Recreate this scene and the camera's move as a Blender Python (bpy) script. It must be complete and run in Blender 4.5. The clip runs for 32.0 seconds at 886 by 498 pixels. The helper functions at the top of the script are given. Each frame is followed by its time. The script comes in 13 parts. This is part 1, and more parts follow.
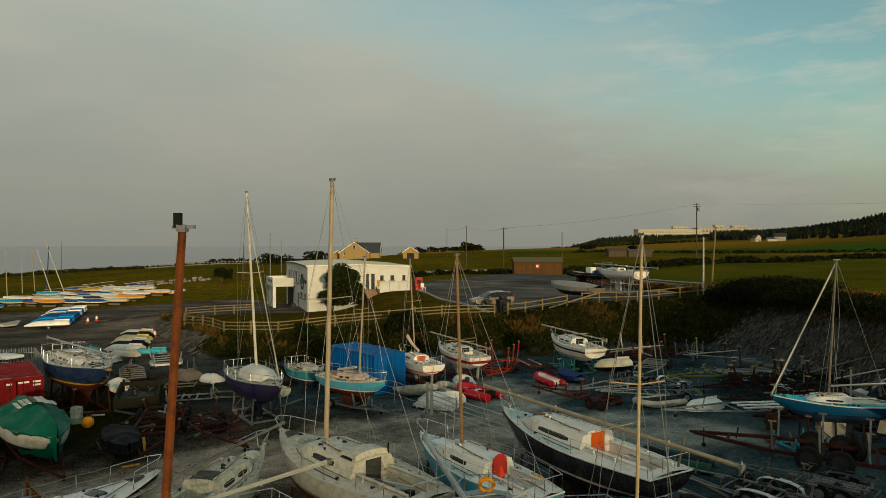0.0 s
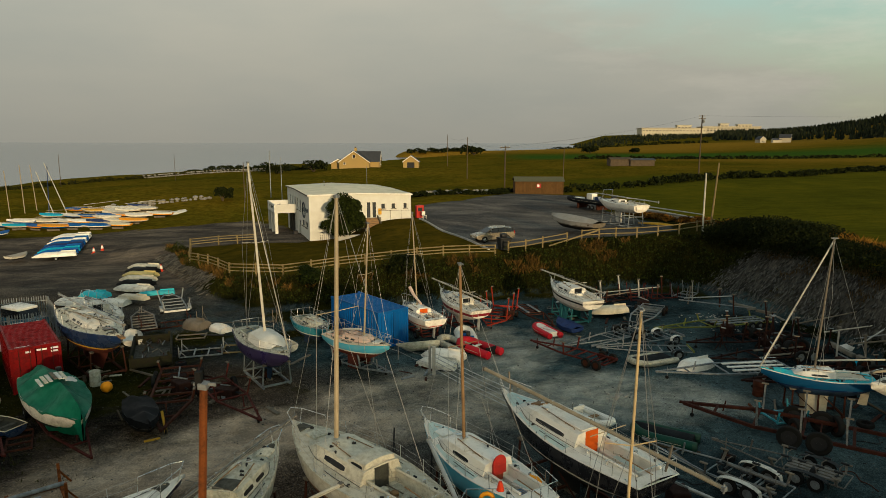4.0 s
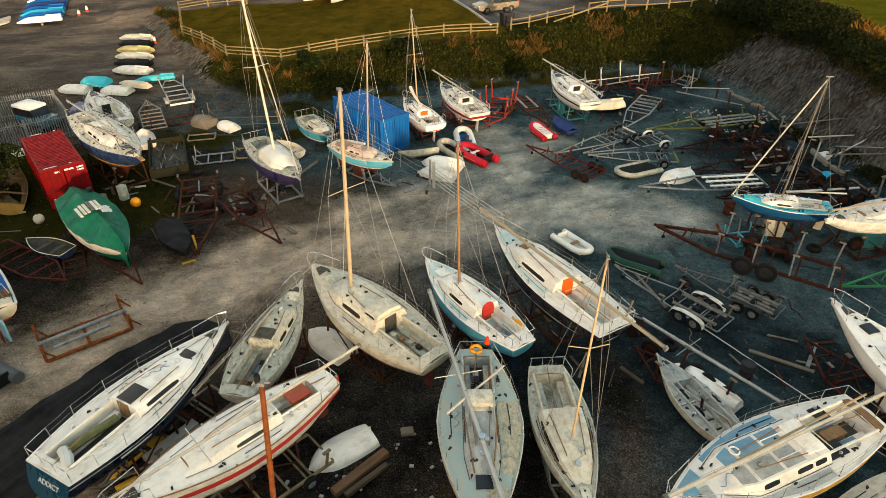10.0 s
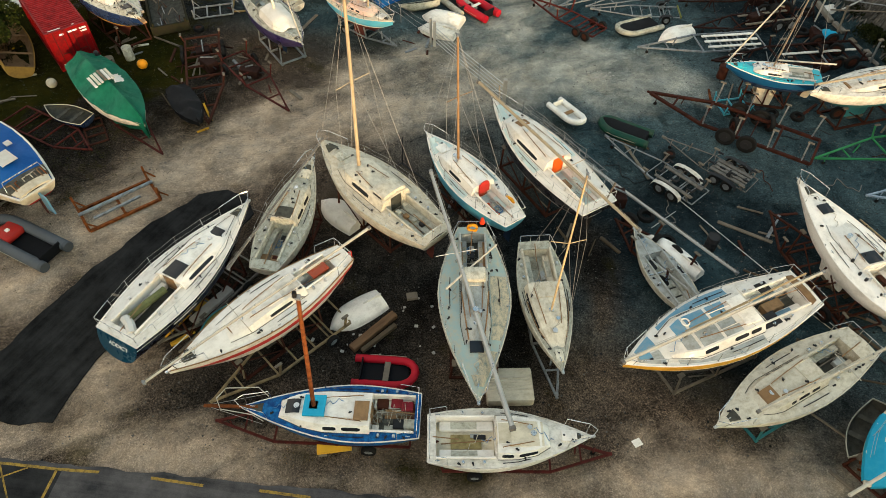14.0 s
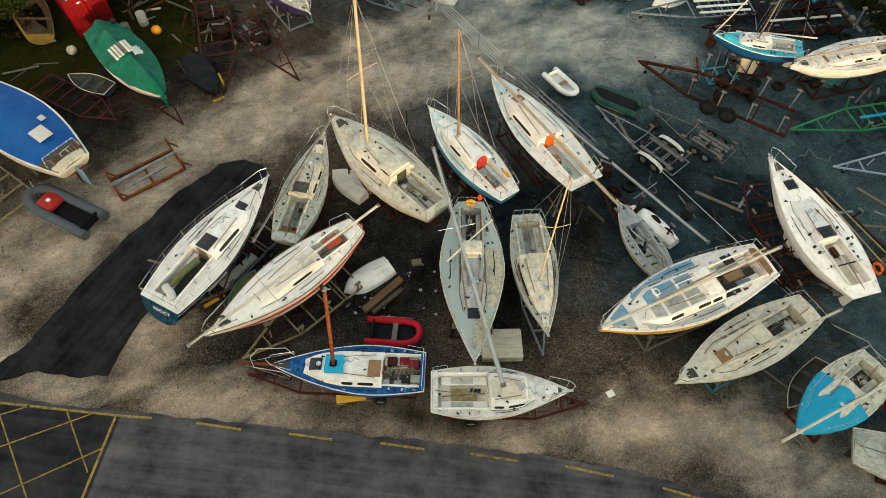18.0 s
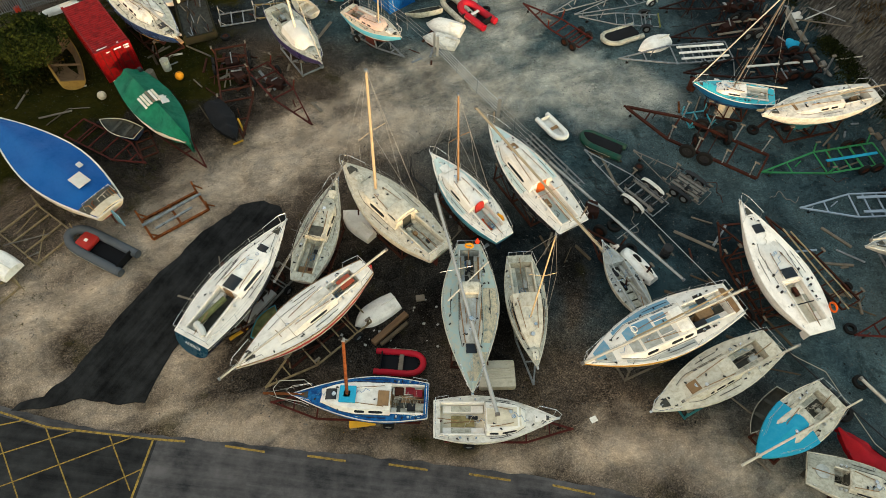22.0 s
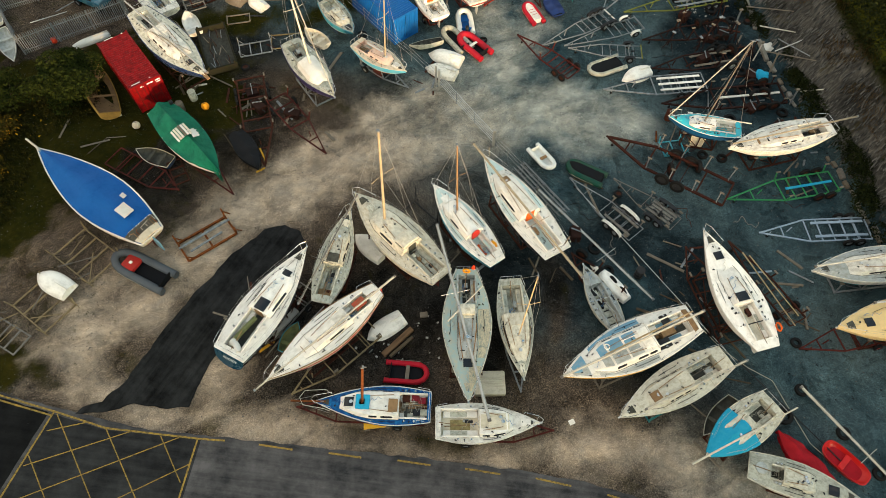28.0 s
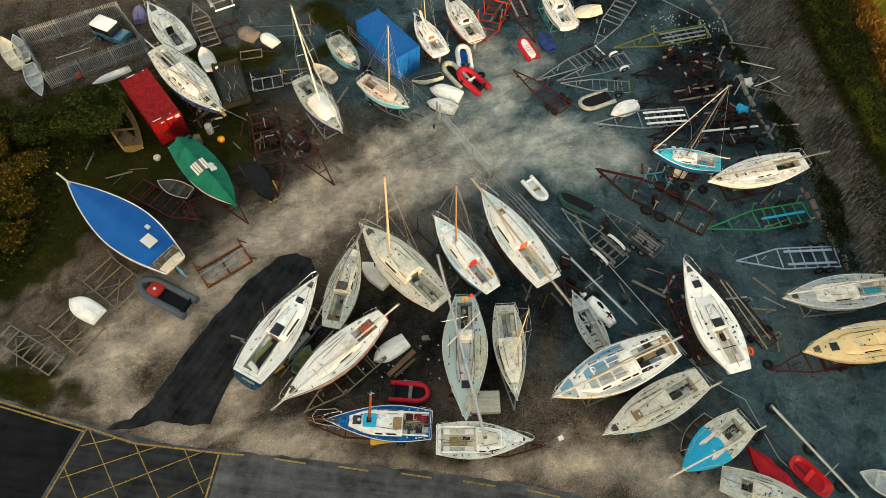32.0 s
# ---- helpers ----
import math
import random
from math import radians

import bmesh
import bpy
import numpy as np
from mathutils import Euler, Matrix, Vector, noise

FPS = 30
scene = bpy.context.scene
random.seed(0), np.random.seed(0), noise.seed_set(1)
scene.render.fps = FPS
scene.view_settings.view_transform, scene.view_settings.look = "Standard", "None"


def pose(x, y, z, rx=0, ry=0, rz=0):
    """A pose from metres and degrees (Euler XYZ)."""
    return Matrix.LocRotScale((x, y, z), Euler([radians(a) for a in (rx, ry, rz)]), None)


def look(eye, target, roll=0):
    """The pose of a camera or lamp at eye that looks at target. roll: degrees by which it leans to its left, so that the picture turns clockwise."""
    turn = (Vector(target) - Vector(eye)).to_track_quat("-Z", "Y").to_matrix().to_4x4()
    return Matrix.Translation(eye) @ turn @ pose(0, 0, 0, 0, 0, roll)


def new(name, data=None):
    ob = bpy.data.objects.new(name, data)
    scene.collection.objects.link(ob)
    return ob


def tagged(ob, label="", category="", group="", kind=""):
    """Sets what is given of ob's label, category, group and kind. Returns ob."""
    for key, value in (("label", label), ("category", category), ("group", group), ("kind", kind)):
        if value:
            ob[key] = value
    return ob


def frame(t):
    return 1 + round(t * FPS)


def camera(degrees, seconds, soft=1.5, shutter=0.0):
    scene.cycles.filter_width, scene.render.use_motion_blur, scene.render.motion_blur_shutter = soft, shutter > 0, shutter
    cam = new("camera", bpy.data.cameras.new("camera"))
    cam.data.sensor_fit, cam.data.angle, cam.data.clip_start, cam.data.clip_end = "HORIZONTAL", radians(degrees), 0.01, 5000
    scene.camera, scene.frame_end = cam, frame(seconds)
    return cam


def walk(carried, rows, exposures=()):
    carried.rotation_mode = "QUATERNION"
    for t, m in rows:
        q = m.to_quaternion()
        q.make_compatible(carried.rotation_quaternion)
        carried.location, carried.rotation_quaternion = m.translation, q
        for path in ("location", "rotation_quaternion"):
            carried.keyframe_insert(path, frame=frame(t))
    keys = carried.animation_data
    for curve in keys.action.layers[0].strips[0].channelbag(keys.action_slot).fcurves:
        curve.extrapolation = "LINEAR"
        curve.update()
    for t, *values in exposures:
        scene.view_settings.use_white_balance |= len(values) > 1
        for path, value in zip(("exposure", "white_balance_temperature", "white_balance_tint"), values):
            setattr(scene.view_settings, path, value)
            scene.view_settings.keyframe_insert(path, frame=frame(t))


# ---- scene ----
cam = camera(68.6, 32.0, soft=0.5)
METRES, EYE, TILT, LEAN, TURN = 33.0, 9.68, -0.37, 0.0, 0.0
ROWS = [
    (0.0, 0.0, 0.0, 0.0, -0.0, 0.0, -0.0),
    (0.5, -0.0005, 0.0001, 0.016, -0.01, 0.01, 0.0),
    (1.0, -0.0011, -0.0, 0.0296, -0.02, 0.02, -0.01),
    (1.5, -0.002, -0.0001, 0.0476, -0.02, 0.0, -0.01),
    (2.0, -0.003, -0.0005, 0.0629, -0.03, -1.28, -0.03),
    (2.5, -0.0035, -0.0005, 0.0788, -0.03, -3.3, -0.05),
    (3.0, -0.0037, -0.0005, 0.0947, -0.01, -5.25, -0.07),
    (3.5, -0.0039, -0.0009, 0.1089, -0.0, -7.12, -0.08),
    (5.5, -0.0046, -0.0027, 0.1727, 0.05, -15.4, -0.2),
    (6.0, -0.0054, -0.0032, 0.1894, 0.04, -17.64, -0.21),
    (6.5, -0.0055, -0.0037, 0.2052, 0.06, -19.75, -0.24),
    (7.0, -0.0048, -0.0037, 0.2209, 0.09, -21.9, -0.26),
    (7.5, -0.0046, -0.0043, 0.2366, 0.1, -24.02, -0.27),
    (8.0, -0.0042, -0.0043, 0.2522, 0.12, -25.91, -0.3),
    (8.5, -0.0036, -0.0045, 0.2679, 0.14, -27.74, -0.3),
    (9.0, -0.0033, -0.0047, 0.2835, 0.15, -29.61, -0.32),
    (9.5, -0.0025, -0.005, 0.2989, 0.17, -31.51, -0.35),
    (10.0, -0.0025, -0.0056, 0.3142, 0.18, -33.46, -0.37),
    (10.5, -0.0022, -0.0063, 0.3296, 0.2, -35.68, -0.4),
    (11.0, -0.0025, -0.0075, 0.3449, 0.2, -38.08, -0.42),
    (11.5, -0.0024, -0.0081, 0.3596, 0.21, -40.51, -0.44),
    (12.0, -0.0011, -0.0091, 0.3747, 0.27, -42.96, -0.45),
    (12.5, -0.0013, -0.0099, 0.3901, 0.27, -45.4, -0.48),
    (13.0, -0.0019, -0.0108, 0.4058, 0.31, -47.86, -0.49),
    (13.5, -0.0028, -0.0109, 0.4218, 0.31, -49.55, -0.51),
    (14.0, -0.0036, -0.0109, 0.4375, 0.31, -49.9, -0.5),
    (14.5, -0.0038, -0.0113, 0.453, 0.32, -49.88, -0.51),
    (16.5, -0.0045, -0.0116, 0.515, 0.32, -49.88, -0.56),
    (17.0, -0.0048, -0.014, 0.529, 0.34, -51.64, -0.57),
    (17.5, -0.006, -0.0154, 0.5444, 0.37, -54.68, -0.59),
    (18.0, -0.0075, -0.0151, 0.5608, 0.39, -56.83, -0.62),
    (18.5, -0.0085, -0.0149, 0.5768, 0.4, -57.1, -0.62),
    (19.0, -0.0089, -0.0148, 0.5923, 0.4, -57.09, -0.62),
    (19.5, -0.0089, -0.015, 0.6081, 0.39, -57.07, -0.62),
    (20.0, -0.0088, -0.0151, 0.6237, 0.4, -57.07, -0.63),
    (20.5, -0.0091, -0.0154, 0.6393, 0.41, -57.05, -0.63),
    (21.0, -0.0094, -0.0157, 0.6551, 0.42, -57.06, -0.63),
    (21.5, -0.0099, -0.0165, 0.6707, 0.43, -57.05, -0.63),
    (22.0, -0.0104, -0.0174, 0.6862, 0.43, -57.03, -0.62),
    (22.5, -0.0113, -0.0183, 0.7017, 0.43, -57.01, -0.63),
    (23.0, -0.0122, -0.0194, 0.7173, 0.43, -56.99, -0.63),
    (23.5, -0.013, -0.0199, 0.733, 0.44, -56.98, -0.64),
    (24.0, -0.0134, -0.0202, 0.7483, 0.42, -56.96, -0.63),
    (24.5, -0.0136, -0.0201, 0.7639, 0.43, -56.96, -0.63),
    (25.0, -0.0134, -0.0199, 0.7797, 0.43, -56.96, -0.64),
    (25.5, -0.0138, -0.0202, 0.795, 0.44, -56.91, -0.66),
    (27.5, -0.0138, -0.018, 0.8591, 0.51, -59.57, -0.69),
    (28.0, -0.014, -0.0186, 0.8745, 0.51, -59.57, -0.68),
    (28.5, -0.0143, -0.0189, 0.89, 0.52, -59.58, -0.69),
    (29.0, -0.0149, -0.0191, 0.9054, 0.52, -59.58, -0.69),
    (29.5, -0.0153, -0.019, 0.9209, 0.53, -59.59, -0.68),
    (30.0, -0.0152, -0.0187, 0.9364, 0.54, -59.6, -0.68),
    (30.5, -0.0148, -0.0186, 0.9518, 0.54, -59.6, -0.69),
    (31.0, -0.0146, -0.0188, 0.9674, 0.56, -59.61, -0.68),
    (31.5, -0.0148, -0.0195, 0.9831, 0.56, -59.62, -0.68),
    (32.0, -0.0152, -0.0206, 0.9987, 0.57, -59.61, -0.69),
]
walk(cam, [(t, pose(0, 0, EYE, TILT, LEAN, TURN) @ pose(METRES * x, METRES * y, METRES * z, 90 + pitch, roll, yaw)) for t, x, y, z, yaw, pitch, roll in ROWS], exposures=[(0, 0.29, 6550, 0), (2, 0.34, 6650, 1), (3.5, 0.46, 6700, 3), (5.5, 1.00, 6850, 7), (7, 1.50, 7150, 15), (9, 1.68, 7000, 15), (11, 1.78, 7000, 15), (13, 1.80, 6950, 14), (20, 1.84, 6950, 14), (32, 2.00, 7000, 14)])

# ---- light ----
SUN_UP = 6.5
world = bpy.data.worlds.new("evening_sky")
scene.world = world
world.use_nodes = True
wn, wl = world.node_tree.nodes, world.node_tree.links
wn.clear()
w_out, w_bg, w_sky = wn.new("ShaderNodeOutputWorld"), wn.new("ShaderNodeBackground"), wn.new("ShaderNodeTexSky")
w_sky.sky_type, w_sky.sun_disc = "NISHITA", False
w_sky.sun_elevation, w_sky.sun_rotation = radians(SUN_UP), radians(158)
w_sky.air_density, w_sky.dust_density, w_sky.ozone_density = 1.0, 1.6, 1.0
w_tc, w_map = wn.new("ShaderNodeTexCoord"), wn.new("ShaderNodeMapping")
w_map.inputs["Scale"].default_value = (1.3, 1.3, 4.2)
w_noise = wn.new("ShaderNodeTexNoise")
w_noise.inputs["Scale"].default_value, w_noise.inputs["Detail"].default_value = 1.6, 6
w_noise.inputs["Roughness"].default_value = 0.55
w_ramp = wn.new("ShaderNodeValToRGB")
w_ramp.color_ramp.elements[0].position, w_ramp.color_ramp.elements[0].color = 0.28, (0.0, 0.0, 0.0, 1)
w_ramp.color_ramp.elements[1].position, w_ramp.color_ramp.elements[1].color = 0.80, (0.75, 0.75, 0.75, 1)
w_mix = wn.new("ShaderNodeMixRGB")
w_xyz = wn.new("ShaderNodeSeparateXYZ")
w_veil = wn.new("ShaderNodeValToRGB")
for e, (at, c) in zip(w_veil.color_ramp.elements, ((0.30, (1.36, 1.32, 1.20, 1)), (0.75, (1.62, 1.50, 1.30, 1)))):
    e.position, e.color = at, c
wl.new(w_noise.outputs["Fac"], w_veil.inputs["Fac"])
w_high, w_up = wn.new("ShaderNodeMixRGB"), wn.new("ShaderNodeMath")
w_cloud = wn.new("ShaderNodeValToRGB")
for e, (at, c) in zip(w_cloud.color_ramp.elements, ((0.30, (2.20, 2.28, 2.10, 1)), (0.75, (2.85, 2.70, 2.36, 1)))):
    e.position, e.color = at, c
wl.new(w_noise.outputs["Fac"], w_cloud.inputs["Fac"])
wl.new(w_cloud.outputs["Color"], w_high.inputs["Color2"])
w_up.operation, w_up.use_clamp, w_up.inputs[1].default_value = "MULTIPLY", True, 3.0
wl.new(w_veil.outputs["Color"], w_high.inputs["Color1"])
wl.new(w_up.outputs["Value"], w_high.inputs["Fac"])
wl.new(w_high.outputs["Color"], w_mix.inputs["Color2"])
w_side, w_lift, w_open, w_amt = (wn.new("ShaderNodeMath") for _ in range(4))
w_side.operation, w_lift.operation, w_open.operation, w_amt.operation = "MULTIPLY_ADD", "MULTIPLY_ADD", "MULTIPLY_ADD", "ADD"
w_side.inputs[1].default_value, w_side.inputs[2].default_value = 0.8, 0.0
w_lift.inputs[1].default_value = 0.55
w_open.inputs[1].default_value, w_open.inputs[2].default_value = -1.9, 0.78
w_amt.use_clamp = True
w_low = wn.new("ShaderNodeMath")
w_low.operation, w_low.inputs[1].default_value, w_low.inputs[2].default_value = "MULTIPLY_ADD", -1.02, 1.55
wl.new(w_low.outputs["Value"], w_open.inputs[2])
wl.new(w_tc.outputs["Generated"], w_xyz.inputs["Vector"])
wl.new(w_xyz.outputs["Z"], w_up.inputs[0])
wl.new(w_up.outputs["Value"], w_low.inputs[0])
wl.new(w_xyz.outputs["X"], w_side.inputs[0])
wl.new(w_xyz.outputs["Z"], w_lift.inputs[0])
wl.new(w_side.outputs["Value"], w_lift.inputs[2])
wl.new(w_lift.outputs["Value"], w_open.inputs[0])
wl.new(w_open.outputs["Value"], w_amt.inputs[1])
wl.new(w_tc.outputs["Generated"], w_map.inputs["Vector"])
wl.new(w_map.outputs["Vector"], w_noise.inputs["Vector"])
wl.new(w_noise.outputs["Fac"], w_ramp.inputs["Fac"])
wl.new(w_ramp.outputs["Color"], w_amt.inputs[0])
wl.new(w_amt.outputs["Value"], w_mix.inputs["Fac"])
w_floor, w_join = wn.new("ShaderNodeMath"), wn.new("ShaderNodeCombineXYZ")
w_floor.operation, w_floor.inputs[1].default_value = "MAXIMUM", 0.002
wl.new(w_xyz.outputs["Z"], w_floor.inputs[0])
for axis, socket in (("X", w_xyz.outputs["X"]), ("Y", w_xyz.outputs["Y"]), ("Z", w_floor.outputs["Value"])):
    wl.new(socket, w_join.inputs[axis])
wl.new(w_join.outputs["Vector"], w_sky.inputs["Vector"])
w_haze = wn.new("ShaderNodeMixRGB")
w_haze.blend_type, w_haze.inputs["Fac"].default_value, w_haze.inputs["Color2"].default_value = "MULTIPLY", 1.0, (0.90, 1.06, 0.98, 1)
wl.new(w_sky.outputs["Color"], w_haze.inputs["Color1"])
wl.new(w_haze.outputs["Color"], w_mix.inputs["Color1"])
# thin bright wisps high up
w_wmap, w_wisp, w_wramp, w_lit, w_wamt = wn.new("ShaderNodeMapping"), wn.new("ShaderNodeTexNoise"), wn.new("ShaderNodeMapRange"), wn.new("ShaderNodeMixRGB"), wn.new("ShaderNodeMath")
w_wmap.inputs["Scale"].default_value, w_wmap.inputs["Rotation"].default_value = (2.2, 2.2, 9.0), (0, 0.22, 0)
w_wisp.inputs["Scale"].default_value, w_wisp.inputs["Detail"].default_value, w_wisp.inputs["Roughness"].default_value = 2.4, 8, 0.62
w_wramp.inputs["From Min"].default_value, w_wramp.inputs["From Max"].default_value, w_wramp.inputs["To Max"].default_value = 0.49, 0.72, 0.8
w_wamt.operation = "MULTIPLY"
wl.new(w_tc.outputs["Generated"], w_wmap.inputs["Vector"])
wl.new(w_wmap.outputs["Vector"], w_wisp.inputs["Vector"])
wl.new(w_wisp.outputs["Fac"], w_wramp.inputs["Value"])
wl.new(w_wramp.outputs["Result"], w_wamt.inputs[0])
w_wside = wn.new("ShaderNodeMapRange")
w_wside.inputs["From Min"].default_value, w_wside.inputs["From Max"].default_value = 0.0, 0.45
w_wup = wn.new("ShaderNodeMath")
w_wup.operation = "MULTIPLY"
wl.new(w_xyz.outputs["X"], w_wside.inputs["Value"])
wl.new(w_wside.outputs["Result"], w_wup.inputs[0])
wl.new(w_up.outputs["Value"], w_wup.inputs[1])
wl.new(w_wup.outputs["Value"], w_wamt.inputs[1])
wl.new(w_wamt.outputs["Value"], w_lit.inputs["Fac"])
w_lit.inputs["Color2"].default_value = (3.5, 3.15, 2.75, 1)
wl.new(w_mix.outputs["Color"], w_lit.inputs["Color1"])
# the vault brightens towards the zenith
w_zen, w_vault = wn.new("ShaderNodeMapRange"), wn.new("ShaderNodeVectorMath")
w_zen.interpolation_type = "SMOOTHSTEP"
w_zen.inputs["From Min"].default_value, w_zen.inputs["From Max"].default_value = 0.35, 0.95
w_zen.inputs["To Min"].default_value, w_zen.inputs["To Max"].default_value = 1.0, 1.25
w_vault.operation = "SCALE"
wl.new(w_xyz.outputs["Z"], w_zen.inputs["Value"])
wl.new(w_lit.outputs["Color"], w_vault.inputs[0])
wl.new(w_zen.outputs["Result"], w_vault.inputs["Scale"])
wl.new(w_vault.outputs["Vector"], w_bg.inputs["Color"])
wl.new(w_bg.outputs["Background"], w_out.inputs["Surface"])
w_bg.inputs["Strength"].default_value = 0.15

sun_data = bpy.data.lights.new("sun", "SUN")
sun_data.energy, sun_data.angle, sun_data.color = 2.3, radians(2.5), (1.0, 0.75, 0.47)
sun = new("sun", sun_data)
sun.matrix_world = look((37.5, -92.7, 100 * math.tan(radians(SUN_UP))), (0, 0, 0))

# ---- materials ----
MATS = {}


def surface(name, col, rough=0.5, metal=0.0, dirt=(0.10, 0.085, 0.06), amount=0.35, scale=1.2, fine=14.0, bump=0.15, spread=0.12, coat=0.0, grain=None):
    """A worn surface: a base colour with a slow drift, dirt in patches and fine specks, and a fine relief. Lengths are in metres."""
    if name in MATS:
        return MATS[name]
    m = bpy.data.materials.new(name)
    m.use_nodes = True
    n, l = m.node_tree.nodes, m.node_tree.links
    b = n["Principled BSDF"]
    tc, info = n.new("ShaderNodeTexCoord"), n.new("ShaderNodeObjectInfo")
    shift = n.new("ShaderNodeVectorMath")
    shift.operation = "ADD"
    l.new(tc.outputs["Object"], shift.inputs[0])
    wide = n.new("ShaderNodeVectorMath")
    wide.operation = "SCALE"
    wide.inputs[0].default_value, wide.inputs["Scale"].default_value = (37, 19, 53), 1
    l.new(info.outputs["Random"], wide.inputs["Scale"])
    l.new(wide.outputs["Vector"], shift.inputs[1])
    if grain:
        run = n.new("ShaderNodeMapping")
        run.inputs["Scale"].default_value = grain
        l.new(shift.outputs["Vector"], run.inputs["Vector"])
        shift = run
    big, small = n.new("ShaderNodeTexNoise"), n.new("ShaderNodeTexNoise")
    big.inputs["Scale"].default_value, big.inputs["Detail"].default_value, big.inputs["Roughness"].default_value = scale, 6, 0.65
    small.inputs["Scale"].default_value, small.inputs["Detail"].default_value = fine, 5
    for t in (big, small):
        l.new(shift.outputs["Vector"], t.inputs["Vector"])
    ramp = n.new("ShaderNodeValToRGB")
    ramp.color_ramp.elements[0].position, ramp.color_ramp.elements[1].position = 0.42, 0.72
    l.new(big.outputs["Fac"], ramp.inputs["Fac"])
    ramp2 = n.new("ShaderNodeValToRGB")
    ramp2.color_ramp.elements[0].position, ramp2.color_ramp.elements[1].position = 0.5, 0.75
    l.new(small.outputs["Fac"], ramp2.inputs["Fac"])
    both = n.new("ShaderNodeMath")
    both.operation = "MULTIPLY_ADD"
    l.new(ramp2.outputs["Color"], both.inputs[0])
    both.inputs[1].default_value = 0.35
    l.new(ramp.outputs["Color"], both.inputs[2])
    amt = n.new("ShaderNodeMath")
    amt.operation, amt.use_clamp = "MULTIPLY", True
    amt.inputs[1].default_value = amount
    l.new(both.outputs["Value"], amt.inputs[0])
    mix = n.new("ShaderNodeMixRGB")
    mix.inputs["Color2"].default_value = (*dirt, 1)
    l.new(amt.outputs["Value"], mix.inputs["Fac"])
    hsv = n.new("ShaderNodeHueSaturation")
    hsv.inputs["Color"].default_value = (*col, 1)
    val = n.new("ShaderNodeMapRange")
    val.inputs["To Min"].default_value, val.inputs["To Max"].default_value = 1 - spread, 1 + spread
    l.new(info.outputs["Random"], val.inputs["Value"])
    l.new(val.outputs["Result"], hsv.inputs["Value"])
    l.new(hsv.outputs["Color"], mix.inputs["Color1"])
    l.new(mix.outputs["Color"], b.inputs["Base Color"])
    ro = n.new("ShaderNodeMapRange")
    ro.inputs["To Min"].default_value, ro.inputs["To Max"].default_value = max(rough - 0.12, 0.02), min(rough + 0.22, 1)
    l.new(both.outputs["Value"], ro.inputs["Value"])
    l.new(ro.outputs["Result"], b.inputs["Roughness"])
    b.inputs["Metallic"].default_value = metal
    b.inputs["Coat Weight"].default_value = coat
    b.inputs["Specular IOR Level"].default_value = 0.1 if rough > 0.44 and not metal else 0.3
    if bump:
        bp = n.new("ShaderNodeBump")
        bp.inputs["Strength"].default_value, bp.inputs["Distance"].default_value = bump, 0.02
        l.new(small.outputs["Fac"], bp.inputs["Height"])
        l.new(bp.outputs["Normal"], b.inputs["Normal"])
    MATS[name] = m
    return m


ALONG = (0.85, 1.15, 1.0)
white = surface("white_gelcoat", (0.72, 0.68, 0.60), 0.38, dirt=(0.16, 0.12, 0.07), amount=0.6, scale=2.6, fine=16, grain=ALONG)
white_clean = surface("clean_white_gelcoat", (0.82, 0.77, 0.69), 0.34, dirt=(0.26, 0.21, 0.14), amount=0.42, scale=2.2, fine=16, grain=ALONG)
cream = surface("cream_gelcoat", (0.64, 0.56, 0.42), 0.4, dirt=(0.2, 0.14, 0.07), amount=0.45, scale=2.2, grain=ALONG)
mossy = surface("mildewed_gelcoat", (0.60, 0.56, 0.45), 0.6, dirt=(0.085, 0.07, 0.035), amount=0.58, scale=4.5, fine=24, grain=ALONG)
mossy_grey = surface("grey_mildewed_deck", (0.45, 0.44, 0.36), 0.65, dirt=(0.06, 0.052, 0.03), amount=0.6, scale=5, fine=24, grain=ALONG)
deck_blue = surface("faded_blue_deck", (0.27, 0.37, 0.36), 0.6, dirt=(0.40, 0.37, 0.28), amount=0.9, scale=3.6, fine=18, grain=ALONG)
deck_sky = surface("pale_blue_deck", (0.12, 0.29, 0.40), 0.5, dirt=(0.34, 0.35, 0.33), amount=0.5, scale=2.6, grain=ALONG)
deck_grey = surface("grey_deck_paint", (0.40, 0.42, 0.40), 0.6, dirt=(0.14, 0.12, 0.08), amount=0.55, scale=3.4, grain=ALONG)
deck_teal = surface("pale_teal_deck", (0.50, 0.62, 0.60), 0.5, dirt=(0.35, 0.33, 0.25), amount=0.3, scale=2)
pink_deck = surface("faded_pink_deck", (0.62, 0.42, 0.34), 0.6, dirt=(0.5, 0.45, 0.36), amount=0.55, scale=3)
turquoise = surface("turquoise_paint", (0.02, 0.42, 0.50), 0.45, dirt=(0.20, 0.40, 0.42), amount=0.3)
teal_paint = surface("teal_paint", (0.03, 0.26, 0.33), 0.35, dirt=(0.15, 0.2, 0.2), amount=0.3)
sea_blue = surface("sea_blue_paint", (0.06, 0.33, 0.46), 0.4, dirt=(0.3, 0.3, 0.28), amount=0.3)
royal = surface("blistered_blue_paint", (0.003, 0.040, 0.15), 0.45, dirt=(0.010, 0.20, 0.46), amount=0.75, scale=4.5, fine=26)
cream_old = surface("dull_cream_gelcoat", (0.60, 0.55, 0.44), 0.5, dirt=(0.17, 0.12, 0.06), amount=0.5, scale=4, fine=22, grain=ALONG)
peel_cream = surface("peeling_cream_deck", (0.46, 0.39, 0.27), 0.65, dirt=(0.10, 0.16, 0.16), amount=0.85, scale=6, fine=24, grain=ALONG)
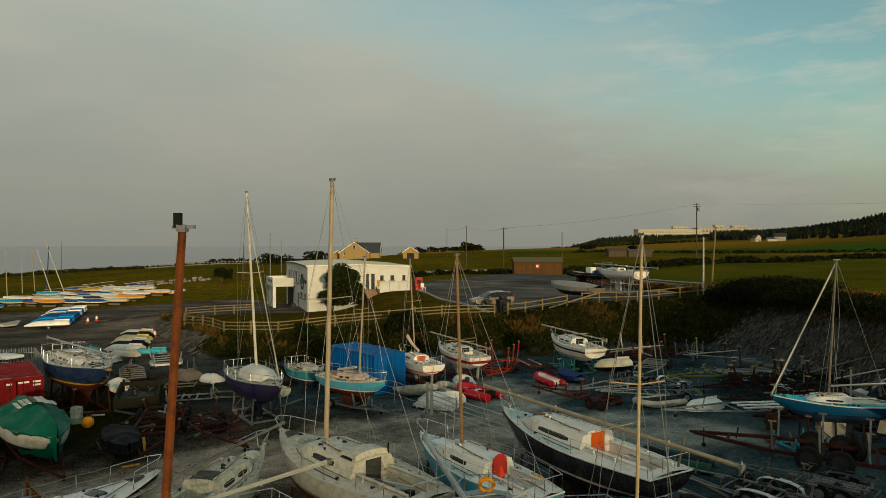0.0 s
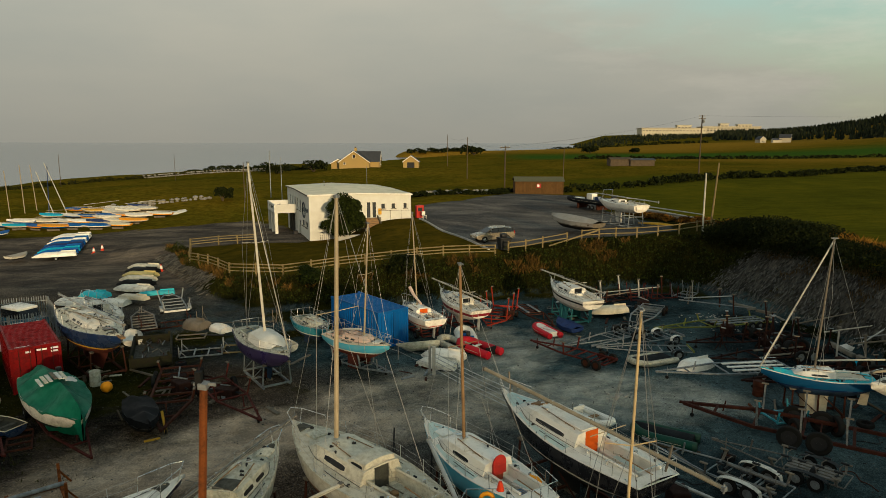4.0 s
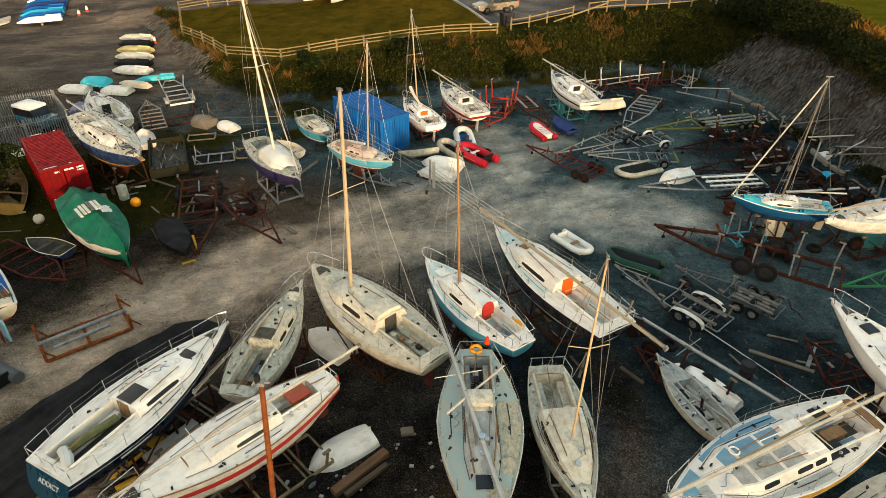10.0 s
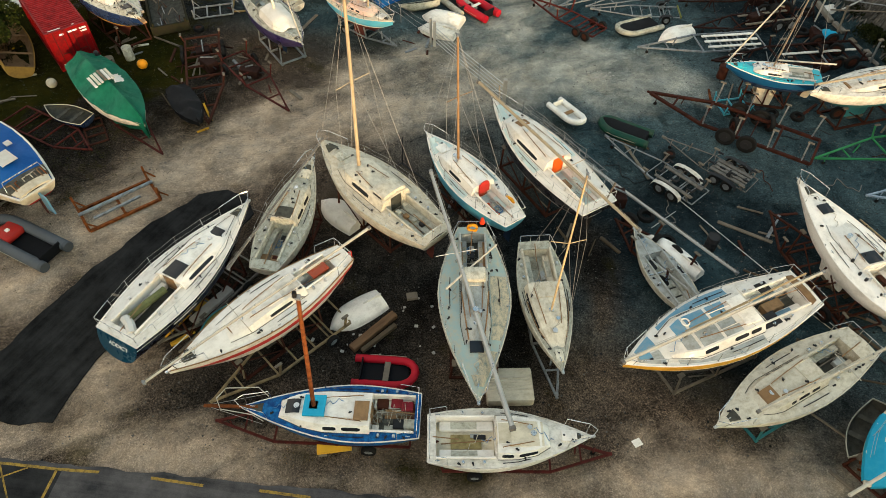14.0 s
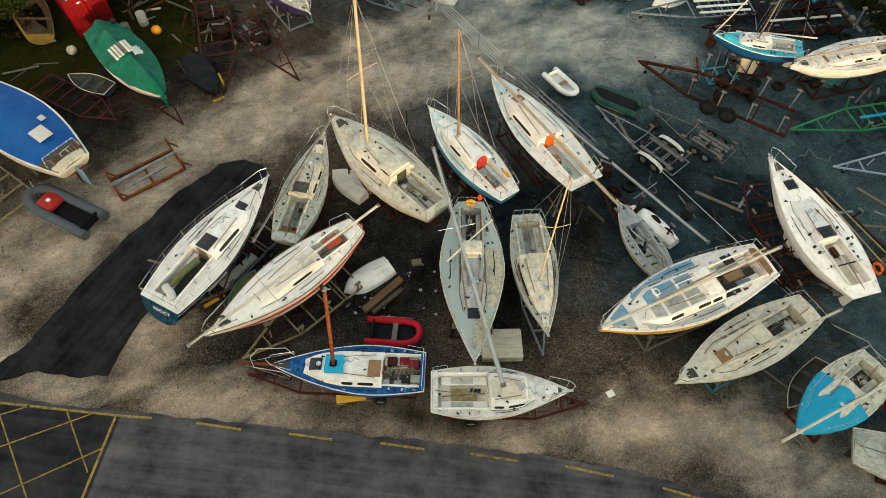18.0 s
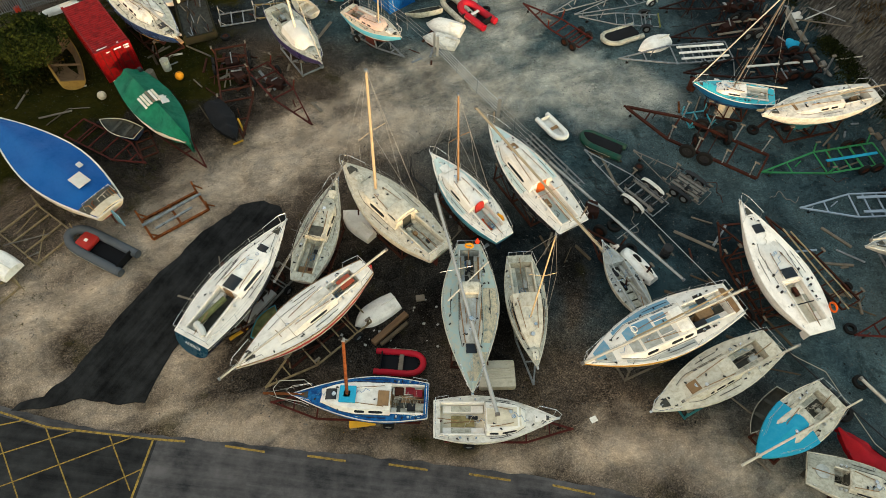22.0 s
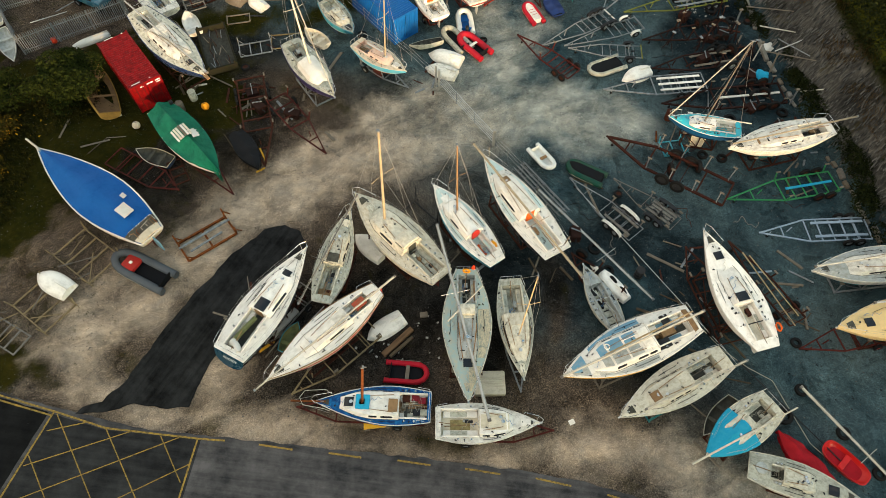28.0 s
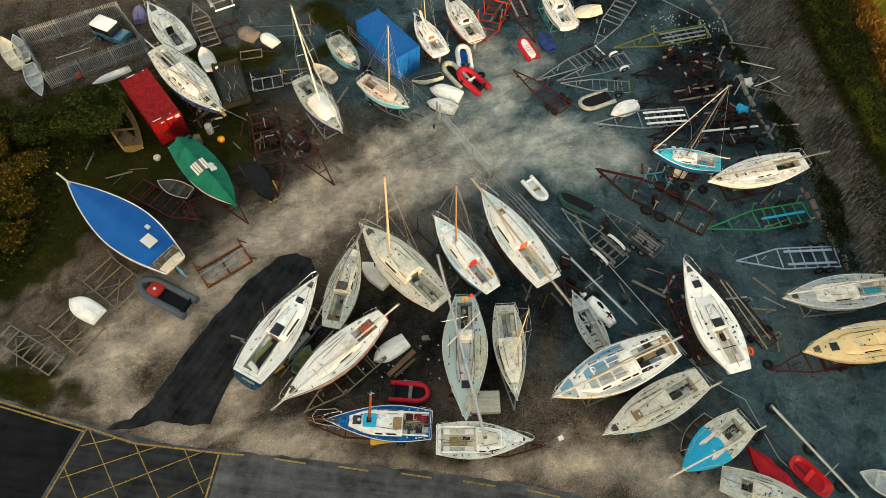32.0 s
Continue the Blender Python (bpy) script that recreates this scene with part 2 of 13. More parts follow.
butter = surface("butter_yellow_gelcoat", (0.74, 0.52, 0.24), 0.38, dirt=(0.40, 0.26, 0.10), amount=0.35, scale=2.0, grain=ALONG)
navy = surface("navy_paint", (0.012, 0.03, 0.085), 0.25, dirt=(0.07, 0.07, 0.07), amount=0.25, coat=0.05)
midnight = surface("midnight_blue_paint", (0.005, 0.009, 0.026), 0.3, dirt=(0.03, 0.03, 0.035), amount=0.25, coat=0.05)
navy_teal = surface("dark_teal_transom_paint", (0.005, 0.045, 0.078), 0.3, dirt=(0.07, 0.08, 0.08), amount=0.25)
purple = surface("dark_purple_paint", (0.022, 0.016, 0.065), 0.35, dirt=(0.05, 0.045, 0.05), amount=0.25)
black_hull = surface("black_hull_paint", (0.014, 0.015, 0.02), 0.3, dirt=(0.06, 0.055, 0.045), amount=0.35)
boot_red = surface("red_paint", (0.42, 0.025, 0.02), 0.45, dirt=(0.16, 0.06, 0.04), amount=0.35)
boot_maroon = surface("maroon_paint", (0.20, 0.014, 0.022), 0.45, dirt=(0.1, 0.05, 0.04), amount=0.3)
boot_yellow = surface("yellow_paint", (0.62, 0.33, 0.03), 0.45, dirt=(0.3, 0.15, 0.03), amount=0.35)
foul_red = surface("red_antifouling", (0.11, 0.028, 0.02), 0.85, dirt=(0.03, 0.02, 0.015), amount=0.5)
foul_blue = surface("blue_antifouling", (0.02, 0.045, 0.09), 0.85, dirt=(0.03, 0.028, 0.02), amount=0.5)
foul_black = surface("black_antifouling", (0.018, 0.018, 0.018), 0.85, dirt=(0.05, 0.045, 0.035), amount=0.5)
foul_teal = surface("teal_antifouling", (0.03, 0.17, 0.18), 0.8, dirt=(0.06, 0.06, 0.04), amount=0.4)
orange_ply = surface("orange_painted_board", (0.60, 0.095, 0.010), 0.5, dirt=(0.3, 0.05, 0.012), amount=0.3)
red_board = surface("varnished_red_board", (0.30, 0.05, 0.02), 0.35, dirt=(0.12, 0.04, 0.02), amount=0.35)
teak = surface("weathered_teak", (0.25, 0.145, 0.07), 0.7, dirt=(0.09, 0.06, 0.04), amount=0.5, scale=3)
varnish = surface("varnished_spruce", (0.44, 0.33, 0.185), 0.45, dirt=(0.20, 0.13, 0.065), amount=0.5, scale=2.2)
spar_gold = surface("gold_anodised_spar", (0.36, 0.285, 0.185), 0.45, dirt=(0.18, 0.135, 0.085), amount=0.5, scale=1.6)
spar_grey = surface("silver_anodised_spar", (0.44, 0.44, 0.42), 0.45, metal=0.2, dirt=(0.2, 0.19, 0.17), amount=0.5)
spar_white = surface("white_painted_spar", (0.52, 0.48, 0.40), 0.45, dirt=(0.25, 0.2, 0.13), amount=0.5, scale=2)
steel = surface("stainless_tube", (0.62, 0.62, 0.60), 0.28, metal=0.9, dirt=(0.3, 0.25, 0.2), amount=0.25)
wire = surface("rigging_wire", (0.34, 0.33, 0.31), 0.45, metal=0.6, dirt=(0.2, 0.16, 0.12), amount=0.3)
day_blue = surface("deep_blue_hull_paint", (0.004, 0.070, 0.17), 0.4, dirt=(0.02, 0.08, 0.14), amount=0.3)
rope = surface("grey_rope", (0.42, 0.38, 0.30), 0.9, amount=0.4)
rope_blue = surface("blue_rope", (0.08, 0.2, 0.36), 0.9, amount=0.3)
galv = surface("galvanised_steel", (0.22, 0.24, 0.25), 0.6, metal=0.3, dirt=(0.07, 0.05, 0.04), amount=0.6, scale=4)
rust_dark = surface("blackened_rust", (0.028, 0.011, 0.008), 0.85, dirt=(0.010, 0.007, 0.006), amount=0.6, scale=3, fine=30, bump=0.4)
rust = surface("rusted_steel", (0.060, 0.019, 0.011), 0.85, dirt=(0.014, 0.008, 0.006), amount=0.6, scale=3.5, fine=30, bump=0.4)
rust_bright = surface("orange_rust", (0.17, 0.050, 0.014), 0.85, dirt=(0.028, 0.012, 0.008), amount=0.85, scale=3, fine=26, bump=0.4)
old_steel = surface("dull_old_steel", (0.17, 0.155, 0.135), 0.65, metal=0.2, dirt=(0.06, 0.04, 0.03), amount=0.6, scale=4)
frame_tan = surface("stained_tan_steel", (0.25, 0.185, 0.10), 0.7, dirt=(0.07, 0.05, 0.035), amount=0.6, scale=3)
rust_orange = surface("flaking_orange_rust", (0.24, 0.068, 0.016), 0.85, dirt=(0.035, 0.014, 0.009), amount=0.95, scale=5, fine=26, bump=0.4)
rust_red = surface("rusty_red_paint", (0.085, 0.016, 0.012), 0.75, dirt=(0.022, 0.011, 0.008), amount=0.75, scale=3.2)
steel_green = surface("green_painted_steel", (0.02, 0.20, 0.075), 0.55, dirt=(0.07, 0.09, 0.04), amount=0.4, scale=2.5)
steel_olive = surface("yellow_green_painted_steel", (0.17, 0.18, 0.035), 0.6, dirt=(0.05, 0.045, 0.02), amount=0.45)
steel_blue = surface("blue_grey_painted_steel", (0.26, 0.33, 0.40), 0.5, dirt=(0.15, 0.15, 0.14), amount=0.4)
rubber = surface("tyre_rubber", (0.010, 0.010, 0.010), 0.85, dirt=(0.024, 0.022, 0.019), amount=0.4, scale=4)
hypalon_red = surface("red_inflatable_fabric", (0.42, 0.010, 0.022), 0.5, dirt=(0.2, 0.04, 0.04), amount=0.3, bump=0.05)
hypalon_grey = surface("grey_inflatable_fabric", (0.075, 0.083, 0.092), 0.6, dirt=(0.06, 0.06, 0.055), amount=0.35, bump=0.05)
hypalon_white = surface("white_inflatable_fabric", (0.66, 0.66, 0.62), 0.5, dirt=(0.3, 0.28, 0.22), amount=0.35, bump=0.05)
hypalon_black = surface("black_inflatable_fabric", (0.007, 0.0075, 0.009), 0.75, dirt=(0.018, 0.018, 0.017), amount=0.35, bump=0.05)
tarp_blue = surface("blue_tarpaulin", (0.001, 0.082, 0.29), 0.55, dirt=(0.002, 0.05, 0.19), amount=0.5, scale=0.7, fine=5, bump=0.4)
tarp_sky = surface("bright_blue_cover", (0.001, 0.29, 0.46), 0.7, dirt=(0.10, 0.45, 0.55), amount=0.2, scale=3.2, fine=9, bump=0.4)
tarp_green = surface("green_tarpaulin", (0.002, 0.115, 0.066), 0.55, dirt=(0.004, 0.055, 0.036), amount=0.6, scale=1.4, fine=5, bump=0.6)
tarp_navy = surface("navy_cover", (0.012, 0.03, 0.11), 0.6, dirt=(0.05, 0.06, 0.1), amount=0.3, bump=0.3)
tarp_red = surface("red_cover", (0.34, 0.008, 0.014), 0.6, dirt=(0.12, 0.01, 0.01), amount=0.4, bump=0.3)
tarp_white = surface("white_cover", (0.60, 0.58, 0.53), 0.6, dirt=(0.35, 0.3, 0.22), amount=0.35, bump=0.3)
tarp_grey = surface("grey_boat_cover", (0.34, 0.31, 0.27), 0.7, dirt=(0.2, 0.16, 0.12), amount=0.4, bump=0.3)
container_blue = surface("blue_container_paint", (0.002, 0.085, 0.29), 0.5, dirt=(0.03, 0.07, 0.13), amount=0.3, scale=1.4)
container_red = surface("red_container_paint", (0.19, 0.003, 0.004), 0.5, dirt=(0.018, 0.004, 0.004), amount=0.65, scale=2.6)
dark_glass = surface("tinted_window", (0.012, 0.014, 0.017), 0.12, dirt=(0.05, 0.05, 0.045), amount=0.25, bump=0)
black_plastic = surface("black_plastic", (0.02, 0.02, 0.022), 0.5, dirt=(0.06, 0.06, 0.055), amount=0.3)
wet_dark = surface("dirty_cockpit_sole", (0.07, 0.068, 0.055), 0.6, dirt=(0.016, 0.016, 0.012), amount=0.6, scale=4)
algae_tan = surface("algae_stained_gelcoat", (0.34, 0.27, 0.12), 0.6, dirt=(0.10, 0.075, 0.03), amount=0.7, scale=4)
moss_green = surface("green_algae_boards", (0.16, 0.17, 0.07), 0.8, dirt=(0.05, 0.05, 0.03), amount=0.6, scale=3)
timber = surface("weathered_timber", (0.17, 0.142, 0.108), 0.85, dirt=(0.06, 0.05, 0.04), amount=0.5, scale=3)
fence_wood = surface("sunlit_fence_timber", (0.21, 0.155, 0.072), 0.85, dirt=(0.10, 0.075, 0.04), amount=0.55, scale=2.5)
bark_brown = surface("stained_brown_timber", (0.15, 0.085, 0.045), 0.85, dirt=(0.05, 0.03, 0.02), amount=0.6, scale=3, grain=(0.3, 2.5, 1))
tarred = surface("tarred_mossy_boards", (0.018, 0.015, 0.010), 0.9, dirt=(0.03, 0.035, 0.012), amount=0.6, scale=3)
pole_wood = surface("tarred_pole_timber", (0.09, 0.066, 0.042), 0.85, dirt=(0.04, 0.03, 0.02), amount=0.45)
yellow_mark = surface("worn_yellow_paint", (0.32, 0.20, 0.04), 0.8, dirt=(0.05, 0.042, 0.03), amount=0.95, scale=6, fine=40)
orange_plastic = surface("orange_plastic", (0.78, 0.30, 0.015), 0.45, dirt=(0.4, 0.14, 0.03), amount=0.3)
cone_red = surface("red_cone_plastic", (0.62, 0.045, 0.015), 0.5, dirt=(0.3, 0.05, 0.03), amount=0.25)
render_white = surface("white_render", (0.64, 0.62, 0.56), 0.85, dirt=(0.42, 0.38, 0.30), amount=0.3, scale=0.8, fine=9)
lettering = surface("white_lettering", (0.72, 0.72, 0.70), 0.6, amount=0.15, bump=0)
concrete = surface("pale_concrete", (0.40, 0.38, 0.34), 0.9, dirt=(0.2, 0.18, 0.15), amount=0.4, scale=1.5)
kerb_old = surface("broken_kerb_concrete", (0.23, 0.215, 0.19), 0.92, dirt=(0.06, 0.055, 0.045), amount=0.7, scale=3)
log_grey = surface("weathered_grey_log", (0.20, 0.185, 0.16), 0.9, dirt=(0.06, 0.05, 0.04), amount=0.7, scale=2.5, bump=0.5)
stone = surface("field_stone", (0.28, 0.26, 0.23), 0.9, dirt=(0.10, 0.095, 0.07), amount=0.5, scale=2.5, spread=0.3)

# ---- building blocks ----


def thing(name, label, category, m=None, group="", kind=""):
    ob = new(name)
    ob.empty_display_size = 0.3
    if m is not None:
        ob.matrix_world = m
    return tagged(ob, label, category, group, kind)


def mesh_of(name, bm, mat, smooth=False):
    me = bpy.data.meshes.new(name)
    bm.normal_update()
    bm.to_mesh(me)
    bm.free()
    me.materials.append(mat)
    if smooth:
        me.shade_smooth()
        me.set_sharp_from_angle(angle=radians(40))
    return me


def part(name, bm, mat, parent, label="", smooth=False):
    """Links a bmesh as ONE mesh object under a thing or a part."""
    ob = new(name, mesh_of(name, bm, mat, smooth))
    ob.parent = parent
    if label:
        ob["label"] = label
    return ob


def again(name, me, parent, loc=(0, 0, 0), rot=(0, 0, 0), scale=(1, 1, 1)):
    """One more piece on a mesh that others use too."""
    ob = new(name, me)
    ob.parent = parent
    ob.location, ob.rotation_euler, ob.scale = loc, rot, scale
    return ob


def box(bm, x0, x1, y0, y1, z0, z1, m=None):
    v = [bm.verts.new(p if m is None else m @ Vector(p)) for p in ((x0, y0, z0), (x1, y0, z0), (x1, y1, z0), (x0, y1, z0), (x0, y0, z1), (x1, y0, z1), (x1, y1, z1), (x0, y1, z1))]
    for f in ((3, 2, 1, 0), (4, 5, 6, 7), (0, 1, 5, 4), (1, 2, 6, 5), (2, 3, 7, 6), (3, 0, 4, 7)):
        bm.faces.new([v[i] for i in f])
    return bm


def boxed(*a):
    return box(bmesh.new(), *a)


def rounded(x0, x1, y0, y1, z0, z1, r=0.02, seg=2):
    bm = boxed(x0, x1, y0, y1, z0, z1)
    bmesh.ops.bevel(bm, geom=bm.edges[:], offset=r, segments=seg, affect="EDGES", profile=0.5)
    return bm


def tube(bm, pts, r, n=6, closed=False, r2=None):
    """A round bar along a line of points; r2: its radius at the end."""
    pts = [Vector(p) for p in pts]
    k = len(pts)
    rings = []
    for i, p in enumerate(pts):
        a = pts[i - 1] if (i or closed) else p
        b = pts[(i + 1) % k] if (i < k - 1 or closed) else p
        d = (b - a).normalized()
        side = d.cross(Vector((0, 0, 1)) if abs(d.z) < 0.93 else Vector((1, 0, 0))).normalized()
        up = side.cross(d)
        rr = r if r2 is None else r + (r2 - r) * i / (k - 1)
        rings.append([bm.verts.new(p + rr * (math.cos(2 * math.pi * j / n) * side + math.sin(2 * math.pi * j / n) * up)) for j in range(n)])
    for i in range(k if closed else k - 1):
        a, b = rings[i], rings[(i + 1) % k]
        for j in range(n):
            bm.faces.new((a[j], a[(j + 1) % n], b[(j + 1) % n], b[j]))
    if not closed:
        bm.faces.new(rings[0][::-1])
        bm.faces.new(rings[-1])
    return bm


def tubed(pts, r, n=6, closed=False, r2=None):
    return tube(bmesh.new(), pts, r, n, closed, r2)


def beam(bm, a, b, w, h):
    """A squared bar from a to b."""
    a, b = Vector(a), Vector(b)
    d = (b - a).normalized()
    side = d.cross(Vector((0, 0, 1)) if abs(d.z) < 0.98 else Vector((1, 0, 0))).normalized()
    up = side.cross(d)
    v = [bm.verts.new(p + s * w / 2 * side + t * h / 2 * up) for p in (a, b) for s, t in ((-1, -1), (1, -1), (1, 1), (-1, 1))]
    for f in ((3, 2, 1, 0), (4, 5, 6, 7), (0, 1, 5, 4), (1, 2, 6, 5), (2, 3, 7, 6), (3, 0, 4, 7)):
        bm.faces.new([v[i] for i in f])
    return bm


def beamed(a, b, w, h):
    return beam(bmesh.new(), a, b, w, h)


def disc(bm, c, r, h, n=12, axis="z", r2=None):
    """A short round block at c."""
    r2 = r if r2 is None else r2
    rings = []
    for q, rr in ((-h / 2, r), (h / 2, r2)):
        ring = []
        for j in range(n):
            a = 2 * math.pi * j / n
            u, v = rr * math.cos(a), rr * math.sin(a)
            p = {"z": (u, v, q), "y": (v, q, u), "x": (q, u, v)}[axis]
            ring.append(bm.verts.new((c[0] + p[0], c[1] + p[1], c[2] + p[2])))
        rings.append(ring)
    for j in range(n):
        bm.faces.new((rings[0][j], rings[0][(j + 1) % n], rings[1][(j + 1) % n], rings[1][j]))
    bm.faces.new(rings[0][::-1])
    bm.faces.new(rings[1])
    return bm


def disced(*a, **k):
    return disc(bmesh.new(), *a, **k)


def loft(rows, close=False, cap=False):
    """A skin through rows of points."""
    bm = bmesh.new()
    vs = [[bm.verts.new(p) for p in row] for row in rows]
    for a, b in zip(vs, vs[1:]):
        k = len(a)
        for j in range(k if close else k - 1):
            bm.faces.new((a[j], a[(j + 1) % k], b[(j + 1) % k], b[j]))
    if cap:
        bm.faces.new(vs[0][::-1])
        bm.faces.new(vs[-1])
    bmesh.ops.remove_doubles(bm, verts=bm.verts[:], dist=0.0015)
    bmesh.ops.recalc_face_normals(bm, faces=bm.faces[:])
    return bm


def between(a, b, z=0.0):
    """The pose whose origin is midway between a and b on the ground and whose x axis points from b to a, and their distance."""
    d = Vector((a[0] - b[0], a[1] - b[1]))
    return pose((a[0] + b[0]) / 2, (a[1] + b[1]) / 2, z, 0, 0, math.degrees(math.atan2(d.y, d.x))), d.length

# ---- ground ----
TOE = [(-70, 62), (-45, 72), (-32, 71), (-27, 64.5), (-21.5, 56.2), (-15.5, 53.2), (-10.9, 52.2), (-3.3, 54), (3.7, 56), (8.9, 57.2), (16.8, 59.8), (22.4, 59.4), (24.8, 54.2), (26.2, 49), (26.5, 44.4), (27.2, 37.4), (28.3, 32.2), (29.1, 28.3), (30.3, 24.7), (31.2, 17.4), (33, 5), (36, -15)]
CREST = [(-90, 66), (-45, 86), (-30.6, 76), (-26.4, 65.8), (-19.6, 58), (-14.2, 56.2), (-7.2, 58.6), (-2.6, 60.2), (4.8, 61.2), (9.8, 64), (18, 67.2), (25, 66.5), (30, 62.5), (32, 56), (31.6, 48), (31.4, 43), (32, 37.3), (32.6, 31.5), (33.6, 25.4), (35, 15), (37, 3), (40, -17)]
UPLAND = [(-29, 70, 1.2), (-19, 57, 1.8), (-17, 81, 1.3), (-30, 90, 0.7), (-24, 97, 0.9), (-4.4, 84, 3.7), (-8, 66, 2.4), (5, 61.5, 2.9), (3, 72, 3.2), (17, 66, 3.7), (28, 70, 4.3), (19, 104, 4.4), (6, 112, 4.5), (32, 58, 4.9), (33, 48, 4.8), (33, 36, 4.6), (34, 25, 4.4), (38, 5, 3), (60, 45, 5.0), (60, 90, 5.2), (-50, 80, 0.3), (-60, 95, 0.6), (-75, 120, 1.5), (-60, 150, 3.4), (-105, 150, 2.0), (-108, 205, 2.1), (-70, 260, 2.6), (-60, 200, 3.2), (-20, 212, 5.2), (-40, 130, 3.4), (70, 150, 5.4), (120, 180, 6), (70, 255, 6.5), (0, 330, 4.5), (150, 500, 5.6), (20, 700, 3.2), (110, 760, 3.4), (262, 630, 12.2), (300, 620, 12.8), (330, 625, 13), (180, 600, 7), (470, 560, 32), (600, 700, 48), (350, 1100, 22), (520, 1200, 28), (800, 900, 58), (900, 2500, 40), (-70, 70, 0.1)]
COAST = [(-12000, -200), (-260, -200), (-210, 90), (-126, 150), (-121, 172), (-125, 204), (-116, 227), (-103, 241), (-92, 273), (-80, 318), (-56, 312), (-32, 335), (-14, 400), (0, 440), (44, 520), (60, 570), (38, 605), (-15, 625), (-45, 640), (-42, 690), (40, 745), (130, 800), (230, 980), (330, 1400), (700, 3000), (1800, 9000), (-12000, 9000)]


def line_distance(x, y, pts, closed=False):
    best = np.full(x.shape, 1e9)
    pts = pts + pts[:1] if closed else pts
    for (ax, ay), (bx, by) in zip(pts, pts[1:]):
        dx, dy = bx - ax, by - ay
        s = np.clip(((x - ax) * dx + (y - ay) * dy) / (dx * dx + dy * dy), 0, 1)
        best = np.minimum(best, np.hypot(x - ax - s * dx, y - ay - s * dy))
    return best


def inside(x, y, pts):
    hit = np.zeros(x.shape, bool)
    for (ax, ay), (bx, by) in zip(pts, pts[1:] + pts[:1]):
        if ay != by:
            hit ^= ((ay > y) != (by > y)) & (x < (bx - ax) * (y - ay) / (by - ay) + ax)
    return hit


def ripple(x, y, s, seed=0.0):
    """A smooth unevenness between about -1 and 1 with a wavelength of some s metres."""
    a, b = x / s + seed, y / s - seed * 1.7
    return (np.sin(6.1 * a + 1.3 * np.sin(4.3 * b)) + np.sin(5.3 * b + 1.7 * np.sin(3.7 * a + 2)) + np.sin(4.1 * (a + b) + 0.6 + 1.1 * np.sin(2.9 * (a - b)))) / 3


LOW = TOE + [(60, -60), (900, -70), (900, -900), (-900, -900), (-70, -60)]
HIGH = CREST + [(70, -50), (900, -60), (5200, -60), (5200, 5200), (-5200, 5200), (-5200, 40)]


def lay(x, y):
    """The height of the land at x, y, and how much of it is bank (0 foot, 1 crest)."""
    x, y = np.asarray(x, float), np.asarray(y, float)
    num, den = np.zeros(x.shape), np.zeros(x.shape)
    for px, py, pz in UPLAND:
        w = 1 / (np.hypot(x - px, y - py) + 1.5) ** 3.2
        num, den = num + w * pz, den + w
    up = num / den
    dt, dc = line_distance(x, y, TOE), line_distance(x, y, CREST)
    w = np.where(inside(x, y, LOW), 0.0, np.where(inside(x, y, HIGH), 1.0, dt / (dt + dc + 1e-6)))
    w = w * w * (3 - 2 * w) * 0.45 + 0.55 * w
    z = w * up
    # unseen rise behind the camera, added to keep the low sun off the yard
    ridge = np.clip((-34 - y) / 46, 0, 1)
    z = z + (15.3 + 0.7 * ripple(x, y, 60)) * ridge * ridge * (3 - 2 * ridge) * np.clip((x + 5000) / 10, 0, 1)
    out = line_distance(x, y, COAST, True)
    wet = inside(x, y, COAST)
    z = np.where(wet, np.maximum(-5.0, np.minimum(z, 1) - 0.9 * out), z * np.clip(0.25 + out / 9, 0, 1))
    return z, w


def height(x, y):
    return float(lay(np.array([x]), np.array([y]))[0][0])


def steps(spec):
    out = []
    for a, b, s in spec:
        out += list(np.arange(a, b, s))
    return np.array(sorted(set(np.round(out, 3))))


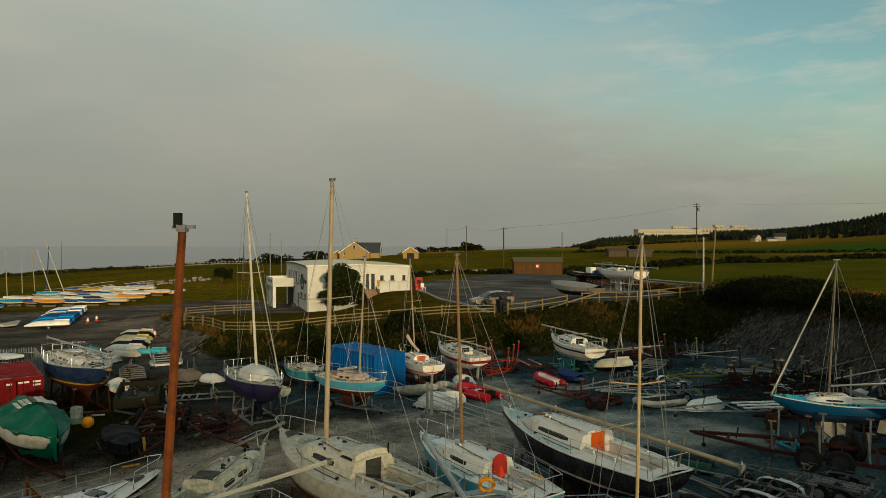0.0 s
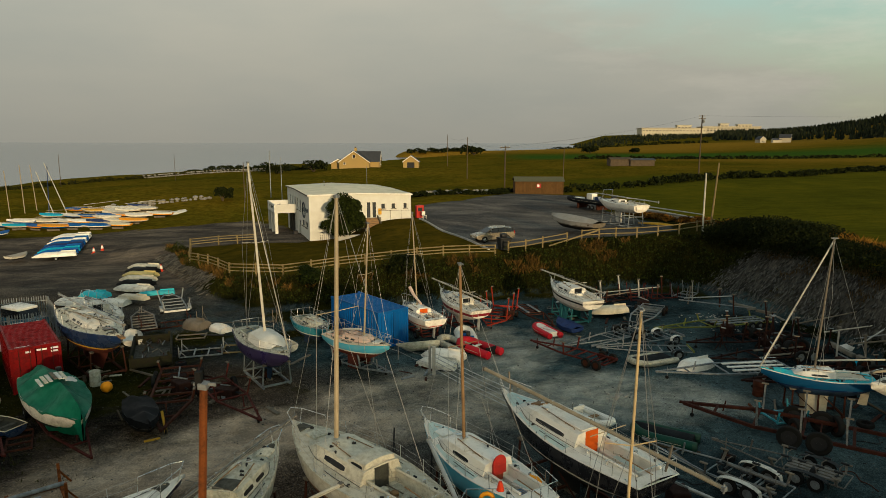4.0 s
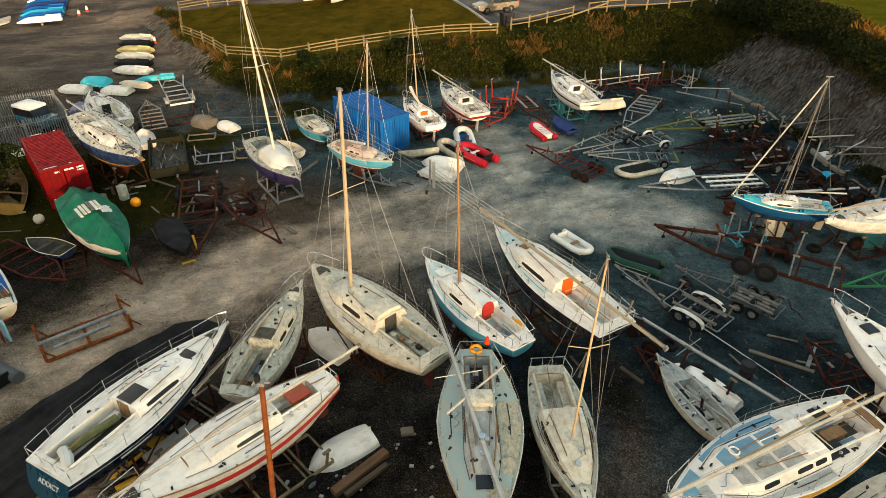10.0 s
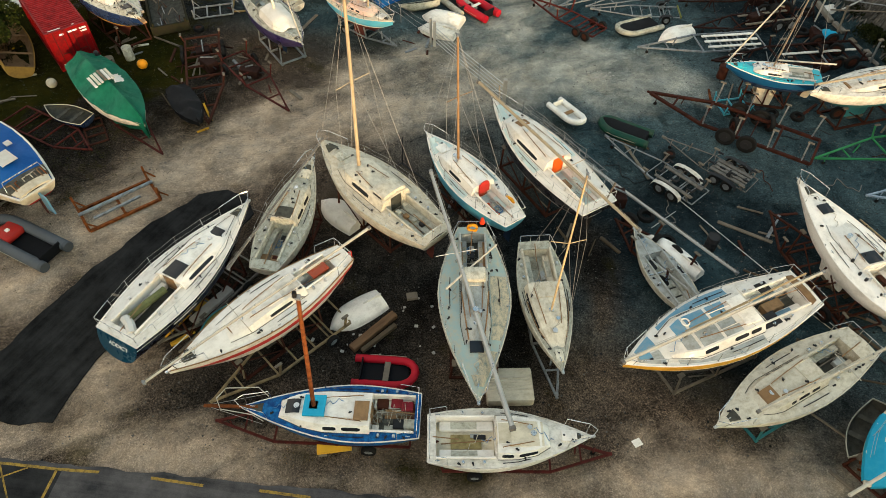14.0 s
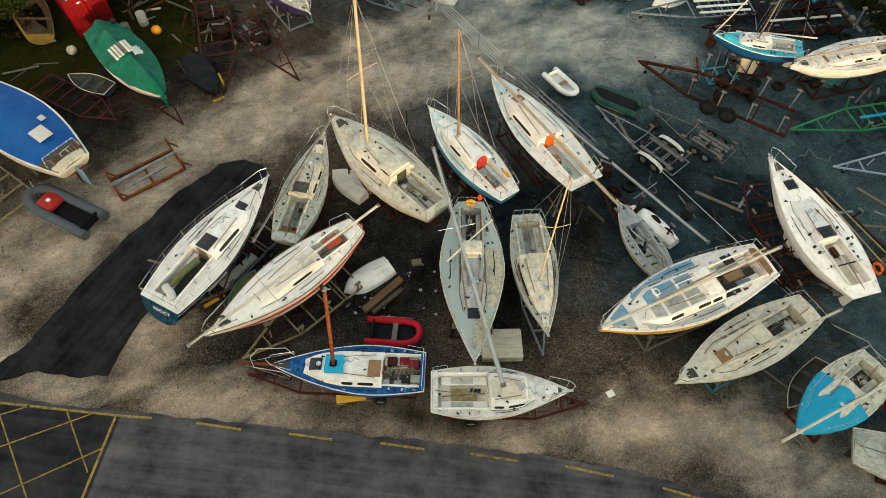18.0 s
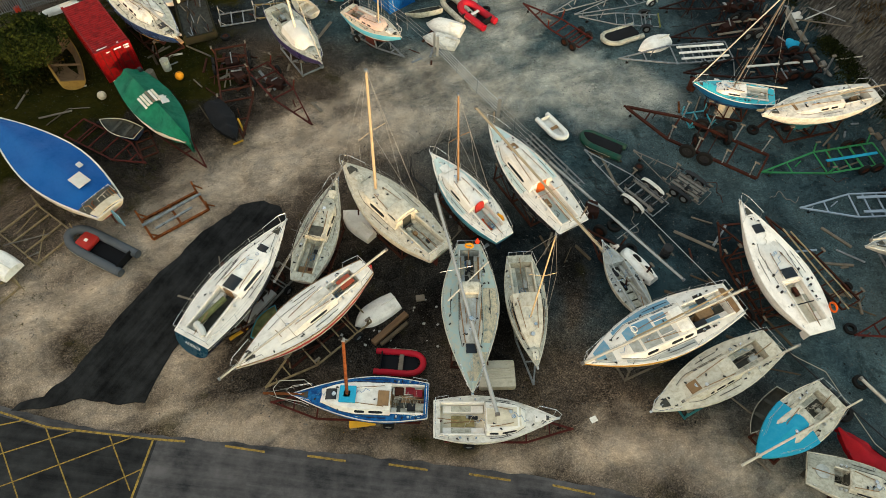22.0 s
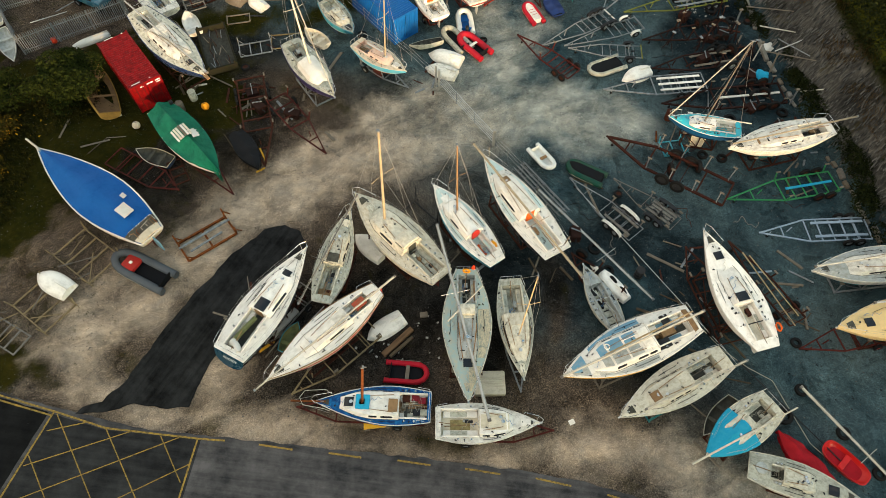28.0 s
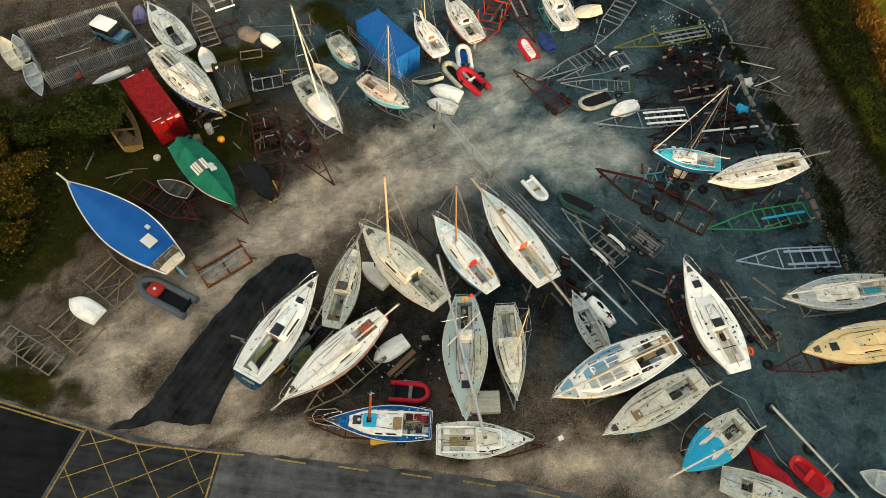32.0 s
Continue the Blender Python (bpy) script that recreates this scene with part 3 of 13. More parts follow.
def ground_sheet():
    far = [150, 190, 240, 300, 380, 470, 560, 680, 820, 1000, 1300, 1700, 2300, 3200, 4600]
    xs = np.array([-v for v in far[::-1]] + list(steps([(-120, -50, 4), (-50, 44, 0.5), (44, 124, 4)])) + far)
    ys = np.array([-v for v in far[:8:-1]] + [-600, -400, -300, -220, -160, -130, -110, -95, -85, -75, -65, -55, -45, -35, -20, -10] + list(steps([(0, 84, 0.5), (84, 130, 2), (130, 420, 8), (420, 760, 12)])) + [780, 820, 880, 950, 1050, 1150, 1250, 1400, 1600, 1900, 2300, 3000, 3800, 4800])
    gx, gy = np.meshgrid(xs, ys)
    z, w = lay(gx, gy)
    bank = np.clip(1 - np.abs(w - 0.5) * 2, 0, 1)
    face = bank * (np.clip((gx - 22.5) / 3, 0, 1) * np.clip((61 - gy) / 5, 0, 1) + np.clip((-21 - gx) / 3, 0, 1) * np.clip((gx + 34) / 3, 0, 1))
    z = z + bank * 0.25 * ripple(gx, gy, 2.3) + face * 0.22 * ripple(gx, gy, 0.9, 3)
    z = z + 0.022 * ripple(gx, gy, 3.1, 1) * (w < 0.02) * (gy > 11) + 0.10 * ripple(gx, gy, 14, 2) * (w > 0.98) * (gy > 115)
    k = len(xs)
    verts = np.stack([gx.ravel(), gy.ravel(), z.ravel()], 1)
    i = (np.arange(len(ys) - 1)[:, None] * k + np.arange(k - 1)).ravel()
    faces = np.stack([i, i + 1, i + k + 1, i + k], 1)
    me = bpy.data.meshes.new("ground")
    me.from_pydata(verts.tolist(), [], faces.tolist())
    me.shade_smooth()
    x, y, wf = gx.ravel(), gy.ravel(), w.ravel()
    wob = 1.2 * ripple(x, y, 6, 4) + 0.6 * ripple(x, y, 2.1, 5)
    # green places: banks, the rough corner by the containers, fields
    veg = np.clip((wf - 0.05) * 5, 0, 1)
    scrub = [(-60, 20), (-38, 17), (-31, 18.5), (-26.6, 24.5), (-23.5, 28), (-21, 32), (-17, 31.5), (-14.5, 34), (-19, 40), (-23, 41), (-27, 42.3), (-33, 39.4), (-39, 38.6), (-60, 38)]
    veg = np.maximum(veg, np.clip(0.5 + np.where(inside(x, y, scrub), 1, -1) * (line_distance(x, y, scrub, True) + wob) / 2.5, 0, 1))
    skirt = line_distance(x, y, TOE)
    veg = np.maximum(veg, 0.85 * np.clip((1.8 - skirt + 1.0 * wob) / 2.2, 0, 1) * np.clip((y - 44) / 4, 0, 1) * (x > -20) * (x < 24))
    verge = line_distance(x, y, [(-36, 14), (-31.5, 13.6), (-27, 12.6)])
    veg = np.maximum(veg, np.clip((1.8 - verge + 0.7 * wob) / 1.5, 0, 1))
    patch = line_distance(x, y, [(-22, 44), (-12, 45), (-9, 47), (-13, 51)])
    veg = np.maximum(veg, 0.75 * np.clip((2.6 - patch + wob) / 2, 0, 1))
    foot = line_distance(x, y, [(-6, 9.4), (0, 9.1), (1.5, 9.0)])
    veg = np.maximum(veg, 0.62 * np.clip((1.1 - foot + 0.6 * wob) / 1.3, 0, 1))
    rank = line_distance(x, y, [(-29, 15.5), (-26, 13.9), (-24.4, 12.0)])
    veg = np.maximum(veg, 0.7 * np.clip((1.1 - rank + 0.9 * wob) / 1.2, 0, 1))
    south = np.interp(x, [-77, -47, -25, -12, 0, 10, 22, 36, 66], [16.5, 8.5, 3, 1.7, 0.6, -1.2, -6.5, -13, -29])
    veg = np.maximum(veg, np.clip((south - 1.6 - y + 0.5 * wob) / 1.2, 0, 1))
    # made ground of the upper car park and of the dinghy park
    park = [(-3.2, 84.6), (4.6, 65), (9, 66.3), (18, 69), (25, 69.5), (26, 75), (23, 92), (23, 117.5), (12, 118), (8, 112), (3, 105), (-4, 104)]
    apron = [(-75, 60), (-45, 60), (-33, 66), (-30.8, 75.8), (-23.5, 79), (-18, 79.5), (-16.5, 81), (-24, 98), (-31, 104), (-43, 95), (-52, 90), (-66, 86), (-80, 84)]
    made = np.maximum(np.clip(0.5 + np.where(inside(x, y, park), 1, -1) * line_distance(x, y, park, True) / 1.2, 0, 1), np.clip(0.5 + np.where(inside(x, y, apron), 1, -1) * (line_distance(x, y, apron, True) + 0.4 * wob) / 1.5, 0, 1))
    veg = veg * (1 - made)
    made = np.maximum(made, np.clip(((wf < 0.02) * (x < -24) * (y > 38)) * np.clip((y - 55 + 0.2 * (x + 45)) / 6, 0, 1), 0, 1)) * (y < 130)
    # pale dusty wheel tracks
    tracks = [[(-30, 13.5), (-24, 14), (-20, 17.5), (-15, 24), (-10, 27.5), (-5, 30), (0, 32), (6, 34), (12, 33)], [(-3, 32), (4, 37), (9, 36), (13, 35)], [(2, 34), (8, 33), (12, 33.5)], [(-12, 28.5), (-6, 33), (2, 39)], [(3, 40), (6, 37), (7, 33)], [(-13, 9.7), (-6, 9.2), (2, 8.7), (9, 8.6), (16, 8.5)], [(-22, 12.2), (-17, 10), (-13, 10)], [(-14, 13), (-13.5, 10.5)], [(8, 9), (12, 8.6), (22, 5)], [(5, 40), (4, 36)], [(-12, 25), (-8, 28.6), (-3, 31), (2, 32.6), (8, 33.6)], [(8.9, 31.7), (7, 33.5)], [(-24, 17), (-18, 22), (-13, 27)], [(5, 39), (5.2, 43), (3.8, 46)], [(8.5, 35.5), (12.5, 34), (15, 33.6)], [(6.5, 42), (7.2, 45.5)]]
    dust = np.zeros(x.shape)
    for n, line in enumerate(tracks):
        dust = np.maximum(dust, np.clip((3.6 + (1.0 if n == 0 else 0) - line_distance(x, y, line) + 0.9 * wob) / 4.6, 0, 1))
    dust = dust * (1 - veg) * (1 - 0.08 * np.clip((24 - y) / 8, 0, 1)) * (1 - 0.08 * np.clip((-8 - x) / 8, 0, 1))
    lush = np.clip((x - 27 - 0.02 * y) / 3, 0, 1) * np.clip((150 + 0.45 * x - y) / 6, 0, 1) * (wf > 0.98)
    gold = np.clip(1.4 - np.abs(y - 570 - 0.2 * x) / 110, 0, 1) * (x > -50)
    gold = np.maximum(gold, 0.6 * np.clip(1.2 - np.abs(y - 285 - 0.15 * x) / 45, 0, 1) * np.clip((x - 60) / 40, 0, 1))
    warm = np.clip(0.72 - (x + 1) / 17 - np.clip(y - 24, 0, 30) / 50 - np.clip((y - 36) / 6, 0, 0.9) + np.clip((18 - y) / 8, 0, 0.8), 0, 1)
    warm = np.maximum(warm, 0.6 * np.clip((-9 - x) / 6, 0, 1) * np.clip((y - 46) / 4, 0, 1))
    warm = np.maximum(warm, 0.9 * np.clip((1.7 - line_distance(x, y, [(6.9, 21), (7.3, 17.5), (6.8, 15.4)]) + 0.5 * wob) / 1.4, 0, 1))
    # ellipses of dark earth, with the shade under and between boats painted in
    earth_and_shade = np.zeros(x.shape)
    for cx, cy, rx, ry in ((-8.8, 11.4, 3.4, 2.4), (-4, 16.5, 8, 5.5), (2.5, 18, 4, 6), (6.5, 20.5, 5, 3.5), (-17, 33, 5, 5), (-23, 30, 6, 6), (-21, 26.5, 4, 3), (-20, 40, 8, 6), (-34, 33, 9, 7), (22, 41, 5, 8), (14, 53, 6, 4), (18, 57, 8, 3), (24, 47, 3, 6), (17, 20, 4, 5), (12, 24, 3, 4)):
        earth_and_shade = np.maximum(earth_and_shade, np.clip(1.25 - np.hypot((x - cx) / rx, (y - cy) / ry) + 0.22 * wob, 0, 1))
    earth_and_shade = np.clip(earth_and_shade * 1.3, 0, 0.9) * (1 - dust * 0.7)
    green = np.clip(1.3 - np.abs(y - 375 - 0.12 * x) / 60, 0, 1) * np.clip((x - 30) / 20, 0, 1) * np.clip((330 - x) / 30, 0, 1)
    field = np.clip((wf - 0.96) * 25, 0, 1) * np.maximum(np.clip((y - 84) / 8, 0, 1), np.clip((x - 35.5) / 2, 0, 1))
    lawn = np.maximum(np.clip((wf - 0.95) * 20, 0, 1) * (y < 90) * (x > -31) * (x < 6), 0)
    for name, value in (("veg", veg), ("made", made), ("dust", dust), ("lush", lush), ("gold", gold), ("rock", np.clip(face.ravel() * 1.6, 0, 1)), ("lawn", lawn), ("warm", warm), ("earth_and_shade", earth_and_shade), ("field", field), ("green", green), ("apron", np.clip((-x - 14) / 6, 0, 1))):
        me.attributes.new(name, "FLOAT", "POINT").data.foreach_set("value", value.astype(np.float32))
    ob = new("ground", me)
    return tagged(ob, "grey gravel yard with grass banks and fields", "ground", kind="structure")


def ground_material():
    m = bpy.data.materials.new("yard_and_field")
    m.use_nodes = True
    n, l = m.node_tree.nodes, m.node_tree.links
    b = n["Principled BSDF"]
    tc = n.new("ShaderNodeTexCoord")

    def noisy(scale, detail=6, rough=0.6, stretch=None, turn=None, warp=0.0):
        t = n.new("ShaderNodeTexNoise")
        t.inputs["Distortion"].default_value = warp
        t.inputs["Scale"].default_value, t.inputs["Detail"].default_value, t.inputs["Roughness"].default_value = scale, detail, rough
        if stretch:
            mp = n.new("ShaderNodeMapping")
            mp.inputs["Scale"].default_value, mp.inputs["Rotation"].default_value = stretch, (0, 0, 0.35)
            if turn is not None:
                mp.vector_type = "TEXTURE"
                mp.inputs["Scale"].default_value, mp.inputs["Rotation"].default_value = [1 / v for v in stretch], (0, 0, turn)
            l.new(tc.outputs["Object"], mp.inputs["Vector"])
            l.new(mp.outputs["Vector"], t.inputs["Vector"])
        else:
            l.new(tc.outputs["Object"], t.inputs["Vector"])
        return t.outputs["Fac"]

    def ramp(fac, *stops):
        r = n.new("ShaderNodeValToRGB")
        while len(r.color_ramp.elements) < len(stops):
            r.color_ramp.elements.new(0.5)
        for e, (p, c) in zip(r.color_ramp.elements, stops):
            e.position, e.color = p, (*c, 1)
        l.new(fac, r.inputs["Fac"])
        return r.outputs["Color"]

    def mix(fac, a, c, kind="MIX"):
        x = n.new("ShaderNodeMixRGB")
        x.blend_type = kind
        for s, v in ((x.inputs["Fac"], fac), (x.inputs["Color1"], a), (x.inputs["Color2"], c)):
            if isinstance(v, (float, int)):
                s.default_value = v
            else:
                l.new(v, s)
        return x.outputs["Color"]

    def attr(name):
        a = n.new("ShaderNodeAttribute")
        a.attribute_name = name
        return a.outputs["Fac"]

    def fray(fac, by, edge=0.5, lo=0.3, hi=0.7):
        """Breaks a soft border into a ragged one."""
        s = n.new("ShaderNodeMath")
        s.operation = "MULTIPLY_ADD"
        l.new(by, s.inputs[0])
        s.inputs[1].default_value = edge * 2
        s2 = n.new("ShaderNodeMath")
        s2.operation = "ADD"
        l.new(fac, s.inputs[2])
        l.new(s.outputs["Value"], s2.inputs[0])
        s2.inputs[1].default_value = -edge
        r = n.new("ShaderNodeMapRange")
        r.inputs["From Min"].default_value, r.inputs["From Max"].default_value = lo, hi
        l.new(s2.outputs["Value"], r.inputs["Value"])
        return r.outputs["Result"]

    big, mid, fine, grit, speck = noisy(0.09, 5), noisy(0.5, 9, 0.72), noisy(3.2, 8, 0.75), noisy(11, 6, 0.85), noisy(30, 4, 0.85)
    gravel = mix(fray(attr("warm"), big, 0.5, 0.1, 0.9), ramp(big, (0.38, (0.028, 0.052, 0.060)), (0.62, (0.062, 0.092, 0.097))), ramp(big, (0.40, (0.060, 0.045, 0.034)), (0.60, (0.094, 0.070, 0.052))))
    gravel = mix(mix(1.0, ramp(noisy(0.3, 7, 0.75), (0.52, (0, 0, 0)), (0.68, (0.7, 0.7, 0.7))), attr("warm"), "MULTIPLY"), gravel, ramp(fine, (0.3, (0.040, 0.026, 0.014)), (0.7, (0.095, 0.064, 0.034))))
    # near-black gravel for the dark earth and the painted shade
    gravel = mix(attr("earth_and_shade"), gravel, mix(attr("warm"), ramp(mid, (0.35, (0.006, 0.010, 0.012)), (0.65, (0.016, 0.024, 0.028))), ramp(mid, (0.35, (0.008, 0.0075, 0.007)), (0.65, (0.022, 0.019, 0.016)))))
    gravel = mix(1.0, gravel, ramp(mid, (0.30, (0.62, 0.62, 0.64)), (0.5, (1.0, 1.0, 1.0)), (0.70, (1.55, 1.53, 1.48))), "MULTIPLY")
    gravel = mix(1.0, gravel, ramp(fine, (0.30, (0.62, 0.62, 0.62)), (0.5, (0.97, 0.97, 0.97)), (0.70, (1.42, 1.41, 1.40))), "MULTIPLY")
    grain = mix(1.0, ramp(grit, (0.36, (0.50, 0.50, 0.50)), (0.5, (0.95, 0.95, 0.95)), (0.64, (1.65, 1.62, 1.6))), ramp(speck, (0.38, (0.52, 0.52, 0.52)), (0.5, (0.96, 0.96, 0.96)), (0.62, (1.6, 1.6, 1.58))), "MULTIPLY")
    coarse = mix(1.0, ramp(grit, (0.39, (0.30, 0.30, 0.30)), (0.5, (0.88, 0.88, 0.88)), (0.62, (2.2, 2.15, 2.1))), ramp(speck, (0.40, (0.35, 0.35, 0.35)), (0.5, (0.92, 0.92, 0.92)), (0.60, (2.2, 2.2, 2.15))), "MULTIPLY")
    gravel = mix(1.0, gravel, mix(attr("warm"), grain, coarse), "MULTIPLY")
    # spilt oil and damp with crisp outlines, moss in the brown earth, strewn pale stones
    stain = ramp(noisy(0.42, 6, 0.62, warp=0.7), (0.55, (0, 0, 0)), (0.62, (0.75, 0.75, 0.75)))
    gravel = mix(stain, gravel, mix(1.0, gravel, ramp(big, (0.4, (0.40, 0.43, 0.46)), (0.6, (0.48, 0.46, 0.43))), "MULTIPLY"))
    moss = mix(1.0, ramp(noisy(0.33, 8, 0.7, warp=0.4), (0.56, (0, 0, 0)), (0.66, (0.7, 0.7, 0.7))), attr("warm"), "MULTIPLY")
    gravel = mix(moss, gravel, ramp(grit, (0.35, (0.010, 0.011, 0.003)), (0.65, (0.055, 0.044, 0.011))))

    def stones(scale, size, share, shade):
        cell, near, pick, amt = n.new("ShaderNodeTexVoronoi"), n.new("ShaderNodeMath"), n.new("ShaderNodeMath"), n.new("ShaderNodeMath")
        cell.inputs["Scale"].default_value = scale
        l.new(tc.outputs["Object"], cell.inputs["Vector"])
        near.operation, near.inputs[1].default_value = "LESS_THAN", size
        pick.operation, pick.inputs[1].default_value = "LESS_THAN", share
        amt.operation = "MULTIPLY"
        apart = n.new("ShaderNodeSeparateColor")
        l.new(cell.outputs["Color"], apart.inputs["Color"])
        l.new(cell.outputs["Distance"], near.inputs[0])
        l.new(apart.outputs["Red"], pick.inputs[0])
        l.new(near.outputs["Value"], amt.inputs[0])
        l.new(pick.outputs["Value"], amt.inputs[1])
        return amt.outputs["Value"], ramp(apart.outputs["Green"], (0.0, shade), (1.0, tuple(v * 2.4 for v in shade)))

    for scale, size, share, shade in ((7.5, 0.17, 0.16, (0.055, 0.050, 0.043)), (3.1, 0.10, 0.07, (0.075, 0.069, 0.060)), (3.7, 0.20, 0.14, (0.010, 0.010, 0.010))):
        amt, tone = stones(scale, size, share, shade)
        gravel = mix(amt, gravel, tone)
    sweep = noisy(0.5, 8, 0.62, (0.55, 1.15, 1), 0.45, 0.9)
    dusty = ramp(mid, (0.3, (0.225, 0.198, 0.165)), (0.5, (0.345, 0.302, 0.250)), (0.7, (0.46, 0.405, 0.338)))
    dusty = mix(1.0, dusty, ramp(sweep, (0.32, (0.70, 0.71, 0.73)), (0.5, (0.98, 0.98, 0.98)), (0.66, (1.16, 1.15, 1.14))), "MULTIPLY")
    dusty = mix(1.0, dusty, ramp(noisy(0.8, 7, 0.68, warp=0.6), (0.36, (0.76, 0.80, 0.84)), (0.5, (0.99, 0.99, 0.98)), (0.64, (1.16, 1.12, 1.06))), "MULTIPLY")
    dusty = mix(0.6, dusty, ramp(fine, (0.3, (0.68, 0.68, 0.68)), (0.7, (1.25, 1.24, 1.22))), "MULTIPLY")
    dusty = mix(0.55, dusty, grain, "MULTIPLY")
    dusty = mix(attr("warm"), dusty, mix(1.0, dusty, ramp(big, (0.0, (1.13, 0.99, 0.88)), (1.0, (1.13, 0.99, 0.88))), "MULTIPLY"))
    dusty = mix(fray(attr("warm"), big, 0.4, 0.1, 0.8), mix(1.0, dusty, ramp(big, (0.0, (0.81, 0.93, 0.99)), (1.0, (0.81, 0.93, 0.99))), "MULTIPLY"), dusty)
    drift = mix(0.28, mix(0.55, noisy(0.26, 8, 0.7), sweep), mix(0.5, grit, fine))
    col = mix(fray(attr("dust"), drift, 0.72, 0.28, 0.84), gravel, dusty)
    worn = noisy(0.16, 7, 0.66, (0.5, 1.4, 1), -0.5, 0.6)
    made = ramp(worn, (0.32, (0.052, 0.049, 0.048)), (0.5, (0.098, 0.088, 0.081)), (0.68, (0.20, 0.175, 0.15)))
    made = mix(attr("apron"), made, ramp(noisy(0.2, 9, 0.72, (0.7, 1.5, 1), 0.25, 0.5), (0.34, (0.042, 0.036, 0.032)), (0.5, (0.092, 0.075, 0.061)), (0.66, (0.20, 0.155, 0.115))))
    made = mix(0.8, made, ramp(fine, (0.3, (0.66, 0.66, 0.66)), (0.7, (1.3, 1.3, 1.3))), "MULTIPLY")
    made = mix(0.5, made, grain, "MULTIPLY")
    col = mix(attr("made"), col, made)
    grass = ramp(fine, (0.28, (0.003, 0.005, 0.0015)), (0.5, (0.010, 0.012, 0.003)), (0.74, (0.032, 0.030, 0.006)))
    tawny = ramp(mid, (0.35, (0.010, 0.012, 0.003)), (0.7, (0.056, 0.040, 0.008)))
    grass = mix(ramp(noisy(0.16, 6, 0.7), (0.35, (0.1, 0.1, 0.1)), (0.7, (0.8, 0.8, 0.8))), grass, tawny)
    pasture = ramp(noisy(0.3, 8, 0.75, (1, 3.2, 1)), (0.3, (0.055, 0.055, 0.004)), (0.7, (0.140, 0.116, 0.008)))
    pasture = mix(1.0, pasture, ramp(noisy(0.06, 8, 0.72), (0.34, (0.55, 0.58, 0.6)), (0.5, (0.9, 0.9, 0.9)), (0.66, (1.25, 1.12, 1.0))), "MULTIPLY")
    pasture = mix(0.35, pasture, ramp(fine, (0.3, (0.02, 0.030, 0.005)), (0.7, (0.09, 0.088, 0.016))))
    grass = mix(attr("field"), grass, mix(1.0, mix(ramp(noisy(0.05, 7, 0.75), (0.38, (0, 0, 0)), (0.62, (1, 1, 1))), ramp(fine, (0.28, (0.036, 0.035, 0.004)), (0.74, (0.108, 0.088, 0.008))), ramp(mid, (0.3, (0.080, 0.056, 0.006)), (0.7, (0.19, 0.118, 0.012)))), ramp(noisy(0.9, 8, 0.8), (0.3, (0.45, 0.45, 0.45)), (0.7, (1.5, 1.5, 1.5))), "MULTIPLY"))
    grass = mix(attr("lush"), grass, pasture)
    grass = mix(attr("lawn"), grass, ramp(mid, (0.35, (0.034, 0.029, 0.004)), (0.65, (0.098, 0.062, 0.008))))
    grass = mix(attr("gold"), grass, ramp(mid, (0.3, (0.17, 0.095, 0.012)), (0.7, (0.27, 0.15, 0.02))))
    grass = mix(attr("green"), grass, ramp(mid, (0.3, (0.026, 0.062, 0.009)), (0.7, (0.050, 0.098, 0.014))))
    slate = ramp(noisy(2.4, 8, 0.75, (0.22, 1.7, 0.6), 0.67, 0.3), (0.32, (0.018, 0.018, 0.017)), (0.5, (0.055, 0.052, 0.047)), (0.68, (0.125, 0.117, 0.104)))
    slate = mix(1.0, slate, ramp(noisy(0.35, 6, 0.65), (0.36, (0.5, 0.5, 0.5)), (0.64, (1.5, 1.45, 1.36))), "MULTIPLY")
    slate = mix(ramp(noisy(0.5, 7, 0.7, warp=0.5), (0.58, (0, 0, 0)), (0.68, (0.7, 0.7, 0.7))), slate, ramp(fine, (0.3, (0.020, 0.019, 0.005)), (0.7, (0.070, 0.052, 0.014))))
    grass = mix(fray(attr("rock"), mid, 0.3), grass, slate)
    col = mix(fray(attr("veg"), fine, 0.3), col, grass)
    l.new(col, b.inputs["Base Color"])
    b.inputs["Roughness"].default_value = 0.92
    b.inputs["Specular IOR Level"].default_value = 0.0
    bp = n.new("ShaderNodeBump")
    bp.inputs["Strength"].default_value, bp.inputs["Distance"].default_value = 0.7, 0.05
    both = n.new("ShaderNodeMath")
    l.new(grit, both.inputs[0])
    l.new(fine, both.inputs[1])
    l.new(both.outputs["Value"], bp.inputs["Height"])
    l.new(bp.outputs["Normal"], b.inputs["Normal"])
    return m


ground = ground_sheet()
ground.data.materials.append(ground_material())


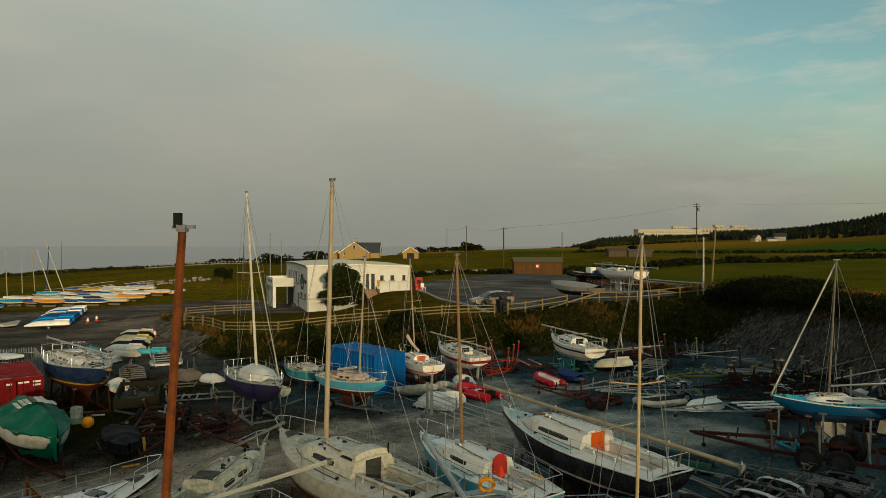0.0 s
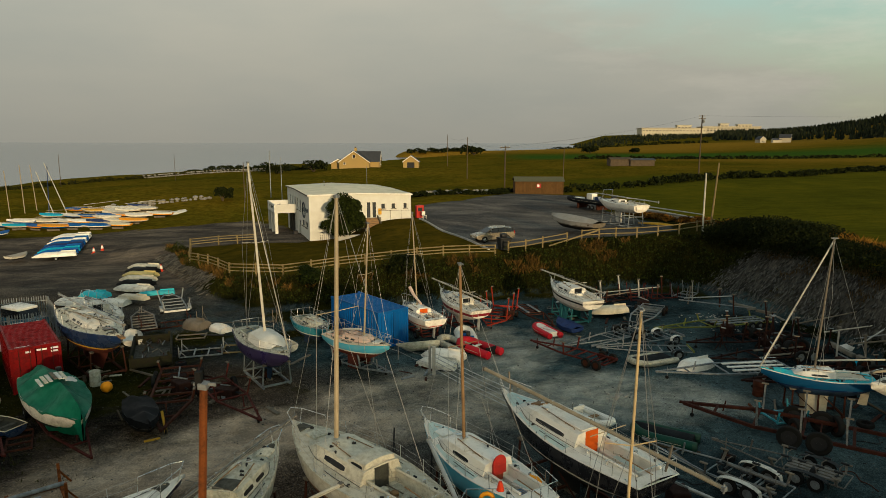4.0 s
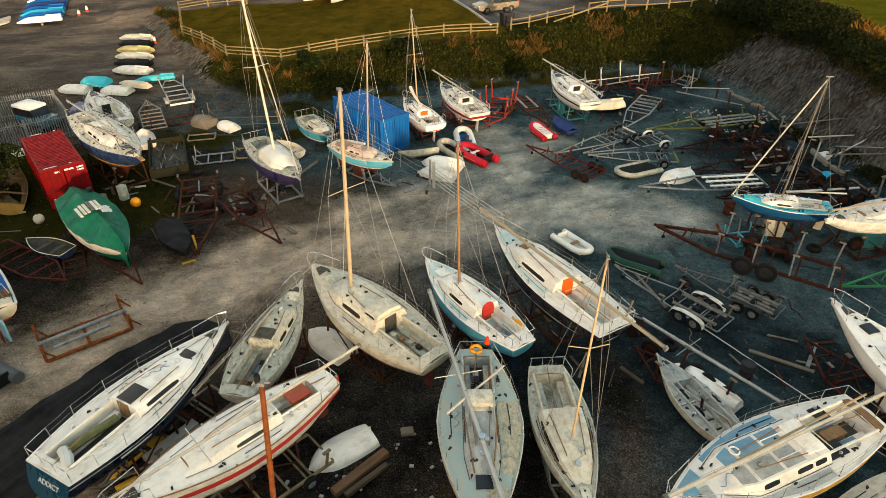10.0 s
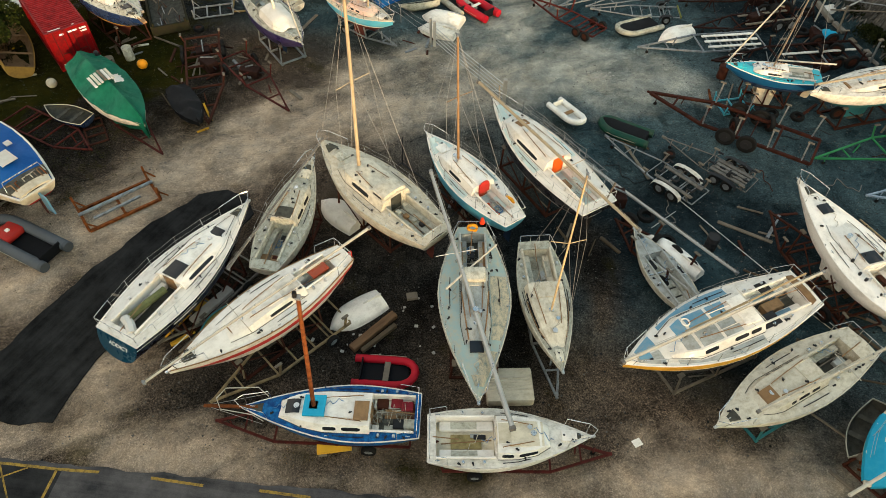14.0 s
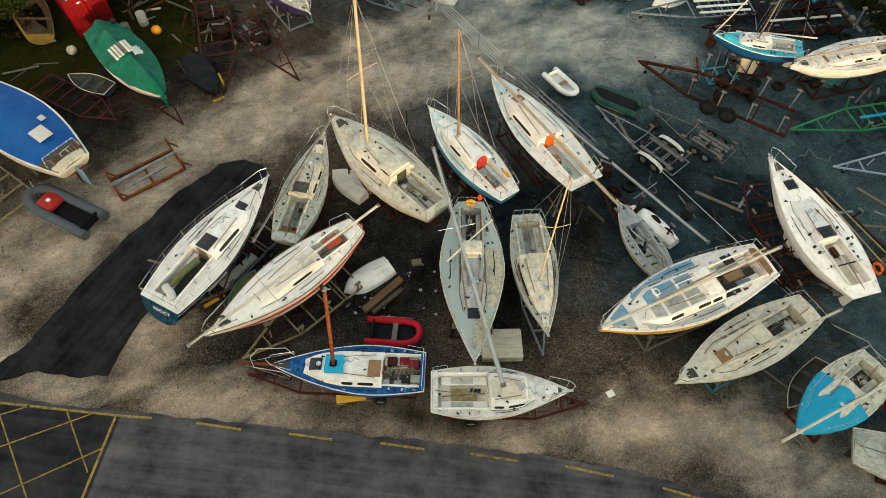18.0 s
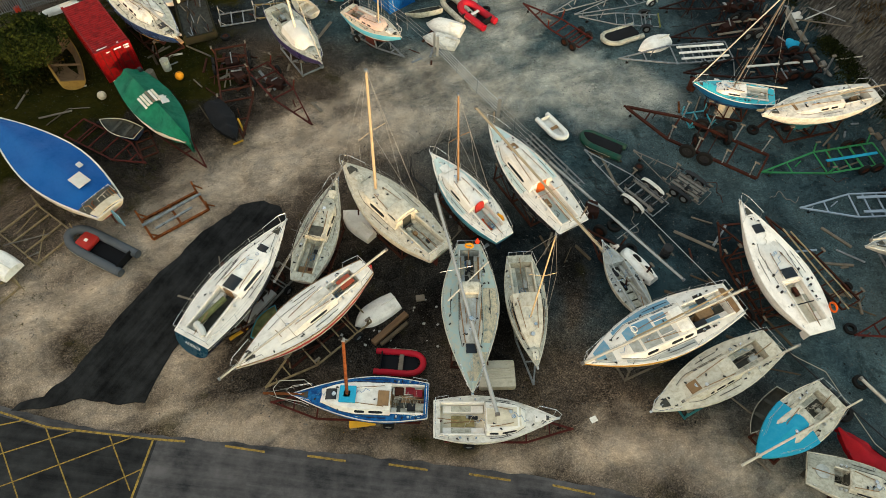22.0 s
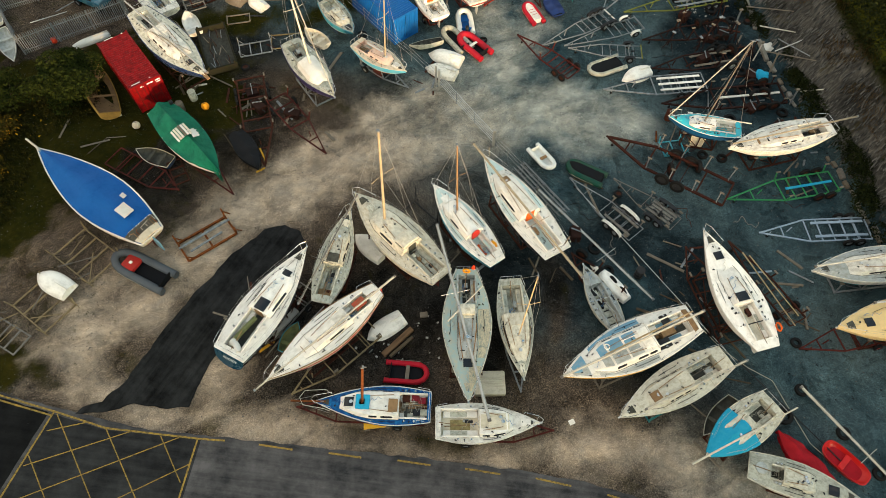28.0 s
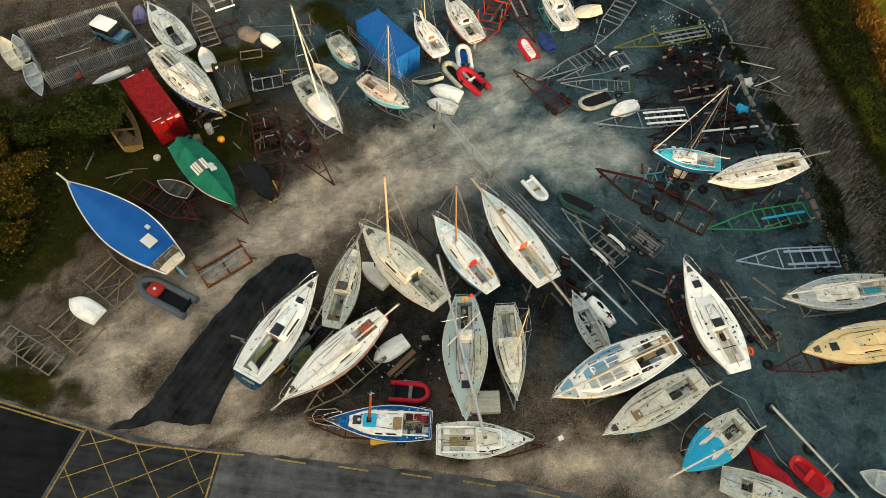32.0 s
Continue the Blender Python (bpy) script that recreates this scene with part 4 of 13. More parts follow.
def asphalt(name, lo, hi, warm=1.0):
    m = bpy.data.materials.new(name)
    m.use_nodes = True
    n, l = m.node_tree.nodes, m.node_tree.links
    b = n["Principled BSDF"]
    tc = n.new("ShaderNodeTexCoord")
    out = []
    for s, d, st in ((0.6, 7, (1, 1, 1)), (26, 4, (1, 1, 1)), (0.8, 6, (0.15, 2.2, 1))):
        t, mp = n.new("ShaderNodeTexNoise"), n.new("ShaderNodeMapping")
        t.inputs["Scale"].default_value, t.inputs["Detail"].default_value, t.inputs["Roughness"].default_value = s, d, 0.68
        mp.vector_type = "TEXTURE"
        mp.inputs["Scale"].default_value, mp.inputs["Rotation"].default_value = [1 / v for v in st], (0, 0, 0 if s > 1 or st[0] == 1 else WHEEL)
        l.new(tc.outputs["Object"], mp.inputs["Vector"])
        l.new(mp.outputs["Vector"], t.inputs["Vector"])
        out.append(t.outputs["Fac"])
    r = n.new("ShaderNodeValToRGB")
    r.color_ramp.elements[0].position, r.color_ramp.elements[0].color = 0.3, (lo, lo, lo * 1.05, 1)
    r.color_ramp.elements[1].position, r.color_ramp.elements[1].color = 0.75, (hi * warm, hi, hi * 0.97, 1)
    add = n.new("ShaderNodeMath")
    add.operation = "MULTIPLY_ADD"
    l.new(out[1], add.inputs[0])
    add.inputs[1].default_value = 0.3
    l.new(out[0], add.inputs[2])
    add2 = n.new("ShaderNodeMath")
    add2.operation = "MULTIPLY_ADD"
    l.new(out[2], add2.inputs[0])
    add2.inputs[1].default_value = 0.7
    l.new(add.outputs["Value"], add2.inputs[2])
    sub = n.new("ShaderNodeMath")
    sub.operation = "SUBTRACT"
    sub.inputs[1].default_value = 0.5
    l.new(add2.outputs["Value"], sub.inputs[0])
    l.new(sub.outputs["Value"], r.inputs["Fac"])
    l.new(r.outputs["Color"], b.inputs["Base Color"])
    b.inputs["Roughness"].default_value = 0.88
    b.inputs["Specular IOR Level"].default_value = 0.06
    bp = n.new("ShaderNodeBump")
    bp.inputs["Strength"].default_value, bp.inputs["Distance"].default_value = 0.35, 0.01
    l.new(out[1], bp.inputs["Height"])
    l.new(bp.outputs["Normal"], b.inputs["Normal"])
    return m


WHEEL = -0.12
road_mat = asphalt("road_asphalt", 0.024, 0.105, 1.08)
box_mat = asphalt("dark_worn_asphalt", 0.010, 0.040)
new_mat = asphalt("new_black_asphalt", 0.004, 0.014)
WHEEL = 1.1
patch_mat = asphalt("fresh_asphalt_patch", 0.004, 0.030)


def slab(name, outline, z, mat, label, category, ragged=0.0, sub=0.35, depth=0.05):
    """A thin sheet of made ground with a slightly ragged edge."""
    pts = []
    for (ax, ay), (bx, by) in zip(outline, outline[1:] + outline[:1]):
        k = max(1, int(math.hypot(bx - ax, by - ay) / sub)) if ragged else 1
        for i in range(k):
            px, py = ax + (bx - ax) * i / k, ay + (by - ay) * i / k
            pts.append((px + ragged * noise.noise((px * 1.3, py * 1.3, 1)), py + ragged * noise.noise((px * 1.3, py * 1.3, 9))))
    bm = bmesh.new()
    top = [bm.verts.new((px, py, z)) for px, py in pts]
    low = [bm.verts.new((px, py, z - depth)) for px, py in pts]
    bm.faces.new(top)
    for i in range(len(top)):
        j = (i + 1) % len(top)
        bm.faces.new((low[i], low[j], top[j], top[i]))
    bmesh.ops.triangulate(bm, faces=bm.faces[:])
    bmesh.ops.recalc_face_normals(bm, faces=bm.faces[:])
    return tagged(new(name, mesh_of(name, bm, mat)), label, category, kind="structure")


ROAD_EDGE = [(-75, 24), (-45, 16.3), (-29.5, 12.2), (-23.4, 10.6), (-17.2, 9.3), (-12.9, 8.95), (-6.7, 8.35), (-0.9, 7.85), (4.1, 7.3), (7.6, 6.75), (12, 5.6), (18, 3.6), (26, 0.5), (40, -6), (70, -22)]
road = slab("road", ROAD_EDGE + [(66, -29), (36, -13), (22, -6.5), (10, -1.2), (0, 0.6), (-12, 1.7), (-25, 3), (-47, 8.5), (-77, 16.5)], 0.045, road_mat, "dark worn asphalt road with yellow markings", "road", 0.12)
patch = slab("asphalt_patch", [(-20.6, 11.0), (-19.4, 12.4), (-18.2, 15), (-16.4, 18.4), (-14.5, 21.2), (-12.6, 23.2), (-11.2, 23.6), (-10.2, 23.2), (-9.5, 22), (-10.3, 20.4), (-11.6, 18.4), (-13, 16.2), (-14.4, 13.8), (-15.1, 12), (-15.3, 10.7), (-17, 10.6), (-18.6, 10.9), (-20.2, 10.35), (-22.0, 10.2), (-21.6, 10.6)], 0.052, patch_mat, "fresh black asphalt track patch on gravel", "pavement", 0.16)


slab("asphalt_overlay", [(-46, 16.2), (-29.5, 11.9), (-23.5, 10.3), (-25.7, 3.2), (-47, 8.8)], 0.047, new_mat, "new black asphalt laid across the road", "road", 0.06, 0.5, 0.03)

slab("asphalt_overlay", [(-23.3, 10.2), (-19.9, 9.3), (-14.2, 8.8), (-15.0, 2.25), (-25.5, 3.25)], 0.0462, box_mat, "dark asphalt under the yellow box marking", "road", 0.0, 0.5, 0.03)


def road_mark(a, b, w=0.105, z=0.0495):
    d = Vector((b[0] - a[0], b[1] - a[1], 0)).normalized()
    s = Vector((-d.y, d.x, 0)) * w / 2
    bm = bmesh.new()
    k = max(2, int(math.hypot(b[0] - a[0], b[1] - a[1]) / 0.3))
    rows = []
    for i in range(k + 1):
        p = Vector((a[0] + (b[0] - a[0]) * i / k, a[1] + (b[1] - a[1]) * i / k, 0))
        rows.append([(p + s * (1 + 0.25 * noise.noise((p.x * 3, p.y * 3, 2))))[:2] + (z,), (p - s * (1 + 0.25 * noise.noise((p.x * 3, p.y * 3, 7))))[:2] + (z,)])
    vs = [[bm.verts.new(p) for p in r] for r in rows]
    for p, q in zip(vs, vs[1:]):
        bm.faces.new((p[0], p[1], q[1], q[0]))
    bmesh.ops.recalc_face_normals(bm, faces=bm.faces[:])
    for f in bm.faces:
        if f.normal.z < 0:
            f.normal_flip()
    return part("road_marking", bm, yellow_mark, road)


for a, b in (((-10.8, 8.55), (-8.8, 8.28)), ((-6.7, 8.12), (-4.8, 7.88)), ((-2.7, 7.75), (-0.8, 7.5)), ((1.2, 7.33), (3.2, 7.05)), ((5.2, 6.85), (7.2, 6.45)), ((9.2, 6.0), (11.1, 5.45)), ((13, 4.9), (14.8, 4.3))):
    road_mark(a, b)
for a, b in (((-29.5, 12.0), (-23.2, 10.35)), ((-29.6, 11.75), (-23.3, 10.1)), ((-44, 15.9), (-29.5, 12.0)), ((-44, 15.65), (-29.6, 11.75)), ((-23.2, 10.35), (-19.9, 9.4)), ((-19.9, 9.4), (-14.4, 8.85)), ((-14.4, 8.85), (-12.8, 8.75)), ((-23.2, 10.35), (-25.4, 3.2)), ((-14.4, 8.85), (-15.2, 2.2)), ((-25.4, 3.2), (-15.2, 2.2))):
    road_mark(a, b)
for a, b in (((-23.0, 10.2), (-17.6, 2.5)), ((-19.9, 9.4), (-15.1, 2.5)), ((-16.6, 9.0), (-14.9, 6.4)), ((-23.9, 7.8), (-20.4, 2.9)), ((-24.6, 5.3), (-23.2, 3.0)), ((-14.6, 7.4), (-22.8, 3.1)), ((-15.5, 8.9), (-24.7, 5.0)), ((-18.3, 9.25), (-24.0, 7.2)), ((-14.9, 4.9), (-19.4, 2.7)), ((-21.2, 9.7), (-23.3, 9.2))):
    road_mark(a, b, 0.062)

# ---- sea ----


def sea_material():
    m = bpy.data.materials.new("calm_evening_sea")
    m.use_nodes = True
    n, l = m.node_tree.nodes, m.node_tree.links
    b = n["Principled BSDF"]
    b.inputs["Base Color"].default_value = (0.09, 0.12, 0.15, 1)
    b.inputs["Roughness"].default_value = 0.14
    tc, mp, t, bp = n.new("ShaderNodeTexCoord"), n.new("ShaderNodeMapping"), n.new("ShaderNodeTexNoise"), n.new("ShaderNodeBump")
    mp.inputs["Scale"].default_value = (0.25, 0.6, 1)
    t.inputs["Scale"].default_value, t.inputs["Detail"].default_value = 0.35, 8
    l.new(tc.outputs["Object"], mp.inputs["Vector"])
    l.new(mp.outputs["Vector"], t.inputs["Vector"])
    l.new(t.outputs["Fac"], bp.inputs["Height"])
    bp.inputs["Strength"].default_value, bp.inputs["Distance"].default_value = 0.015, 0.4
    l.new(bp.outputs["Normal"], b.inputs["Normal"])
    return m


sea_bm = bmesh.new()
sx, sy = [-12000, -4900, -2500, -1200, -600, -300, -100, 100, 600, 2000, 4900, 12000], [-800, 0, 150, 300, 500, 800, 1400, 2500, 4900, 12000]
sv = [[sea_bm.verts.new((u, v, -1.5)) for u in sx] for v in sy]
for r0, r1 in zip(sv, sv[1:]):
    for j in range(len(sx) - 1):
        sea_bm.faces.new((r0[j], r0[j + 1], r1[j + 1], r1[j]))
sea = tagged(new("water", mesh_of("water", sea_bm, sea_material())), "calm grey evening sea", "sea", kind="structure")

# ---- boats ----
POST = {}


def shared(key, make):
    """A mesh that several pieces use."""
    if key not in POST:
        POST[key] = make()
    return POST[key]


class Hull:
    """The lines of a boat: u runs from 0 at the stern to 1 at the bow."""

    def __init__(self, L, B, zd, D, ws=0.65, um=0.42, rise=0.3, stem=0.12, trans=0.1, stern_up=0.45, full=1.9):
        self.L, self.B, self.zd, self.D, self.ws, self.um, self.rise, self.stem, self.trans, self.stern_up, self.full = L, B, zd, D, ws, um, rise, stem, trans, stern_up, full

    def half(self, u):
        if u < self.um:
            f = self.ws + (1 - self.ws) * math.sin(math.pi / 2 * u / self.um)
        else:
            f = 1 - ((u - self.um) / (1 - self.um)) ** self.full
        return max(self.B / 2 * f, 0.012)

    def sheer(self, u):
        return self.zd + self.rise * (1.35 * max(u - 0.35, 0) ** 1.6) + 0.25 * self.rise * max(0.3 - u, 0)

    def keel(self, u):
        lift = (max(u - 0.66, 0) / 0.34) ** 2.1 + self.stern_up * (max(0.3 - u, 0) / 0.3) ** 1.6
        return self.zd - self.D + min(lift, 0.97) * self.D * 0.98

    def x(self, u, z=None):
        """Fore-and-aft place: the stem and the transom lean."""
        s = 1.0 if z is None else max(0, min(1, (z - (self.zd - self.D)) / self.D))
        x = (u - 0.5) * self.L
        if u > 0.6:
            x -= (1 - s) * self.stem * self.L * (u - 0.6) / 0.4
        if u < 0.2:
            x += (1 - s) * self.trans * self.L * 0.5 * (0.2 - u) / 0.2
        return x

    def wide(self, u, z):
        k, t = self.keel(u), self.sheer(u)
        s = max(0.0, min(1.0, (z - k) / max(t - k, 1e-4)))
        return self.half(u) * (1 - (1 - s) ** 3.0) ** 0.5

    def deck(self, u, y=0.0):
        h = self.half(u)
        return self.sheer(u) + 0.045 * self.B * (1 - min(1, abs(y) / h) ** 2)


US = [0, 0.03, 0.08, 0.14, 0.2, 0.27, 0.34, 0.42, 0.5, 0.58, 0.66, 0.73, 0.8, 0.86, 0.91, 0.95, 0.98, 1.0]


def skin(h, z0, z1, n, push=0.0):
    """The hull's skin between two heights, on both sides and over the transom."""
    rows = []
    for u in US:
        k, t = h.keel(u), h.sheer(u)
        zs = [min(max(z0(u) + (z1(u) - z0(u)) * j / n, k), t) for j in range(n + 1)]
        rows.append([(h.x(u, z), h.wide(u, z) + push, z) for z in zs])
    bm = bmesh.new()
    sides = []
    for s in (1, -1):
        vs = [[bm.verts.new((p[0], s * p[1], p[2])) for p in r] for r in rows]
        for a, b in zip(vs, vs[1:]):
            for j in range(n):
                bm.faces.new((a[j], a[j + 1], b[j + 1], b[j]))
        sides.append(vs)
    for j in range(n):
        bm.faces.new((sides[0][0][j], sides[0][0][j + 1], sides[1][0][j + 1], sides[1][0][j]))
    bmesh.ops.remove_doubles(bm, verts=bm.verts[:], dist=0.002)
    bmesh.ops.dissolve_degenerate(bm, edges=bm.edges[:], dist=0.001)
    bmesh.ops.recalc_face_normals(bm, faces=bm.faces[:])
    return bm


def hull_parts(T, h, top, bottom, stripe, zw, transom=None, band=0.075):
    """Topsides, boot stripe, bottom and toe rail under the thing T."""
    w = h.zd - h.D + zw * h.D
    base = lambda u: h.zd - h.D
    at_w = lambda u: w
    at_s = lambda u: w + band * h.D
    part("bottom", skin(h, base, at_w, 5), bottom, T, smooth=True)
    part("boot_stripe", skin(h, at_w, at_s, 1), stripe, T, smooth=True)
    ob = part("topside", skin(h, at_s, lambda u: h.sheer(u), 5), top, T, smooth=True)
    if transom:
        bm = bmesh.new()
        k = h.keel(0)
        pts = [(h.x(0, z) - 0.006, s * h.wide(0, z) * 0.99, z) for s, zs in ((-1, [h.sheer(0) - 0.02 - i * (h.sheer(0) - k - 0.05) / 6 for i in range(7)]), (1, [k + 0.03 + i * (h.sheer(0) - k - 0.05) / 6 for i in range(7)])) for z in zs]
        bm.faces.new([bm.verts.new(p) for p in pts])
        ex = bmesh.ops.extrude_face_region(bm, geom=bm.faces[:])
        bmesh.ops.translate(bm, verts=[v for v in ex["geom"] if isinstance(v, bmesh.types.BMVert)], vec=(0.004, 0, 0))
        bmesh.ops.recalc_face_normals(bm, faces=bm.faces[:])
        part("transom", bm, transom, T)
    return ob


def toe_rail(T, h, mat, r=0.028):
    for s, nm in ((1, "port_rail"), (-1, "starboard_rail")):
        part("gunwale", tubed([(h.x(u, h.sheer(u)), s * h.half(u), h.sheer(u) + 0.01) for u in US], r, 5), mat, T)
    u = 0
    part("gunwale", tubed([(h.x(0, h.sheer(0)), -h.half(0), h.sheer(0) + 0.01), (h.x(0, h.sheer(0)), h.half(0), h.sheer(0) + 0.01)], r, 5), mat, T)


def deck_part(T, h, mat, well=None, label="", u0=0.0, u1=1.0):
    """The deck, with the cockpit left open. well: u from, u to, half width."""
    us = sorted(set([u for u in US if u0 <= u <= u1] + ([well[0], well[1]] if well else [])))
    bm = bmesh.new()
    rows = []
    for u in us:
        hb = h.half(u) * 0.995
        c = min(well[2], hb * 0.86) if well else hb * 0.5
        ys = [-hb, -(hb + c) / 2, -c, 0, c, (hb + c) / 2, hb]
        rows.append([bm.verts.new((h.x(u, h.sheer(u)), y, h.deck(u, y))) for y in ys])
    for (ua, a), (ub, b) in zip(zip(us, rows), zip(us[1:], rows[1:])):
        for j in range(6):
            if well and j in (2, 3) and ua >= well[0] - 1e-6 and ub <= well[1] + 1e-6:
                continue
            bm.faces.new((a[j], a[j + 1], b[j + 1], b[j]))
    bmesh.ops.remove_doubles(bm, verts=bm.verts[:], dist=0.002)
    bmesh.ops.recalc_face_normals(bm, faces=bm.faces[:])
    for f in bm.faces:
        if f.normal.z < 0:
            f.normal_flip()
    return part("deck", bm, mat, T, label, True)


def cockpit_parts(T, h, well, depth, wall, sole, seat_mat, coaming=True, seats=True):
    u0, u1, w = well
    us = [u0 + (u1 - u0) * i / 5 for i in range(6)]
    ws = [min(w, h.half(u) * 0.995 * 0.86) for u in us]
    zt = [h.deck(u, c) for u, c in zip(us, ws)]
    zb = h.zd - depth
    bm = bmesh.new()
    rim = [(h.x(u, h.sheer(u)), s * c, z) for s, seq in ((-1, list(zip(us, ws, zt))), (1, list(zip(us, ws, zt))[::-1])) for u, c, z in seq]
    top = [bm.verts.new(p) for p in rim]
    low = [bm.verts.new((p[0], p[1] * 0.94, zb)) for p in rim]
    for i in range(len(top)):
        j = (i + 1) % len(top)
        bm.faces.new((top[i], top[j], low[j], low[i]))
    well_ob = part("cockpit", bm, wall, T)
    bm = bmesh.new()
    bm.faces.new([bm.verts.new((p[0], p[1] * 0.94, zb + 0.004)) for p in rim])
    bmesh.ops.recalc_face_normals(bm, faces=bm.faces[:])
    for f in bm.faces:
        if f.normal.z < 0:
            f.normal_flip()
    part("cockpit_sole", bm, sole, well_ob)
    xa, xb = h.x(u0) + 0.12, h.x(u1) - 0.03
    if seats:
        wi = min(ws) * 0.93
        for s in (-1, 1):
            bm = rounded(xa, xb, min(s * wi * 0.5, s * wi), max(s * wi * 0.5, s * wi), zb + 0.01, zb + depth * 0.55, 0.02, 1)
            part("bench", bm, seat_mat, well_ob)
    if coaming:
        for s in (-1, 1):
            bm = tubed([(p[0], p[1], p[2] + 0.07) for p in rim if p[1] * s > 0], 0.05, 6)
            part("coaming", bm, wall, T)
    return well_ob, zb


class Cabin:
    def __init__(self, h, u0, u1, wf, tall, front=0.3, taper=0.8):
        self.h, self.u0, self.u1, self.wf, self.tall, self.front, self.taper = h, u0, u1, wf, tall, front, taper
        self.us = [u0 + (u1 - u0) * i / 11 for i in range(12)]

    def base(self, u):
        v = (u - self.u0) / (self.u1 - self.u0)
        return min(self.wf * self.h.B / 2, self.h.half(u) * 0.8) * (1 - 0.25 * max(v - 0.75, 0) / 0.25)

    def up(self, u):
        v = (u - self.u0) / (self.u1 - self.u0)
        s = min(1.0, (1 - v) / self.front)
        return self.tall * (0.02 + 0.98 * s * (2 - s)) * (1 - 0.10 * v)

    def side(self, u, f, push=0.0):
        """A point on the cabin's side at a part f of its height (y positive)."""
        w0 = self.base(u)
        y = w0 * (1 - (1 - self.taper) * f) + push
        z0 = self.h.deck(u, w0)
        return Vector((self.h.x(u), y, z0 + f * self.up(u) * 0.92))

    def top(self, u, y=0.0):
        wt = self.base(u) * self.taper
        return self.h.deck(u, self.base(u)) + self.up(u) * (0.92 + 0.14 * (1 - min(1, abs(y) / max(wt, 0.05)) ** 2))

    def shell(self):
        rows = []
        for u in self.us:
            half = [self.side(u, -0.08), self.side(u, 0.8), self.side(u, 1.0) * 1.0]
            wt = half[-1].y
            x = self.h.x(u)
            ys = [0.75 * wt, 0.4 * wt, 0]
            pts = [tuple(p) for p in half] + [(x, y, self.top(u, y)) for y in ys]
            rows.append([(p[0], -p[1], p[2]) for p in pts] + pts[-2::-1])
        bm = bmesh.new()
        vs = [[bm.verts.new(p) for p in r] for r in rows]
        for a, b in zip(vs, vs[1:]):
            for j in range(len(a) - 1):
                bm.faces.new((a[j], a[j + 1], b[j + 1], b[j]))
        bm.faces.new(vs[0])
        bmesh.ops.remove_doubles(bm, verts=bm.verts[:], dist=0.002)
        bmesh.ops.recalc_face_normals(bm, faces=bm.faces[:])
        return bm

    def window(self, T, a, b, f0, f1, mat, frame=None, slant=0.0):
        """A long window on both sides between two parts of the cabin's length."""
        ua, ub = self.u0 + (self.u1 - self.u0) * a, self.u0 + (self.u1 - self.u0) * b
        du = slant * (ub - ua)
        for s in (1, -1):
            bm = bmesh.new()
            k = 6
            rows = []
            for i in range(k + 1):
                u = ua + (ub - ua) * i / k
                pinch = 0.35 if i in (0, k) else 0.0
                fa, fb = f0 + pinch * (f1 - f0) / 2, f1 - pinch * (f1 - f0) / 2
                p, q = self.side(u, fa, 0.012), self.side(min(max(u - du, ua), ub), fb, 0.012)
                rows.append([(p.x, s * p.y, p.z), (q.x, s * q.y, q.z), (q.x, s * (q.y - 0.02), q.z), (p.x, s * (p.y - 0.02), p.z)])
            vs = [[bm.verts.new(p) for p in r] for r in rows]
            for p, q in zip(vs, vs[1:]):
                for j in range(4):
                    bm.faces.new((p[j], p[(j + 1) % 4], q[(j + 1) % 4], q[j]))
            bm.faces.new(vs[0][::-1])
            bm.faces.new(vs[-1])
            bmesh.ops.recalc_face_normals(bm, faces=bm.faces[:])
            part("window", bm, mat, T)


def slope_slab(f, u0, u1, w0, w1, h, thick=0.03, lift=0.0, h_x=None):
    """A slab that lies on a surface z = f(u, y)."""
    bm = bmesh.new()
    k = 4
    for j in range(2):
        pass
    rows = []
    for i in range(k + 1):
        u = u0 + (u1 - u0) * i / k
        w = w0 + (w1 - w0) * i / k
        x = h.x(u)
        ys = [-w, -w / 2, 0, w / 2, w]
        rows.append([(x, y, f(u, y) + thick + lift) for y in ys])
    vs = [[bm.verts.new(p) for p in r] for r in rows]
    lo = [[bm.verts.new((p[0], p[1], p[2] - thick - lift - 0.02)) for p in r] for r in rows]
    for g in (vs, lo):
        for a, b in zip(g, g[1:]):
            for j in range(4):
                bm.faces.new((a[j], a[j + 1], b[j + 1], b[j]))
    ring = lambda g: g[0][:] + [r[-1] for r in g[1:]] + g[-1][-2::-1] + [r[0] for r in g[-2:0:-1]]
    a, b = ring(vs), ring(lo)
    for i in range(len(a)):
        bm.faces.new((a[i], a[(i + 1) % len(a)], b[(i + 1) % len(b)], b[i]))
    bmesh.ops.recalc_face_normals(bm, faces=bm.faces[:])
    return bm


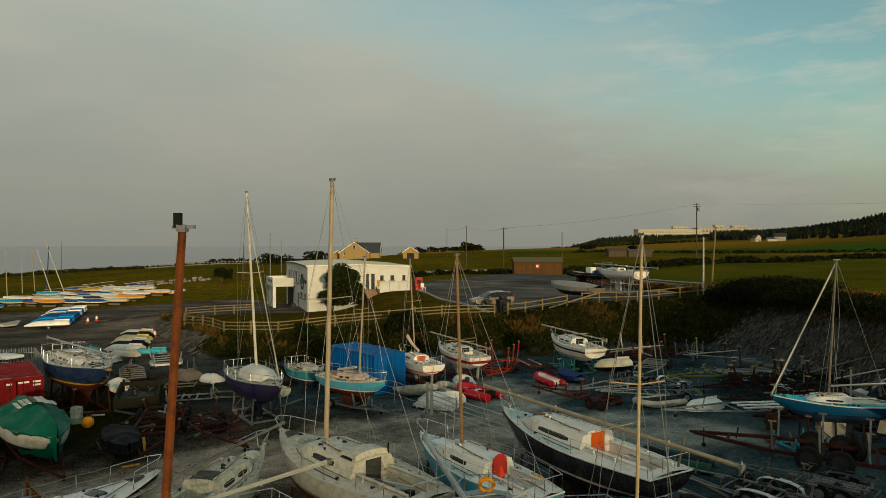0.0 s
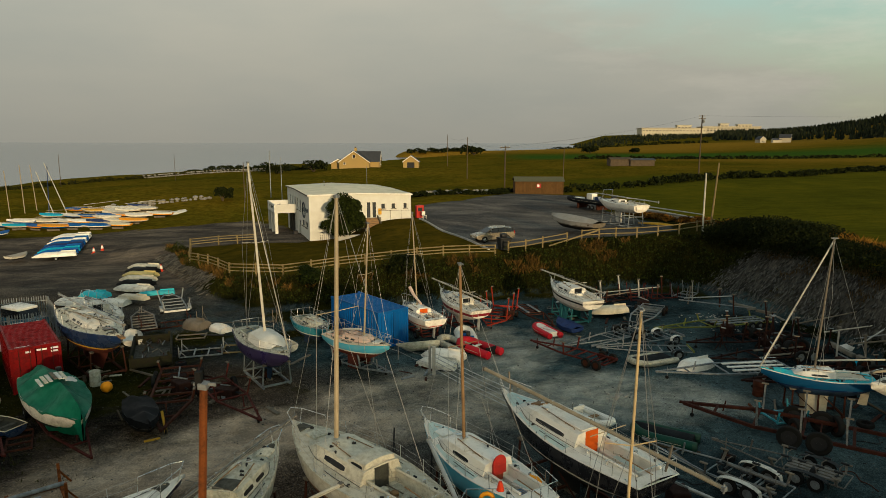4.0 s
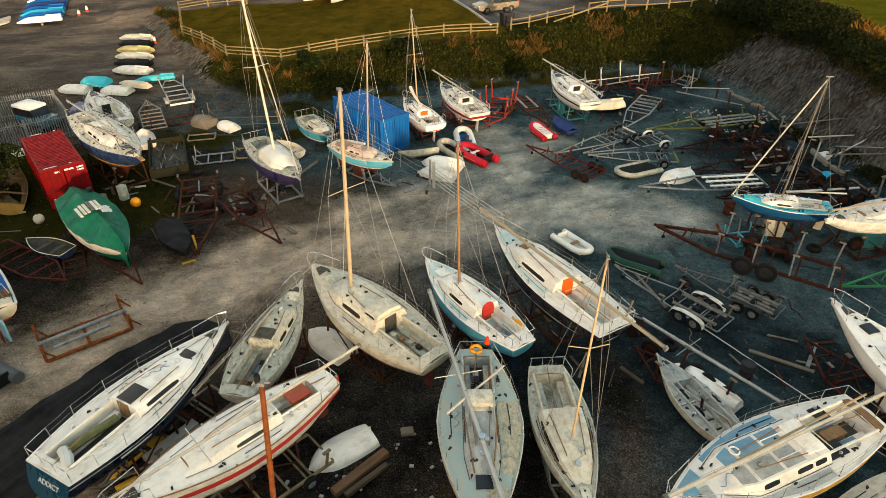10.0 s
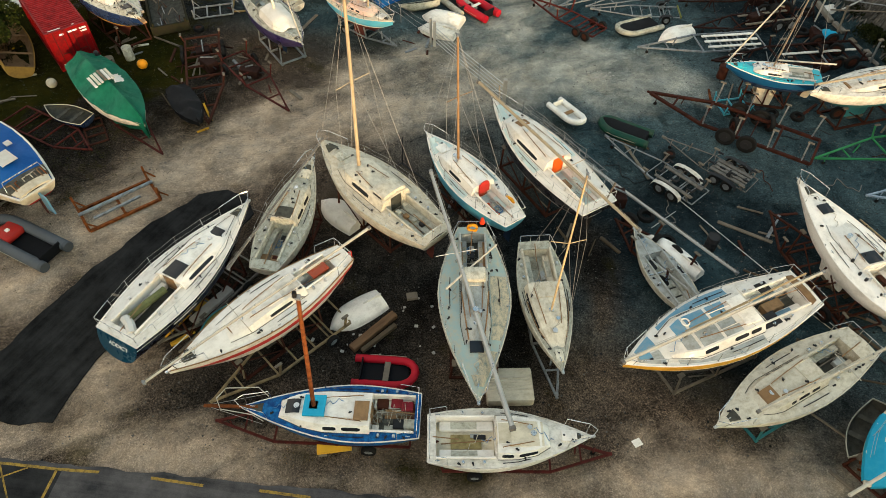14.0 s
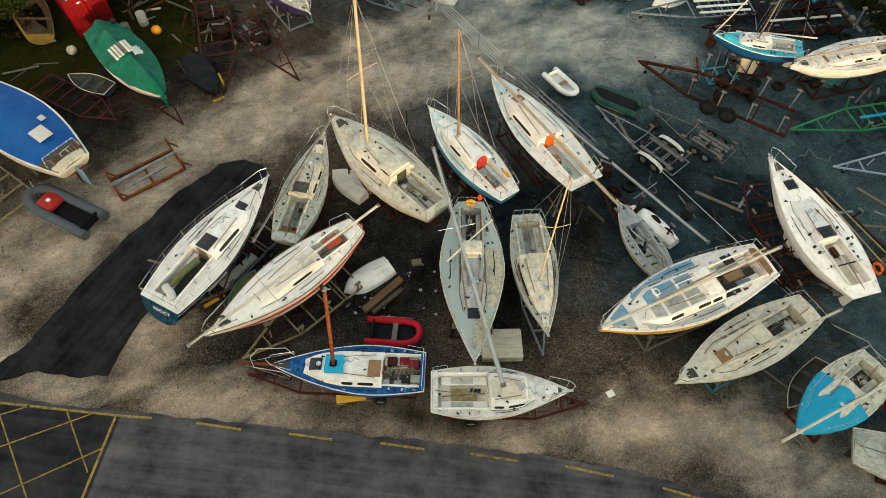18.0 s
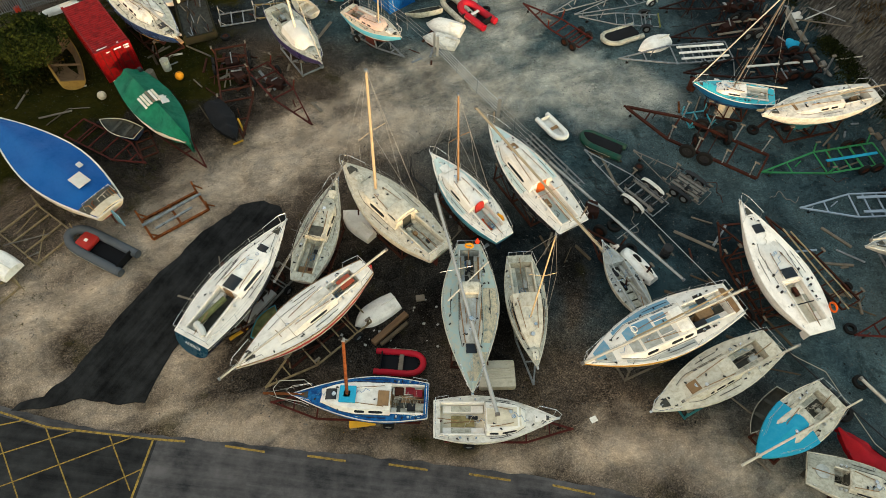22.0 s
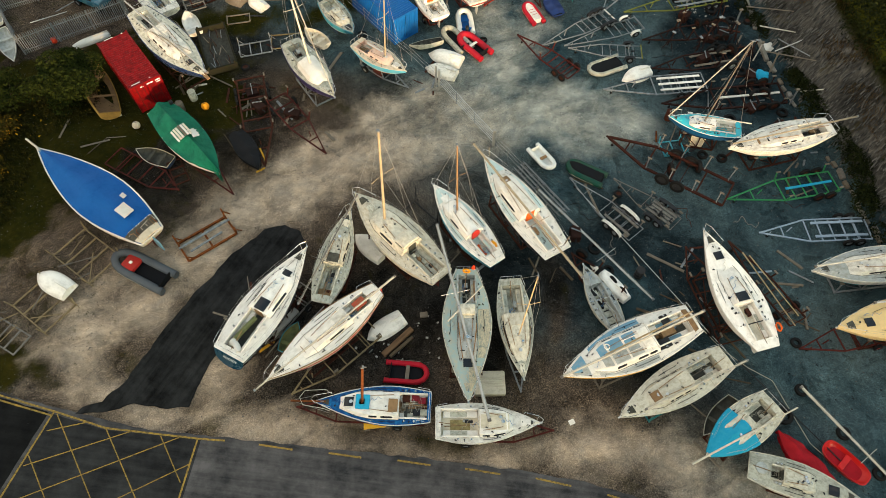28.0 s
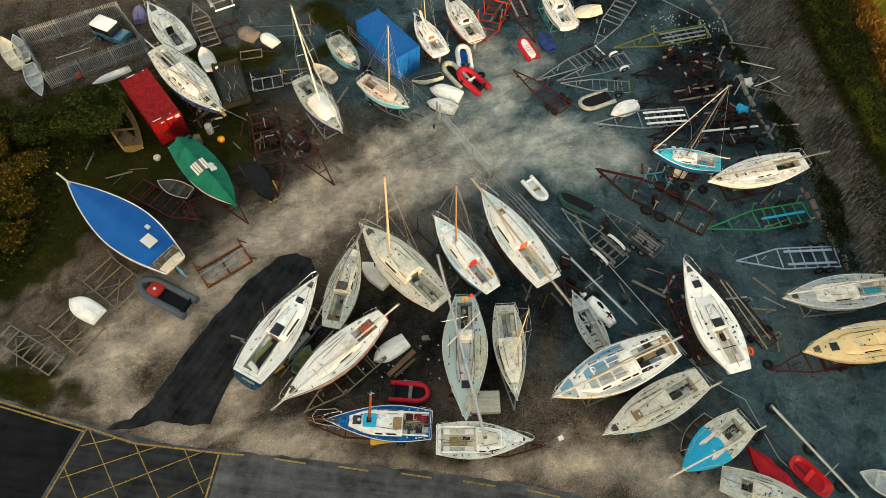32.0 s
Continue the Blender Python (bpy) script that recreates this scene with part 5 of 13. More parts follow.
def rails(T, h, pulpit=True, pushpit=True, stan=4, mat=None, tall=0.55, lines=True, wells=0.0):
    mat = mat or steel
    s = lambda u, y=1.0: (h.x(u, h.sheer(u)), y * h.half(u) * 0.95, h.sheer(u))
    if pulpit:
        ua, ub = 0.84, 0.965
        a, b = s(ua), s(ub)
        tip = (h.L / 2 + 0.12, 0, h.sheer(1) + tall)
        bm = tubed([(a[0], a[1], a[2]), (a[0] + 0.05, a[1], a[2] + tall), (b[0] + 0.1, b[1] * 1.25 + 0.1, b[2] + tall), tip, (b[0] + 0.1, -b[1] * 1.25 - 0.1, b[2] + tall), (a[0] + 0.05, -a[1], a[2] + tall), (a[0], -a[1], a[2])], 0.016, 5)
        tube(bm, [(b[0], b[1], b[2]), (b[0] + 0.1, b[1] * 1.25 + 0.1, b[2] + tall)], 0.016, 5)
        tube(bm, [(b[0], -b[1], b[2]), (b[0] + 0.1, -b[1] * 1.25 - 0.1, b[2] + tall)], 0.016, 5)
        part("pulpit", bm, mat, T)
    if pushpit:
        a, b = s(0.12), s(0.012)
        bm = tubed([a, (a[0] - 0.03, a[1], a[2] + tall), (b[0], b[1], b[2] + tall), (b[0], -b[1], b[2] + tall), (a[0] - 0.03, -a[1], a[2] + tall), (a[0], -a[1], a[2])], 0.016, 5)
        for y in (b[1], b[1] * 0.3, -b[1] * 0.3, -b[1]):
            tube(bm, [(b[0] + 0.02, y, b[2]), (b[0], y, b[2] + tall)], 0.014, 5)
        part("pushpit", bm, mat, T)
    if stan:
        me = shared(("stanchion", tall, mat.name), lambda: mesh_of("stanchion", disc(tubed([(0, 0, 0), (0, 0, tall)], 0.013, 5), (0, 0, 0.02), 0.035, 0.04, 6), mat))
        us = [0.16 + (0.82 - 0.16) * (i + 0.5) / stan for i in range(stan)]
        for side in (1, -1):
            for u in us:
                p = s(u, side)
                again("stanchion", me, T, (p[0], p[1], p[2]), (random.uniform(-0.06, 0.06), random.uniform(-0.06, 0.06), 0))
            if lines:
                ends = [0.12] + us + [0.84]
                bm = bmesh.new()
                for f in (1.0, 0.55):
                    pts = []
                    for q, (ua, ub) in enumerate(zip(ends, ends[1:])):
                        a, b = s(ua, side), s(ub, side)
                        pts += [(a[0], a[1], a[2] + tall * f), ((a[0] + b[0]) / 2, (a[1] + b[1]) / 2, (a[2] + b[2]) / 2 + tall * f - 0.02)]
                    pts.append((b[0], b[1], b[2] + tall * f))
                    tube(bm, pts, 0.006, 4)
                part("lifeline", bm, wire, T)


def fittings(T, h, well, cab, n=2):
    """Winches, cleats, the stem fitting and deck clutter."""
    wm = shared("winch", lambda: mesh_of("winch", disc(disced((0, 0, 0.05), 0.06, 0.1, 8), (0, 0, 0.12), 0.045, 0.06, 8), steel))
    cm = shared("cleat", lambda: mesh_of("cleat", box(boxed(-0.09, 0.09, -0.012, 0.012, 0.035, 0.055), -0.03, 0.03, -0.012, 0.012, 0, 0.04), steel))
    if well:
        for s in (1, -1):
            for i in range(n):
                u = well[0] + (well[1] - well[0]) * (0.45 + 0.35 * i)
                y = s * min(well[2] + 0.16, h.half(u) * 0.93)
                again("winch", wm, T, (h.x(u), y, h.deck(u, y)))
    for u in (0.93, 0.5, 0.06):
        for s in (1, -1):
            if u > 0.9 and s < 0:
                continue
            y = 0.0 if u > 0.9 else s * h.half(u) * 0.9
            again("cleat", cm, T, (h.x(u), y, h.deck(u, y)), (0, 0, random.uniform(-0.2, 0.2)))
    bm = boxed(h.L / 2 - 0.22, h.L / 2 + 0.1, -0.05, 0.05, h.sheer(1) - 0.02, h.sheer(1) + 0.035)
    disc(bm, (h.L / 2 + 0.08, 0, h.sheer(1) + 0.03), 0.05, 0.06, 8, "y")
    part("stem_fitting", bm, steel, T)
    for s in (1, -1):
        y = s * (h.half(0.55) - 0.02)
        part("chainplate", boxed(h.x(0.55) - 0.03, h.x(0.55) + 0.03, y - 0.01, y + 0.01, h.sheer(0.55), h.sheer(0.55) + 0.1), steel, T)


def side_strip(f, h, u0, u1, inner, outer, s, lift=0.005, n=9):
    """A thin panel along one side deck between two lines of half widths."""
    bm = bmesh.new()
    rows = []
    for i in range(n + 1):
        u = u0 + (u1 - u0) * i / n
        a, b = inner(u), outer(u)
        rows.append([(h.x(u), s * y, f(u, y) + z) for y, z in ((a, -0.02), (a, lift), ((a + b) / 2, lift), (b, lift), (b, -0.02))])
    vs = [[bm.verts.new(q) for q in r] for r in rows]
    for a, b in zip(vs, vs[1:]):
        for j in range(4):
            bm.faces.new((a[j], a[j + 1], b[j + 1], b[j]))
    for g in (vs[0], vs[-1]):
        bm.faces.new(g)
    bmesh.ops.recalc_face_normals(bm, faces=bm.faces[:])
    return bm


def deck_gear(T, h, cab, well, cabin, depth, grip, gear, mess, grip_sides=(1, -1)):
    """Non-slip panels, tracks, blocks, an anchor locker, and what lies about in the cockpit."""
    on = lambda u, y: cab.top(u, y) if cab and cabin[0] < u < cabin[1] and abs(y) < cab.base(u) * cab.taper else h.deck(u, y)
    c1 = cabin[1] if cabin else (well[1] if well else 0.6)
    if cab:
        inner = lambda u: (cab.base(u) if u < c1 else h.half(u) * 0.3) + 0.06
        outer = lambda u: max(h.half(u) - 0.09, inner(u) + 0.03)
        for s in (1, -1):
            if grip and s in grip_sides:
                part("grip_panel", side_strip(h.deck, h, cabin[0] + 0.02, c1 - 0.03, inner, outer, s), grip, T)
            y = lambda u: (inner(u) + outer(u)) / 2
            part("jib_track", tubed([(h.x(u), s * y(u), h.deck(u, y(u)) + 0.02) for u in (cabin[0] + 0.03, cabin[0] + 0.12, cabin[0] + 0.2)], 0.016, 4), black_plastic, T)
        if grip and c1 < 0.84:
            u0, u1 = c1 + 0.03, 0.93
            for s in grip_sides:
                part("grip_panel", side_strip(h.deck, h, u0, u1, lambda u: 0.05, lambda u: max(h.half(u) - 0.1, 0.07), s), grip, T)
        # a dark bead where the cabin meets the deck
        for s in (1, -1):
            us = [cabin[0] + (cabin[1] - cabin[0]) * i / 8 for i in range(9)]
            part("bead", tubed([(h.x(u), s * cab.base(u) * 1.012, h.deck(u, cab.base(u)) + 0.008) for u in us], 0.012, 4), wet_dark, T)
        part("mast_plate", disced((h.x(c1 - 0.1), 0, cab.top(c1 - 0.1) + 0.02), 0.11, 0.06, 10), steel, T)
    u = 0.905
    part("anchor_locker", slope_slab(h.deck, u - 0.03, u + 0.025, h.half(u - 0.03) * 0.5, h.half(u + 0.025) * 0.4, h, 0.012, 0.004), grip or wet_dark, T)
    bl = shared("block", lambda: mesh_of("block", disc(boxed(-0.07, 0.07, -0.022, 0.022, 0, 0.05), (0.02, 0, 0.05), 0.04, 0.05, 7), black_plastic))
    for i in range(gear):
        u = random.uniform(0.08, 0.9)
        y = random.uniform(-0.85, 0.85) * h.half(u)
        if well and well[0] - 0.02 < u < well[1] + 0.02 and abs(y) < well[2] + 0.1:
            y = math.copysign(min(well[2] + 0.2, h.half(u) * 0.93), y)
        again("block", bl, T, (h.x(u), y, on(u, y) - 0.005), (0, 0, random.uniform(0, 3)))
    if well:
        u0, u1, w = well
        zb = h.zd - depth
        for s in (1, -1):
            x0, x1 = h.x(u0 + 0.25 * (u1 - u0)), h.x(u0 + 0.7 * (u1 - u0))
            wi = min(min(w, h.half(q) * 0.85) for q in (u0, u1)) * 0.93
            part("locker_lid", boxed(x0, x1, min(s * wi * 0.56, s * wi * 0.93), max(s * wi * 0.56, s * wi * 0.93), zb + depth * 0.55 + 0.002, zb + depth * 0.55 + 0.02), grip or mossy_grey, T)
        for i in range(mess):
            u = u0 + (u1 - u0) * random.uniform(0.12, 0.9)
            y = random.uniform(-0.42, 0.42) * w
            k = random.random()
            if k < 0.45:
                pts = [(h.x(u) + (0.1 + 0.012 * j) * math.cos(j * 1.3), y * 0.8 + (0.1 + 0.008 * j) * math.sin(j * 1.3), zb + 0.03 + 0.012 * j) for j in range(16)]
                part("rope_coil", tubed(pts, 0.017, 4), random.choice((rope, rope, rope_blue, wet_dark)), T)
            elif k < 0.8:
                a, b, c = random.uniform(0.1, 0.28), random.uniform(0.08, 0.16), random.uniform(0.08, 0.3)
                part("stowed_box", rounded(h.x(u) - a, h.x(u) + a, y - b, y + b, zb + 0.006, zb + c, 0.02, 1), random.choice((wet_dark, teak, mossy_grey, black_plastic, rust, deck_grey)), T)
            else:
                part("stowed_pole", tubed([(h.x(u0 + 0.03), y, zb + depth * 0.6), (h.x(u1 - 0.02), y * 0.3, zb + depth * 0.72)], 0.025, 5), random.choice((timber, spar_white, teak)), T)


def keel_part(T, h, kind, mat, floor=0.12):
    zb = h.zd - h.D
    L = h.L
    if kind == "fin" and zb > floor + 0.15:
        top, low = [(-0.02, 0.20), (0.02, 0.13)]
        bm = loft([[(L * (0.02 - 0.11), 0, zb + 0.15), (L * 0.02, 0.09, zb + 0.15), (L * (0.02 + 0.13), 0, zb + 0.15), (L * 0.02, -0.09, zb + 0.15)], [(-L * 0.08, 0, floor), (0.0, 0.11, floor), (L * 0.09, 0, floor), (0.0, -0.11, floor)]], True, True)
        part("keel", bm, mat, T, smooth=False)
    elif kind == "long" and zb > floor + 0.1:
        bm = loft([[(-L * 0.32, 0, zb + 0.3), (-L * 0.05, 0.16, zb + 0.12), (L * 0.26, 0, zb + 0.25), (-L * 0.05, -0.16, zb + 0.12)], [(-L * 0.26, 0, floor), (-L * 0.05, 0.11, floor), (L * 0.12, 0, floor + 0.04), (-L * 0.05, -0.11, floor)]], True, True)
        part("keel", bm, mat, T)
    elif kind == "bilge" and zb > floor + 0.1:
        for s in (1, -1):
            y = s * h.B * 0.21
            bm = loft([[(-L * 0.1, y, zb + 0.3), (0, y + 0.05, zb + 0.3), (L * 0.12, y, zb + 0.3), (0, y - 0.05, zb + 0.3)], [(-L * 0.08, y + s * 0.12, floor), (0, y + s * 0.12 + 0.05, floor), (L * 0.09, y + s * 0.12, floor), (0, y + s * 0.12 - 0.05, floor)]], True, True)
            part("keel", bm, mat, T)
    if kind:
        x = -L / 2 + 0.05 * L
        bm = loft([[(x - 0.22, 0, h.sheer(0) - 0.25), (x, 0.03, h.sheer(0) - 0.25), (x + 0.1, 0, h.sheer(0) - 0.25), (x, -0.03, h.sheer(0) - 0.25)], [(x - 0.1, 0, max(zb - 0.45, floor + 0.15)), (x + 0.1, 0.03, max(zb - 0.45, floor + 0.15)), (x + 0.35, 0, max(zb - 0.4, floor + 0.2)), (x + 0.1, -0.03, max(zb - 0.45, floor + 0.15))]], True, True)
        part("rudder", bm, mat, T)


WHEELS = {}


def wheel(parent, x, y, z, r=0.3, w=0.18, rim=None, yaw=0.0, lie=False):
    key = (r, w, (rim or galv).name)
    if key not in WHEELS:
        bm = bmesh.new()
        prof = [(r * 0.62, -w / 2), (r * 0.93, -w / 2), (r, -w * 0.28), (r, w * 0.28), (r * 0.93, w / 2), (r * 0.62, w / 2), (r * 0.58, 0)]
        n = 16
        rings = [[bm.verts.new((p * math.cos(2 * math.pi * j / n), q, p * math.sin(2 * math.pi * j / n))) for p, q in prof] for j in range(n)]
        for j in range(n):
            a, b = rings[j], rings[(j + 1) % n]
            for i in range(len(prof)):
                bm.faces.new((a[i], a[(i + 1) % len(prof)], b[(i + 1) % len(prof)], b[i]))
        bmesh.ops.recalc_face_normals(bm, faces=bm.faces[:])
        tyre = mesh_of("tyre", bm, rubber, True)
        bm = disced((0, 0, 0), r * 0.61, w * 0.6, 12, "y")
        disc(bm, (0, 0, 0), r * 0.2, w * 0.95, 8, "y")
        WHEELS[key] = (tyre, mesh_of("rim", bm, rim or galv))
    tyre, rm = WHEELS[key]
    t = again("wheel", tyre, parent, (x, y, z), (radians(90) if lie else 0, 0, yaw))
    again("rim", rm, t)
    return t


def cradle(m, L, B, zb, mat, n=2, label="rusty steel yard cradle propping a boat", floor=0.0):
    """A boat cradle: a base of beams, padded props and diagonal braces. It is a thing of its own that stands under a boat."""
    T = thing("boat_cradle", label, "cradle", m, "boat cradles")
    l, w = L * 0.46, B * 0.62
    for s in (1, -1):
        part("base_beam", beamed((-l / 2, s * w / 2, 0.08), (l / 2, s * w / 2, 0.08), 0.1, 0.12), mat, T)
    for i in range(n + 1):
        x = -l / 2 + l * i / n
        part("cross_beam", beamed((x, -w / 2 - 0.1, 0.17), (x, w / 2 + 0.1, 0.17), 0.09, 0.1), mat, T)
        for s in (1, -1):
            pz = zb + 0.34
            post = part("prop", beamed((x, s * (w / 2 + 0.05), 0.2), (x, s * w * 0.47, pz), 0.07, 0.07), mat, T)
            part("pad", boxed(x - 0.14, x + 0.14, s * w * 0.45 - 0.09, s * w * 0.45 + 0.09, pz - 0.02, pz + 0.04), timber, post)
            if i < n:
                part("brace", beamed((x, s * (w / 2 + 0.04), 0.22), (x + l / n * 0.8, s * w * 0.49, pz * 0.8), 0.045, 0.045), mat, T)
    part("keel_block", boxed(-0.5, 0.5, -0.15, 0.15, 0.02, 0.13), timber, T)
    return T


def spar(name, a, b, r, mat, label, parent=None, r2=None, furniture=True, category="mast"):
    """A mast or pole from a to b, with its foot, head, spreaders and a sail track."""
    a, b = Vector(a), Vector(b)
    T = parent or thing(name, label, category, Matrix.Translation((a.x, a.y, 0)), "spars")
    o = Vector((0, 0, 0)) if parent else Vector((a.x, a.y, 0))
    a, b = a - o, b - o
    d = (b - a).normalized()
    k = 6
    body = part("pole", tubed([a + (b - a) * i / k for i in range(k + 1)], r, 8, False, r2 or r * 0.72), mat, T, smooth=True)
    if furniture:
        side = d.cross(Vector((0, 0, 1)) if abs(d.z) < 0.9 else Vector((0.6, 0.8, 0))).normalized()
        up = side.cross(d)
        q = a + (b - a) * 0.62
        half = min(0.9, (b - a).length * 0.09)
        part("spreader", tubed([q - side * half, q + side * half], 0.018, 5), mat, T)
        bm = bmesh.new()
        beam(bm, b - d * 0.06, b + d * 0.06, r * 1.8, r * 1.7)
        beam(bm, b - up * 0.16, b + up * 0.16, 0.03, 0.05)
        part("masthead", bm, galv, T)
        part("mast_foot", beamed(a - d * 0.02, a + d * 0.12, r * 2.2, r * 2.1), old_steel, T)
        for f in (0.2, 0.38, 0.55, 0.8):
            p = a + (b - a) * f
            part("fitting", beamed(p - up * (r + 0.03), p + up * (r + 0.03), 0.04, 0.05), steel, T)
        lines = bmesh.new()
        for s in (r * 1.1, -r * 1.15):
            pts = [a + (b - a) * i / 6 + side * (s + 0.02 * math.sin(i * 2.1 + s * 40)) + up * r * 0.4 for i in range(7)]
            tube(lines, pts, 0.007, 4)
        part("halyard", lines, rope, T)
    return T


def standing_mast(T, h, u, top, r, mat, base=None, stays=True, boom=0.0, boom_mat=None, spread=True):
    """A stepped mast with its rigging, a part of its boat. top is in the boat's own axes."""
    b = Vector((h.x(u), 0, base if base is not None else h.deck(u)))
    t = Vector(top)
    d = (t - b).normalized()
    pole = part("mast", tubed([b + (t - b) * i / 6 for i in range(7)], r, 8, False, r * 0.75), mat, T, smooth=True)
    bm = beamed(t - d * 0.05, t + d * 0.05, r * 1.7, r * 1.7)
    beam(bm, t + Vector((-0.2, 0, 0.02)), t + Vector((0.16, 0, 0.02)), 0.03, 0.05)
    part("masthead", bm, galv, pole)
    part("mast_step", boxed(b.x - r * 1.8, b.x + r * 1.8, -r * 1.8, r * 1.8, b.z - 0.02, b.z + 0.07), steel, pole)
    q = b + (t - b) * 0.55
    if spread:
        part("spreader", tubed([q + Vector((-0.1, -h.B * 0.3, 0.05)), q, q + Vector((-0.1, h.B * 0.3, 0.05))], 0.017, 5), mat, pole)
    if stays:
        bm = bmesh.new()
        tube(bm, [(h.L / 2 - 0.03, 0, h.sheer(1) + 0.04), t], 0.009, 4)
        tube(bm, [(-h.L / 2 + 0.1, 0, h.sheer(0) + 0.04), t], 0.009, 4)
        for s in (1, -1):
            tube(bm, [(h.x(0.55), s * h.half(0.55) * 0.97, h.sheer(0.55)), q + Vector((-0.1, s * h.B * 0.3, 0.05)), t], 0.008, 4)
            tube(bm, [(h.x(0.5), s * h.half(0.5) * 0.97, h.sheer(0.5)), q], 0.008, 4)
        part("rigging", bm, wire, T)
    if boom:
        z = b.z + 0.85
        part("boom", tubed([(b.x - 0.08, 0, z), (b.x - boom, 0.1, z + 0.15)], 0.05, 6), boom_mat or mat, T, smooth=True)
    return pole


def bearings(a, b, zr):
    """Turns a place in the world into a boat's own axes."""
    m, _ = between(a, b)
    return m.inverted() @ Vector(zr)


def yacht(label, bow, stern, zd, B, D=1.25, top=None, deck=None, house=None, bottom=None, stripe=None, rail=None, ws=0.6, um=0.42, rise=0.3, stern_up=0.45, full=1.9, trans=0.1,
          zw=0.5, cabin=(0.36, 0.74, 0.62, 0.42), front=0.3, taper=0.8, windows=((0.15, 0.62),), well=(0.06, 0.34, 0.55), depth=0.5, sole=None, seats=True, door=None, door_w=0.3, hatch=True, fore=0.8,
          fore_mat=None, slide=None, keel="fin", stan=4, pulpit=True, pushpit=True, prop="cradle", prop_mat=None, transom=None, ropes=True, tiller=True, fbox=(0.24, 0.34), keel_mat=None, band=0.075, grip=None, gear=9, mess=3, grip_sides=(1, -1)):
    """A cruising yacht ashore with hull, deck, cabin, cockpit, rails and gear, and the cradle that carries it."""
    m, L = between(bow, stern)
    T = thing("sailing_yacht", label, "sailboat", m, "laid-up boats")
    h = Hull(L, B, zd, D, ws, um, rise, trans=trans, stern_up=stern_up, full=full)
    top, deck, house = top or white, deck or white, house or deck or white
    hull_parts(T, h, top, bottom or foul_blue, stripe or navy, zw, transom, band)
    toe_rail(T, h, rail or top)
    deck_part(T, h, deck, well)
    cab = None
    if cabin:
        cab = Cabin(h, cabin[0], cabin[1], cabin[2], cabin[3], front, taper)
        cb = part("coachroof", cab.shell(), house, T, smooth=True)
        for a, b in windows:
            cab.window(cb, a, b, fbox[0], fbox[0] + fbox[1], dark_glass)
        x = h.x(cabin[0])
        zb = h.zd - depth
        zt = cab.top(cabin[0])
        if door:
            dw = door_w
            bm = rounded(x - 0.03, x + 0.02, -dw, dw, zb + 0.12, zt - 0.02, 0.012, 1)
            part("companionway_board", bm, door, cb)
        else:
            part("companionway", boxed(x - 0.012, x + 0.02, -door_w, door_w, zb + 0.2, zt - 0.06), wet_dark, cb)
        if hatch:
            ua = cabin[0] + 0.008
            ub = cabin[0] + (cabin[1] - cabin[0]) * 0.26
            part("sliding_hatch", slope_slab(cab.top, ua, ub, door_w + 0.08, door_w + 0.08, h, 0.035), slide or house, cb)
            for s in (1, -1):
                part("hatch_runner", tubed([(h.x(ua), s * (door_w + 0.1), cab.top(ua, door_w) + 0.03), (h.x(cabin[0] + (cabin[1] - cabin[0]) * 0.45), s * (door_w + 0.1), cab.top(ub, door_w) + 0.03)], 0.02, 4), house, cb)
        for s in (1, -1):
            y = s * cab.base(cabin[0]) * 0.62
            us = [cabin[0] + (cabin[1] - cabin[0]) * f for f in (0.1, 0.25, 0.4, 0.55, 0.68)]
            bm = tubed([(h.x(u), y * (1 - 0.1 * i), cab.top(u, y) + 0.06) for i, u in enumerate(us)], 0.018, 5)
            for i, u in enumerate(us):
                tube(bm, [(h.x(u), y * (1 - 0.1 * i), cab.top(u, y) - 0.03), (h.x(u), y * (1 - 0.1 * i), cab.top(u, y) + 0.06)], 0.014, 4)
            part("grab_rail", bm, teak, cb)
        vent = shared("vent", lambda: mesh_of("vent", disc(disced((0, 0, 0.03), 0.07, 0.06, 8), (0, 0, 0.075), 0.09, 0.03, 8), steel))
        u = cabin[0] + (cabin[1] - cabin[0]) * 0.62
        again("vent", vent, cb, (h.x(u), cab.base(u) * 0.3, cab.top(u, cab.base(u) * 0.3)))
    if fore:
        f = (lambda u, y: cab.top(u, y)) if cab and cabin[0] < fore < cabin[1] - 0.06 else h.deck
        wide = min(0.27, h.half(fore) * 0.5)
        ob = part("fore_hatch", slope_slab(f, fore - 0.27 / L, fore + 0.27 / L, wide, wide, h, 0.05), fore_mat or dark_glass, T)
    if well:
        wob, zb = cockpit_parts(T, h, well, depth, house, sole or wet_dark, house, seats=seats)
        if tiller:
            part("tiller", tubed([(h.x(0.03), 0, h.sheer(0) + 0.12), (h.x(0.03 + 0.16), random.uniform(-0.2, 0.2), h.sheer(0) + 0.2)], 0.022, 5), teak, T)
    fittings(T, h, well, cab)
    deck_gear(T, h, cab, well, cabin, depth, grip, gear, mess, grip_sides)
    keel_part(T, h, keel, keel_mat or bottom or foul_blue)
    rails(T, h, pulpit, pushpit, stan)
